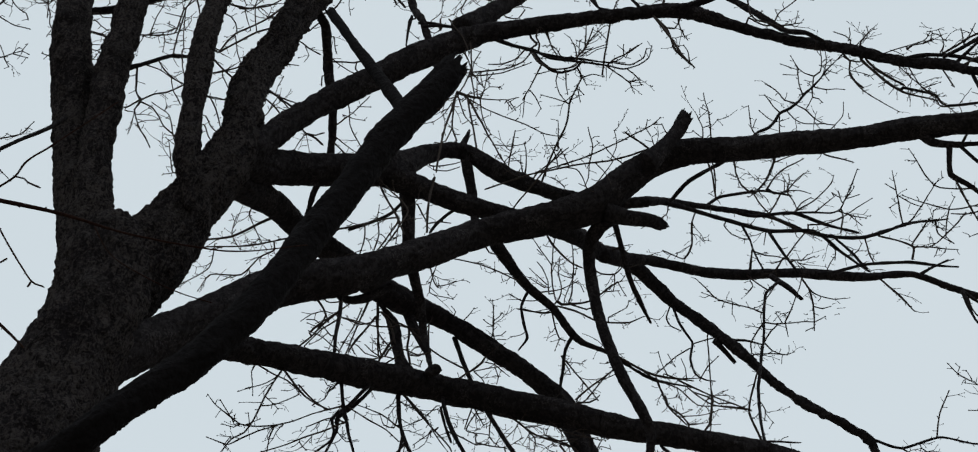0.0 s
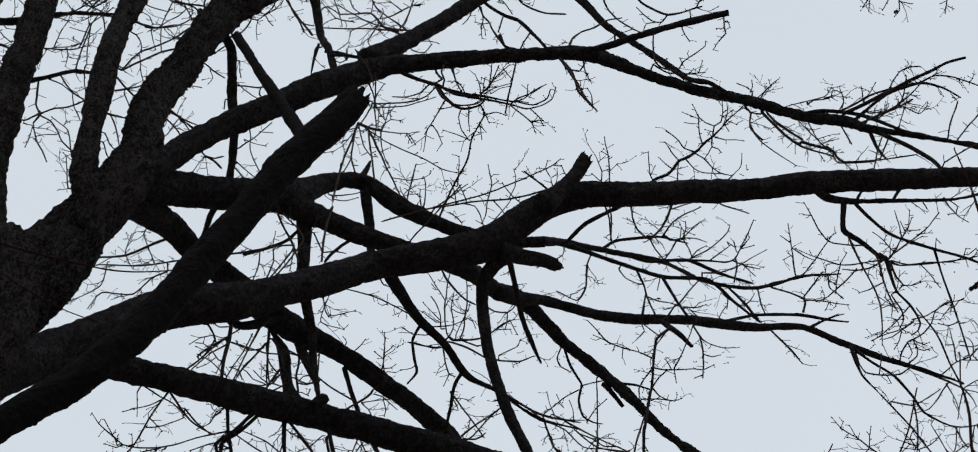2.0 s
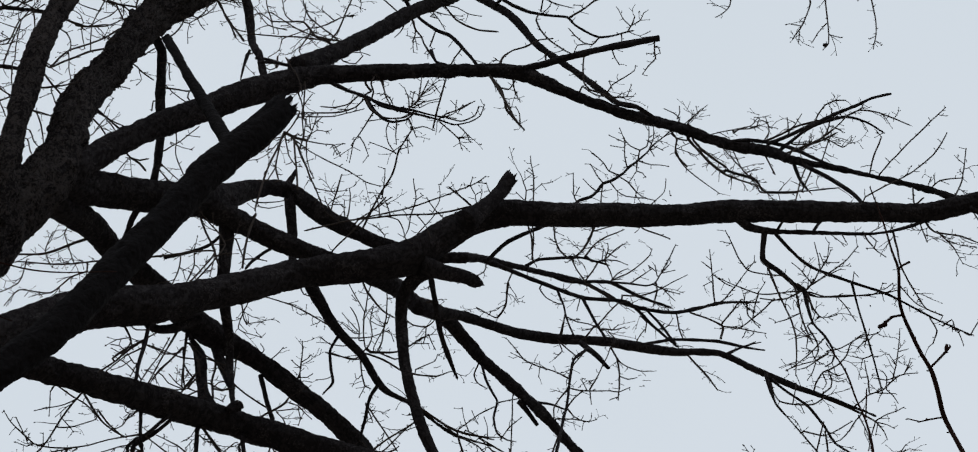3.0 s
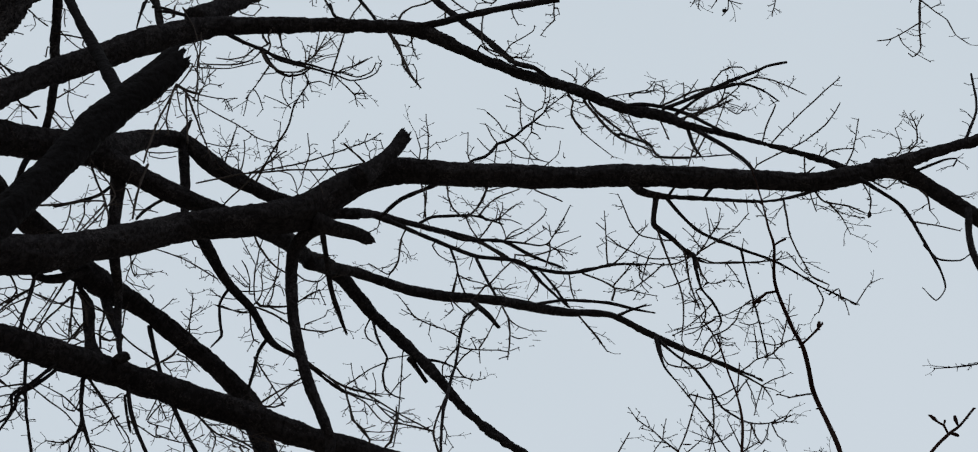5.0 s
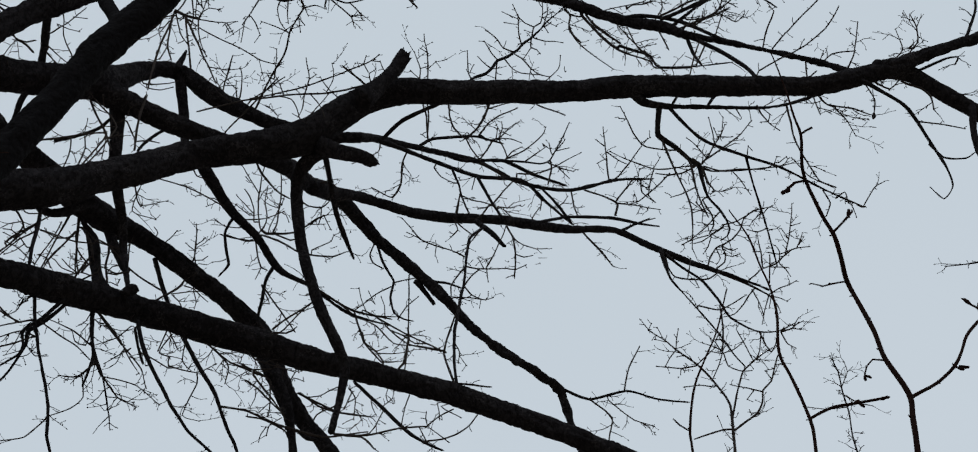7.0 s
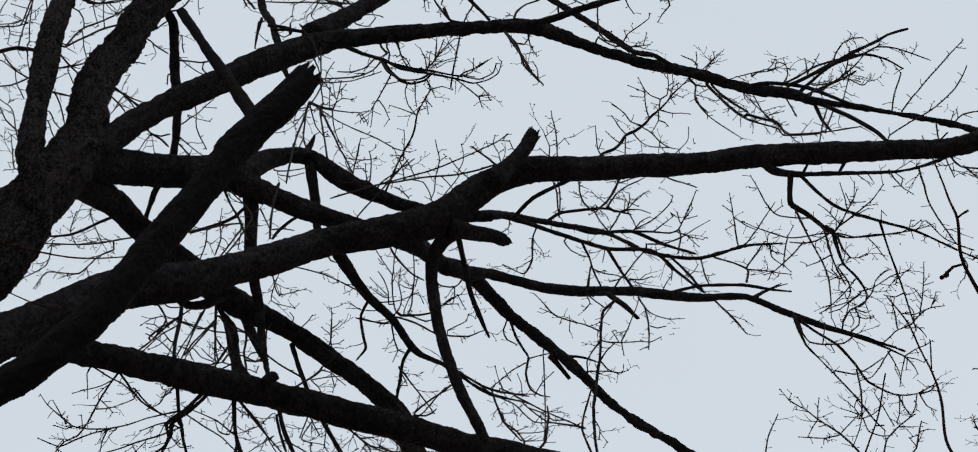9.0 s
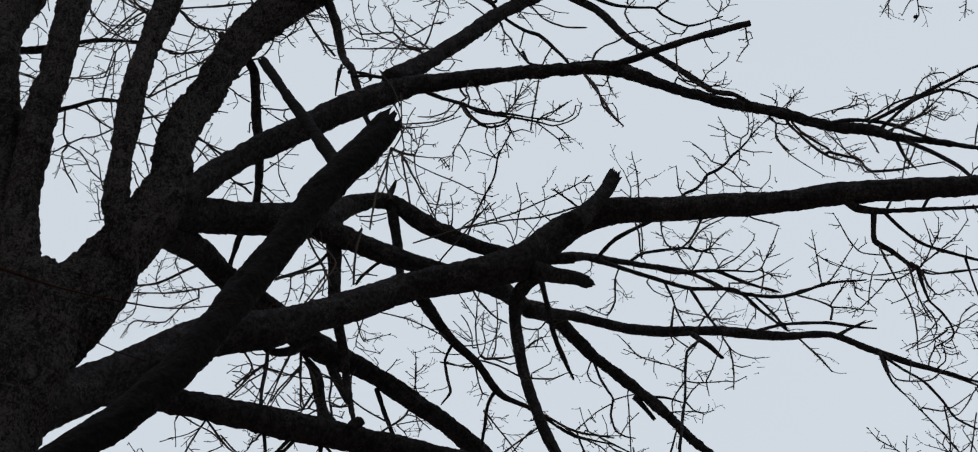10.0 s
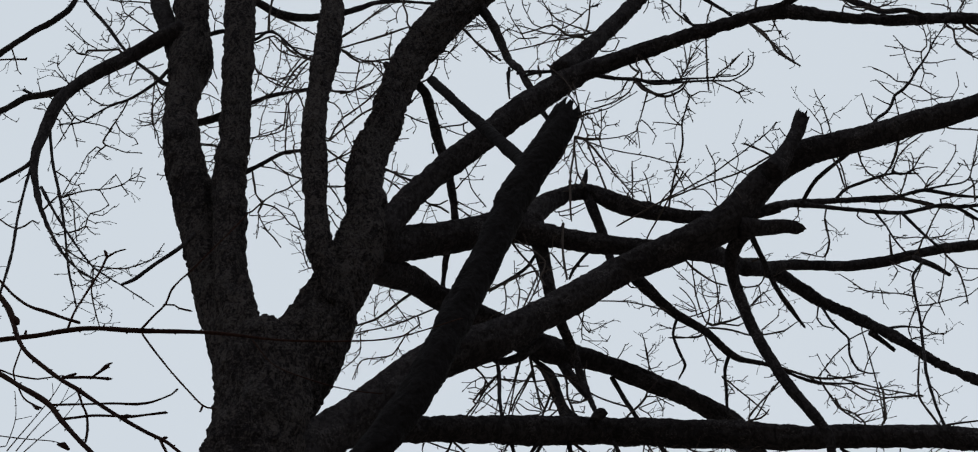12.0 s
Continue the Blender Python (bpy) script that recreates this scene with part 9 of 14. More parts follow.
spray(limbE, [(-0.122, 6.703, 13.463, 0.0060), (-0.090, 6.747, 13.438, 0.0060), (-0.022, 6.749, 13.294, 0.0059), (0.055, 6.749, 13.213, 0.0059), (0.132, 6.750, 13.169, 0.0059), (0.250, 6.750, 13.161, 0.0059)], 0.22)
spray(limbE, [(-0.145, 6.693, 13.426, 0.0051), (-0.117, 6.721, 13.410, 0.0051), (-0.018, 6.721, 13.387, 0.0040), (0.059, 6.722, 13.320, 0.0040), (0.138, 6.722, 13.298, 0.0028)], 0.22)
spray(limbE, [(-0.276, 6.648, 13.207, 0.0105), (-0.257, 6.685, 13.187, 0.0105), (-0.180, 6.685, 13.082, 0.0105), (-0.123, 6.686, 13.026, 0.0104), (-0.046, 6.686, 12.975, 0.0122), (0.009, 6.686, 12.883, 0.0121), (0.082, 6.687, 12.746, 0.0102), (0.125, 6.688, 12.657, 0.0102)], 0.22)
spray(limbE, [(-0.135, 6.688, 13.036, 0.0049), (-0.143, 6.710, 13.023, 0.0049), (-0.153, 6.710, 12.934, 0.0049), (-0.165, 6.711, 12.877, 0.0044)], 0.22)
spray(limbE, [(-0.329, 6.627, 13.119, 0.0073), (-0.295, 6.650, 13.107, 0.0073), (-0.258, 6.650, 12.953, 0.0058), (-0.220, 6.650, 12.876, 0.0058), (-0.202, 6.651, 12.801, 0.0057), (-0.165, 6.651, 12.704, 0.0071), (-0.118, 6.651, 12.600, 0.0071)], 0.22)
spray(limbE, [(-0.283, 6.650, 13.061, 0.0049), (-0.276, 6.647, 13.062, 0.0049), (-0.258, 6.648, 12.911, 0.0039), (-0.267, 6.648, 12.801, 0.0033), (-0.260, 6.648, 12.692, 0.0027)], 0.22)
spray(limbE, [(-0.220, 6.650, 12.876, 0.0039), (-0.266, 6.651, 12.865, 0.0033), (-0.305, 6.650, 12.882, 0.0027)], 0.22)
spray(limbE, [(-0.263, 6.648, 12.849, 0.0027), (-0.259, 6.646, 12.850, 0.0027), (-0.241, 6.646, 12.724, 0.0027)], 0.22)
spray(limbE, [(-0.363, 6.617, 13.051, 0.0039), (-0.335, 6.659, 13.027, 0.0039), (-0.355, 6.660, 12.939, 0.0033), (-0.382, 6.660, 12.881, 0.0027)], 0.22)
spray(limbE, [(0.038, 6.687, 12.828, 0.0058), (0.031, 6.689, 12.827, 0.0058), (-0.015, 6.690, 12.685, 0.0048), (-0.045, 6.691, 12.531, 0.0048), (-0.074, 6.693, 12.257, 0.0056), (-0.093, 6.694, 12.091, 0.0055), (-0.107, 6.695, 11.927, 0.0054)], 0.22)
spray(limbE, [(-0.191, 6.679, 13.347, 0.0040), (-0.159, 6.733, 13.317, 0.0040), (-0.121, 6.734, 13.238, 0.0034), (-0.084, 6.735, 13.137, 0.0027)], 0.22)
spray(limbE, [(-0.161, 6.735, 13.316, 0.0040), (-0.180, 6.749, 13.307, 0.0040), (-0.141, 6.749, 13.289, 0.0028)], 0.22)
spray(limbE, [(-0.229, 6.662, 13.285, 0.0040), (-0.197, 6.684, 13.274, 0.0040), (-0.080, 6.684, 13.226, 0.0034), (0.019, 6.684, 13.219, 0.0028)], 0.22)
spray(limbE, [(-0.669, 6.431, 11.918, 0.0113), (-0.596, 6.430, 11.859, 0.0096), (-0.524, 6.430, 11.820, 0.0095), (-0.417, 6.429, 11.753, 0.0095), (-0.311, 6.428, 11.706, 0.0080), (-0.223, 6.428, 11.687, 0.0066), (-0.118, 6.427, 11.647, 0.0053), (-0.048, 6.427, 11.629, 0.0053)], 0.22)
spray(limbE, [(-0.507, 6.435, 11.815, 0.0081), (-0.453, 6.434, 11.679, 0.0080), (-0.400, 6.433, 11.610, 0.0066), (-0.347, 6.433, 11.594, 0.0053), (-0.259, 6.433, 11.614, 0.0044), (-0.206, 6.434, 11.695, 0.0035)], 0.22)
spray(limbE, [(-0.517, 6.435, 12.058, 0.0068), (-0.511, 6.479, 12.030, 0.0068), (-0.489, 6.479, 11.975, 0.0067), (-0.475, 6.479, 11.947, 0.0067), (-0.528, 6.478, 11.883, 0.0054)], 0.22)
spray(limbE, [(-0.539, 6.431, 11.827, 0.0053), (-0.543, 6.438, 11.822, 0.0053), (-0.595, 6.437, 11.726, 0.0045), (-0.665, 6.437, 11.685, 0.0045), (-0.736, 6.437, 11.690, 0.0035)], 0.22)
spray(limbE, [(-0.832, 6.443, 11.623, 0.0045), (-0.842, 6.457, 11.612, 0.0045), (-0.754, 6.457, 11.619, 0.0045), (-0.666, 6.457, 11.633, 0.0035), (-0.596, 6.458, 11.674, 0.0035), (-0.508, 6.458, 11.720, 0.0030)], 0.22)
spray(limbE, [(-0.253, 6.428, 11.693, 0.0035), (-0.258, 6.430, 11.692, 0.0035), (-0.204, 6.431, 11.787, 0.0036), (-0.174, 6.432, 11.886, 0.0036), (-0.147, 6.433, 12.020, 0.0036)], 0.22)
spray(limbE, [(-0.184, 6.432, 11.853, 0.0025), (-0.185, 6.432, 11.853, 0.0025), (-0.239, 6.432, 11.890, 0.0025)], 0.22)
spray(limbE, [(-0.192, 6.438, 11.763, 0.0035), (-0.188, 6.452, 11.754, 0.0035), (-0.134, 6.452, 11.816, 0.0025), (-0.080, 6.452, 11.833, 0.0025)], 0.22)
spray(limbE, [(-0.431, 6.442, 12.087, 0.0046), (-0.421, 6.479, 12.064, 0.0046), (-0.402, 6.478, 11.975, 0.0036), (-0.385, 6.477, 11.886, 0.0025)], 0.22)
spray(limbE, [(-0.032, 6.435, 11.654, 0.0045), (-0.031, 6.441, 11.650, 0.0045), (0.056, 6.441, 11.625, 0.0044), (0.129, 6.442, 11.685, 0.0045), (0.150, 6.443, 11.783, 0.0035)], 0.22)
spray(limbE, [(-0.048, 6.427, 11.629, 0.0044), (0.006, 6.428, 11.671, 0.0035), (0.043, 6.428, 11.735, 0.0035), (0.098, 6.429, 11.797, 0.0025)], 0.22)
spray(limbE, [(-0.852, 6.387, 12.061, 0.0046), (-0.888, 6.424, 12.035, 0.0046), (-0.900, 6.422, 11.853, 0.0045), (-0.860, 6.420, 11.717, 0.0045), (-0.826, 6.418, 11.551, 0.0052)], 0.22)
spray(limbE, [(-0.703, 6.473, 12.383, 0.0047), (-0.720, 6.512, 12.358, 0.0047), (-0.646, 6.512, 12.410, 0.0037), (-0.572, 6.512, 12.418, 0.0032), (-0.516, 6.512, 12.400, 0.0026)], 0.22)
spray(limbE, [(-0.703, 6.471, 12.369, 0.0037), (-0.665, 6.524, 12.339, 0.0037), (-0.590, 6.524, 12.313, 0.0037), (-0.554, 6.524, 12.402, 0.0037)], 0.22)
spray(limbE, [(0.280, 6.510, 12.299, 0.0083), (0.261, 6.485, 12.315, 0.0083), (0.284, 6.486, 12.421, 0.0069), (0.343, 6.486, 12.503, 0.0056), (0.420, 6.487, 12.555, 0.0056), (0.500, 6.488, 12.645, 0.0048), (0.577, 6.488, 12.669, 0.0038)], 0.22)
spray(limbE, [(0.711, 6.478, 12.470, 0.0037), (0.694, 6.472, 12.474, 0.0037), (0.642, 6.472, 12.514, 0.0047), (0.556, 6.473, 12.631, 0.0056), (0.506, 6.474, 12.746, 0.0057), (0.483, 6.475, 12.861, 0.0057), (0.498, 6.475, 12.936, 0.0057)], 0.22)
spray(limbE, [(0.236, 6.764, 13.504, 0.0126), (0.266, 6.723, 13.527, 0.0126), (0.343, 6.723, 13.458, 0.0126), (0.459, 6.724, 13.387, 0.0107), (0.596, 6.724, 13.353, 0.0090), (0.694, 6.724, 13.346, 0.0074), (0.747, 6.725, 13.250, 0.0074), (0.837, 6.725, 13.152, 0.0073), (0.893, 6.726, 13.118, 0.0073), (0.973, 6.725, 13.142, 0.0059), (1.056, 6.725, 13.196, 0.0059), (1.109, 6.725, 13.223, 0.0050)], 0.22)
spray(limbE, [(0.703, 6.723, 13.333, 0.0074), (0.713, 6.715, 13.337, 0.0074), (0.801, 6.714, 13.447, 0.0060), (0.869, 6.713, 13.560, 0.0060), (0.933, 6.713, 13.611, 0.0060), (1.022, 6.712, 13.709, 0.0061)], 0.22)
spray(limbE, [(0.522, 6.713, 13.378, 0.0050), (0.543, 6.618, 13.432, 0.0050), (0.578, 6.618, 13.350, 0.0045), (0.635, 6.618, 13.314, 0.0039), (0.711, 6.618, 13.285, 0.0034)], 0.22)
spray(limbE, [(0.535, 6.723, 13.369, 0.0040), (0.537, 6.718, 13.372, 0.0040), (0.574, 6.718, 13.447, 0.0034), (0.593, 6.717, 13.508, 0.0028)], 0.22)
spray(limbE, [(0.799, 6.712, 13.448, 0.0040), (0.782, 6.697, 13.458, 0.0040), (0.742, 6.697, 13.461, 0.0028)], 0.22)
spray(limbE, [(0.893, 6.726, 13.118, 0.0050), (0.847, 6.726, 13.024, 0.0049), (0.790, 6.726, 13.043, 0.0039), (0.738, 6.726, 13.122, 0.0039), (0.704, 6.725, 13.200, 0.0028)], 0.22)
spray(limbE, [(0.809, 6.727, 13.036, 0.0039), (0.809, 6.731, 13.034, 0.0039), (0.757, 6.731, 13.015, 0.0033), (0.736, 6.732, 12.943, 0.0027)], 0.22)
spray(limbE, [(1.029, 6.725, 13.178, 0.0039), (1.035, 6.726, 13.177, 0.0039), (1.036, 6.727, 13.064, 0.0039), (0.999, 6.728, 12.992, 0.0033)], 0.22)
spray(limbE, [(1.074, 6.725, 13.205, 0.0050), (1.077, 6.723, 13.206, 0.0050), (1.107, 6.722, 13.319, 0.0050), (1.126, 6.721, 13.395, 0.0040)], 0.22)
spray(limbE, [(1.099, 6.722, 13.286, 0.0039), (1.103, 6.724, 13.285, 0.0039), (1.162, 6.724, 13.357, 0.0040), (1.191, 6.723, 13.457, 0.0028)], 0.22)
spray(limbE, [(1.093, 6.722, 13.271, 0.0039), (1.091, 6.717, 13.273, 0.0039), (1.051, 6.717, 13.354, 0.0034), (1.021, 6.716, 13.473, 0.0028)], 0.22)
spray(limbE, [(1.075, 6.723, 13.206, 0.0034), (1.077, 6.723, 13.206, 0.0034), (1.151, 6.723, 13.162, 0.0027), (1.215, 6.722, 13.218, 0.0028)], 0.22)
spray(limbE, [(1.196, 6.455, 12.669, 0.0048), (1.198, 6.474, 12.658, 0.0048), (1.194, 6.473, 12.548, 0.0047), (1.194, 6.472, 12.475, 0.0047), (1.148, 6.472, 12.384, 0.0037), (1.112, 6.471, 12.287, 0.0031)], 0.22)
spray(limbE, [(1.198, 6.473, 12.611, 0.0037), (1.215, 6.469, 12.611, 0.0037), (1.226, 6.468, 12.537, 0.0026)], 0.22)
spray(limbE, [(1.194, 6.473, 12.529, 0.0026), (1.192, 6.474, 12.529, 0.0026), (1.152, 6.474, 12.532, 0.0026)], 0.22)
spray(limbE, [(0.946, 6.470, 12.577, 0.0047), (0.943, 6.487, 12.567, 0.0047), (0.955, 6.486, 12.493, 0.0042), (0.977, 6.485, 12.405, 0.0037)], 0.22)
spray(limbE, [(0.770, 6.481, 12.499, 0.0047), (0.761, 6.480, 12.377, 0.0047), (0.760, 6.479, 12.270, 0.0055), (0.763, 6.478, 12.165, 0.0055), (0.794, 6.478, 12.094, 0.0054), (0.863, 6.478, 12.055, 0.0054), (0.929, 6.477, 11.996, 0.0046)], 0.22)
spray(limbE, [(0.562, 6.699, 12.863, 0.0072), (0.554, 6.715, 12.853, 0.0072), (0.553, 6.715, 12.781, 0.0057)], 0.22)
spray(limbE, [(0.932, 6.596, 12.205, 0.0046), (0.948, 6.596, 12.204, 0.0046), (1.004, 6.596, 12.221, 0.0037), (1.060, 6.596, 12.231, 0.0031)], 0.22)
spray(limbE, [(0.902, 6.605, 12.261, 0.0047), (0.917, 6.591, 12.268, 0.0047), (0.941, 6.591, 12.336, 0.0037), (1.024, 6.591, 12.436, 0.0037), (1.080, 6.592, 12.517, 0.0032), (1.089, 6.592, 12.574, 0.0026)], 0.22)
spray(limbE, [(0.930, 6.591, 12.302, 0.0032), (0.938, 6.591, 12.302, 0.0032), (0.926, 6.591, 12.372, 0.0026)], 0.22)
spray(limbE, [(1.024, 6.595, 12.225, 0.0031), (1.030, 6.591, 12.226, 0.0031), (1.057, 6.592, 12.349, 0.0026)], 0.22)
spray(limbE, [(0.222, 6.507, 12.285, 0.0083), (0.220, 6.538, 12.266, 0.0083), (0.270, 6.538, 12.158, 0.0083), (0.300, 6.537, 12.020, 0.0068), (0.313, 6.537, 11.919, 0.0067), (0.362, 6.536, 11.816, 0.0067), (0.397, 6.536, 11.748, 0.0066)], 0.22)
spray(limbE, [(0.391, 6.536, 11.762, 0.0053), (0.394, 6.539, 11.760, 0.0053), (0.390, 6.540, 11.885, 0.0036), (0.369, 6.540, 11.953, 0.0031)], 0.22)
spray(limbE, [(0.357, 6.529, 12.301, 0.0047), (0.349, 6.562, 12.281, 0.0047), (0.361, 6.561, 12.156, 0.0037), (0.392, 6.561, 12.052, 0.0025)], 0.22)
spray(limbE, [(1.326, 6.671, 12.047, 0.0046), (1.335, 6.634, 12.070, 0.0046), (1.305, 6.634, 12.126, 0.0037), (1.255, 6.634, 12.170, 0.0031)], 0.22)
spray(limbE, [(1.327, 6.635, 12.083, 0.0036), (1.322, 6.640, 12.080, 0.0036), (1.344, 6.640, 12.146, 0.0037), (1.344, 6.640, 12.214, 0.0026)], 0.22)
spray(limbE, [(1.376, 6.665, 12.011, 0.0036), (1.384, 6.633, 12.031, 0.0036), (1.431, 6.633, 12.115, 0.0031), (1.475, 6.633, 12.179, 0.0026)], 0.22)
spray(limbE, [(1.448, 6.633, 12.141, 0.0026), (1.445, 6.633, 12.141, 0.0026), (1.442, 6.633, 12.209, 0.0026)], 0.22)
spray(limbE, [(1.296, 6.698, 12.012, 0.0068), (1.293, 6.701, 12.010, 0.0068), (1.324, 6.702, 11.963, 0.0054), (1.376, 6.702, 11.946, 0.0054), (1.398, 6.701, 11.984, 0.0054)], 0.22)
spray(limbE, [(1.318, 6.698, 11.949, 0.0054), (1.322, 6.697, 11.949, 0.0054), (1.309, 6.698, 11.840, 0.0054), (1.327, 6.698, 11.743, 0.0054), (1.362, 6.699, 11.677, 0.0053)], 0.22)
spray(limbE, [(1.424, 6.667, 11.974, 0.0082), (1.413, 6.694, 11.958, 0.0082), (1.455, 6.694, 11.857, 0.0081), (1.516, 6.695, 11.776, 0.0081), (1.591, 6.695, 11.676, 0.0066)], 0.22)
spray(limbE, [(1.654, 6.673, 12.044, 0.0055), (1.657, 6.689, 12.033, 0.0055), (1.692, 6.688, 12.077, 0.0046), (1.756, 6.688, 12.093, 0.0041), (1.804, 6.688, 12.123, 0.0037), (1.826, 6.688, 12.202, 0.0037), (1.876, 6.688, 12.171, 0.0031), (1.873, 6.688, 12.051, 0.0031), (1.844, 6.689, 11.955, 0.0025)], 0.22)
spray(limbE, [(1.826, 6.688, 12.202, 0.0026), (1.826, 6.688, 12.202, 0.0026), (1.825, 6.687, 12.243, 0.0026)], 0.22)
spray(limbE, [(2.358, 6.901, 14.312, 0.0079), (2.352, 6.913, 14.307, 0.0079), (2.355, 6.917, 14.058, 0.0062), (2.303, 6.922, 13.860, 0.0052), (2.250, 6.925, 13.706, 0.0052), (2.190, 6.928, 13.579, 0.0040)], 0.22)
spray(limbE, [(2.261, 6.924, 13.737, 0.0041), (2.263, 6.921, 13.739, 0.0041), (2.185, 6.921, 13.761, 0.0035), (2.163, 6.921, 13.747, 0.0029)], 0.22)
spray(limbE, [(2.238, 6.926, 13.678, 0.0041), (2.245, 6.929, 13.674, 0.0041), (2.224, 6.932, 13.537, 0.0028)], 0.22)
spray(limbE, [(2.476, 6.901, 14.291, 0.0079), (2.474, 6.908, 14.288, 0.0079), (2.455, 6.912, 14.041, 0.0062), (2.443, 6.917, 13.800, 0.0052), (2.432, 6.920, 13.660, 0.0051), (2.418, 6.923, 13.529, 0.0051), (2.378, 6.924, 13.456, 0.0040)], 0.22)
spray(limbE, [(2.430, 6.920, 13.644, 0.0041), (2.429, 6.920, 13.644, 0.0041), (2.505, 6.920, 13.615, 0.0035)], 0.22)
spray(limbE, [(2.441, 6.918, 13.785, 0.0041), (2.433, 6.918, 13.786, 0.0041), (2.365, 6.921, 13.666, 0.0035), (2.312, 6.924, 13.539, 0.0028)], 0.22)
spray(limbE, [(2.409, 6.923, 13.515, 0.0091), (2.404, 6.920, 13.518, 0.0091), (2.386, 6.920, 13.504, 0.0126)], 0.22)
spray(limbE, [(1.886, 6.900, 14.586, 0.0064), (1.811, 6.911, 14.004, 0.0052), (1.775, 6.913, 13.886, 0.0041), (1.701, 6.915, 13.789, 0.0035)], 0.22)
spray(limbE, [(1.806, 6.613, 11.838, 0.0067), (1.806, 6.613, 11.839, 0.0067), (1.886, 6.613, 11.899, 0.0067), (1.970, 6.613, 11.979, 0.0067), (2.051, 6.612, 12.040, 0.0068), (2.130, 6.612, 12.082, 0.0082), (2.279, 6.612, 12.153, 0.0068)], 0.22)
spray(limbE, [(2.126, 6.598, 12.026, 0.0046), (2.120, 6.593, 12.031, 0.0046), (2.159, 6.593, 12.150, 0.0046), (2.212, 6.593, 12.249, 0.0046), (2.275, 6.593, 12.300, 0.0047), (2.332, 6.593, 12.310, 0.0047)], 0.22)
spray(limbE, [(1.962, 6.599, 11.828, 0.0053), (1.980, 6.607, 11.819, 0.0053), (2.088, 6.607, 11.832, 0.0054), (2.148, 6.607, 11.873, 0.0054), (2.246, 6.607, 11.966, 0.0046)], 0.22)
spray(limbE, [(1.970, 6.613, 11.979, 0.0046), (1.969, 6.622, 11.973, 0.0046), (2.021, 6.621, 12.070, 0.0036), (2.062, 6.621, 12.169, 0.0031)], 0.22)
spray(limbE, [(1.969, 6.623, 11.972, 0.0036), (1.969, 6.637, 11.964, 0.0036), (1.979, 6.636, 12.096, 0.0036), (1.979, 6.636, 12.144, 0.0026)], 0.22)
spray(limbE, [(2.201, 6.562, 11.912, 0.0036), (2.205, 6.568, 11.907, 0.0036), (2.159, 6.568, 11.746, 0.0035), (2.115, 6.568, 11.588, 0.0035)], 0.22)
spray(limbE, [(3.783, 6.903, 14.024, 0.0079), (3.781, 6.930, 14.009, 0.0079), (3.729, 6.931, 13.718, 0.0078), (3.689, 6.931, 13.477, 0.0069), (3.666, 6.932, 13.282, 0.0061), (3.625, 6.932, 13.186, 0.0051), (3.591, 6.932, 13.151, 0.0051), (3.572, 6.932, 13.185, 0.0040)], 0.22)
spray(limbE, [(3.759, 6.931, 13.886, 0.0063), (3.765, 6.931, 13.885, 0.0063), (3.827, 6.931, 13.774, 0.0053), (3.904, 6.931, 13.652, 0.0053), (3.932, 6.932, 13.477, 0.0047), (3.990, 6.932, 13.386, 0.0041)], 0.22)
spray(limbE, [(3.706, 6.931, 13.583, 0.0052), (3.703, 6.933, 13.583, 0.0052), (3.612, 6.933, 13.483, 0.0041), (3.538, 6.933, 13.409, 0.0041), (3.466, 6.933, 13.345, 0.0041), (3.391, 6.934, 13.318, 0.0035)], 0.22)
spray(limbE, [(3.538, 6.933, 13.410, 0.0035), (3.537, 6.930, 13.412, 0.0035), (3.551, 6.930, 13.314, 0.0035), (3.591, 6.930, 13.230, 0.0028), (3.695, 6.930, 13.112, 0.0028)], 0.22)
spray(limbE, [(3.478, 6.934, 13.355, 0.0028), (3.480, 6.937, 13.352, 0.0028), (3.444, 6.937, 13.279, 0.0028)], 0.22)
spray(limbE, [(3.819, 6.931, 13.788, 0.0036), (3.817, 6.931, 13.789, 0.0036), (3.898, 6.931, 13.866, 0.0029)], 0.22)
spray(limbE, [(2.785, 6.901, 14.312, 0.0064), (2.781, 6.910, 14.308, 0.0064), (2.766, 6.910, 13.847, 0.0053), (2.748, 6.911, 13.683, 0.0041), (2.705, 6.911, 13.479, 0.0035)], 0.22)
spray(limbE, [(2.738, 6.910, 13.636, 0.0029), (2.738, 6.908, 13.637, 0.0029), (2.697, 6.908, 13.599, 0.0029)], 0.22)
spray(limbN, [(-1.223, 7.371, 10.065, 0.0136), (-1.253, 7.413, 10.024, 0.0136), (-1.224, 7.412, 9.778, 0.0101), (-1.186, 7.411, 9.636, 0.0085), (-1.146, 7.410, 9.520, 0.0059), (-1.098, 7.409, 9.316, 0.0047), (-1.066, 7.408, 9.138, 0.0031)], 1.3)
spray(limbN, [(-1.182, 7.411, 9.621, 0.0059), (-1.190, 7.410, 9.620, 0.0059), (-1.263, 7.410, 9.511, 0.0047), (-1.357, 7.410, 9.513, 0.0032)], 1.3)
spray(limbN, [(-1.146, 7.410, 9.520, 0.0047), (-1.052, 7.409, 9.365, 0.0040), (-0.958, 7.409, 9.303, 0.0031)], 1.9)
spray(limbN, [(-1.147, 7.410, 9.520, 0.0040), (-1.155, 7.410, 9.519, 0.0040), (-0.976, 7.409, 9.463, 0.0031), (-0.843, 7.409, 9.325, 0.0022)], 0.75)
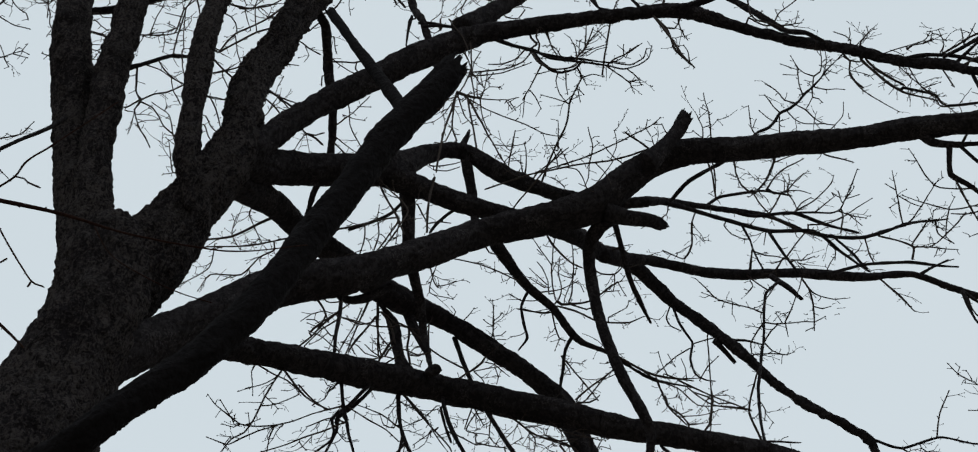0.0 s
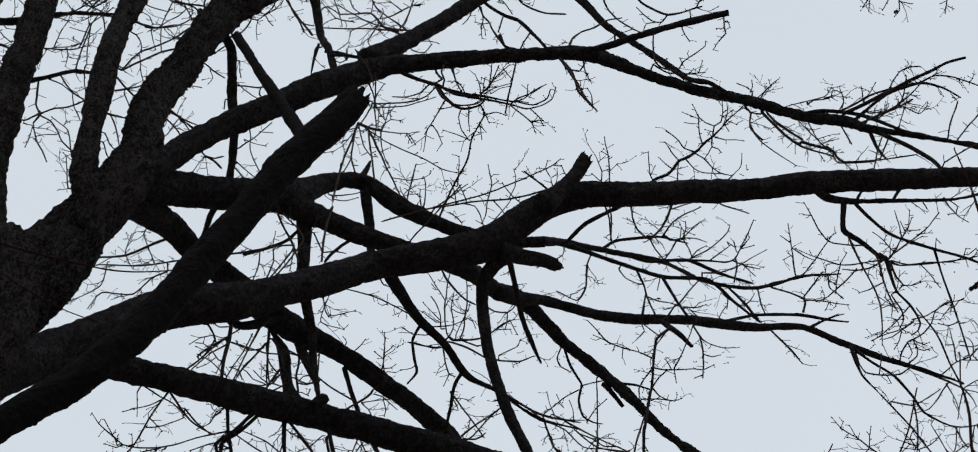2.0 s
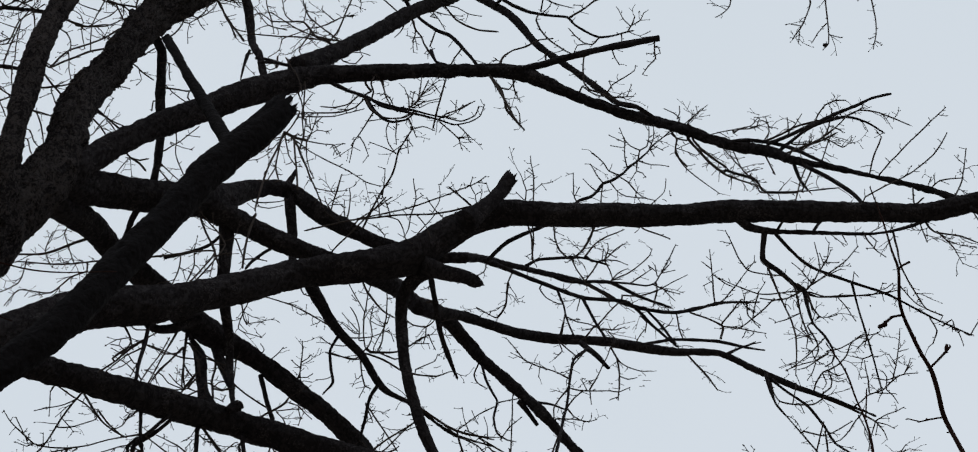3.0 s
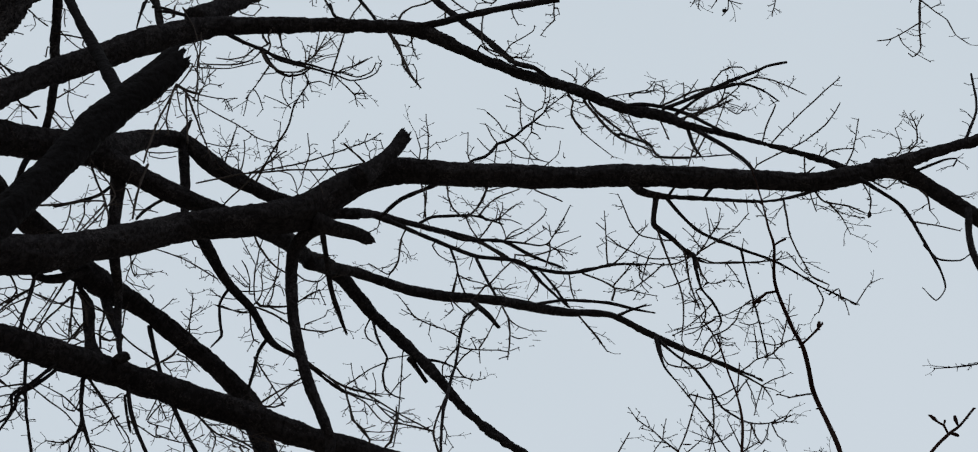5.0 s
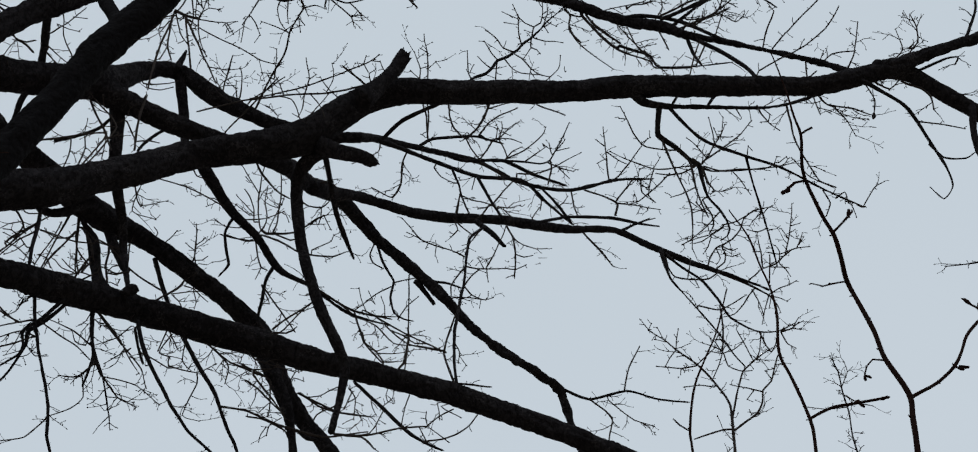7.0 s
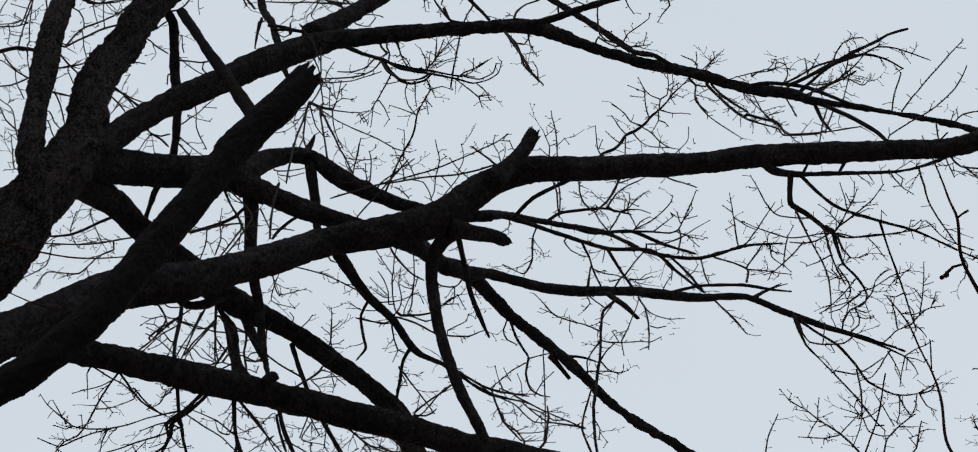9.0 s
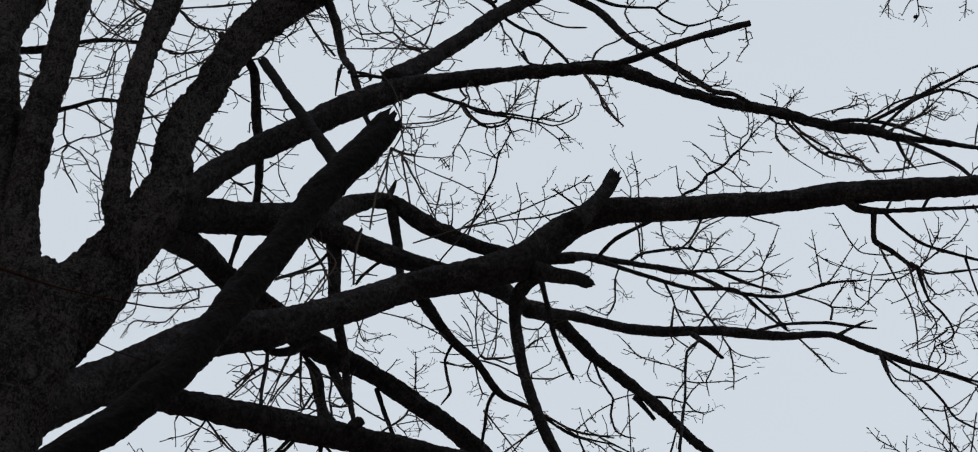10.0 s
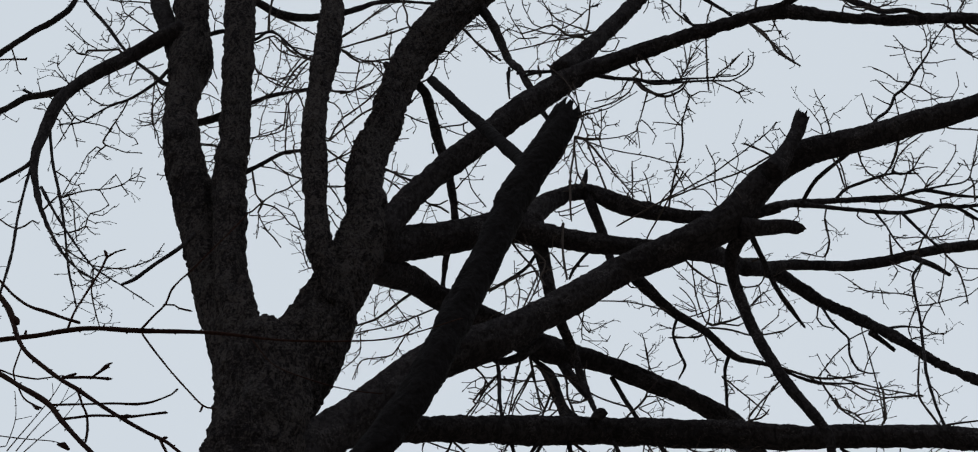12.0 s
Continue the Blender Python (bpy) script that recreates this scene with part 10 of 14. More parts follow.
spray(limbN, [(-1.254, 7.410, 9.524, 0.0040), (-1.246, 7.414, 9.521, 0.0040), (-1.225, 7.413, 9.365, 0.0031), (-1.275, 7.413, 9.284, 0.0031), (-1.382, 7.413, 9.217, 0.0031)], 0.75)
spray(limbN, [(-1.216, 7.411, 9.746, 0.0048), (-1.226, 7.410, 9.746, 0.0048), (-1.327, 7.411, 9.855, 0.0041), (-1.503, 7.411, 9.960, 0.0023)], 0.75)
spray(limbN, [(-1.234, 7.432, 10.047, 0.0061), (-1.078, 7.431, 9.786, 0.0048), (-0.955, 7.430, 9.604, 0.0040), (-0.920, 7.429, 9.465, 0.0032)], 0.75)
spray(limbN, [(-1.030, 7.510, 10.112, 0.0135), (-0.981, 7.510, 9.882, 0.0119), (-0.925, 7.510, 9.726, 0.0108), (-0.849, 7.510, 9.561, 0.0097), (-0.794, 7.510, 9.426, 0.0096), (-0.740, 7.510, 9.325, 0.0086), (-0.691, 7.510, 9.238, 0.0079), (-0.594, 7.510, 9.126, 0.0072), (-0.498, 7.510, 9.019, 0.0062)], 0.3)
spray(limbN, [(-1.018, 7.513, 10.013, 0.0088), (-1.031, 7.516, 10.008, 0.0088), (-1.001, 7.517, 9.862, 0.0087), (-0.965, 7.517, 9.739, 0.0073)], 0.12)
spray(limbN, [(-0.710, 7.508, 9.975, 0.0049), (-0.528, 7.508, 9.745, 0.0041), (-0.532, 7.508, 9.602, 0.0032)], 1.9)
spray(limbN, [(-0.838, 7.546, 10.007, 0.0042), (-0.894, 7.546, 9.855, 0.0033), (-0.776, 7.547, 9.816, 0.0023)], 1.3)
spray(limbN, [(-0.835, 7.550, 9.832, 0.0041), (-0.839, 7.583, 9.801, 0.0041), (-0.689, 7.583, 9.755, 0.0033), (-0.598, 7.583, 9.820, 0.0023)], 1.3)
spray(limbN, [(-0.689, 7.587, 9.751, 0.0041), (-0.686, 7.625, 9.716, 0.0041), (-0.743, 7.625, 9.477, 0.0032), (-0.660, 7.625, 9.437, 0.0022)], 1.3)
spray(limbN, [(-1.361, 7.256, 9.987, 0.0117), (-1.383, 7.307, 9.938, 0.0117), (-1.461, 7.306, 9.823, 0.0101), (-1.542, 7.306, 9.728, 0.0100), (-1.538, 7.305, 9.622, 0.0085), (-1.588, 7.304, 9.429, 0.0070), (-1.679, 7.303, 9.248, 0.0057)], 0.75)
spray(limbN, [(-1.383, 7.414, 9.216, 0.0039), (-1.389, 7.422, 9.206, 0.0039), (-1.475, 7.422, 9.076, 0.0039), (-1.591, 7.422, 9.046, 0.0030)], 0.75)
spray(limbN, [(-1.519, 7.309, 9.749, 0.0048), (-1.495, 7.342, 9.724, 0.0048), (-1.581, 7.342, 9.765, 0.0040), (-1.697, 7.342, 9.707, 0.0032)], 1.9)
spray(limbN, [(-0.324, 7.495, 9.872, 0.0049), (-0.302, 7.450, 9.914, 0.0049), (-0.252, 7.451, 9.960, 0.0042), (-0.134, 7.451, 10.154, 0.0042)], 0.75)
spray(limbN, [(-0.757, 7.810, 10.733, 0.0035), (-0.799, 7.807, 10.981, 0.0036), (-0.798, 7.804, 11.205, 0.0026)], 0.75)
spray(limbN, [(-0.551, 7.487, 9.992, 0.0042), (-0.385, 7.487, 9.764, 0.0041), (-0.191, 7.487, 9.683, 0.0032)], 1.9)
spray(limbN, [(-1.451, 7.176, 9.939, 0.0102), (-1.517, 7.181, 9.923, 0.0102), (-1.494, 7.181, 9.726, 0.0101), (-1.475, 7.181, 9.605, 0.0100), (-1.439, 7.181, 9.440, 0.0084), (-1.393, 7.181, 9.255, 0.0083), (-1.346, 7.181, 9.052, 0.0083), (-1.325, 7.181, 8.847, 0.0079), (-1.295, 7.181, 8.744, 0.0072), (-1.261, 7.181, 8.594, 0.0063)], 0.12)
spray(limbN, [(-1.417, 7.199, 9.950, 0.0119), (-1.369, 7.241, 9.922, 0.0119), (-1.427, 7.241, 9.813, 0.0102), (-1.470, 7.241, 9.743, 0.0101), (-1.515, 7.241, 9.697, 0.0086), (-1.552, 7.241, 9.642, 0.0086), (-1.535, 7.242, 9.557, 0.0072), (-1.545, 7.242, 9.487, 0.0072), (-1.603, 7.242, 9.421, 0.0059), (-1.675, 7.242, 9.343, 0.0047)], 0.22)
spray(limbN, [(-1.484, 7.183, 9.679, 0.0072), (-1.554, 7.183, 9.659, 0.0060), (-1.647, 7.183, 9.626, 0.0048), (-1.738, 7.183, 9.574, 0.0048), (-1.832, 7.183, 9.546, 0.0048), (-1.928, 7.183, 9.542, 0.0040), (-2.011, 7.183, 9.565, 0.0040), (-2.085, 7.183, 9.640, 0.0041), (-2.161, 7.183, 9.726, 0.0032), (-2.207, 7.183, 9.801, 0.0023)], 0.22)
spray(limbN, [(-2.043, 7.184, 9.597, 0.0032), (-2.047, 7.188, 9.591, 0.0032), (-2.111, 7.188, 9.709, 0.0032), (-2.137, 7.188, 9.759, 0.0023)], 0.22)
spray(limbN, [(-2.011, 7.183, 9.565, 0.0032), (-2.011, 7.181, 9.567, 0.0032), (-2.040, 7.181, 9.541, 0.0032), (-2.098, 7.181, 9.567, 0.0022)], 0.22)
spray(limbN, [(-1.961, 7.183, 9.552, 0.0032), (-1.961, 7.180, 9.554, 0.0032), (-1.977, 7.180, 9.640, 0.0022)], 0.22)
spray(limbN, [(-1.994, 7.183, 9.560, 0.0032), (-1.994, 7.186, 9.558, 0.0032), (-1.919, 7.186, 9.601, 0.0022)], 0.22)
spray(limbN, [(-1.584, 7.183, 9.649, 0.0048), (-1.578, 7.180, 9.652, 0.0048), (-1.657, 7.180, 9.733, 0.0048), (-1.733, 7.180, 9.845, 0.0061)], 0.22)
spray(limbN, [(-1.482, 7.241, 9.732, 0.0048), (-1.485, 7.235, 9.736, 0.0048), (-1.432, 7.235, 9.686, 0.0041), (-1.346, 7.235, 9.610, 0.0040), (-1.261, 7.235, 9.535, 0.0032), (-1.199, 7.236, 9.458, 0.0032)], 0.22)
spray(limbN, [(-1.244, 7.412, 10.010, 0.0104), (-1.242, 7.412, 9.872, 0.0088), (-1.220, 7.412, 9.774, 0.0087), (-1.207, 7.412, 9.678, 0.0087), (-1.217, 7.412, 9.565, 0.0073), (-1.235, 7.412, 9.446, 0.0060)], 0.22)
spray(limbN, [(-1.232, 7.412, 9.839, 0.0049), (-1.239, 7.408, 9.841, 0.0049), (-1.253, 7.410, 9.747, 0.0041), (-1.311, 7.409, 9.773, 0.0033), (-1.336, 7.408, 9.856, 0.0023)], 0.22)
spray(limbN, [(-1.240, 7.354, 10.053, 0.0062), (-1.227, 7.404, 10.011, 0.0062), (-1.154, 7.404, 9.908, 0.0049), (-1.082, 7.404, 9.782, 0.0049), (-1.027, 7.404, 9.660, 0.0041), (-0.964, 7.404, 9.544, 0.0032)], 0.22)
spray(limbN, [(-1.206, 7.413, 9.662, 0.0060), (-1.157, 7.415, 9.535, 0.0041)], 0.22)
spray(limbN, [(-0.988, 7.507, 9.815, 0.0049), (-0.994, 7.506, 9.815, 0.0049), (-0.909, 7.506, 9.763, 0.0041), (-0.826, 7.506, 9.702, 0.0033), (-0.770, 7.506, 9.709, 0.0023)], 0.22)
spray(limbN, [(-1.041, 7.430, 9.735, 0.0041), (-1.025, 7.420, 9.746, 0.0041), (-1.094, 7.421, 9.679, 0.0032), (-1.143, 7.422, 9.630, 0.0023)], 0.22)
spray(limbN, [(-1.036, 7.506, 10.013, 0.0033), (-1.052, 7.506, 10.012, 0.0033), (-1.114, 7.507, 9.918, 0.0033), (-1.227, 7.508, 9.857, 0.0023)], 0.22)
spray(limbN, [(-1.637, 7.181, 9.709, 0.0022), (-1.655, 7.190, 9.697, 0.0022), (-1.594, 7.191, 9.742, 0.0032), (-1.570, 7.191, 9.837, 0.0041)], 1.9)
spray(limbN, [(-1.489, 7.144, 9.910, 0.0041), (-1.523, 7.185, 9.868, 0.0041), (-1.567, 7.185, 9.807, 0.0023)], 1.9)
spray(limbN, [(-0.849, 7.506, 10.065, 0.0042), (-0.872, 7.556, 10.017, 0.0042), (-0.901, 7.559, 9.889, 0.0033)], 1.9)
spray(limbN, [(-0.854, 7.533, 10.017, 0.0042), (-0.800, 7.537, 9.884, 0.0033)], 1.9)
spray(limbN, [(-0.696, 7.503, 10.001, 0.0042), (-0.752, 7.530, 9.972, 0.0042), (-0.764, 7.534, 9.783, 0.0033), (-0.713, 7.535, 9.710, 0.0023)], 1.3)
spray(limbN, [(-1.803, 6.889, 9.745, 0.0059), (-1.772, 6.935, 9.712, 0.0059), (-1.805, 6.936, 9.608, 0.0047), (-1.840, 6.936, 9.492, 0.0047), (-1.881, 6.936, 9.310, 0.0046), (-1.917, 6.937, 9.222, 0.0046), (-1.974, 6.937, 9.180, 0.0039), (-2.014, 6.937, 9.089, 0.0038)], 0.22)
spray(limbN, [(-1.778, 6.935, 9.711, 0.0059), (-1.689, 6.935, 9.563, 0.0059), (-1.634, 6.935, 9.480, 0.0047), (-1.565, 6.935, 9.416, 0.0046), (-1.505, 6.936, 9.376, 0.0046)], 0.22)
spray(limbN, [(-1.896, 6.862, 9.662, 0.0047), (-1.791, 6.862, 9.570, 0.0040), (-1.722, 6.862, 9.520, 0.0039), (-1.662, 6.863, 9.451, 0.0031)], 0.22)
spray(limbN, [(-1.795, 6.935, 9.638, 0.0040), (-1.792, 6.934, 9.639, 0.0040), (-1.851, 6.934, 9.595, 0.0031), (-1.927, 6.935, 9.566, 0.0031), (-1.975, 6.935, 9.540, 0.0022)], 0.22)
spray(limbN, [(-1.853, 6.937, 9.431, 0.0039), (-1.849, 6.941, 9.428, 0.0039), (-1.787, 6.941, 9.434, 0.0031), (-1.727, 6.941, 9.468, 0.0031), (-1.674, 6.941, 9.503, 0.0031), (-1.674, 6.941, 9.559, 0.0022)], 0.22)
spray(limbN, [(-1.465, 7.182, 9.559, 0.0048), (-1.571, 7.182, 9.494, 0.0047), (-1.662, 7.182, 9.453, 0.0047), (-1.752, 7.182, 9.402, 0.0040), (-1.874, 7.182, 9.353, 0.0040)], 0.22)
spray(limbN, [(-1.816, 7.183, 9.551, 0.0040), (-1.816, 7.186, 9.548, 0.0040), (-1.909, 7.186, 9.516, 0.0040), (-1.998, 7.186, 9.460, 0.0040), (-2.057, 7.186, 9.421, 0.0032), (-2.108, 7.186, 9.442, 0.0032), (-2.167, 7.186, 9.478, 0.0022)], 0.22)
spray(limbN, [(-1.832, 7.183, 9.546, 0.0040), (-1.832, 7.185, 9.544, 0.0040), (-1.849, 7.185, 9.466, 0.0040), (-1.850, 7.185, 9.364, 0.0031)], 0.22)
spray(limbN, [(-1.910, 6.814, 9.699, 0.0040), (-1.896, 6.864, 9.660, 0.0040), (-1.912, 6.864, 9.603, 0.0031), (-1.885, 6.865, 9.429, 0.0022)], 0.22)
spray(limbN, [(-1.692, 7.183, 9.435, 0.0031), (-1.693, 7.191, 9.427, 0.0031), (-1.655, 7.191, 9.370, 0.0022)], 1.9)
spray(limbN, [(-1.632, 7.183, 9.466, 0.0032), (-1.632, 7.190, 9.459, 0.0032), (-1.673, 7.190, 9.392, 0.0022)], 1.9)
spray(limbN, [(-1.537, 7.342, 9.745, 0.0032), (-1.531, 7.340, 9.748, 0.0032), (-1.540, 7.340, 9.663, 0.0032), (-1.484, 7.341, 9.576, 0.0032), (-1.436, 7.341, 9.588, 0.0022)], 0.22)
spray(limbN, [(-1.838, 6.937, 9.492, 0.0031), (-1.825, 6.948, 9.485, 0.0031), (-1.770, 6.946, 9.411, 0.0022)], 1.9)
spray(limbN, [(-1.974, 6.935, 9.181, 0.0031), (-1.974, 6.924, 9.192, 0.0031), (-1.998, 6.923, 9.139, 0.0021)], 1.9)
spray(limbN, [(0.165, 7.504, 9.710, 0.0102), (0.131, 7.540, 9.677, 0.0102), (0.175, 7.540, 9.619, 0.0102), (0.225, 7.540, 9.553, 0.0101), (0.275, 7.540, 9.487, 0.0101), (0.325, 7.540, 9.421, 0.0100), (0.374, 7.541, 9.356, 0.0100), (0.423, 7.541, 9.301, 0.0099), (0.471, 7.541, 9.260, 0.0085), (0.525, 7.541, 9.223, 0.0084), (0.582, 7.541, 9.192, 0.0059)], 0.22)
spray(limbN, [(-0.174, 8.121, 10.193, 0.0065), (-0.102, 8.123, 10.145, 0.0065), (-0.031, 8.124, 10.102, 0.0064), (0.032, 8.126, 10.064, 0.0064)], 0.22)
spray(limbN, [(-0.117, 8.122, 10.155, 0.0035), (-0.120, 8.120, 10.157, 0.0035), (-0.052, 8.120, 10.176, 0.0035), (-0.002, 8.118, 10.214, 0.0035), (0.058, 8.117, 10.253, 0.0035)], 0.22)
spray(limbN, [(-0.052, 8.120, 10.176, 0.0030), (-0.052, 8.120, 10.176, 0.0030), (-0.025, 8.122, 10.115, 0.0024), (-0.030, 8.124, 10.067, 0.0024)], 0.22)
spray(limbN, [(-0.089, 8.194, 10.032, 0.0044), (-0.062, 8.160, 10.066, 0.0044), (-0.013, 8.158, 10.103, 0.0044), (0.031, 8.157, 10.131, 0.0044)], 0.22)
spray(limbN, [(0.023, 7.400, 9.148, 0.0070), (0.044, 7.404, 9.145, 0.0070), (0.121, 7.404, 9.141, 0.0058), (0.198, 7.404, 9.143, 0.0058), (0.260, 7.404, 9.160, 0.0047), (0.352, 7.404, 9.194, 0.0047), (0.430, 7.405, 9.209, 0.0047), (0.492, 7.405, 9.218, 0.0040)], 0.22)
spray(limbN, [(0.044, 7.404, 9.145, 0.0058), (0.106, 7.404, 9.131, 0.0058), (0.168, 7.404, 9.127, 0.0058), (0.206, 7.404, 9.094, 0.0058), (0.232, 7.403, 9.052, 0.0046)], 0.22)
spray(limbN, [(0.417, 7.518, 9.563, 0.0041), (0.393, 7.518, 9.473, 0.0036), (0.378, 7.519, 9.380, 0.0032), (0.373, 7.519, 9.311, 0.0032)], 0.22)
spray(limbN, [(0.764, 7.509, 9.422, 0.0040), (0.721, 7.509, 9.341, 0.0040), (0.658, 7.509, 9.277, 0.0040), (0.579, 7.509, 9.236, 0.0047), (0.500, 7.509, 9.221, 0.0047)], 0.22)
spray(limbN, [(0.642, 7.514, 9.464, 0.0041), (0.578, 7.514, 9.413, 0.0040), (0.531, 7.514, 9.363, 0.0040), (0.500, 7.514, 9.325, 0.0040)], 0.22)
spray(limbN, [(0.617, 7.501, 9.501, 0.0032), (0.562, 7.508, 9.498, 0.0032), (0.568, 7.508, 9.429, 0.0032), (0.569, 7.508, 9.383, 0.0032)], 0.22)
spray(limbN, [(0.632, 7.502, 9.494, 0.0032), (0.578, 7.516, 9.485, 0.0032), (0.627, 7.516, 9.442, 0.0027), (0.674, 7.516, 9.409, 0.0022)], 0.22)
spray(limbN, [(0.510, 7.514, 9.337, 0.0032), (0.509, 7.518, 9.334, 0.0032), (0.499, 7.518, 9.388, 0.0032), (0.502, 7.518, 9.434, 0.0022)], 0.22)
spray(limbN, [(0.511, 7.518, 9.333, 0.0032), (0.522, 7.524, 9.327, 0.0032), (0.564, 7.524, 9.285, 0.0032), (0.612, 7.524, 9.235, 0.0031)], 0.22)
spray(limbN, [(0.461, 7.405, 9.213, 0.0031), (0.462, 7.410, 9.208, 0.0031), (0.478, 7.410, 9.164, 0.0031), (0.494, 7.410, 9.121, 0.0031)], 0.22)
spray(limbN, [(0.286, 7.540, 9.474, 0.0032), (0.291, 7.533, 9.480, 0.0032), (0.261, 7.533, 9.409, 0.0032), (0.238, 7.533, 9.339, 0.0032), (0.211, 7.533, 9.287, 0.0032)], 0.22)
spray(limbN, [(0.215, 7.535, 9.570, 0.0032), (0.227, 7.536, 9.478, 0.0027), (0.245, 7.536, 9.433, 0.0022)], 0.22)
spray(limbN, [(0.256, 7.533, 9.391, 0.0022), (0.262, 7.536, 9.389, 0.0022), (0.288, 7.536, 9.368, 0.0022)], 0.22)
spray(limbN, [(0.052, 7.354, 9.289, 0.0031), (0.082, 7.359, 9.284, 0.0031), (0.096, 7.359, 9.331, 0.0036), (0.118, 7.360, 9.402, 0.0040)], 0.22)
spray(limbN, [(0.117, 7.359, 9.403, 0.0031), (0.108, 7.349, 9.413, 0.0031), (0.135, 7.348, 9.346, 0.0031), (0.135, 7.347, 9.254, 0.0027), (0.131, 7.347, 9.199, 0.0022)], 0.22)
spray(limbN, [(0.135, 7.347, 9.315, 0.0022), (0.133, 7.344, 9.319, 0.0022), (0.168, 7.344, 9.298, 0.0022)], 0.22)
spray(limbN, [(0.136, 7.348, 9.269, 0.0022), (0.144, 7.350, 9.267, 0.0022), (0.169, 7.349, 9.196, 0.0022)], 0.22)
spray(limbN, [(0.322, 7.506, 9.649, 0.0023), (0.299, 7.558, 9.601, 0.0023), (0.307, 7.558, 9.554, 0.0028)], 0.22)
spray(limbN, [(0.277, 7.539, 9.488, 0.0027), (0.290, 7.528, 9.498, 0.0027), (0.328, 7.528, 9.547, 0.0023), (0.336, 7.528, 9.595, 0.0023)], 0.22)
spray(limbN, [(0.244, 7.533, 9.357, 0.0022), (0.246, 7.530, 9.359, 0.0022), (0.248, 7.530, 9.291, 0.0022)], 0.22)
spray(limbN, [(0.258, 7.495, 9.690, 0.0061), (0.279, 7.447, 9.734, 0.0061), (0.252, 7.447, 9.790, 0.0049), (0.228, 7.447, 9.827, 0.0049), (0.177, 7.448, 9.882, 0.0061), (0.165, 7.448, 9.955, 0.0062)], 0.22)
spray(limbN, [(0.240, 7.448, 9.808, 0.0033), (0.245, 7.452, 9.804, 0.0033), (0.327, 7.452, 9.801, 0.0028), (0.382, 7.452, 9.815, 0.0023)], 0.22)
spray(limbN, [(0.214, 7.448, 9.840, 0.0033), (0.205, 7.455, 9.834, 0.0033), (0.245, 7.455, 9.822, 0.0028), (0.293, 7.455, 9.851, 0.0023)], 0.22)
spray(limbN, [(0.278, 7.447, 9.734, 0.0032), (0.269, 7.448, 9.734, 0.0032), (0.344, 7.448, 9.739, 0.0023)], 0.22)
spray(limbN, [(0.340, 7.495, 9.652, 0.0061), (0.361, 7.449, 9.694, 0.0061), (0.383, 7.449, 9.730, 0.0073), (0.392, 7.449, 9.803, 0.0074), (0.397, 7.450, 9.868, 0.0061), (0.406, 7.450, 9.928, 0.0062), (0.405, 7.450, 10.003, 0.0050)], 0.22)
spray(limbN, [(-0.290, 7.450, 9.926, 0.0061), (-0.301, 7.444, 9.931, 0.0061), (-0.236, 7.444, 9.927, 0.0049), (-0.202, 7.444, 9.950, 0.0049), (-0.186, 7.444, 9.974, 0.0033)], 0.22)
spray(limbK, [(-1.011, 7.740, 10.854, 0.0147), (-0.944, 7.769, 10.621, 0.0127), (-0.878, 7.798, 10.447, 0.0125), (-0.809, 7.827, 10.303, 0.0124), (-0.717, 7.856, 10.114, 0.0123), (-0.656, 7.856, 9.994, 0.0119), (-0.609, 7.886, 9.917, 0.0112), (-0.572, 7.886, 9.798, 0.0108), (-0.533, 7.915, 9.693, 0.0100), (-0.481, 7.915, 9.574, 0.0090), (-0.442, 7.944, 9.458, 0.0079)], 0.12)
spray(limbK, [(-0.682, 7.545, 9.978, 0.0062), (-0.519, 7.541, 9.790, 0.0049), (-0.350, 7.538, 9.695, 0.0041)], 1.3)
spray(limbK, [(-0.392, 7.540, 9.718, 0.0061), (-0.394, 7.546, 9.711, 0.0061), (-0.284, 7.541, 9.515, 0.0048), (-0.219, 7.537, 9.387, 0.0040)], 0.75)
spray(limbK, [(-0.576, 7.894, 9.836, 0.0075), (-0.582, 7.897, 9.833, 0.0075), (-0.430, 7.897, 9.806, 0.0062), (-0.258, 7.897, 9.704, 0.0062), (-0.023, 7.897, 9.626, 0.0062), (0.206, 7.897, 9.671, 0.0042)], 0.75)
spray(limbK, [(-0.163, 8.122, 10.193, 0.0078), (-0.054, 8.122, 10.090, 0.0064), (0.051, 8.122, 10.049, 0.0064), (0.223, 8.122, 10.022, 0.0051)], 0.75)
spray(limbK, [(-0.326, 8.027, 10.281, 0.0052), (-0.429, 8.027, 10.273, 0.0044), (-0.536, 8.027, 10.316, 0.0035)], 1.9)
spray(limbK, [(-1.842, 6.804, 10.790, 0.0077), (-1.898, 6.779, 10.797, 0.0077), (-1.978, 6.778, 10.745, 0.0077), (-2.133, 6.777, 10.620, 0.0063), (-2.335, 6.777, 10.601, 0.0050)], 0.75)
spray(limbK, [(-1.832, 6.934, 10.803, 0.0051), (-2.067, 6.934, 10.740, 0.0051), (-2.310, 6.934, 10.746, 0.0043)], 1.3)
spray(limbK, [(-1.935, 6.938, 10.773, 0.0051), (-1.935, 6.972, 10.746, 0.0051), (-2.014, 6.972, 10.685, 0.0043), (-2.089, 6.971, 10.535, 0.0043), (-2.262, 6.972, 10.546, 0.0034), (-2.312, 6.971, 10.414, 0.0023)], 1.3)
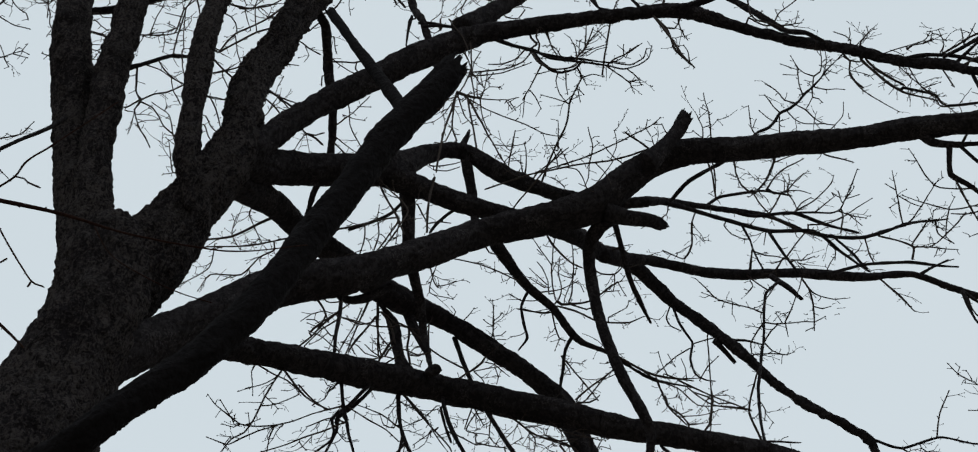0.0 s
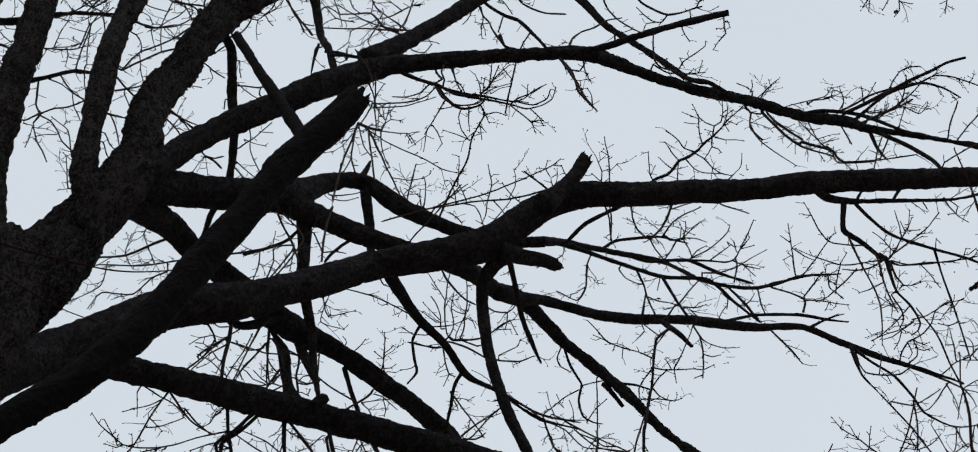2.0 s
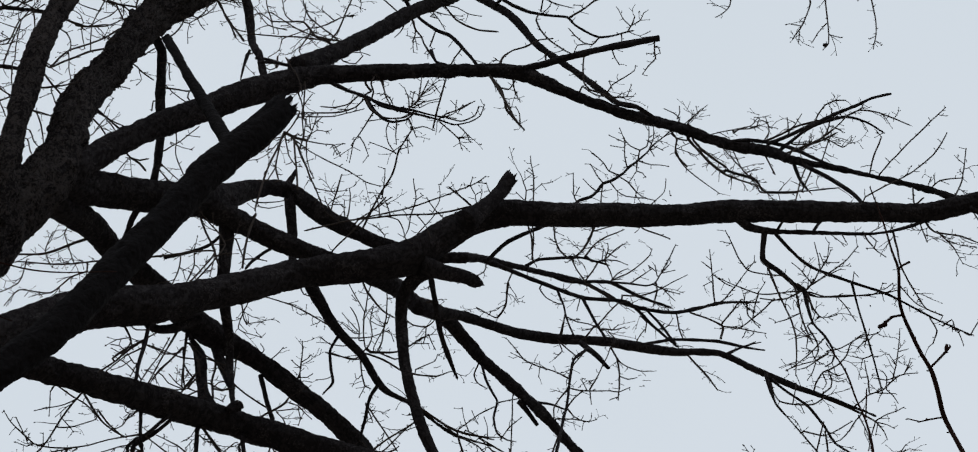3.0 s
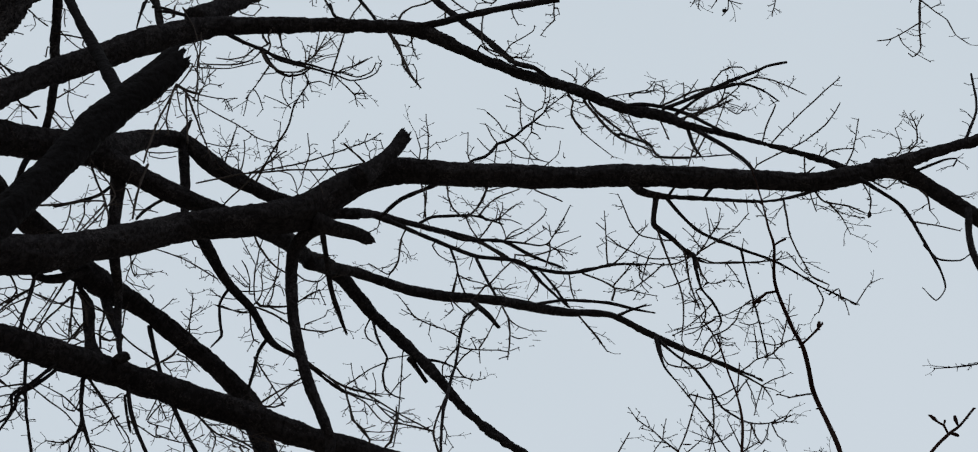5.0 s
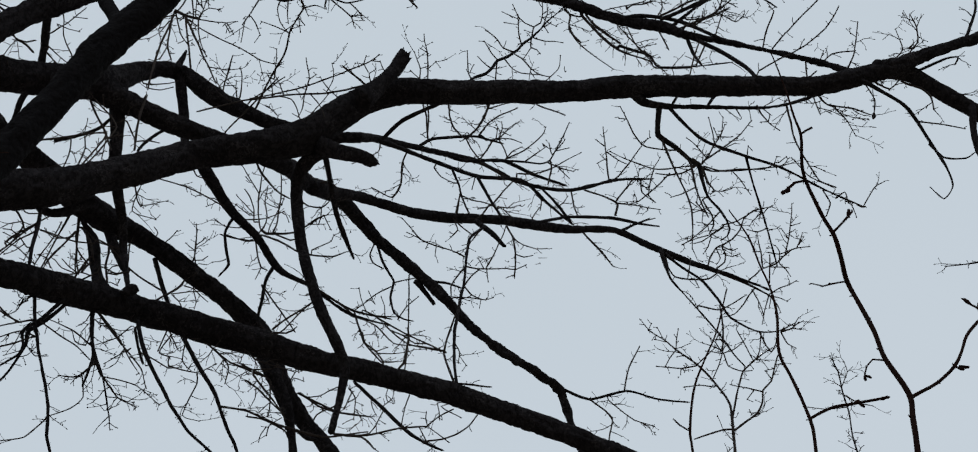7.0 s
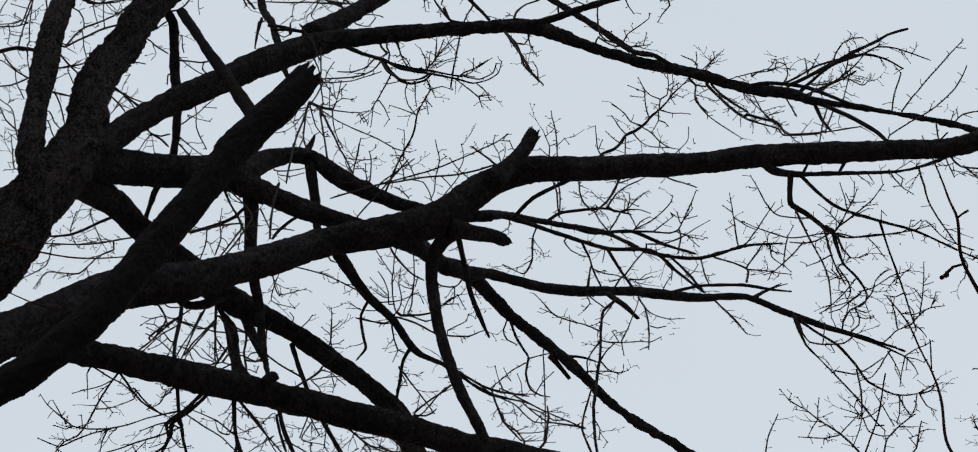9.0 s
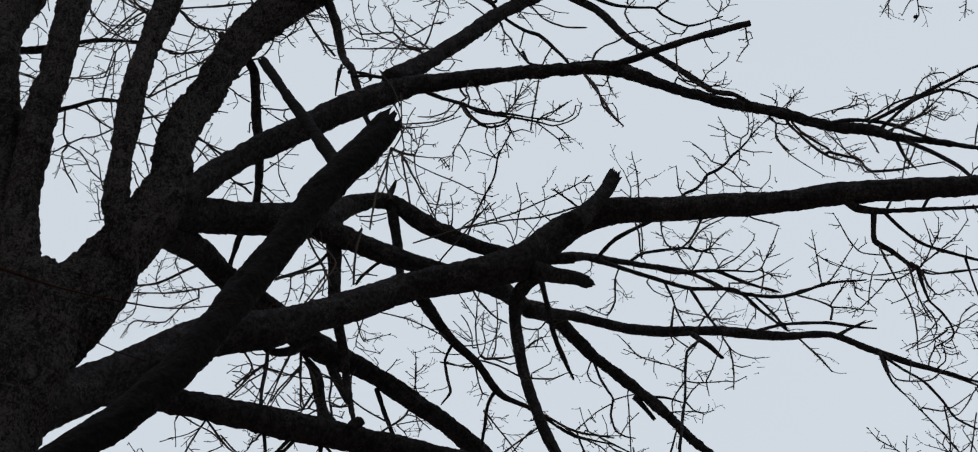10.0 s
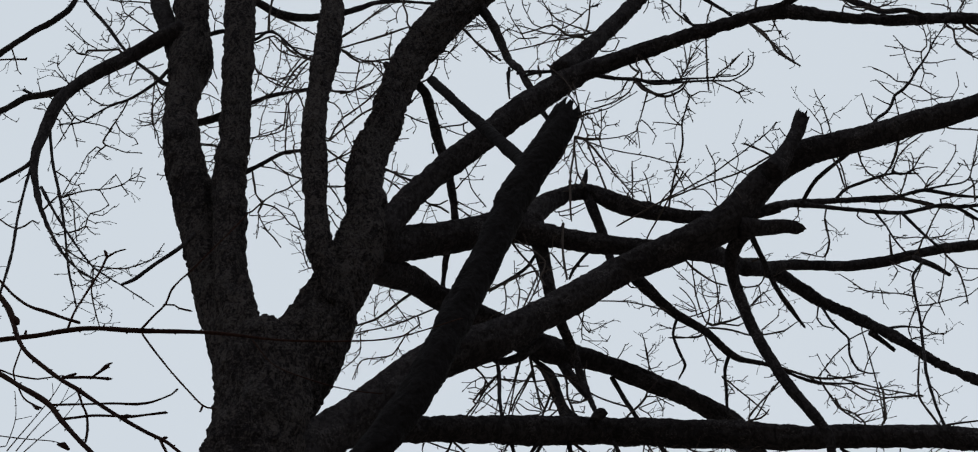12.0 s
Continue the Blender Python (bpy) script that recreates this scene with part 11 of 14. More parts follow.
spray(limbK, [(-2.264, 6.933, 10.746, 0.0034), (-2.258, 6.920, 10.757, 0.0034), (-2.262, 6.918, 10.534, 0.0034), (-2.397, 6.918, 10.407, 0.0023)], 0.75)
spray(limbK, [(-2.114, 6.935, 10.740, 0.0024), (-2.120, 6.948, 10.728, 0.0024), (-2.183, 6.949, 10.875, 0.0035), (-2.177, 6.949, 11.049, 0.0035)], 1.9)
spray(limbK, [(-1.949, 6.544, 10.633, 0.0033), (-2.002, 6.603, 10.578, 0.0033), (-1.903, 6.596, 10.316, 0.0033)], 1.9)
spray(limbK, [(-1.281, 6.485, 10.028, 0.0047), (-1.175, 6.496, 10.351, 0.0048), (-1.431, 6.495, 10.287, 0.0060), (-1.526, 6.495, 10.266, 0.0048)], 0.75)
spray(limbK, [(-1.266, 6.488, 10.071, 0.0040), (-1.254, 6.495, 10.067, 0.0040), (-1.133, 6.512, 10.425, 0.0049), (-1.265, 6.524, 10.673, 0.0042)], 1.3)
spray(limbK, [(-0.960, 6.684, 10.249, 0.0041), (-0.762, 6.680, 10.164, 0.0041), (-0.566, 6.676, 10.017, 0.0040)], 0.75)
spray(limbK, [(-1.016, 6.657, 10.125, 0.0041), (-0.976, 6.652, 9.963, 0.0032), (-0.850, 6.653, 10.006, 0.0022)], 1.9)
spray(limbK, [(-0.984, 6.619, 10.217, 0.0032), (-0.988, 6.675, 10.173, 0.0032), (-1.008, 6.668, 9.935, 0.0032), (-0.894, 6.666, 9.875, 0.0022)], 0.75)
spray(limbK, [(-1.427, 6.508, 9.756, 0.0113), (-1.421, 6.500, 9.584, 0.0111), (-1.425, 6.494, 9.458, 0.0095), (-1.418, 6.485, 9.285, 0.0094)], 0.22)
spray(limbK, [(-1.541, 6.474, 9.682, 0.0058), (-1.493, 6.468, 9.575, 0.0046), (-1.463, 6.464, 9.486, 0.0030)], 0.22)
spray(limbK, [(-1.494, 6.421, 9.750, 0.0039), (-1.506, 6.487, 9.695, 0.0039), (-1.472, 6.484, 9.656, 0.0039), (-1.419, 6.484, 9.662, 0.0039)], 0.22)
spray(limbK, [(-1.419, 6.508, 9.627, 0.0069), (-1.493, 6.503, 9.521, 0.0057), (-1.544, 6.499, 9.424, 0.0045), (-1.602, 6.495, 9.340, 0.0045)], 0.22)
spray(limbK, [(-1.424, 6.502, 9.549, 0.0046), (-1.503, 6.499, 9.469, 0.0038), (-1.567, 6.494, 9.350, 0.0038)], 0.22)
spray(limbK, [(-1.435, 7.355, 10.864, 0.0079), (-1.463, 7.403, 10.821, 0.0079), (-1.499, 7.405, 10.650, 0.0052), (-1.532, 7.407, 10.493, 0.0051), (-1.562, 7.409, 10.349, 0.0043)], 0.22)
spray(limbK, [(-1.498, 7.121, 9.966, 0.0033), (-1.467, 7.121, 10.076, 0.0042), (-1.411, 7.122, 10.201, 0.0050), (-1.362, 7.122, 10.313, 0.0062)], 0.22)
spray(limbK, [(-1.400, 7.403, 10.882, 0.0080), (-1.423, 7.451, 10.839, 0.0080), (-1.403, 7.455, 10.649, 0.0065), (-1.389, 7.457, 10.490, 0.0052), (-1.367, 7.459, 10.375, 0.0051)], 0.22)
spray(limbK, [(-1.412, 7.453, 10.760, 0.0079), (-1.393, 7.456, 10.760, 0.0079), (-1.340, 7.458, 10.650, 0.0079), (-1.303, 7.461, 10.500, 0.0064)], 0.22)
spray(limbK, [(-1.379, 7.456, 10.733, 0.0052), (-1.374, 7.452, 10.737, 0.0052), (-1.304, 7.454, 10.642, 0.0044), (-1.233, 7.455, 10.612, 0.0044), (-1.151, 7.455, 10.581, 0.0035)], 0.22)
spray(limbK, [(-1.373, 7.123, 10.285, 0.0042), (-1.367, 7.127, 10.282, 0.0042), (-1.432, 7.127, 10.260, 0.0042), (-1.538, 7.127, 10.319, 0.0033)], 0.22)
spray(limbK, [(-1.308, 7.461, 10.515, 0.0064), (-1.321, 7.459, 10.515, 0.0064), (-1.359, 7.461, 10.413, 0.0064), (-1.388, 7.462, 10.327, 0.0051)], 0.22)
spray(limbK, [(-1.244, 7.382, 10.344, 0.0063), (-1.256, 7.403, 10.324, 0.0063), (-1.333, 7.404, 10.257, 0.0051)], 0.22)
spray(limbK, [(-1.242, 7.383, 10.344, 0.0051), (-1.228, 7.385, 10.344, 0.0051), (-1.157, 7.386, 10.299, 0.0051), (-1.100, 7.386, 10.311, 0.0051)], 0.22)
spray(limbK, [(-1.493, 6.468, 9.575, 0.0031), (-1.553, 6.468, 9.554, 0.0030), (-1.594, 6.466, 9.506, 0.0021)], 0.22)
spray(limbK, [(-1.479, 6.466, 9.530, 0.0030), (-1.483, 6.469, 9.527, 0.0030), (-1.512, 6.466, 9.454, 0.0030), (-1.561, 6.468, 9.483, 0.0021)], 0.22)
spray(limbK, [(-0.308, 8.070, 10.194, 0.0065), (-0.339, 8.042, 10.220, 0.0065), (-0.394, 8.042, 10.266, 0.0065), (-0.448, 8.042, 10.298, 0.0052), (-0.502, 8.042, 10.335, 0.0044)], 0.22)
spray(limbK, [(-0.235, 8.117, 9.960, 0.0051), (-0.244, 8.087, 9.989, 0.0051), (-0.291, 8.087, 10.045, 0.0051), (-0.347, 8.087, 10.115, 0.0052), (-0.404, 8.086, 10.186, 0.0052), (-0.460, 8.086, 10.242, 0.0052)], 0.22)
spray(limbK, [(-0.211, 8.138, 9.854, 0.0051), (-0.229, 8.113, 9.879, 0.0051), (-0.300, 8.112, 9.932, 0.0051), (-0.371, 8.112, 9.975, 0.0051), (-0.440, 8.112, 9.985, 0.0051)], 0.22)
spray(limbK, [(-0.231, 8.113, 9.903, 0.0091), (-0.162, 8.113, 9.884, 0.0107), (-0.108, 8.113, 9.830, 0.0123), (-0.057, 8.113, 9.820, 0.0091)], 0.22)
spray(limbK, [(-0.404, 8.086, 10.186, 0.0035), (-0.405, 8.087, 10.110, 0.0029), (-0.427, 8.087, 10.034, 0.0024)], 0.22)
spray(limbK, [(-0.327, 8.049, 10.202, 0.0052), (-0.322, 8.049, 10.077, 0.0043), (-0.322, 8.049, 9.978, 0.0034), (-0.326, 8.049, 9.929, 0.0024)], 0.22)
spray(limbK, [(-0.323, 8.049, 10.028, 0.0029), (-0.326, 8.049, 10.028, 0.0029), (-0.372, 8.049, 9.960, 0.0024)], 0.22)
spray(limbK, [(-0.252, 8.096, 9.968, 0.0034), (-0.316, 8.096, 9.905, 0.0034), (-0.328, 8.097, 9.832, 0.0029)], 0.22)
spray(limbK, [(-0.320, 8.096, 9.887, 0.0034), (-0.332, 8.093, 9.890, 0.0034), (-0.361, 8.093, 9.825, 0.0029), (-0.367, 8.093, 9.777, 0.0024)], 0.22)
spray(limbK, [(-0.230, 8.127, 10.263, 0.0035), (-0.204, 8.091, 10.298, 0.0035), (-0.189, 8.091, 10.335, 0.0030), (-0.199, 8.090, 10.385, 0.0025)], 0.22)
spray(limbK, [(-0.223, 8.131, 10.250, 0.0030), (-0.203, 8.094, 10.285, 0.0030), (-0.150, 8.094, 10.264, 0.0024)], 0.22)
spray(limbK, [(-0.970, 7.495, 10.128, 0.0062), (-0.932, 7.454, 10.169, 0.0062), (-0.888, 7.456, 10.216, 0.0062), (-0.843, 7.457, 10.262, 0.0063), (-0.813, 7.458, 10.303, 0.0063), (-0.801, 7.460, 10.342, 0.0050)], 0.22)
spray(limbK, [(-0.837, 7.838, 10.743, 0.0045), (-0.782, 7.837, 10.720, 0.0035), (-0.743, 7.837, 10.668, 0.0035), (-0.703, 7.836, 10.617, 0.0024)], 0.22)
spray(limbK, [(-0.792, 7.806, 10.760, 0.0035), (-0.782, 7.857, 10.716, 0.0035), (-0.764, 7.857, 10.635, 0.0030), (-0.769, 7.856, 10.580, 0.0024)], 0.22)
spray(limbK, [(-0.864, 7.457, 10.239, 0.0033), (-0.856, 7.462, 10.235, 0.0033), (-0.776, 7.462, 10.258, 0.0033), (-0.710, 7.462, 10.264, 0.0029)], 0.22)
spray(limbK, [(-0.856, 7.462, 10.235, 0.0033), (-0.856, 7.467, 10.231, 0.0033), (-0.818, 7.465, 10.181, 0.0033), (-0.796, 7.463, 10.129, 0.0023)], 0.22)
spray(limbK, [(-0.838, 7.775, 10.801, 0.0045), (-0.795, 7.732, 10.842, 0.0045), (-0.788, 7.733, 10.957, 0.0040), (-0.792, 7.735, 11.073, 0.0036), (-0.801, 7.737, 11.172, 0.0031)], 0.22)
spray(limbK, [(-0.790, 7.733, 10.924, 0.0035), (-0.785, 7.731, 10.926, 0.0035), (-0.824, 7.732, 10.963, 0.0030), (-0.844, 7.732, 10.990, 0.0025)], 0.22)
spray(limbK, [(-0.789, 7.734, 10.990, 0.0036), (-0.787, 7.736, 10.989, 0.0036), (-0.758, 7.736, 11.020, 0.0031), (-0.743, 7.737, 11.051, 0.0025)], 0.22)
spray(limbK, [(-0.794, 7.732, 10.842, 0.0035), (-0.784, 7.731, 10.843, 0.0035), (-0.743, 7.731, 10.847, 0.0030), (-0.721, 7.732, 10.877, 0.0025)], 0.22)
spray(limbK, [(-0.813, 7.785, 10.785, 0.0025), (-0.765, 7.740, 10.827, 0.0025), (-0.723, 7.740, 10.820, 0.0025)], 0.22)
spray(limbK, [(-1.038, 7.695, 10.931, 0.0035), (-1.002, 7.647, 10.974, 0.0035), (-1.024, 7.648, 11.019, 0.0025)], 0.22)
spray(limbK, [(-0.999, 7.711, 10.905, 0.0035), (-0.952, 7.676, 10.940, 0.0035), (-0.922, 7.677, 10.989, 0.0030), (-0.902, 7.677, 11.032, 0.0025)], 0.22)
spray(limbU, [(-3.561, 5.900, 10.660, 0.0049), (-3.565, 5.898, 10.660, 0.0049), (-3.387, 5.898, 10.457, 0.0041), (-3.208, 5.898, 10.364, 0.0040), (-3.058, 5.898, 10.388, 0.0032), (-3.010, 5.898, 10.494, 0.0023)], 1.3)
spray(limbU, [(-3.386, 5.900, 10.444, 0.0048), (-3.388, 5.905, 10.440, 0.0048), (-3.370, 5.905, 10.224, 0.0040), (-3.296, 5.905, 9.921, 0.0031)], 1.9)
spray(limbU, [(-3.584, 5.900, 10.700, 0.0042), (-3.588, 5.900, 10.699, 0.0042), (-3.449, 5.900, 10.404, 0.0032), (-3.369, 5.900, 10.296, 0.0022)], 1.3)
spray(limbU, [(-3.456, 5.949, 12.623, 0.0070), (-3.476, 5.898, 12.644, 0.0070), (-3.578, 5.898, 12.677, 0.0070), (-3.683, 5.898, 12.725, 0.0070), (-3.694, 5.898, 12.686, 0.0070), (-3.742, 5.898, 12.715, 0.0057), (-3.793, 5.899, 12.812, 0.0048), (-3.819, 5.899, 12.853, 0.0038)], 0.22)
spray(limbU, [(-3.623, 5.898, 12.698, 0.0038), (-3.619, 5.893, 12.701, 0.0038), (-3.715, 5.894, 12.841, 0.0038), (-3.795, 5.894, 13.005, 0.0033), (-3.876, 5.895, 13.164, 0.0027)], 0.22)
spray(limbU, [(-3.681, 5.894, 12.790, 0.0026), (-3.690, 5.898, 12.785, 0.0026), (-3.765, 5.898, 12.908, 0.0027), (-3.869, 5.899, 13.091, 0.0027)], 0.22)
spray(limbU, [(-3.549, 5.938, 12.536, 0.0037), (-3.563, 5.894, 12.556, 0.0037), (-3.630, 5.894, 12.622, 0.0037), (-3.682, 5.894, 12.660, 0.0026)], 0.22)
spray(limbU, [(-3.693, 5.921, 12.385, 0.0047), (-3.724, 5.904, 12.384, 0.0047), (-3.731, 5.905, 12.506, 0.0037), (-3.711, 5.905, 12.604, 0.0037), (-3.688, 5.905, 12.680, 0.0032), (-3.637, 5.905, 12.714, 0.0026)], 0.22)
spray(limbU, [(-3.734, 5.914, 12.338, 0.0047), (-3.751, 5.886, 12.348, 0.0047), (-3.808, 5.887, 12.492, 0.0037), (-3.855, 5.887, 12.605, 0.0037), (-3.865, 5.888, 12.718, 0.0026)], 0.22)
spray(limbU, [(-3.857, 5.888, 12.637, 0.0032), (-3.850, 5.895, 12.636, 0.0032), (-3.926, 5.895, 12.699, 0.0026)], 0.22)
spray(limbU, [(-3.769, 5.886, 12.391, 0.0037), (-3.775, 5.884, 12.390, 0.0037), (-3.826, 5.885, 12.483, 0.0037), (-3.862, 5.885, 12.548, 0.0026)], 0.22)
spray(limbU, [(-3.960, 5.940, 12.430, 0.0037), (-3.986, 5.940, 12.532, 0.0026), (-4.002, 5.940, 12.596, 0.0026)], 0.22)
spray(limbU, [(-3.518, 5.947, 12.566, 0.0037), (-3.565, 5.949, 12.550, 0.0037), (-3.596, 5.949, 12.657, 0.0026), (-3.563, 5.949, 12.714, 0.0026)], 0.22)
spray(limbU, [(-4.540, 6.365, 13.887, 0.0053), (-4.531, 6.385, 13.880, 0.0053), (-4.485, 6.389, 13.732, 0.0047), (-4.456, 6.393, 13.607, 0.0041), (-4.427, 6.395, 13.551, 0.0035)], 0.22)
spray(limbU, [(-4.031, 5.949, 12.432, 0.0100), (-4.020, 5.939, 12.441, 0.0100), (-4.077, 5.939, 12.508, 0.0100)], 0.22)
spray(limbU, [(-4.195, 5.952, 12.354, 0.0037), (-4.196, 5.969, 12.343, 0.0037), (-4.146, 5.970, 12.268, 0.0026), (-4.095, 5.970, 12.213, 0.0026)], 0.22)
spray(limbU, [(-3.690, 5.950, 11.251, 0.0064), (-3.679, 5.952, 11.254, 0.0064), (-3.607, 5.952, 11.262, 0.0051), (-3.516, 5.952, 11.255, 0.0043), (-3.405, 5.952, 11.229, 0.0043), (-3.333, 5.952, 11.230, 0.0043), (-3.290, 5.952, 11.267, 0.0039), (-3.248, 5.952, 11.286, 0.0034), (-3.229, 5.952, 11.351, 0.0024)], 0.22)
spray(limbU, [(-3.290, 5.952, 11.267, 0.0034), (-3.291, 5.955, 11.265, 0.0034), (-3.207, 5.955, 11.220, 0.0024)], 0.22)
spray(limbU, [(-3.333, 5.952, 11.230, 0.0034), (-3.287, 5.952, 11.135, 0.0024)], 0.22)
spray(limbU, [(-3.333, 5.952, 11.231, 0.0029), (-3.331, 5.947, 11.234, 0.0029), (-3.375, 5.947, 11.342, 0.0024)], 0.22)
spray(limbU, [(-3.468, 5.952, 11.244, 0.0034), (-3.462, 5.955, 11.244, 0.0034), (-3.422, 5.955, 11.146, 0.0034), (-3.394, 5.955, 11.082, 0.0024)], 0.22)
spray(limbU, [(-3.248, 5.952, 11.286, 0.0029), (-3.242, 5.954, 11.287, 0.0029), (-3.203, 5.954, 11.253, 0.0024)], 0.22)
spray(limbU, [(-3.759, 5.950, 11.533, 0.0044), (-3.752, 5.953, 11.534, 0.0044), (-3.685, 5.953, 11.446, 0.0035), (-3.639, 5.953, 11.366, 0.0035), (-3.600, 5.953, 11.345, 0.0034), (-3.574, 5.953, 11.280, 0.0034)], 0.22)
spray(limbU, [(-3.619, 5.953, 11.356, 0.0035), (-3.619, 5.952, 11.356, 0.0035), (-3.607, 5.952, 11.412, 0.0024), (-3.593, 5.952, 11.449, 0.0024)], 0.22)
spray(limbU, [(-3.678, 5.951, 11.255, 0.0034), (-3.675, 5.941, 11.262, 0.0034), (-3.656, 5.941, 11.338, 0.0034), (-3.639, 5.941, 11.410, 0.0030), (-3.618, 5.941, 11.451, 0.0024)], 0.22)
spray(limbU, [(-3.625, 5.941, 11.438, 0.0024), (-3.623, 5.937, 11.441, 0.0024), (-3.573, 5.937, 11.421, 0.0024)], 0.22)
spray(limbU, [(-3.671, 5.954, 11.419, 0.0024), (-3.681, 5.954, 11.414, 0.0024), (-3.656, 5.954, 11.416, 0.0024)], 0.22)
spray(limbU, [(-3.756, 5.900, 11.096, 0.0063), (-3.746, 5.901, 11.100, 0.0063), (-3.716, 5.901, 11.146, 0.0063), (-3.679, 5.901, 11.191, 0.0064), (-3.657, 5.901, 11.194, 0.0051)], 0.22)
spray(limbU, [(-3.643, 5.954, 11.257, 0.0051), (-3.641, 5.968, 11.249, 0.0051), (-3.609, 5.968, 11.166, 0.0043), (-3.587, 5.968, 11.041, 0.0043), (-3.565, 5.968, 10.918, 0.0042), (-3.551, 5.968, 10.829, 0.0033)], 0.22)
spray(limbU, [(-3.627, 5.968, 11.216, 0.0034), (-3.616, 5.970, 11.219, 0.0034), (-3.571, 5.970, 11.142, 0.0034), (-3.518, 5.970, 11.052, 0.0029)], 0.22)
spray(limbU, [(-3.684, 5.950, 11.220, 0.0034), (-3.676, 5.955, 11.221, 0.0034), (-3.635, 5.955, 11.129, 0.0034), (-3.609, 5.955, 11.061, 0.0024)], 0.22)
spray(limbU, [(-3.570, 5.900, 10.813, 0.0050), (-3.560, 5.901, 10.816, 0.0050), (-3.515, 5.900, 10.821, 0.0042), (-3.475, 5.900, 10.840, 0.0042), (-3.473, 5.901, 10.907, 0.0042), (-3.460, 5.901, 10.948, 0.0038), (-3.407, 5.901, 10.950, 0.0033), (-3.368, 5.901, 10.981, 0.0029)], 0.22)
spray(limbU, [(-3.460, 5.901, 10.948, 0.0033), (-3.384, 5.901, 10.901, 0.0028), (-3.330, 5.901, 10.955, 0.0023)], 0.22)
spray(limbU, [(-3.475, 5.900, 10.840, 0.0033), (-3.441, 5.900, 10.781, 0.0028), (-3.412, 5.900, 10.742, 0.0023)], 0.22)
spray(limbU, [(-3.473, 5.900, 10.891, 0.0028), (-3.470, 5.899, 10.893, 0.0028), (-3.422, 5.899, 10.840, 0.0023)], 0.22)
spray(limbU, [(-3.614, 5.951, 10.886, 0.0042), (-3.650, 5.951, 10.894, 0.0033), (-3.710, 5.951, 10.940, 0.0023)], 0.22)
spray(limbU, [(-3.644, 5.900, 10.809, 0.0033), (-3.653, 5.900, 10.806, 0.0033), (-3.691, 5.900, 10.905, 0.0023)], 0.22)
spray(limbU, [(-3.890, 5.902, 10.973, 0.0063), (-3.837, 5.902, 10.982, 0.0050), (-3.800, 5.903, 11.019, 0.0043), (-3.765, 5.902, 10.977, 0.0043)], 0.22)
spray(limbU, [(-3.890, 5.899, 10.975, 0.0050), (-3.897, 5.894, 10.976, 0.0050), (-3.947, 5.894, 11.024, 0.0043), (-3.993, 5.894, 11.088, 0.0043), (-4.060, 5.895, 11.173, 0.0034)], 0.22)
spray(limbU, [(-3.893, 5.900, 11.240, 0.0034), (-3.897, 5.896, 11.240, 0.0034), (-3.923, 5.896, 11.221, 0.0029), (-3.967, 5.896, 11.250, 0.0024)], 0.22)
spray(limbU, [(-3.699, 5.926, 12.371, 0.0047), (-3.685, 5.961, 12.356, 0.0047), (-3.612, 5.961, 12.229, 0.0042), (-3.545, 5.961, 12.147, 0.0041), (-3.505, 5.961, 12.129, 0.0036)], 0.22)
spray(limbU, [(-3.774, 5.933, 12.224, 0.0046), (-3.704, 5.933, 12.059, 0.0046), (-3.649, 5.933, 11.983, 0.0046), (-3.545, 5.933, 11.906, 0.0036), (-3.473, 5.932, 11.837, 0.0040), (-3.436, 5.932, 11.770, 0.0035), (-3.396, 5.932, 11.740, 0.0025)], 0.22)
spray(limbU, [(-3.697, 5.935, 12.045, 0.0046), (-3.719, 5.951, 12.027, 0.0046), (-3.694, 5.951, 11.919, 0.0036), (-3.668, 5.951, 11.830, 0.0036), (-3.651, 5.951, 11.746, 0.0030)], 0.22)
spray(limbU, [(-3.665, 5.951, 11.813, 0.0030), (-3.670, 5.951, 11.812, 0.0030), (-3.613, 5.951, 11.775, 0.0025)], 0.22)
spray(limbU, [(-3.713, 5.951, 11.996, 0.0036), (-3.725, 5.949, 11.993, 0.0036), (-3.743, 5.949, 11.922, 0.0031), (-3.790, 5.949, 11.787, 0.0025)], 0.22)
spray(limbU, [(-3.812, 5.903, 12.042, 0.0046), (-3.787, 5.929, 12.037, 0.0046), (-3.765, 5.929, 11.948, 0.0036), (-3.724, 5.929, 11.833, 0.0025)], 0.22)
spray(limbU, [(-3.922, 5.952, 12.405, 0.0047), (-3.848, 5.952, 12.284, 0.0042), (-3.773, 5.952, 12.150, 0.0046), (-3.722, 5.952, 12.049, 0.0046)], 0.22)
spray(limbU, [(-3.820, 5.898, 12.028, 0.0036), (-3.841, 5.875, 12.033, 0.0036), (-3.871, 5.876, 12.113, 0.0031), (-3.935, 5.876, 12.154, 0.0025)], 0.22)
spray(limbU, [(-3.810, 5.900, 12.104, 0.0031), (-3.839, 5.896, 12.096, 0.0031), (-3.891, 5.897, 12.199, 0.0026), (-3.915, 5.897, 12.230, 0.0026)], 0.22)
spray(stemC, [(-2.231, 6.068, 10.463, 0.0041), (-2.289, 6.053, 10.459, 0.0041), (-2.366, 6.056, 10.741, 0.0033), (-2.475, 6.058, 10.871, 0.0033)], 0.75)
spray(stemC, [(-2.200, 6.077, 10.246, 0.0040), (-2.274, 6.068, 10.234, 0.0040), (-2.312, 6.068, 10.407, 0.0032), (-2.339, 6.069, 10.526, 0.0023)], 1.9)
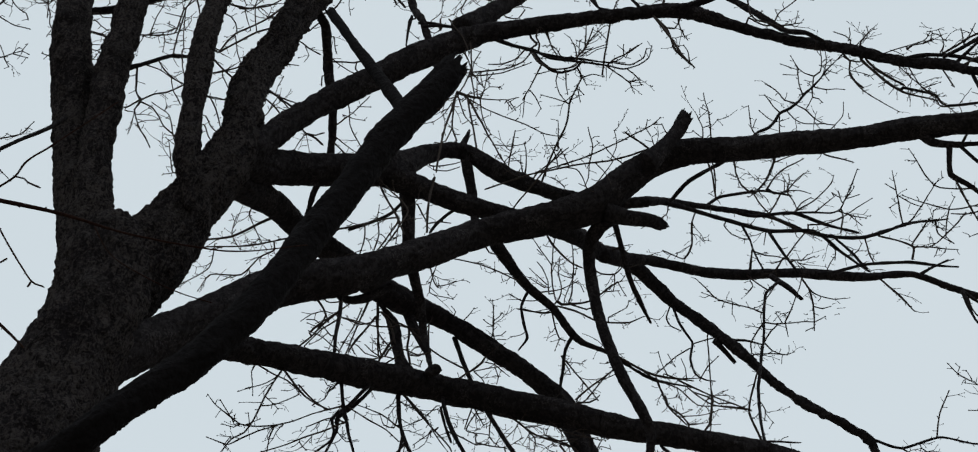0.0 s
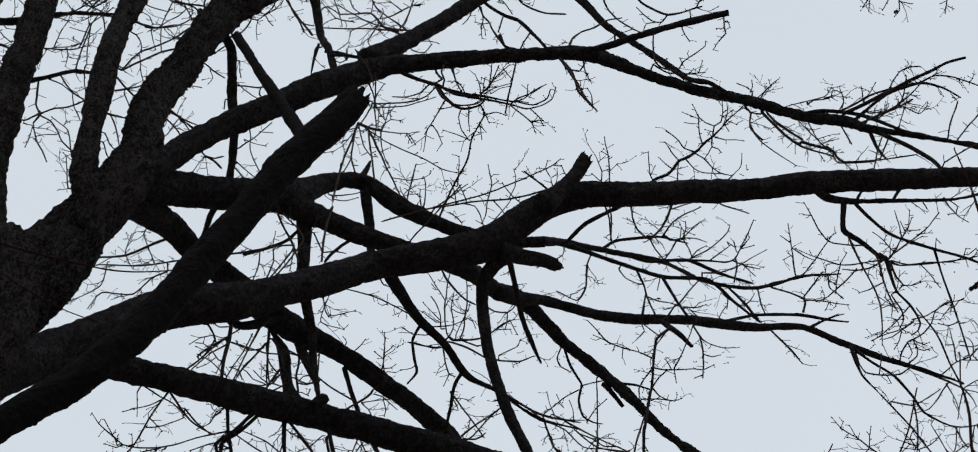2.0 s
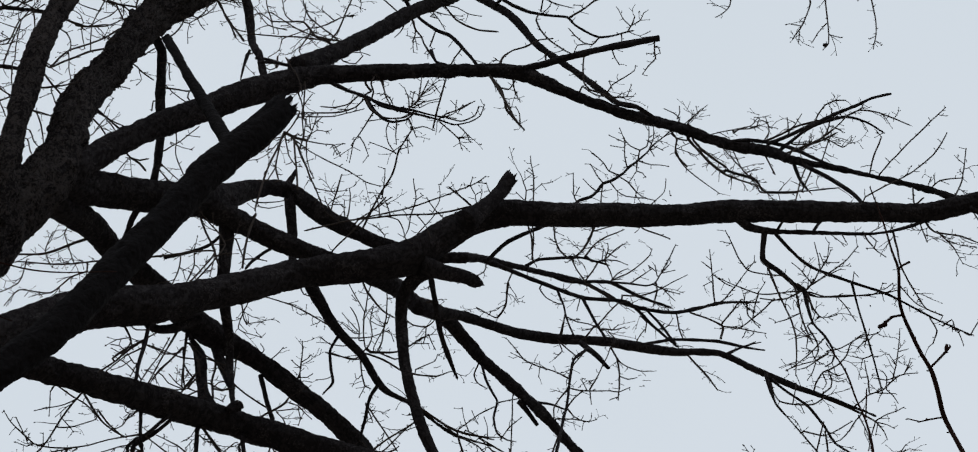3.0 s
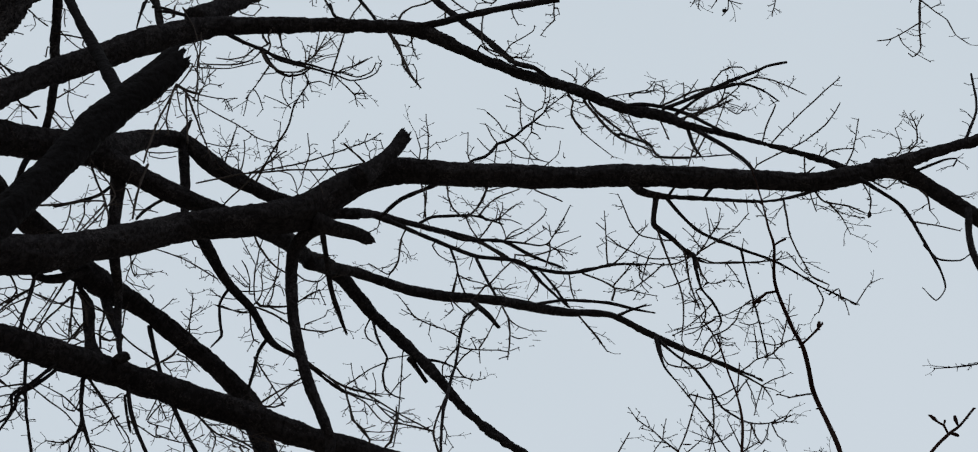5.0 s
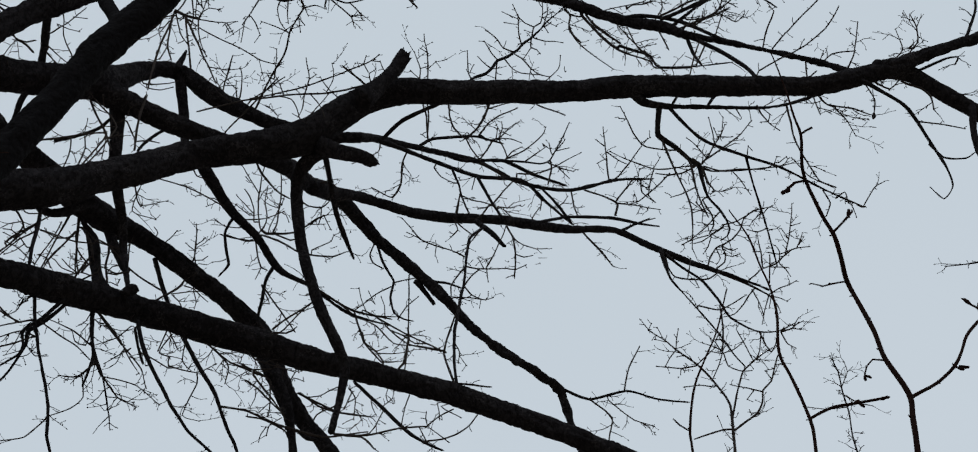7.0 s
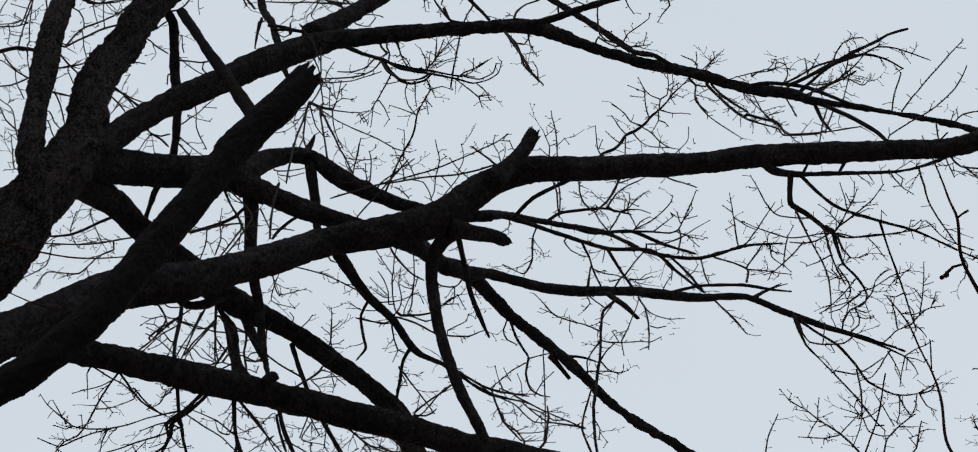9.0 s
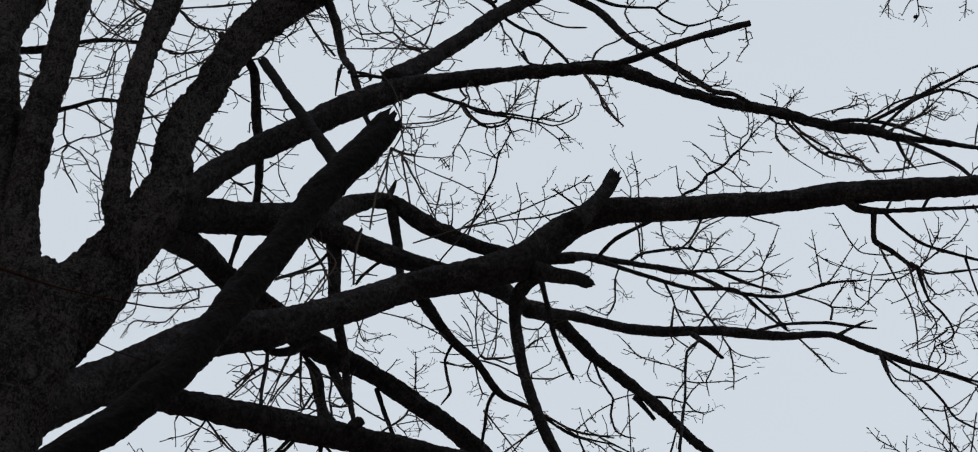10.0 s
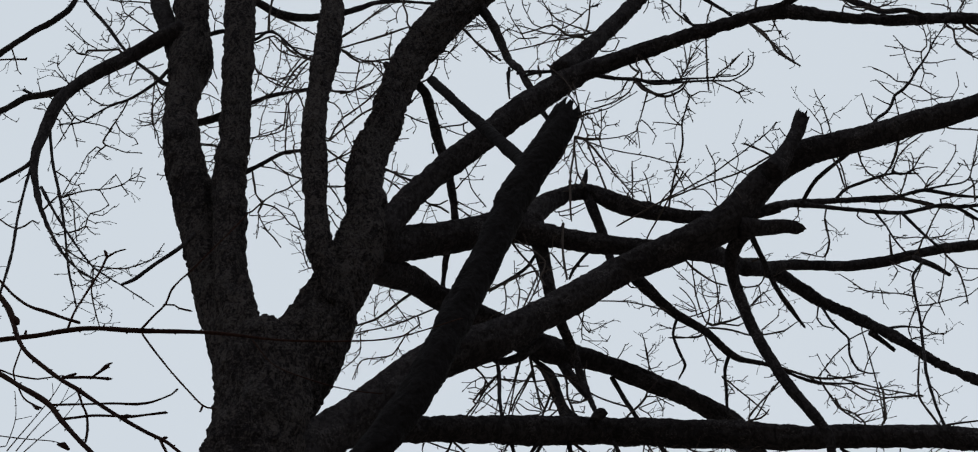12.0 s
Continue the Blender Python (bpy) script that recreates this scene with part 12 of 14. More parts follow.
spray(stemC, [(-2.698, 5.931, 12.145, 0.0045), (-2.618, 5.964, 12.147, 0.0045), (-2.517, 5.959, 11.958, 0.0045), (-2.411, 5.956, 11.843, 0.0053), (-2.297, 5.960, 12.046, 0.0053)], 0.75)
spray(stemC, [(-2.234, 6.035, 11.832, 0.0066), (-2.312, 5.997, 11.838, 0.0066), (-2.509, 5.999, 11.854, 0.0094), (-2.649, 5.999, 11.845, 0.0094)], 1.3)
spray(stemC, [(-2.249, 6.081, 11.939, 0.0045), (-2.112, 6.079, 11.838, 0.0053), (-1.971, 6.079, 11.848, 0.0045), (-1.874, 6.080, 11.944, 0.0045)], 0.75)
spray(stemC, [(-2.198, 6.030, 12.388, 0.0055), (-2.244, 6.063, 12.361, 0.0055), (-2.124, 6.061, 12.277, 0.0068), (-2.012, 6.058, 12.088, 0.0067), (-1.827, 6.056, 12.037, 0.0053)], 0.75)
spray(stemC, [(-2.191, 6.033, 12.389, 0.0046), (-2.174, 6.087, 12.361, 0.0046), (-1.954, 6.086, 12.365, 0.0046), (-1.774, 6.086, 12.395, 0.0037)], 0.12)
spray(stemC, [(-2.185, 6.030, 12.452, 0.0046), (-2.144, 6.070, 12.438, 0.0046), (-2.007, 6.071, 12.539, 0.0037), (-1.835, 6.073, 12.677, 0.0037)], 1.3)
spray(stemC, [(-2.190, 6.032, 12.313, 0.0055), (-2.137, 6.066, 12.305, 0.0055), (-2.099, 6.066, 12.259, 0.0055), (-2.060, 6.066, 12.186, 0.0054), (-2.003, 6.065, 12.112, 0.0067), (-1.929, 6.065, 12.071, 0.0067), (-1.884, 6.065, 12.038, 0.0054), (-1.847, 6.065, 11.987, 0.0053)], 0.22)
spray(stemC, [(-1.944, 6.065, 12.080, 0.0045), (-1.947, 6.065, 12.079, 0.0045), (-1.891, 6.065, 11.939, 0.0045), (-1.855, 6.064, 11.855, 0.0035)], 0.22)
spray(stemC, [(-1.899, 6.065, 12.049, 0.0036), (-1.899, 6.067, 12.048, 0.0036), (-1.885, 6.067, 11.973, 0.0036), (-1.892, 6.067, 11.923, 0.0030)], 0.22)
spray(stemC, [(-2.012, 6.057, 12.088, 0.0045), (-2.011, 6.054, 12.090, 0.0045), (-2.025, 6.053, 11.947, 0.0036), (-2.035, 6.053, 11.817, 0.0035), (-2.015, 6.052, 11.645, 0.0035), (-1.996, 6.052, 11.528, 0.0035)], 0.22)
spray(stemC, [(-1.988, 6.066, 12.104, 0.0036), (-1.986, 6.069, 12.102, 0.0036), (-1.930, 6.069, 12.029, 0.0036), (-1.966, 6.068, 11.944, 0.0036), (-2.011, 6.068, 11.897, 0.0030), (-2.040, 6.068, 11.843, 0.0030)], 0.22)
spray(stemC, [(-2.202, 6.038, 12.096, 0.0036), (-2.158, 6.080, 12.081, 0.0036), (-2.101, 6.080, 12.042, 0.0036), (-2.034, 6.080, 12.012, 0.0031)], 0.22)
spray(stemC, [(-2.131, 6.070, 12.447, 0.0047), (-2.131, 6.075, 12.444, 0.0047), (-2.066, 6.075, 12.486, 0.0047), (-1.970, 6.075, 12.586, 0.0047), (-1.893, 6.075, 12.660, 0.0047), (-1.835, 6.076, 12.707, 0.0037)], 0.22)
spray(stemC, [(-2.190, 6.032, 12.329, 0.0055), (-2.139, 6.069, 12.318, 0.0055), (-2.044, 6.069, 12.324, 0.0055), (-1.930, 6.069, 12.328, 0.0055), (-1.816, 6.069, 12.347, 0.0055), (-1.721, 6.069, 12.367, 0.0055)], 0.22)
spray(stemC, [(-2.245, 6.053, 11.406, 0.0064), (-2.196, 6.088, 11.396, 0.0064), (-2.133, 6.088, 11.462, 0.0065), (-2.079, 6.088, 11.515, 0.0065), (-2.008, 6.088, 11.586, 0.0065), (-1.936, 6.088, 11.620, 0.0065)], 0.22)
spray(stemC, [(-2.245, 6.052, 11.422, 0.0052), (-2.196, 6.086, 11.412, 0.0052), (-2.169, 6.086, 11.488, 0.0052), (-2.123, 6.086, 11.582, 0.0052), (-2.080, 6.086, 11.615, 0.0052), (-1.972, 6.086, 11.710, 0.0053), (-1.891, 6.087, 11.839, 0.0053)], 0.22)
spray(stemC, [(-2.245, 6.055, 11.329, 0.0064), (-2.204, 6.093, 11.314, 0.0064), (-2.149, 6.093, 11.219, 0.0063), (-2.084, 6.093, 11.132, 0.0063)], 0.22)
spray(stemC, [(-2.244, 6.058, 11.206, 0.0063), (-2.202, 6.093, 11.193, 0.0063), (-2.149, 6.093, 11.207, 0.0063), (-2.096, 6.093, 11.228, 0.0051), (-2.036, 6.093, 11.258, 0.0051)], 0.22)
spray(stemC, [(-2.130, 6.087, 11.566, 0.0035), (-2.125, 6.094, 11.563, 0.0035), (-2.098, 6.094, 11.426, 0.0034), (-2.061, 6.094, 11.287, 0.0034)], 0.22)
spray(stemC, [(-2.137, 6.081, 11.856, 0.0045), (-2.138, 6.088, 11.851, 0.0045), (-2.083, 6.088, 11.840, 0.0045), (-2.028, 6.088, 11.855, 0.0045), (-1.973, 6.088, 11.878, 0.0035), (-1.936, 6.088, 11.875, 0.0030)], 0.22)
spray(stemC, [(-2.102, 6.089, 11.843, 0.0035), (-2.103, 6.092, 11.841, 0.0035), (-2.076, 6.092, 11.731, 0.0030), (-2.046, 6.092, 11.622, 0.0024)], 0.22)
spray(stemC, [(-2.028, 6.089, 11.855, 0.0030), (-2.030, 6.097, 11.850, 0.0030), (-1.993, 6.097, 11.788, 0.0025), (-1.938, 6.097, 11.744, 0.0025)], 0.22)
spray(stemC, [(-2.224, 6.045, 11.755, 0.0045), (-2.170, 6.076, 11.748, 0.0045), (-2.132, 6.076, 11.667, 0.0035), (-2.112, 6.076, 11.562, 0.0035)], 0.22)
spray(stemC, [(-2.208, 6.040, 11.972, 0.0030), (-2.136, 6.077, 11.965, 0.0030), (-2.098, 6.077, 11.868, 0.0030)], 0.22)
spray(stemC, [(-2.240, 6.061, 10.947, 0.0042), (-2.186, 6.082, 10.946, 0.0042), (-2.141, 6.082, 10.928, 0.0042), (-2.096, 6.082, 10.904, 0.0042)], 0.22)
spray(stemC, [(-2.239, 6.062, 10.932, 0.0042), (-2.182, 6.082, 10.932, 0.0042), (-2.139, 6.081, 10.828, 0.0042), (-2.110, 6.081, 10.732, 0.0041), (-2.085, 6.081, 10.638, 0.0032)], 0.22)
spray(stemC, [(-2.236, 6.065, 10.764, 0.0037), (-2.180, 6.085, 10.764, 0.0037), (-2.138, 6.085, 10.663, 0.0033), (-2.103, 6.085, 10.611, 0.0032)], 0.22)
spray(stemC, [(-2.233, 6.067, 10.674, 0.0037), (-2.178, 6.083, 10.676, 0.0037), (-2.136, 6.083, 10.565, 0.0037), (-2.084, 6.083, 10.458, 0.0032)], 0.22)
spray(stemC, [(-2.149, 6.095, 11.206, 0.0034), (-2.154, 6.109, 11.196, 0.0034), (-2.125, 6.110, 11.124, 0.0034), (-2.099, 6.110, 11.055, 0.0034)], 0.22)
spray(stemC, [(-2.143, 6.109, 11.167, 0.0024), (-2.153, 6.109, 11.165, 0.0024), (-2.195, 6.109, 11.122, 0.0024)], 0.22)
spray(stemB, [(-2.710, 5.930, 12.479, 0.0055), (-2.650, 5.981, 12.466, 0.0055), (-2.525, 5.981, 12.493, 0.0055), (-2.400, 5.975, 12.256, 0.0046), (-2.275, 5.972, 12.135, 0.0045)], 1.3)
spray(stemB, [(-2.689, 5.936, 11.739, 0.0044), (-2.610, 5.967, 11.742, 0.0044), (-2.488, 5.969, 11.871, 0.0045), (-2.348, 5.974, 12.145, 0.0045)], 1.3)
spray(stemB, [(-2.683, 5.941, 11.433, 0.0051), (-2.617, 5.974, 11.431, 0.0051), (-2.428, 5.973, 11.429, 0.0043), (-2.412, 5.977, 11.680, 0.0044), (-2.316, 5.980, 11.878, 0.0035)], 0.75)
spray(stemB, [(-2.707, 5.928, 12.466, 0.0099), (-2.624, 5.959, 12.469, 0.0099), (-2.569, 5.959, 12.515, 0.0099), (-2.542, 5.959, 12.517, 0.0084), (-2.510, 5.959, 12.495, 0.0069), (-2.468, 5.958, 12.411, 0.0055), (-2.426, 5.958, 12.306, 0.0046), (-2.347, 5.957, 12.227, 0.0046), (-2.251, 5.956, 12.148, 0.0036)], 0.22)
spray(stemB, [(-2.554, 5.959, 12.516, 0.0084), (-2.549, 5.958, 12.518, 0.0084), (-2.553, 5.959, 12.704, 0.0070), (-2.544, 5.960, 12.850, 0.0057), (-2.532, 5.961, 13.036, 0.0057)], 0.22)
spray(stemB, [(-2.555, 5.981, 12.486, 0.0055), (-2.550, 5.989, 12.483, 0.0055), (-2.482, 5.988, 12.323, 0.0055), (-2.415, 5.988, 12.243, 0.0046), (-2.337, 5.987, 12.173, 0.0046), (-2.259, 5.987, 12.083, 0.0036)], 0.22)
spray(stemB, [(-2.462, 5.958, 12.396, 0.0037), (-2.467, 5.958, 12.395, 0.0037), (-2.415, 5.957, 12.243, 0.0036), (-2.344, 5.956, 12.141, 0.0036)], 0.22)
spray(stemB, [(-2.550, 5.989, 12.483, 0.0047), (-2.553, 5.988, 12.355, 0.0037), (-2.569, 5.988, 12.292, 0.0031), (-2.582, 5.987, 12.159, 0.0031), (-2.587, 5.987, 12.107, 0.0025)], 0.22)
spray(stemB, [(-2.462, 5.958, 12.396, 0.0037), (-2.460, 5.960, 12.395, 0.0037), (-2.463, 5.959, 12.269, 0.0036), (-2.469, 5.958, 12.132, 0.0031), (-2.480, 5.958, 12.034, 0.0025)], 0.22)
spray(stemB, [(-2.459, 5.987, 12.297, 0.0036), (-2.453, 5.983, 12.301, 0.0036), (-2.430, 5.982, 12.186, 0.0036), (-2.394, 5.981, 12.032, 0.0036), (-2.353, 5.981, 11.913, 0.0030)], 0.22)
spray(stemB, [(-2.702, 5.931, 12.235, 0.0054), (-2.636, 5.972, 12.228, 0.0054), (-2.604, 5.971, 12.110, 0.0046), (-2.552, 5.971, 12.039, 0.0045), (-2.473, 5.970, 11.950, 0.0045), (-2.414, 5.970, 11.857, 0.0045), (-2.357, 5.969, 11.812, 0.0035)], 0.22)
spray(stemB, [(-2.594, 5.972, 12.096, 0.0046), (-2.594, 5.976, 12.093, 0.0046), (-2.601, 5.976, 12.015, 0.0036), (-2.612, 5.976, 11.932, 0.0030)], 0.22)
spray(stemB, [(-2.463, 5.998, 11.851, 0.0053), (-2.458, 5.991, 11.856, 0.0053), (-2.425, 5.992, 11.961, 0.0053), (-2.391, 5.992, 12.047, 0.0054), (-2.337, 5.992, 12.126, 0.0067), (-2.282, 5.992, 12.170, 0.0067)], 0.22)
spray(stemB, [(-2.473, 5.970, 11.950, 0.0036), (-2.471, 5.965, 11.954, 0.0036), (-2.397, 5.965, 11.961, 0.0036), (-2.323, 5.964, 11.955, 0.0036), (-2.287, 5.965, 11.993, 0.0036)], 0.22)
spray(stemB, [(-2.627, 6.380, 13.431, 0.0075), (-2.635, 6.395, 13.421, 0.0075), (-2.549, 6.398, 13.308, 0.0059), (-2.486, 6.401, 13.221, 0.0059), (-2.423, 6.403, 13.142, 0.0059)], 0.22)
spray(stemB, [(-2.357, 5.970, 11.811, 0.0053), (-2.359, 5.975, 11.808, 0.0053), (-2.330, 5.974, 11.696, 0.0044), (-2.296, 5.974, 11.553, 0.0044)], 0.22)
spray(stemB, [(-2.372, 5.970, 11.822, 0.0045), (-2.379, 5.979, 11.816, 0.0045), (-2.400, 5.978, 11.700, 0.0035), (-2.403, 5.978, 11.572, 0.0044), (-2.409, 5.977, 11.448, 0.0044), (-2.405, 5.976, 11.229, 0.0043)], 0.22)
spray(stemB, [(-2.402, 5.978, 11.604, 0.0035), (-2.401, 5.978, 11.604, 0.0035), (-2.464, 5.979, 11.631, 0.0030), (-2.509, 5.979, 11.657, 0.0024)], 0.22)
spray(stemB, [(-2.407, 5.977, 11.510, 0.0035), (-2.411, 5.976, 11.510, 0.0035), (-2.449, 5.976, 11.463, 0.0034), (-2.492, 5.976, 11.450, 0.0034), (-2.563, 5.976, 11.436, 0.0039), (-2.598, 5.976, 11.419, 0.0039)], 0.22)
spray(stemB, [(-2.401, 5.978, 11.700, 0.0035), (-2.404, 5.977, 11.700, 0.0035), (-2.387, 5.976, 11.532, 0.0035), (-2.375, 5.976, 11.401, 0.0034), (-2.352, 5.975, 11.267, 0.0034)], 0.22)
spray(stemB, [(-2.563, 5.975, 11.436, 0.0044), (-2.561, 5.970, 11.440, 0.0044), (-2.558, 5.971, 11.533, 0.0035), (-2.552, 5.971, 11.626, 0.0035), (-2.538, 5.972, 11.717, 0.0030), (-2.533, 5.972, 11.846, 0.0025)], 0.22)
spray(stemB, [(-2.491, 5.973, 11.430, 0.0034), (-2.489, 5.972, 11.431, 0.0034), (-2.468, 5.971, 11.341, 0.0029), (-2.464, 5.971, 11.247, 0.0024)], 0.22)
spray(stemB, [(-2.431, 5.975, 11.487, 0.0029), (-2.436, 5.968, 11.490, 0.0029), (-2.474, 5.968, 11.525, 0.0024)], 0.22)
spray(stemB, [(-2.354, 5.976, 11.266, 0.0043), (-2.363, 5.986, 11.258, 0.0043), (-2.341, 5.986, 11.127, 0.0038), (-2.312, 5.985, 10.996, 0.0038)], 0.22)
spray(stemB, [(-2.653, 6.109, 11.323, 0.0064), (-2.644, 6.120, 11.319, 0.0064), (-2.627, 6.120, 11.193, 0.0064), (-2.616, 6.121, 11.100, 0.0063), (-2.576, 6.121, 10.997, 0.0063), (-2.590, 6.122, 10.917, 0.0042), (-2.568, 6.122, 10.824, 0.0042), (-2.530, 6.123, 10.725, 0.0042), (-2.493, 6.123, 10.656, 0.0041), (-2.455, 6.124, 10.560, 0.0033)], 0.22)
spray(stemB, [(-2.576, 6.122, 10.997, 0.0043), (-2.577, 6.124, 10.996, 0.0043), (-2.504, 6.125, 10.933, 0.0042), (-2.449, 6.125, 10.838, 0.0042), (-2.411, 6.126, 10.751, 0.0042), (-2.340, 6.126, 10.657, 0.0041)], 0.22)
spray(stemB, [(-2.575, 6.121, 10.998, 0.0043), (-2.564, 6.117, 11.004, 0.0043), (-2.506, 6.117, 11.051, 0.0043), (-2.436, 6.117, 11.064, 0.0043), (-2.385, 6.117, 11.102, 0.0043), (-2.350, 6.116, 11.136, 0.0043)], 0.22)
spray(stemB, [(-2.668, 5.955, 10.731, 0.0041), (-2.586, 5.987, 10.734, 0.0041), (-2.553, 5.987, 10.766, 0.0049), (-2.510, 5.987, 10.806, 0.0049)], 0.22)
spray(stemB, [(-2.537, 6.125, 11.409, 0.0044), (-2.537, 6.133, 11.404, 0.0044), (-2.486, 6.134, 11.305, 0.0043), (-2.430, 6.134, 11.223, 0.0043), (-2.368, 6.135, 11.168, 0.0043)], 0.22)
spray(stemB, [(-2.602, 6.116, 11.361, 0.0044), (-2.594, 6.127, 11.356, 0.0044), (-2.520, 6.127, 11.309, 0.0039), (-2.438, 6.128, 11.216, 0.0034)], 0.22)
spray(stemB, [(-2.438, 6.129, 11.215, 0.0034), (-2.439, 6.142, 11.207, 0.0034), (-2.411, 6.143, 11.107, 0.0034), (-2.374, 6.143, 11.023, 0.0034), (-2.359, 6.144, 10.982, 0.0034)], 0.22)
spray(stemB, [(-2.374, 6.143, 11.023, 0.0024), (-2.374, 6.143, 11.023, 0.0024), (-2.407, 6.144, 10.961, 0.0023)], 0.22)
spray(stemB, [(-2.583, 6.122, 10.886, 0.0033), (-2.588, 6.120, 10.886, 0.0033), (-2.583, 6.121, 10.771, 0.0028), (-2.590, 6.121, 10.691, 0.0023)], 0.22)
spray(stemB, [(-2.586, 5.988, 10.733, 0.0033), (-2.590, 5.999, 10.724, 0.0033), (-2.537, 5.999, 10.704, 0.0023)], 0.22)
spray(stemB, [(-2.443, 6.126, 10.823, 0.0028), (-2.450, 6.131, 10.818, 0.0028), (-2.519, 6.131, 10.816, 0.0023), (-2.553, 6.131, 10.801, 0.0023)], 0.22)
spray(stemA, [(-3.009, 6.013, 11.614, 0.0044), (-2.923, 6.055, 11.614, 0.0044), (-2.805, 6.054, 11.540, 0.0035)], 0.75)
spray(stemA, [(-2.981, 6.013, 11.388, 0.0034), (-2.867, 6.046, 11.403, 0.0034), (-2.780, 6.044, 11.301, 0.0024)], 1.9)
spray(stemA, [(-3.140, 6.001, 12.258, 0.0046), (-3.248, 6.001, 12.056, 0.0045), (-3.199, 6.001, 11.714, 0.0035)], 0.75)
spray(stemA, [(-3.197, 5.903, 12.145, 0.0045), (-3.193, 5.926, 12.133, 0.0045), (-3.047, 5.924, 11.642, 0.0035)], 1.9)
spray(stemA, [(-3.544, 6.000, 12.933, 0.0038), (-3.571, 6.000, 12.998, 0.0038), (-3.531, 6.000, 13.076, 0.0039), (-3.526, 6.000, 13.150, 0.0033), (-3.577, 6.000, 13.250, 0.0027), (-3.594, 6.000, 13.297, 0.0027)], 0.22)
spray(stemA, [(-3.636, 6.000, 13.143, 0.0039), (-3.615, 5.998, 13.150, 0.0039), (-3.620, 5.998, 13.267, 0.0033), (-3.647, 5.998, 13.334, 0.0028), (-3.666, 5.998, 13.390, 0.0028)], 0.22)
spray(stemA, [(-3.598, 6.001, 13.043, 0.0039), (-3.618, 6.005, 13.035, 0.0039), (-3.622, 6.005, 12.954, 0.0027), (-3.669, 6.005, 13.058, 0.0027)], 0.22)
spray(stemA, [(-3.244, 6.049, 12.978, 0.0058), (-3.312, 6.039, 12.964, 0.0058), (-3.416, 6.038, 13.124, 0.0049), (-3.487, 6.038, 13.233, 0.0044), (-3.560, 6.038, 13.344, 0.0039), (-3.594, 6.037, 13.477, 0.0040), (-3.616, 6.037, 13.606, 0.0040)], 0.22)
spray(stemA, [(-3.345, 6.039, 13.017, 0.0039), (-3.432, 6.039, 13.079, 0.0033), (-3.483, 6.039, 13.095, 0.0027)], 0.22)
spray(stemA, [(-3.312, 6.049, 13.263, 0.0049), (-3.386, 6.038, 13.247, 0.0049), (-3.460, 6.038, 13.375, 0.0039), (-3.517, 6.038, 13.324, 0.0039), (-3.550, 6.038, 13.239, 0.0033), (-3.567, 6.038, 13.209, 0.0027)], 0.22)
spray(stemA, [(-3.505, 6.040, 13.333, 0.0034), (-3.502, 6.054, 13.327, 0.0034), (-3.564, 6.053, 13.317, 0.0028), (-3.626, 6.053, 13.400, 0.0028)], 0.22)
spray(stemA, [(-3.325, 6.047, 13.340, 0.0059), (-3.367, 6.021, 13.342, 0.0059), (-3.478, 6.021, 13.418, 0.0050), (-3.610, 6.021, 13.488, 0.0050), (-3.701, 6.021, 13.555, 0.0051)], 0.22)
spray(stemA, [(-3.481, 5.999, 12.794, 0.0032), (-3.456, 5.992, 12.806, 0.0032), (-3.514, 5.992, 12.980, 0.0027)], 0.22)
spray(stemA, [(-3.393, 5.998, 12.621, 0.0048), (-3.392, 5.998, 12.535, 0.0047), (-3.411, 5.998, 12.487, 0.0042), (-3.423, 5.998, 12.409, 0.0037), (-3.419, 5.998, 12.372, 0.0026)], 0.22)
spray(stemA, [(-3.346, 6.001, 12.541, 0.0037), (-3.356, 6.007, 12.534, 0.0037), (-3.289, 6.007, 12.525, 0.0037), (-3.230, 6.007, 12.528, 0.0032)], 0.22)
spray(stemA, [(-3.538, 5.948, 12.542, 0.0047), (-3.555, 5.985, 12.517, 0.0047), (-3.543, 5.985, 12.407, 0.0037), (-3.492, 5.985, 12.295, 0.0037), (-3.427, 5.985, 12.226, 0.0026)], 0.22)
spray(stemA, [(-3.544, 5.985, 12.423, 0.0032), (-3.544, 5.982, 12.424, 0.0032), (-3.577, 5.982, 12.369, 0.0026), (-3.583, 5.982, 12.317, 0.0026)], 0.22)
spray(stemA, [(-3.536, 5.948, 12.543, 0.0037), (-3.523, 5.946, 12.549, 0.0037), (-3.471, 5.946, 12.434, 0.0032), (-3.456, 5.945, 12.399, 0.0026)], 0.22)
spray(stemA, [(-3.352, 5.900, 12.037, 0.0046), (-3.357, 5.904, 12.033, 0.0046), (-3.374, 5.903, 11.940, 0.0041), (-3.402, 5.903, 11.854, 0.0045), (-3.430, 5.902, 11.768, 0.0045), (-3.458, 5.902, 11.683, 0.0053), (-3.464, 5.901, 11.635, 0.0053), (-3.445, 5.901, 11.595, 0.0052), (-3.480, 5.901, 11.553, 0.0044), (-3.504, 5.900, 11.500, 0.0024)], 0.22)
spray(stemA, [(-3.481, 5.901, 11.553, 0.0035), (-3.485, 5.902, 11.551, 0.0035), (-3.429, 5.902, 11.484, 0.0024)], 0.22)
spray(stemA, [(-3.445, 5.901, 11.595, 0.0044), (-3.447, 5.897, 11.596, 0.0044), (-3.377, 5.896, 11.529, 0.0035), (-3.304, 5.896, 11.461, 0.0035), (-3.220, 5.895, 11.419, 0.0029)], 0.22)
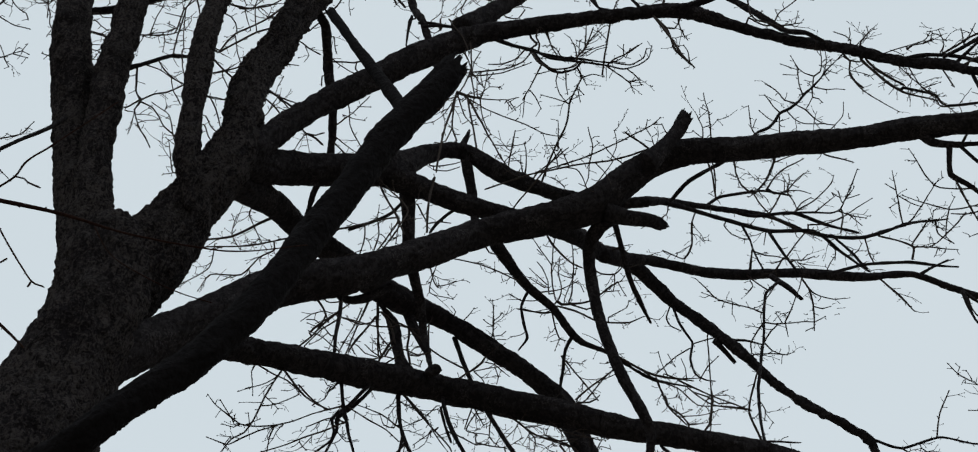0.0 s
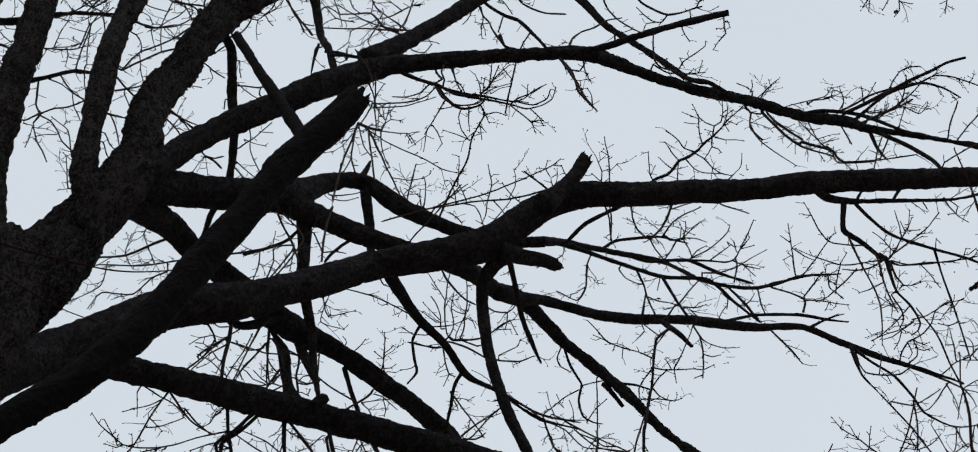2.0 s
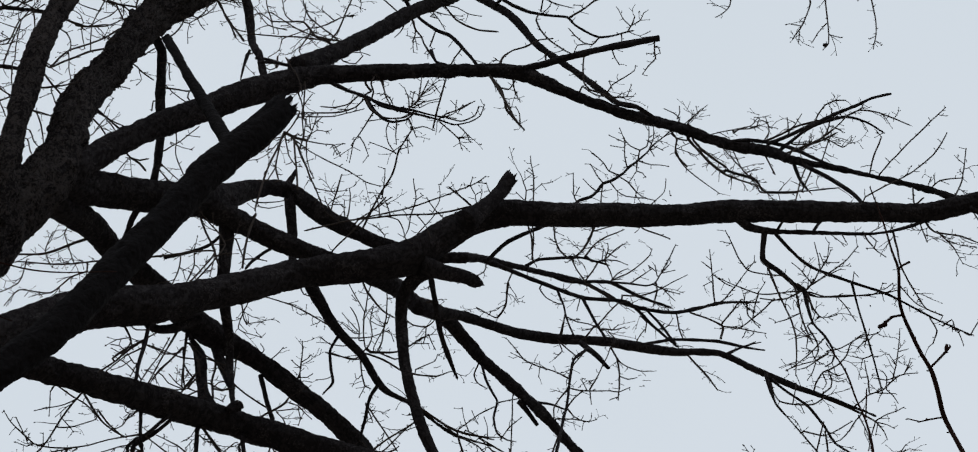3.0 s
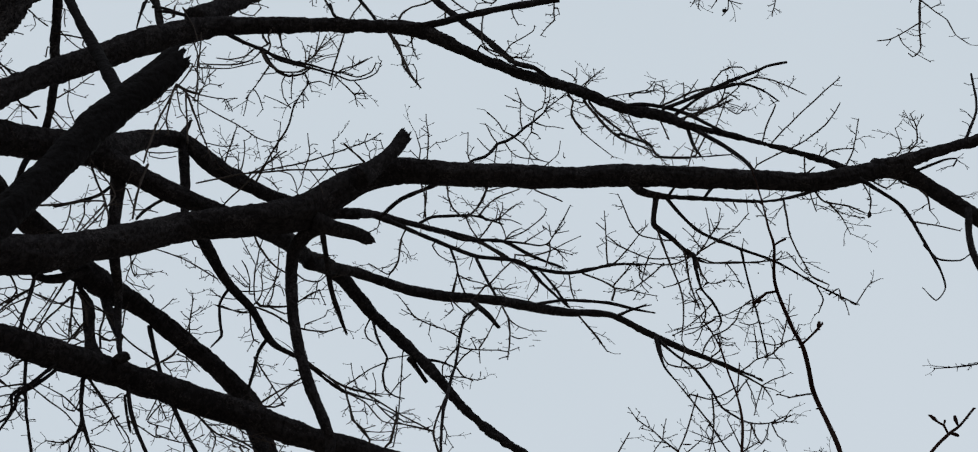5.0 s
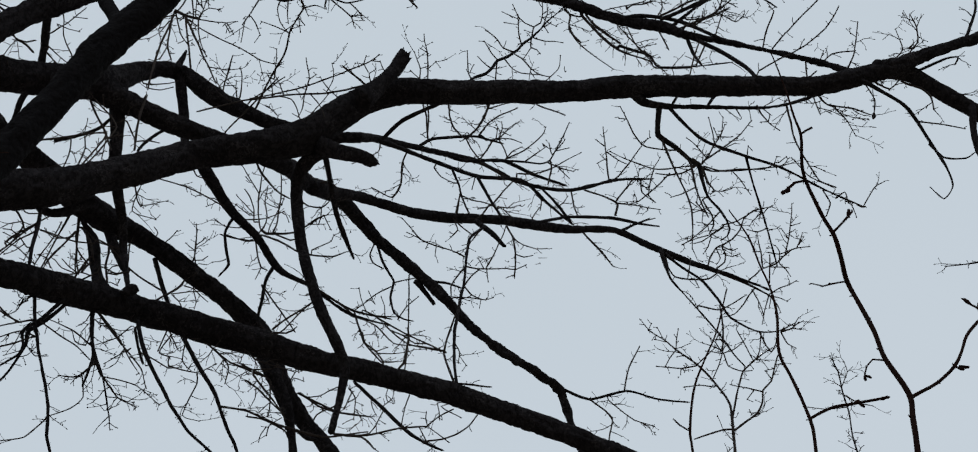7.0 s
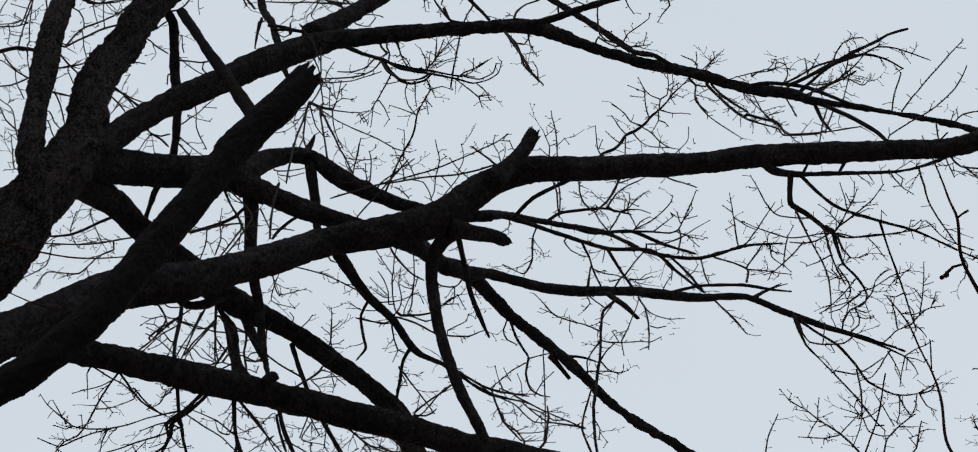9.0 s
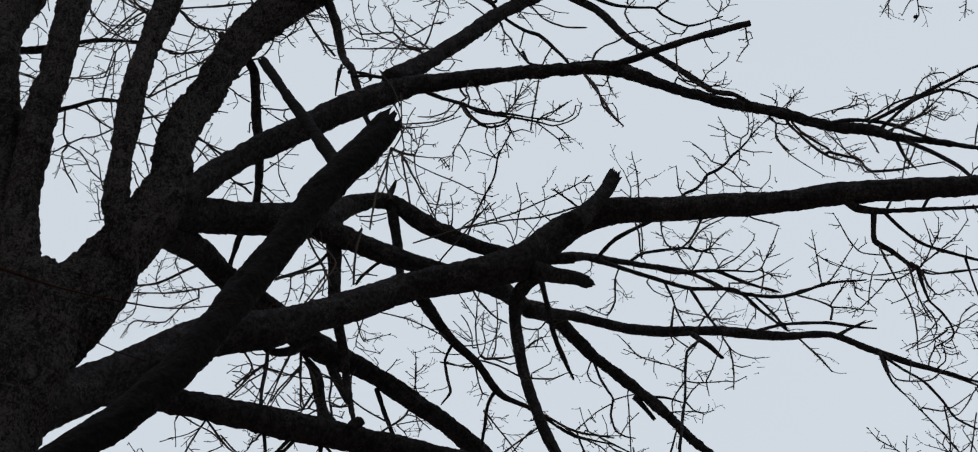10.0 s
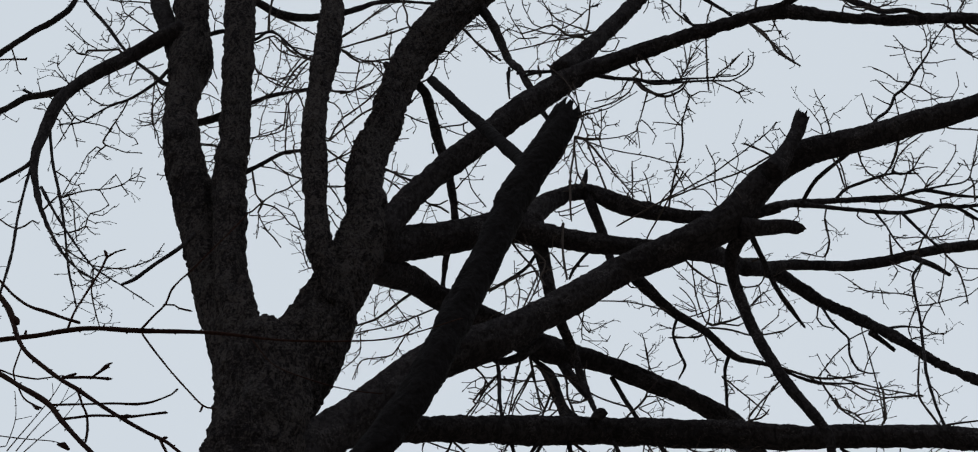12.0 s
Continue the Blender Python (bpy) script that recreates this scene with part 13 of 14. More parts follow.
spray(stemA, [(-3.411, 5.902, 11.825, 0.0045), (-3.411, 5.903, 11.825, 0.0045), (-3.374, 5.902, 11.725, 0.0035), (-3.316, 5.901, 11.636, 0.0035), (-3.275, 5.901, 11.594, 0.0035), (-3.251, 5.901, 11.533, 0.0035)], 0.22)
spray(stemA, [(-3.430, 5.902, 11.768, 0.0035), (-3.424, 5.904, 11.769, 0.0035), (-3.448, 5.904, 11.714, 0.0030), (-3.468, 5.904, 11.659, 0.0025)], 0.22)
spray(stemA, [(-3.470, 5.899, 11.567, 0.0044), (-3.486, 5.882, 11.572, 0.0044), (-3.534, 5.882, 11.510, 0.0035), (-3.554, 5.881, 11.431, 0.0035), (-3.564, 5.881, 11.368, 0.0024)], 0.22)
spray(stemA, [(-3.020, 6.009, 11.737, 0.0035), (-2.927, 6.019, 11.759, 0.0035), (-2.887, 6.019, 11.710, 0.0030), (-2.838, 6.019, 11.702, 0.0025)], 0.22)
spray(stemA, [(-3.010, 6.008, 11.632, 0.0035), (-2.919, 6.006, 11.660, 0.0035), (-2.875, 6.006, 11.604, 0.0035), (-2.827, 6.006, 11.547, 0.0030)], 0.22)
spray(stemA, [(-2.915, 6.001, 11.525, 0.0035), (-2.821, 6.001, 11.468, 0.0035)], 0.22)
spray(stemA, [(-2.990, 6.012, 11.434, 0.0030), (-2.893, 6.033, 11.450, 0.0030), (-2.830, 6.033, 11.437, 0.0024)], 0.22)
spray(stemA, [(-2.969, 6.013, 11.282, 0.0029), (-2.876, 6.036, 11.296, 0.0029), (-2.852, 6.036, 11.364, 0.0024), (-2.828, 6.036, 11.379, 0.0024)], 0.22)
spray(stemA, [(-3.251, 6.000, 12.385, 0.0047), (-3.262, 6.002, 12.380, 0.0047), (-3.254, 6.002, 12.239, 0.0042), (-3.249, 6.002, 12.102, 0.0036), (-3.245, 6.002, 11.967, 0.0036), (-3.228, 6.002, 11.862, 0.0041), (-3.192, 6.002, 11.750, 0.0040), (-3.172, 6.003, 11.647, 0.0035), (-3.126, 6.003, 11.546, 0.0044)], 0.22)
spray(stemA, [(-3.219, 6.001, 11.854, 0.0036), (-3.219, 6.000, 11.855, 0.0036), (-3.194, 6.000, 11.909, 0.0036), (-3.169, 6.000, 11.932, 0.0036)], 0.22)
spray(stemA, [(-3.230, 6.003, 11.877, 0.0030), (-3.229, 6.003, 11.877, 0.0030), (-3.290, 6.003, 11.922, 0.0031), (-3.345, 6.003, 11.978, 0.0025)], 0.22)
spray(stemA, [(-3.249, 6.002, 12.102, 0.0031), (-3.249, 6.002, 12.102, 0.0031), (-3.293, 6.002, 12.168, 0.0031), (-3.348, 6.002, 12.212, 0.0026)], 0.22)
spray(stemA, [(-3.145, 6.002, 11.590, 0.0024), (-3.139, 5.997, 11.594, 0.0024), (-3.158, 5.997, 11.508, 0.0024)], 0.22)
spray(stemA, [(-3.076, 5.997, 11.274, 0.0043), (-3.114, 5.997, 11.301, 0.0034), (-3.145, 5.997, 11.320, 0.0029)], 0.22)
spray(stemA, [(-3.138, 5.926, 11.945, 0.0036), (-3.142, 5.927, 11.943, 0.0036), (-3.161, 5.927, 11.852, 0.0030), (-3.171, 5.926, 11.758, 0.0025)], 0.22)
spray(stemA, [(-3.104, 6.002, 13.192, 0.0049), (-3.025, 6.014, 13.207, 0.0049), (-2.955, 6.014, 13.058, 0.0044), (-2.926, 6.014, 12.932, 0.0038), (-2.869, 6.014, 12.846, 0.0038)], 0.22)
spray(stemA, [(-2.926, 6.014, 12.932, 0.0033), (-2.926, 6.014, 12.932, 0.0033), (-2.902, 6.014, 12.996, 0.0033), (-2.895, 6.014, 13.068, 0.0027)], 0.22)
spray(stemA, [(-3.043, 6.297, 13.273, 0.0039), (-3.042, 6.269, 13.288, 0.0039), (-3.042, 6.267, 13.439, 0.0028)], 0.22)
spray(stemA, [(-3.043, 6.007, 12.469, 0.0037), (-2.924, 6.033, 12.488, 0.0037), (-2.909, 6.033, 12.376, 0.0037), (-2.879, 6.033, 12.259, 0.0037)], 0.22)
spray(stemA, [(-3.039, 6.011, 12.282, 0.0037), (-2.938, 6.055, 12.285, 0.0037), (-2.894, 6.056, 12.198, 0.0036), (-2.871, 6.056, 12.120, 0.0031)], 0.22)
spray(stemA, [(-3.035, 6.006, 12.041, 0.0036), (-2.942, 6.002, 12.070, 0.0036), (-2.882, 6.002, 12.010, 0.0036), (-2.841, 6.002, 11.959, 0.0031)], 0.22)
spray(stemA, [(-2.895, 6.002, 12.022, 0.0025), (-2.902, 6.003, 12.019, 0.0025), (-2.875, 6.003, 11.909, 0.0025), (-2.863, 6.003, 11.838, 0.0025)], 0.22)
spray(stemR, [(-1.813, 6.399, 12.612, 0.0038), (-1.561, 6.399, 12.521, 0.0026), (-1.498, 6.399, 12.698, 0.0026)], 1.3)
spray(stemR, [(-1.845, 6.378, 12.438, 0.0056), (-1.905, 6.311, 12.467, 0.0056), (-1.904, 6.311, 12.610, 0.0048), (-1.891, 6.311, 12.713, 0.0043), (-1.895, 6.311, 12.803, 0.0038)], 0.22)
spray(stemR, [(-1.904, 6.311, 12.578, 0.0032), (-1.905, 6.313, 12.577, 0.0032), (-1.935, 6.313, 12.663, 0.0026)], 0.22)
spray(stemR, [(-1.724, 6.426, 12.830, 0.0057), (-1.793, 6.343, 12.867, 0.0057), (-1.799, 6.342, 12.982, 0.0058), (-1.818, 6.342, 13.104, 0.0058), (-1.829, 6.342, 13.186, 0.0049)], 0.22)
spray(stemR, [(-1.821, 6.342, 13.137, 0.0039), (-1.809, 6.342, 13.139, 0.0039), (-1.850, 6.342, 13.104, 0.0039), (-1.871, 6.342, 13.015, 0.0039), (-1.864, 6.343, 12.937, 0.0038)], 0.22)
spray(stemR, [(-1.870, 6.342, 12.984, 0.0033), (-1.883, 6.342, 12.982, 0.0033), (-1.923, 6.342, 12.963, 0.0027)], 0.22)
spray(stemR, [(-1.824, 6.342, 13.127, 0.0033), (-1.830, 6.342, 13.126, 0.0033), (-1.770, 6.343, 13.068, 0.0033), (-1.711, 6.343, 13.017, 0.0027)], 0.22)
spray(stemR, [(-1.910, 6.331, 11.947, 0.0046), (-1.819, 6.387, 11.929, 0.0046), (-1.783, 6.387, 11.881, 0.0045), (-1.710, 6.388, 11.805, 0.0045)], 0.22)
spray(stemR, [(-1.801, 6.388, 11.905, 0.0031), (-1.803, 6.394, 11.900, 0.0031), (-1.775, 6.395, 11.804, 0.0025), (-1.791, 6.395, 11.753, 0.0025)], 0.22)
spray(stemR, [(-1.891, 6.350, 12.095, 0.0046), (-1.803, 6.402, 12.078, 0.0046), (-1.783, 6.402, 12.117, 0.0046), (-1.756, 6.402, 12.159, 0.0046)], 0.22)
spray(stemR, [(-1.969, 6.276, 11.560, 0.0044), (-1.889, 6.303, 11.559, 0.0044), (-1.853, 6.303, 11.575, 0.0035), (-1.806, 6.303, 11.562, 0.0030)], 0.22)
spray(stemR, [(-1.944, 6.302, 11.308, 0.0064), (-1.891, 6.302, 11.268, 0.0051), (-1.821, 6.302, 11.210, 0.0051), (-1.768, 6.302, 11.177, 0.0043)], 0.22)
spray(stemR, [(-1.868, 6.303, 11.248, 0.0043), (-1.876, 6.309, 11.242, 0.0043), (-1.841, 6.309, 11.198, 0.0043), (-1.813, 6.309, 11.145, 0.0034)], 0.22)
spray(stemR, [(-2.006, 6.235, 11.226, 0.0051), (-1.940, 6.286, 11.206, 0.0051), (-1.887, 6.286, 11.125, 0.0051), (-1.853, 6.286, 11.070, 0.0043)], 0.22)
spray(stemR, [(-2.010, 6.199, 10.944, 0.0033), (-1.903, 6.220, 10.952, 0.0033), (-1.874, 6.220, 11.058, 0.0034), (-1.849, 6.221, 11.138, 0.0029)], 0.22)
spray(stemR, [(-1.904, 6.302, 11.278, 0.0029), (-1.899, 6.306, 11.277, 0.0029), (-1.892, 6.305, 11.365, 0.0024), (-1.873, 6.305, 11.450, 0.0024)], 0.22)
spray(stemR, [(-1.764, 6.480, 12.403, 0.0056), (-1.724, 6.477, 12.411, 0.0056), (-1.684, 6.476, 12.463, 0.0056), (-1.654, 6.475, 12.575, 0.0048), (-1.643, 6.474, 12.677, 0.0038)], 0.22)
spray(stemR, [(-1.651, 6.474, 12.609, 0.0038), (-1.660, 6.472, 12.609, 0.0038), (-1.613, 6.472, 12.589, 0.0038), (-1.573, 6.471, 12.642, 0.0038), (-1.519, 6.471, 12.725, 0.0038), (-1.489, 6.470, 12.784, 0.0033)], 0.22)
spray(stemR, [(-1.714, 6.442, 12.807, 0.0038), (-1.650, 6.518, 12.772, 0.0038), (-1.591, 6.519, 12.747, 0.0038), (-1.555, 6.520, 12.660, 0.0032), (-1.525, 6.521, 12.612, 0.0026)], 0.22)
spray(stemR, [(-1.555, 6.399, 12.536, 0.0032), (-1.555, 6.400, 12.535, 0.0032), (-1.513, 6.400, 12.624, 0.0026), (-1.517, 6.399, 12.741, 0.0027)], 0.22)
spray(stemR, [(-1.512, 6.470, 12.740, 0.0027), (-1.518, 6.470, 12.739, 0.0027), (-1.543, 6.469, 12.823, 0.0027)], 0.22)
spray(stemR, [(-1.613, 6.472, 12.589, 0.0026), (-1.610, 6.473, 12.589, 0.0026), (-1.605, 6.474, 12.482, 0.0026), (-1.590, 6.476, 12.372, 0.0026)], 0.22)
spray(stemR, [(-1.612, 6.467, 13.034, 0.0058), (-1.520, 6.508, 13.024, 0.0058), (-1.464, 6.509, 12.911, 0.0058), (-1.411, 6.512, 12.757, 0.0057), (-1.365, 6.513, 12.651, 0.0057), (-1.325, 6.515, 12.527, 0.0056)], 0.22)
spray(stemR, [(-1.505, 6.508, 12.996, 0.0049), (-1.500, 6.506, 12.997, 0.0049), (-1.442, 6.507, 12.949, 0.0039), (-1.383, 6.507, 12.930, 0.0038), (-1.324, 6.507, 12.933, 0.0038)], 0.22)
spray(stemR, [(-1.552, 6.480, 13.144, 0.0039), (-1.452, 6.496, 13.148, 0.0039), (-1.397, 6.498, 13.011, 0.0039), (-1.343, 6.499, 12.898, 0.0038)], 0.22)
spray(limbG, [(-0.918, 6.375, 11.850, 0.0045), (-0.851, 6.369, 11.860, 0.0045), (-0.835, 6.370, 11.611, 0.0052), (-0.835, 6.370, 11.515, 0.0052), (-0.807, 6.371, 11.294, 0.0043), (-0.813, 6.372, 11.160, 0.0043)], 0.22)
spray(limbG, [(-0.908, 6.345, 11.946, 0.0036), (-0.967, 6.296, 11.971, 0.0036), (-0.888, 6.296, 11.762, 0.0035), (-0.839, 6.296, 11.593, 0.0044)], 0.22)
spray(limbG, [(-0.790, 5.471, 10.142, 0.0038), (-0.717, 5.478, 10.144, 0.0038), (-0.740, 5.477, 10.019, 0.0038), (-0.766, 5.476, 9.939, 0.0037)], 0.22)
spray(limbG, [(-0.767, 5.475, 9.939, 0.0079), (-0.772, 5.470, 9.942, 0.0079), (-0.720, 5.470, 9.900, 0.0066), (-0.661, 5.470, 9.879, 0.0044)], 0.22)
spray(limbG, [(-0.661, 5.470, 9.879, 0.0037), (-0.666, 5.469, 9.878, 0.0037), (-0.572, 5.469, 9.860, 0.0029), (-0.528, 5.469, 9.856, 0.0029), (-0.494, 5.468, 9.768, 0.0020)], 0.22)
spray(limbG, [(-0.529, 5.469, 9.856, 0.0029), (-0.537, 5.473, 9.852, 0.0029), (-0.512, 5.472, 9.787, 0.0020)], 0.22)
spray(limbG, [(-0.530, 5.473, 9.836, 0.0020), (-0.528, 5.473, 9.836, 0.0020), (-0.496, 5.473, 9.871, 0.0020)], 0.22)
spray(limbG, [(-0.733, 5.470, 9.910, 0.0037), (-0.735, 5.474, 9.907, 0.0037), (-0.644, 5.473, 9.803, 0.0029), (-0.569, 5.472, 9.744, 0.0029), (-0.452, 5.471, 9.656, 0.0029), (-0.365, 5.470, 9.572, 0.0029), (-0.299, 5.470, 9.541, 0.0020)], 0.22)
spray(limbG, [(-0.721, 5.470, 9.900, 0.0055), (-0.726, 5.469, 9.900, 0.0055), (-0.670, 5.468, 9.735, 0.0054), (-0.629, 5.466, 9.602, 0.0043), (-0.591, 5.465, 9.497, 0.0036), (-0.546, 5.463, 9.364, 0.0036)], 0.22)
spray(limbG, [(-0.720, 5.470, 9.900, 0.0055), (-0.700, 5.468, 9.738, 0.0043), (-0.687, 5.467, 9.633, 0.0043), (-0.665, 5.465, 9.473, 0.0053)], 0.22)
spray(limbG, [(-0.772, 5.471, 9.942, 0.0055), (-0.775, 5.475, 9.939, 0.0055), (-0.798, 5.473, 9.780, 0.0049), (-0.817, 5.472, 9.677, 0.0049), (-0.828, 5.471, 9.549, 0.0048), (-0.832, 5.470, 9.449, 0.0048), (-0.839, 5.468, 9.301, 0.0042)], 0.22)
spray(limbG, [(-0.782, 5.475, 9.891, 0.0055), (-0.785, 5.477, 9.889, 0.0055), (-0.787, 5.475, 9.730, 0.0043), (-0.784, 5.475, 9.652, 0.0043), (-0.759, 5.473, 9.547, 0.0036)], 0.22)
spray(limbG, [(-0.784, 5.475, 9.652, 0.0036), (-0.808, 5.474, 9.551, 0.0029)], 0.22)
spray(limbG, [(-0.767, 5.477, 9.939, 0.0037), (-0.767, 5.488, 9.931, 0.0037), (-0.731, 5.487, 9.768, 0.0029), (-0.693, 5.486, 9.686, 0.0029)], 0.22)
spray(limbG, [(-0.661, 5.470, 9.878, 0.0037), (-0.661, 5.475, 9.875, 0.0037), (-0.649, 5.475, 9.955, 0.0029), (-0.637, 5.476, 10.064, 0.0030), (-0.630, 5.477, 10.130, 0.0021)], 0.22)
spray(limbG, [(-0.654, 5.475, 9.923, 0.0029), (-0.656, 5.472, 9.925, 0.0029), (-0.619, 5.473, 9.976, 0.0030), (-0.578, 5.473, 9.972, 0.0021)], 0.22)
spray(limbG, [(-0.675, 5.469, 9.884, 0.0029), (-0.675, 5.464, 9.888, 0.0029), (-0.681, 5.466, 10.052, 0.0021)], 0.22)
spray(limbG, [(-0.646, 5.476, 9.986, 0.0030), (-0.650, 5.477, 9.985, 0.0030), (-0.668, 5.478, 10.108, 0.0021)], 0.22)
spray(limbG, [(-0.640, 5.476, 10.033, 0.0030), (-0.636, 5.475, 10.034, 0.0030), (-0.608, 5.475, 10.098, 0.0021)], 0.22)
spray(limbG, [(-0.661, 5.470, 9.879, 0.0037), (-0.648, 5.468, 9.760, 0.0029), (-0.624, 5.467, 9.638, 0.0020)], 0.22)
spray(limbG, [(-0.648, 5.468, 9.760, 0.0029), (-0.648, 5.468, 9.760, 0.0029), (-0.674, 5.467, 9.679, 0.0020)], 0.22)
spray(limbG, [(-0.719, 5.478, 10.128, 0.0030), (-0.708, 5.479, 10.129, 0.0030), (-0.702, 5.480, 10.212, 0.0030), (-0.674, 5.481, 10.301, 0.0021)], 0.22)
spray(limbG, [(-0.655, 5.478, 10.016, 0.0030), (-0.665, 5.478, 10.014, 0.0030), (-0.698, 5.479, 10.100, 0.0021)], 0.22)
spray(limbG, [(-0.624, 5.467, 9.638, 0.0029), (-0.624, 5.472, 9.635, 0.0029), (-0.603, 5.471, 9.582, 0.0020)], 0.22)
spray(limbG, [(-0.587, 5.464, 9.482, 0.0028), (-0.591, 5.462, 9.483, 0.0028), (-0.505, 5.462, 9.462, 0.0028), (-0.449, 5.462, 9.477, 0.0020)], 0.22)
spray(limbG, [(-0.767, 5.488, 9.931, 0.0037), (-0.825, 5.488, 9.909, 0.0029), (-0.867, 5.487, 9.848, 0.0021)], 1.9)
spray(limbG, [(-0.787, 5.474, 9.859, 0.0029), (-0.792, 5.474, 9.859, 0.0029), (-0.832, 5.473, 9.756, 0.0020), (-0.873, 5.473, 9.707, 0.0020)], 1.9)
spray(limbG, [(-0.760, 5.488, 9.901, 0.0029), (-0.751, 5.488, 9.902, 0.0029), (-0.709, 5.488, 9.953, 0.0021)], 1.9)

spray(limbF, [(2.912, 6.500, 11.030, 0.0024), (2.898, 6.500, 10.917, 0.0021), (2.880, 6.500, 10.817, 0.0021), (2.876, 6.500, 10.794, 0.0089), (2.874, 6.500, 10.777, 0.0116), (2.868, 6.500, 10.759, 0.0075)], 0)

# ---- young trees close by ----
young_right = tagged(new("young_tree"), "thin young tree with budded reddish shoots", "tree")
young_right.location = (1.95, 4.3, 0)
young_left = tagged(new("young_tree"), "slender bare tree with long level shoots", "tree")
young_left.location = (-4.6, 4.4, 0)
bpy.context.view_layer.update()
bough("trunk", young_right, [(1.95, 4.3, -0.1, 0.06), (1.93, 4.28, 1.5, 0.045), (1.85, 4.2, 3.2, 0.036), (1.78, 4.1, 4.4, 0.024), (1.72, 4.0, 5.1, 0.014), (1.68, 3.95, 5.5, 0.007)], SHOOT)
bough("trunk", young_left, [(-4.6, 4.4, -0.1, 0.09), (-4.55, 4.4, 2.5, 0.07), (-4.5, 4.4, 5.0, 0.055), (-4.42, 4.4, 7.5, 0.036), (-4.4, 4.4, 9.5, 0.014)], SHOOT)


def shoot(tree_, nodes):
    """A smooth shoot with fat side buds."""
    name = "shoot"
    pieces = [tube(nodes, 8, 0.02, wander=0.004)]
    rows = spline(nodes, 0.045)
    way = np.gradient(rows[:, :3], axis=0)
    side = 1
    stub = len(nodes) < 4
    for k in range(2, 0 if stub else len(rows) - 1, 2):
        d = way[k] / np.linalg.norm(way[k])
        ax = np.cross(d, (rnd.gauss(0, 0.5), 1, rnd.gauss(0, 0.5)))
        side = -side
        pieces.append(bud(rows[k, :3] + ax * side * rows[k, 3] * 0.7, d * 0.8 + ax * side, max(0.003, rows[k, 3] * 0.75)))
    for k in range(0 if stub else min(len(rows) - 1, rnd.choice((1, 2, 3)))):
        pieces.append(bud(rows[-1 - k, :3], way[-1] + np.array([rnd.gauss(0, 0.4) * np.linalg.norm(way[-1]) for _ in range(3)]), max(0.005, rows[-1, 3] * 1.5)))
    return part(name, mesh_of(name, pieces), SHOOT, tree_)

shoot(young_right, [(1.593, 3.950, 5.478, 0.0097), (1.610, 3.950, 5.657, 0.0089), (1.616, 3.950, 5.740, 0.0085), (1.624, 3.950, 5.820, 0.0081), (1.610, 3.950, 5.890, 0.0082), (1.584, 3.950, 5.973, 0.0078), (1.577, 3.950, 6.018, 0.0074), (1.571, 3.950, 6.097, 0.0074), (1.551, 3.950, 6.205, 0.0075), (1.532, 3.950, 6.302, 0.0076), (1.514, 3.913, 6.314, 0.0071), (1.502, 3.877, 6.340, 0.0067), (1.484, 3.840, 6.396, 0.0067), (1.458, 3.817, 6.438, 0.0058), (1.437, 3.793, 6.481, 0.0058), (1.413, 3.770, 6.561, 0.0054), (1.392, 3.710, 6.566, 0.0050), (1.387, 3.650, 6.625, 0.0042), (1.376, 3.638, 6.701, 0.0035), (1.367, 3.625, 6.796, 0.0028), (1.355, 3.612, 6.877, 0.0024), (1.340, 3.600, 6.976, 0.0019)])
shoot(young_right, [(1.644, 4.000, 5.875, 0.0064), (1.686, 4.002, 5.906, 0.0055), (1.738, 4.005, 5.946, 0.0051), (1.803, 4.008, 6.022, 0.0056), (1.839, 4.010, 6.092, 0.0048), (1.870, 4.012, 6.165, 0.0049), (1.939, 4.015, 6.254, 0.0049), (1.981, 4.018, 6.299, 0.0042), (2.041, 4.020, 6.385, 0.0035)])
shoot(young_right, [(1.588, 3.960, 5.985, 0.0033), (1.551, 3.960, 5.987, 0.0027), (1.530, 3.960, 5.959, 0.0026), (1.514, 3.960, 5.914, 0.0026)])
shoot(young_right, [(1.533, 3.950, 6.316, 0.0034), (1.511, 3.950, 6.312, 0.0028), (1.478, 3.950, 6.300, 0.0028), (1.454, 3.950, 6.290, 0.0023), (1.420, 3.950, 6.301, 0.0018)])
shoot(young_right, [(1.484, 3.840, 6.410, 0.0042), (1.510, 3.840, 6.442, 0.0035), (1.540, 3.840, 6.484, 0.0042), (1.558, 3.840, 6.512, 0.0035)])
shoot(young_right, [(1.388, 3.650, 6.631, 0.0035), (1.405, 3.650, 6.649, 0.0035), (1.427, 3.650, 6.667, 0.0042)])
shoot(young_right, [(1.414, 3.770, 6.564, 0.0042), (1.380, 3.770, 6.551, 0.0042), (1.358, 3.770, 6.525, 0.0050), (1.338, 3.770, 6.502, 0.0042)])
shoot(young_right, [(1.800, 4.000, 6.014, 0.0027), (1.817, 4.000, 6.004, 0.0056), (1.825, 4.000, 6.002, 0.0048)])
shoot(young_right, [(1.814, 4.000, 6.017, 0.0027), (1.832, 4.000, 6.011, 0.0056), (1.842, 4.000, 6.012, 0.0040)])
shoot(young_right, [(1.941, 4.020, 6.259, 0.0035), (1.934, 4.020, 6.298, 0.0042), (1.917, 4.020, 6.311, 0.0035), (1.908, 4.020, 6.325, 0.0068), (1.901, 4.020, 6.335, 0.0050)])
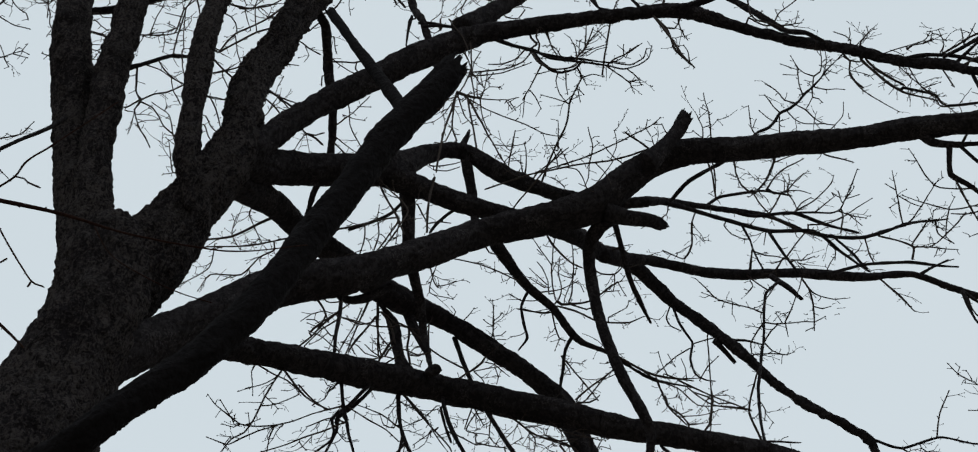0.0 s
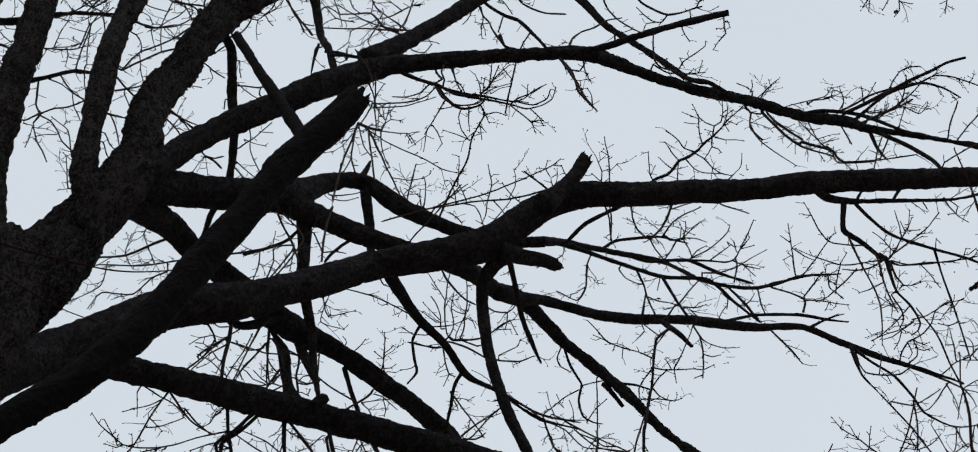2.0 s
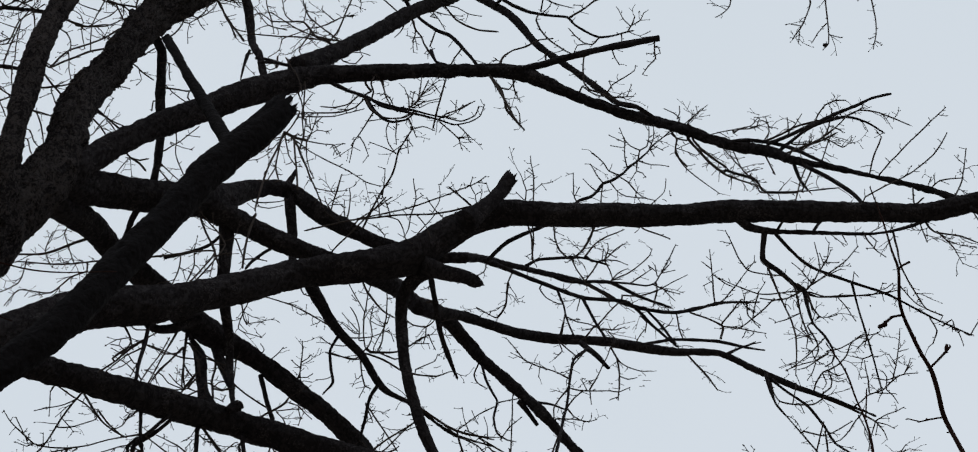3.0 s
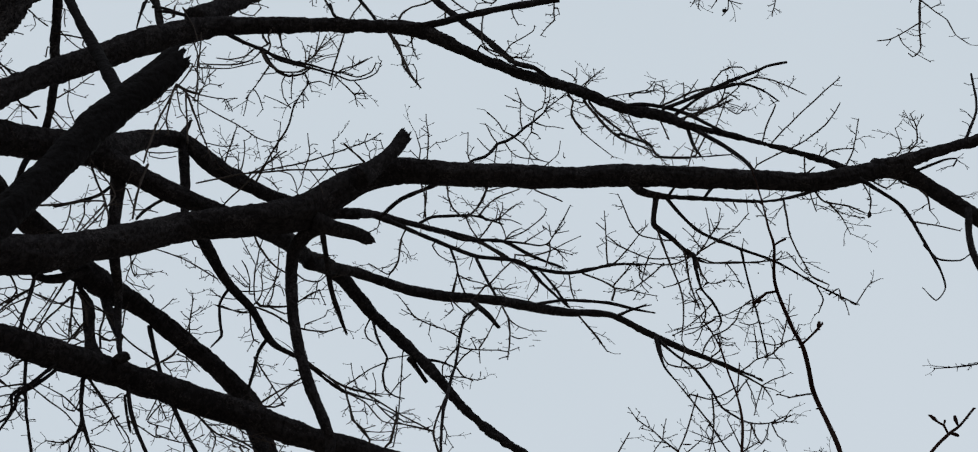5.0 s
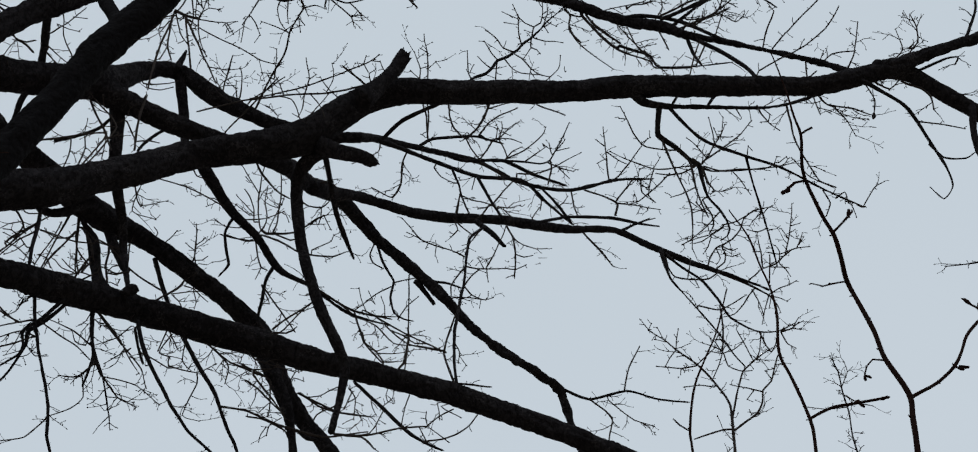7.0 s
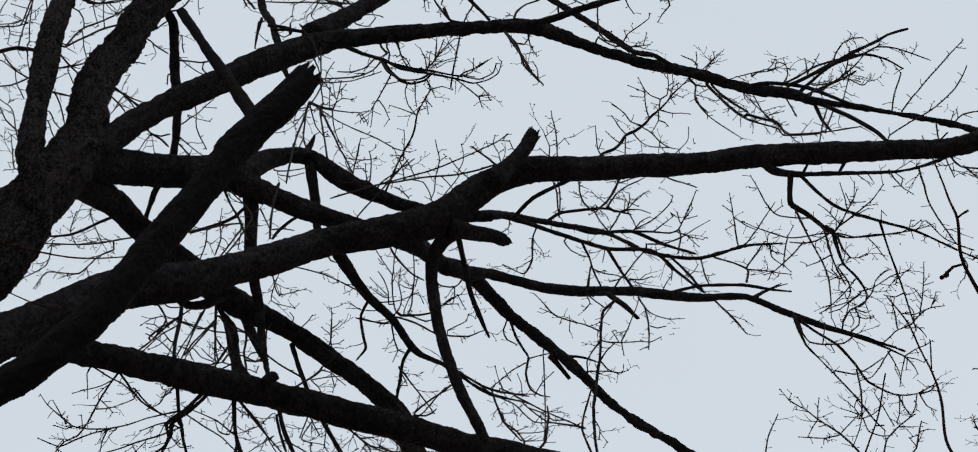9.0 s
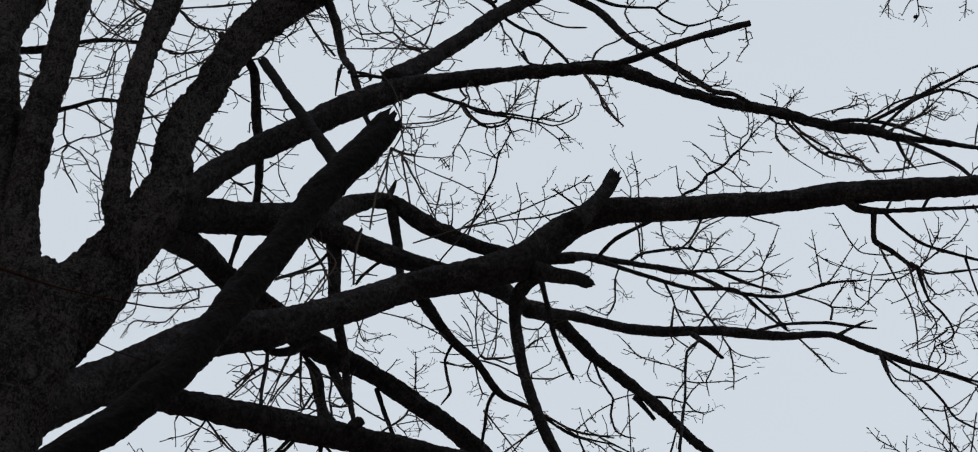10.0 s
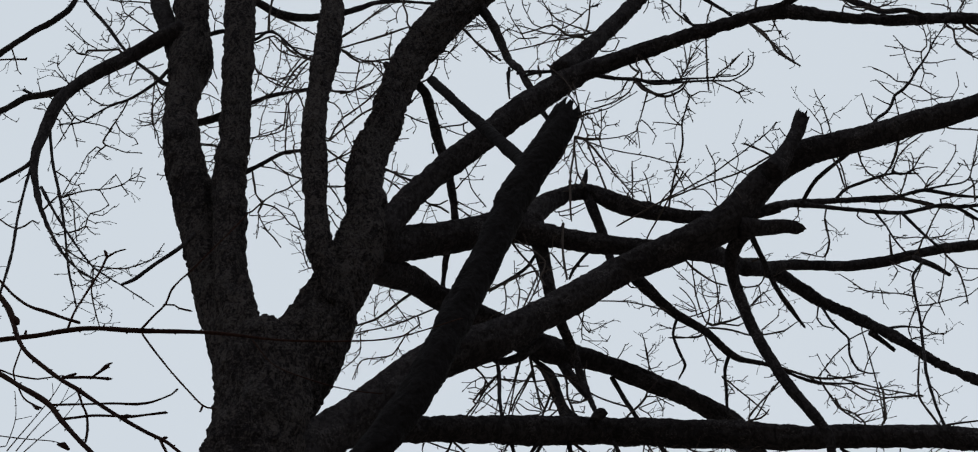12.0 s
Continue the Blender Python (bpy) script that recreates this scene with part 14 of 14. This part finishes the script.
shoot(young_right, [(1.946, 4.020, 6.265, 0.0028), (1.962, 4.020, 6.261, 0.0067), (1.971, 4.020, 6.256, 0.0050)])
shoot(young_right, [(1.977, 4.020, 6.299, 0.0028), (1.975, 4.020, 6.327, 0.0068), (1.975, 4.020, 6.342, 0.0050)])
shoot(young_right, [(1.934, 4.020, 6.298, 0.0024), (1.941, 4.020, 6.319, 0.0042)])
shoot(young_right, [(1.515, 3.960, 5.919, 0.0022), (1.515, 3.960, 5.906, 0.0055), (1.515, 3.960, 5.899, 0.0040)])
shoot(young_right, [(1.515, 3.960, 5.919, 0.0022), (1.527, 3.960, 5.915, 0.0047), (1.533, 3.960, 5.910, 0.0033)])
shoot(young_right, [(1.540, 3.840, 6.481, 0.0028), (1.545, 3.840, 6.502, 0.0068), (1.549, 3.840, 6.518, 0.0050)])
shoot(young_right, [(1.356, 3.770, 6.522, 0.0035), (1.352, 3.770, 6.512, 0.0087), (1.348, 3.770, 6.503, 0.0050)])
shoot(young_right, [(1.346, 3.770, 6.509, 0.0028), (1.338, 3.770, 6.502, 0.0077), (1.332, 3.770, 6.498, 0.0058)])
shoot(young_right, [(1.588, 4.050, 5.926, 0.0027), (1.599, 4.050, 5.929, 0.0056), (1.606, 4.050, 5.930, 0.0033)])
shoot(young_right, [(1.348, 4.050, 5.559, 0.0061), (1.358, 4.039, 5.730, 0.0054), (1.353, 4.028, 5.807, 0.0054), (1.321, 4.017, 5.966, 0.0047), (1.298, 4.006, 6.057, 0.0048), (1.311, 3.994, 6.209, 0.0041), (1.304, 3.983, 6.322, 0.0034), (1.284, 3.972, 6.408, 0.0028), (1.263, 3.961, 6.525, 0.0028), (1.219, 3.950, 6.629, 0.0019)])
shoot(young_right, [(1.364, 4.050, 5.833, 0.0047), (1.403, 4.050, 5.861, 0.0047), (1.441, 4.050, 5.882, 0.0047), (1.488, 4.050, 5.895, 0.0047), (1.525, 4.050, 5.906, 0.0047), (1.583, 4.050, 5.923, 0.0040)])
shoot(young_right, [(1.501, 4.050, 5.899, 0.0026), (1.509, 4.050, 5.907, 0.0064), (1.515, 4.050, 5.913, 0.0033)])
shoot(young_right, [(1.512, 4.050, 5.900, 0.0026), (1.521, 4.050, 5.893, 0.0055), (1.526, 4.050, 5.886, 0.0033)])
shoot(young_right, [(1.572, 4.050, 5.920, 0.0027), (1.585, 4.050, 5.923, 0.0064), (1.595, 4.050, 5.927, 0.0040)])
shoot(young_right, [(1.311, 4.000, 6.356, 0.0023), (1.325, 4.000, 6.445, 0.0024), (1.330, 4.000, 6.490, 0.0019)])
shoot(young_right, [(1.102, 4.400, 5.883, 0.0049), (1.096, 4.383, 6.062, 0.0042), (1.094, 4.367, 6.108, 0.0042), (1.118, 4.350, 6.255, 0.0035), (1.165, 4.333, 6.381, 0.0029), (1.213, 4.317, 6.496, 0.0025), (1.264, 4.300, 6.676, 0.0025)])
shoot(young_right, [(1.101, 4.400, 6.130, 0.0024), (1.073, 4.400, 6.154, 0.0028), (1.056, 4.400, 6.180, 0.0024)])
shoot(young_right, [(1.211, 4.350, 6.490, 0.0025), (1.237, 4.350, 6.492, 0.0025)])

shoot(young_left, [(-3.380, 4.500, 8.079, 0.0113), (-3.142, 4.536, 8.108, 0.0100), (-3.009, 4.571, 8.149, 0.0101), (-2.872, 4.607, 8.171, 0.0101), (-2.774, 4.643, 8.210, 0.0102), (-2.674, 4.679, 8.233, 0.0102), (-2.489, 4.714, 8.195, 0.0102), (-2.201, 4.750, 8.125, 0.0076), (-1.949, 4.838, 8.094, 0.0045), (-1.697, 4.925, 8.102, 0.0037), (-1.519, 5.012, 8.170, 0.0031), (-1.283, 5.100, 8.310, 0.0025)])
shoot(young_left, [(-2.771, 4.650, 8.225, 0.0056), (-2.753, 4.650, 8.329, 0.0046), (-2.724, 4.650, 8.419, 0.0047), (-2.674, 4.650, 8.566, 0.0047), (-2.652, 4.650, 8.655, 0.0048), (-2.619, 4.650, 8.677, 0.0038), (-2.579, 4.650, 8.679, 0.0032)])
shoot(young_left, [(-2.480, 4.700, 8.182, 0.0055), (-2.437, 4.700, 8.245, 0.0046), (-2.391, 4.700, 8.308, 0.0046), (-2.372, 4.700, 8.394, 0.0047), (-2.337, 4.700, 8.451, 0.0038), (-2.301, 4.700, 8.491, 0.0038), (-2.204, 4.700, 8.623, 0.0032), (-2.067, 4.700, 8.809, 0.0026)])
shoot(young_left, [(-2.399, 4.700, 8.311, 0.0037), (-2.350, 4.700, 8.290, 0.0037), (-2.330, 4.700, 8.263, 0.0037), (-2.281, 4.700, 8.229, 0.0046)])
shoot(young_left, [(-2.472, 4.700, 8.152, 0.0046), (-2.404, 4.700, 8.014, 0.0045), (-2.329, 4.700, 7.869, 0.0035), (-2.257, 4.700, 7.744, 0.0035), (-2.189, 4.700, 7.632, 0.0035), (-2.138, 4.700, 7.598, 0.0029)])
shoot(young_left, [(-2.051, 4.800, 8.085, 0.0031), (-1.964, 4.825, 7.933, 0.0024), (-1.819, 4.850, 7.821, 0.0024), (-1.679, 4.875, 7.747, 0.0023), (-1.564, 4.900, 7.716, 0.0023)])
shoot(young_left, [(-2.921, 4.600, 8.171, 0.0046), (-2.921, 4.600, 8.191, 0.0065), (-2.921, 4.600, 8.210, 0.0046)])
shoot(young_left, [(-2.189, 4.700, 7.632, 0.0029), (-2.192, 4.700, 7.613, 0.0052), (-2.196, 4.700, 7.600, 0.0034)])
shoot(young_left, [(-2.652, 4.650, 8.655, 0.0038), (-2.660, 4.650, 8.684, 0.0080), (-2.668, 4.650, 8.704, 0.0048)])
shoot(young_left, [(-3.379, 4.400, 8.874, 0.0136), (-3.086, 4.400, 8.423, 0.0116), (-2.946, 4.400, 8.192, 0.0113), (-2.891, 4.400, 8.083, 0.0126), (-2.860, 4.400, 7.988, 0.0098), (-2.825, 4.400, 7.883, 0.0085), (-2.774, 4.400, 7.785, 0.0084), (-2.642, 4.400, 7.611, 0.0082), (-2.545, 4.400, 7.503, 0.0081), (-2.424, 4.400, 7.361, 0.0069), (-2.270, 4.400, 7.196, 0.0068), (-2.184, 4.400, 7.114, 0.0067), (-2.121, 4.400, 7.034, 0.0056), (-2.002, 4.400, 6.892, 0.0039)])
shoot(young_left, [(-2.616, 4.400, 7.596, 0.0060), (-2.554, 4.400, 7.575, 0.0060), (-2.504, 4.400, 7.558, 0.0060), (-2.467, 4.400, 7.542, 0.0051), (-2.432, 4.400, 7.527, 0.0070)])
shoot(young_left, [(-2.497, 4.400, 7.559, 0.0042), (-2.471, 4.400, 7.578, 0.0060), (-2.449, 4.400, 7.599, 0.0093), (-2.437, 4.400, 7.612, 0.0051)])
shoot(young_left, [(-2.867, 4.400, 8.036, 0.0063), (-2.853, 4.400, 8.008, 0.0165), (-2.842, 4.400, 7.986, 0.0074)])
shoot(young_left, [(-2.609, 4.400, 7.597, 0.0034), (-2.587, 4.400, 7.596, 0.0071), (-2.564, 4.400, 7.599, 0.0051)])
shoot(young_left, [(-2.544, 4.400, 7.496, 0.0050), (-2.515, 4.400, 7.408, 0.0041), (-2.494, 4.400, 7.351, 0.0050), (-2.482, 4.400, 7.265, 0.0049), (-2.482, 4.400, 7.206, 0.0049)])
shoot(young_left, [(-2.208, 4.400, 7.138, 0.0048), (-2.188, 4.400, 7.090, 0.0057), (-2.166, 4.400, 7.036, 0.0048)])
shoot(young_left, [(-2.196, 4.400, 7.127, 0.0040), (-2.187, 4.400, 7.131, 0.0077), (-2.178, 4.400, 7.131, 0.0040)])
shoot(young_left, [(-3.062, 4.400, 8.435, 0.0056), (-2.962, 4.400, 8.297, 0.0055), (-2.894, 4.400, 8.185, 0.0054), (-2.816, 4.400, 8.087, 0.0054), (-2.717, 4.400, 8.006, 0.0074), (-2.662, 4.400, 7.959, 0.0053), (-2.588, 4.400, 7.903, 0.0062)])
shoot(young_left, [(-3.316, 4.350, 8.089, 0.0140), (-3.044, 4.350, 7.838, 0.0109), (-2.840, 4.350, 7.632, 0.0094), (-2.755, 4.350, 7.541, 0.0093), (-2.672, 4.350, 7.455, 0.0104), (-2.616, 4.350, 7.386, 0.0103), (-2.565, 4.350, 7.296, 0.0102), (-2.500, 4.350, 7.191, 0.0089), (-2.431, 4.350, 7.086, 0.0088), (-2.261, 4.350, 6.831, 0.0065)])
shoot(young_left, [(-2.629, 4.350, 7.393, 0.0050), (-2.496, 4.350, 7.353, 0.0041), (-2.377, 4.350, 7.317, 0.0041), (-2.282, 4.350, 7.282, 0.0049), (-2.225, 4.350, 7.276, 0.0040), (-2.187, 4.350, 7.284, 0.0032), (-2.158, 4.350, 7.294, 0.0032), (-2.139, 4.350, 7.314, 0.0040)])
shoot(young_left, [(-2.563, 4.350, 7.296, 0.0058), (-2.500, 4.350, 7.285, 0.0049), (-2.441, 4.350, 7.275, 0.0049), (-2.358, 4.350, 7.245, 0.0049), (-2.299, 4.350, 7.222, 0.0058), (-2.242, 4.350, 7.213, 0.0040), (-2.171, 4.350, 7.203, 0.0048)])
shoot(young_left, [(-2.335, 4.350, 7.237, 0.0040), (-2.314, 4.350, 7.230, 0.0089), (-2.300, 4.350, 7.226, 0.0049)])
shoot(young_left, [(-2.926, 4.350, 7.714, 0.0043), (-2.844, 4.350, 7.658, 0.0034), (-2.776, 4.350, 7.603, 0.0034), (-2.686, 4.350, 7.552, 0.0034), (-2.649, 4.350, 7.547, 0.0028), (-2.589, 4.350, 7.540, 0.0022)])
shoot(young_left, [(-2.776, 4.350, 7.582, 0.0034), (-2.788, 4.350, 7.632, 0.0034), (-2.781, 4.350, 7.718, 0.0034), (-2.776, 4.350, 7.789, 0.0023)])
shoot(young_left, [(-2.764, 4.350, 7.554, 0.0034), (-2.726, 4.350, 7.466, 0.0033), (-2.686, 4.350, 7.416, 0.0041), (-2.649, 4.350, 7.383, 0.0041)])
shoot(young_left, [(-2.686, 4.350, 7.416, 0.0033), (-2.669, 4.350, 7.393, 0.0080), (-2.657, 4.350, 7.379, 0.0041)])
shoot(young_left, [(-2.560, 4.350, 7.165, 0.0040), (-2.536, 4.350, 7.154, 0.0126), (-2.514, 4.350, 7.125, 0.0057)])
shoot(young_left, [(-3.251, 5.200, 8.251, 0.0029), (-3.169, 5.200, 8.394, 0.0025), (-3.098, 5.200, 8.526, 0.0020), (-3.058, 5.200, 8.629, 0.0015)])
shoot(young_left, [(-3.208, 5.200, 8.238, 0.0029), (-3.142, 5.200, 8.354, 0.0024), (-3.074, 5.200, 8.454, 0.0020), (-2.965, 5.200, 8.550, 0.0015)])
shoot(young_left, [(-3.179, 5.200, 8.212, 0.0029), (-3.098, 5.200, 8.298, 0.0024), (-3.020, 5.200, 8.377, 0.0020), (-2.946, 5.200, 8.516, 0.0015)])
shoot(young_left, [(-3.293, 5.200, 8.289, 0.0029), (-3.259, 5.200, 8.285, 0.0024), (-3.241, 5.200, 8.443, 0.0020), (-3.270, 5.200, 8.630, 0.0015)])
shoot(young_left, [(-3.313, 5.200, 8.368, 0.0029), (-3.186, 5.200, 8.306, 0.0024), (-3.047, 5.200, 8.245, 0.0019), (-2.999, 5.200, 8.210, 0.0015)])
shoot(young_left, [(-3.097, 5.200, 8.517, 0.0019), (-3.088, 5.200, 8.559, 0.0016), (-3.102, 5.200, 8.635, 0.0014)])
shoot(young_left, [(-3.074, 5.200, 8.454, 0.0019), (-3.042, 5.200, 8.490, 0.0016), (-3.017, 5.200, 8.589, 0.0014)])
shoot(young_left, [(-3.241, 5.200, 8.443, 0.0019), (-3.169, 5.200, 8.442, 0.0016)])
shoot(young_left, [(-3.524, 4.400, 10.169, 0.0066), (-3.230, 4.400, 10.059, 0.0043), (-3.159, 4.400, 10.033, 0.0043), (-3.095, 4.400, 10.004, 0.0053)])
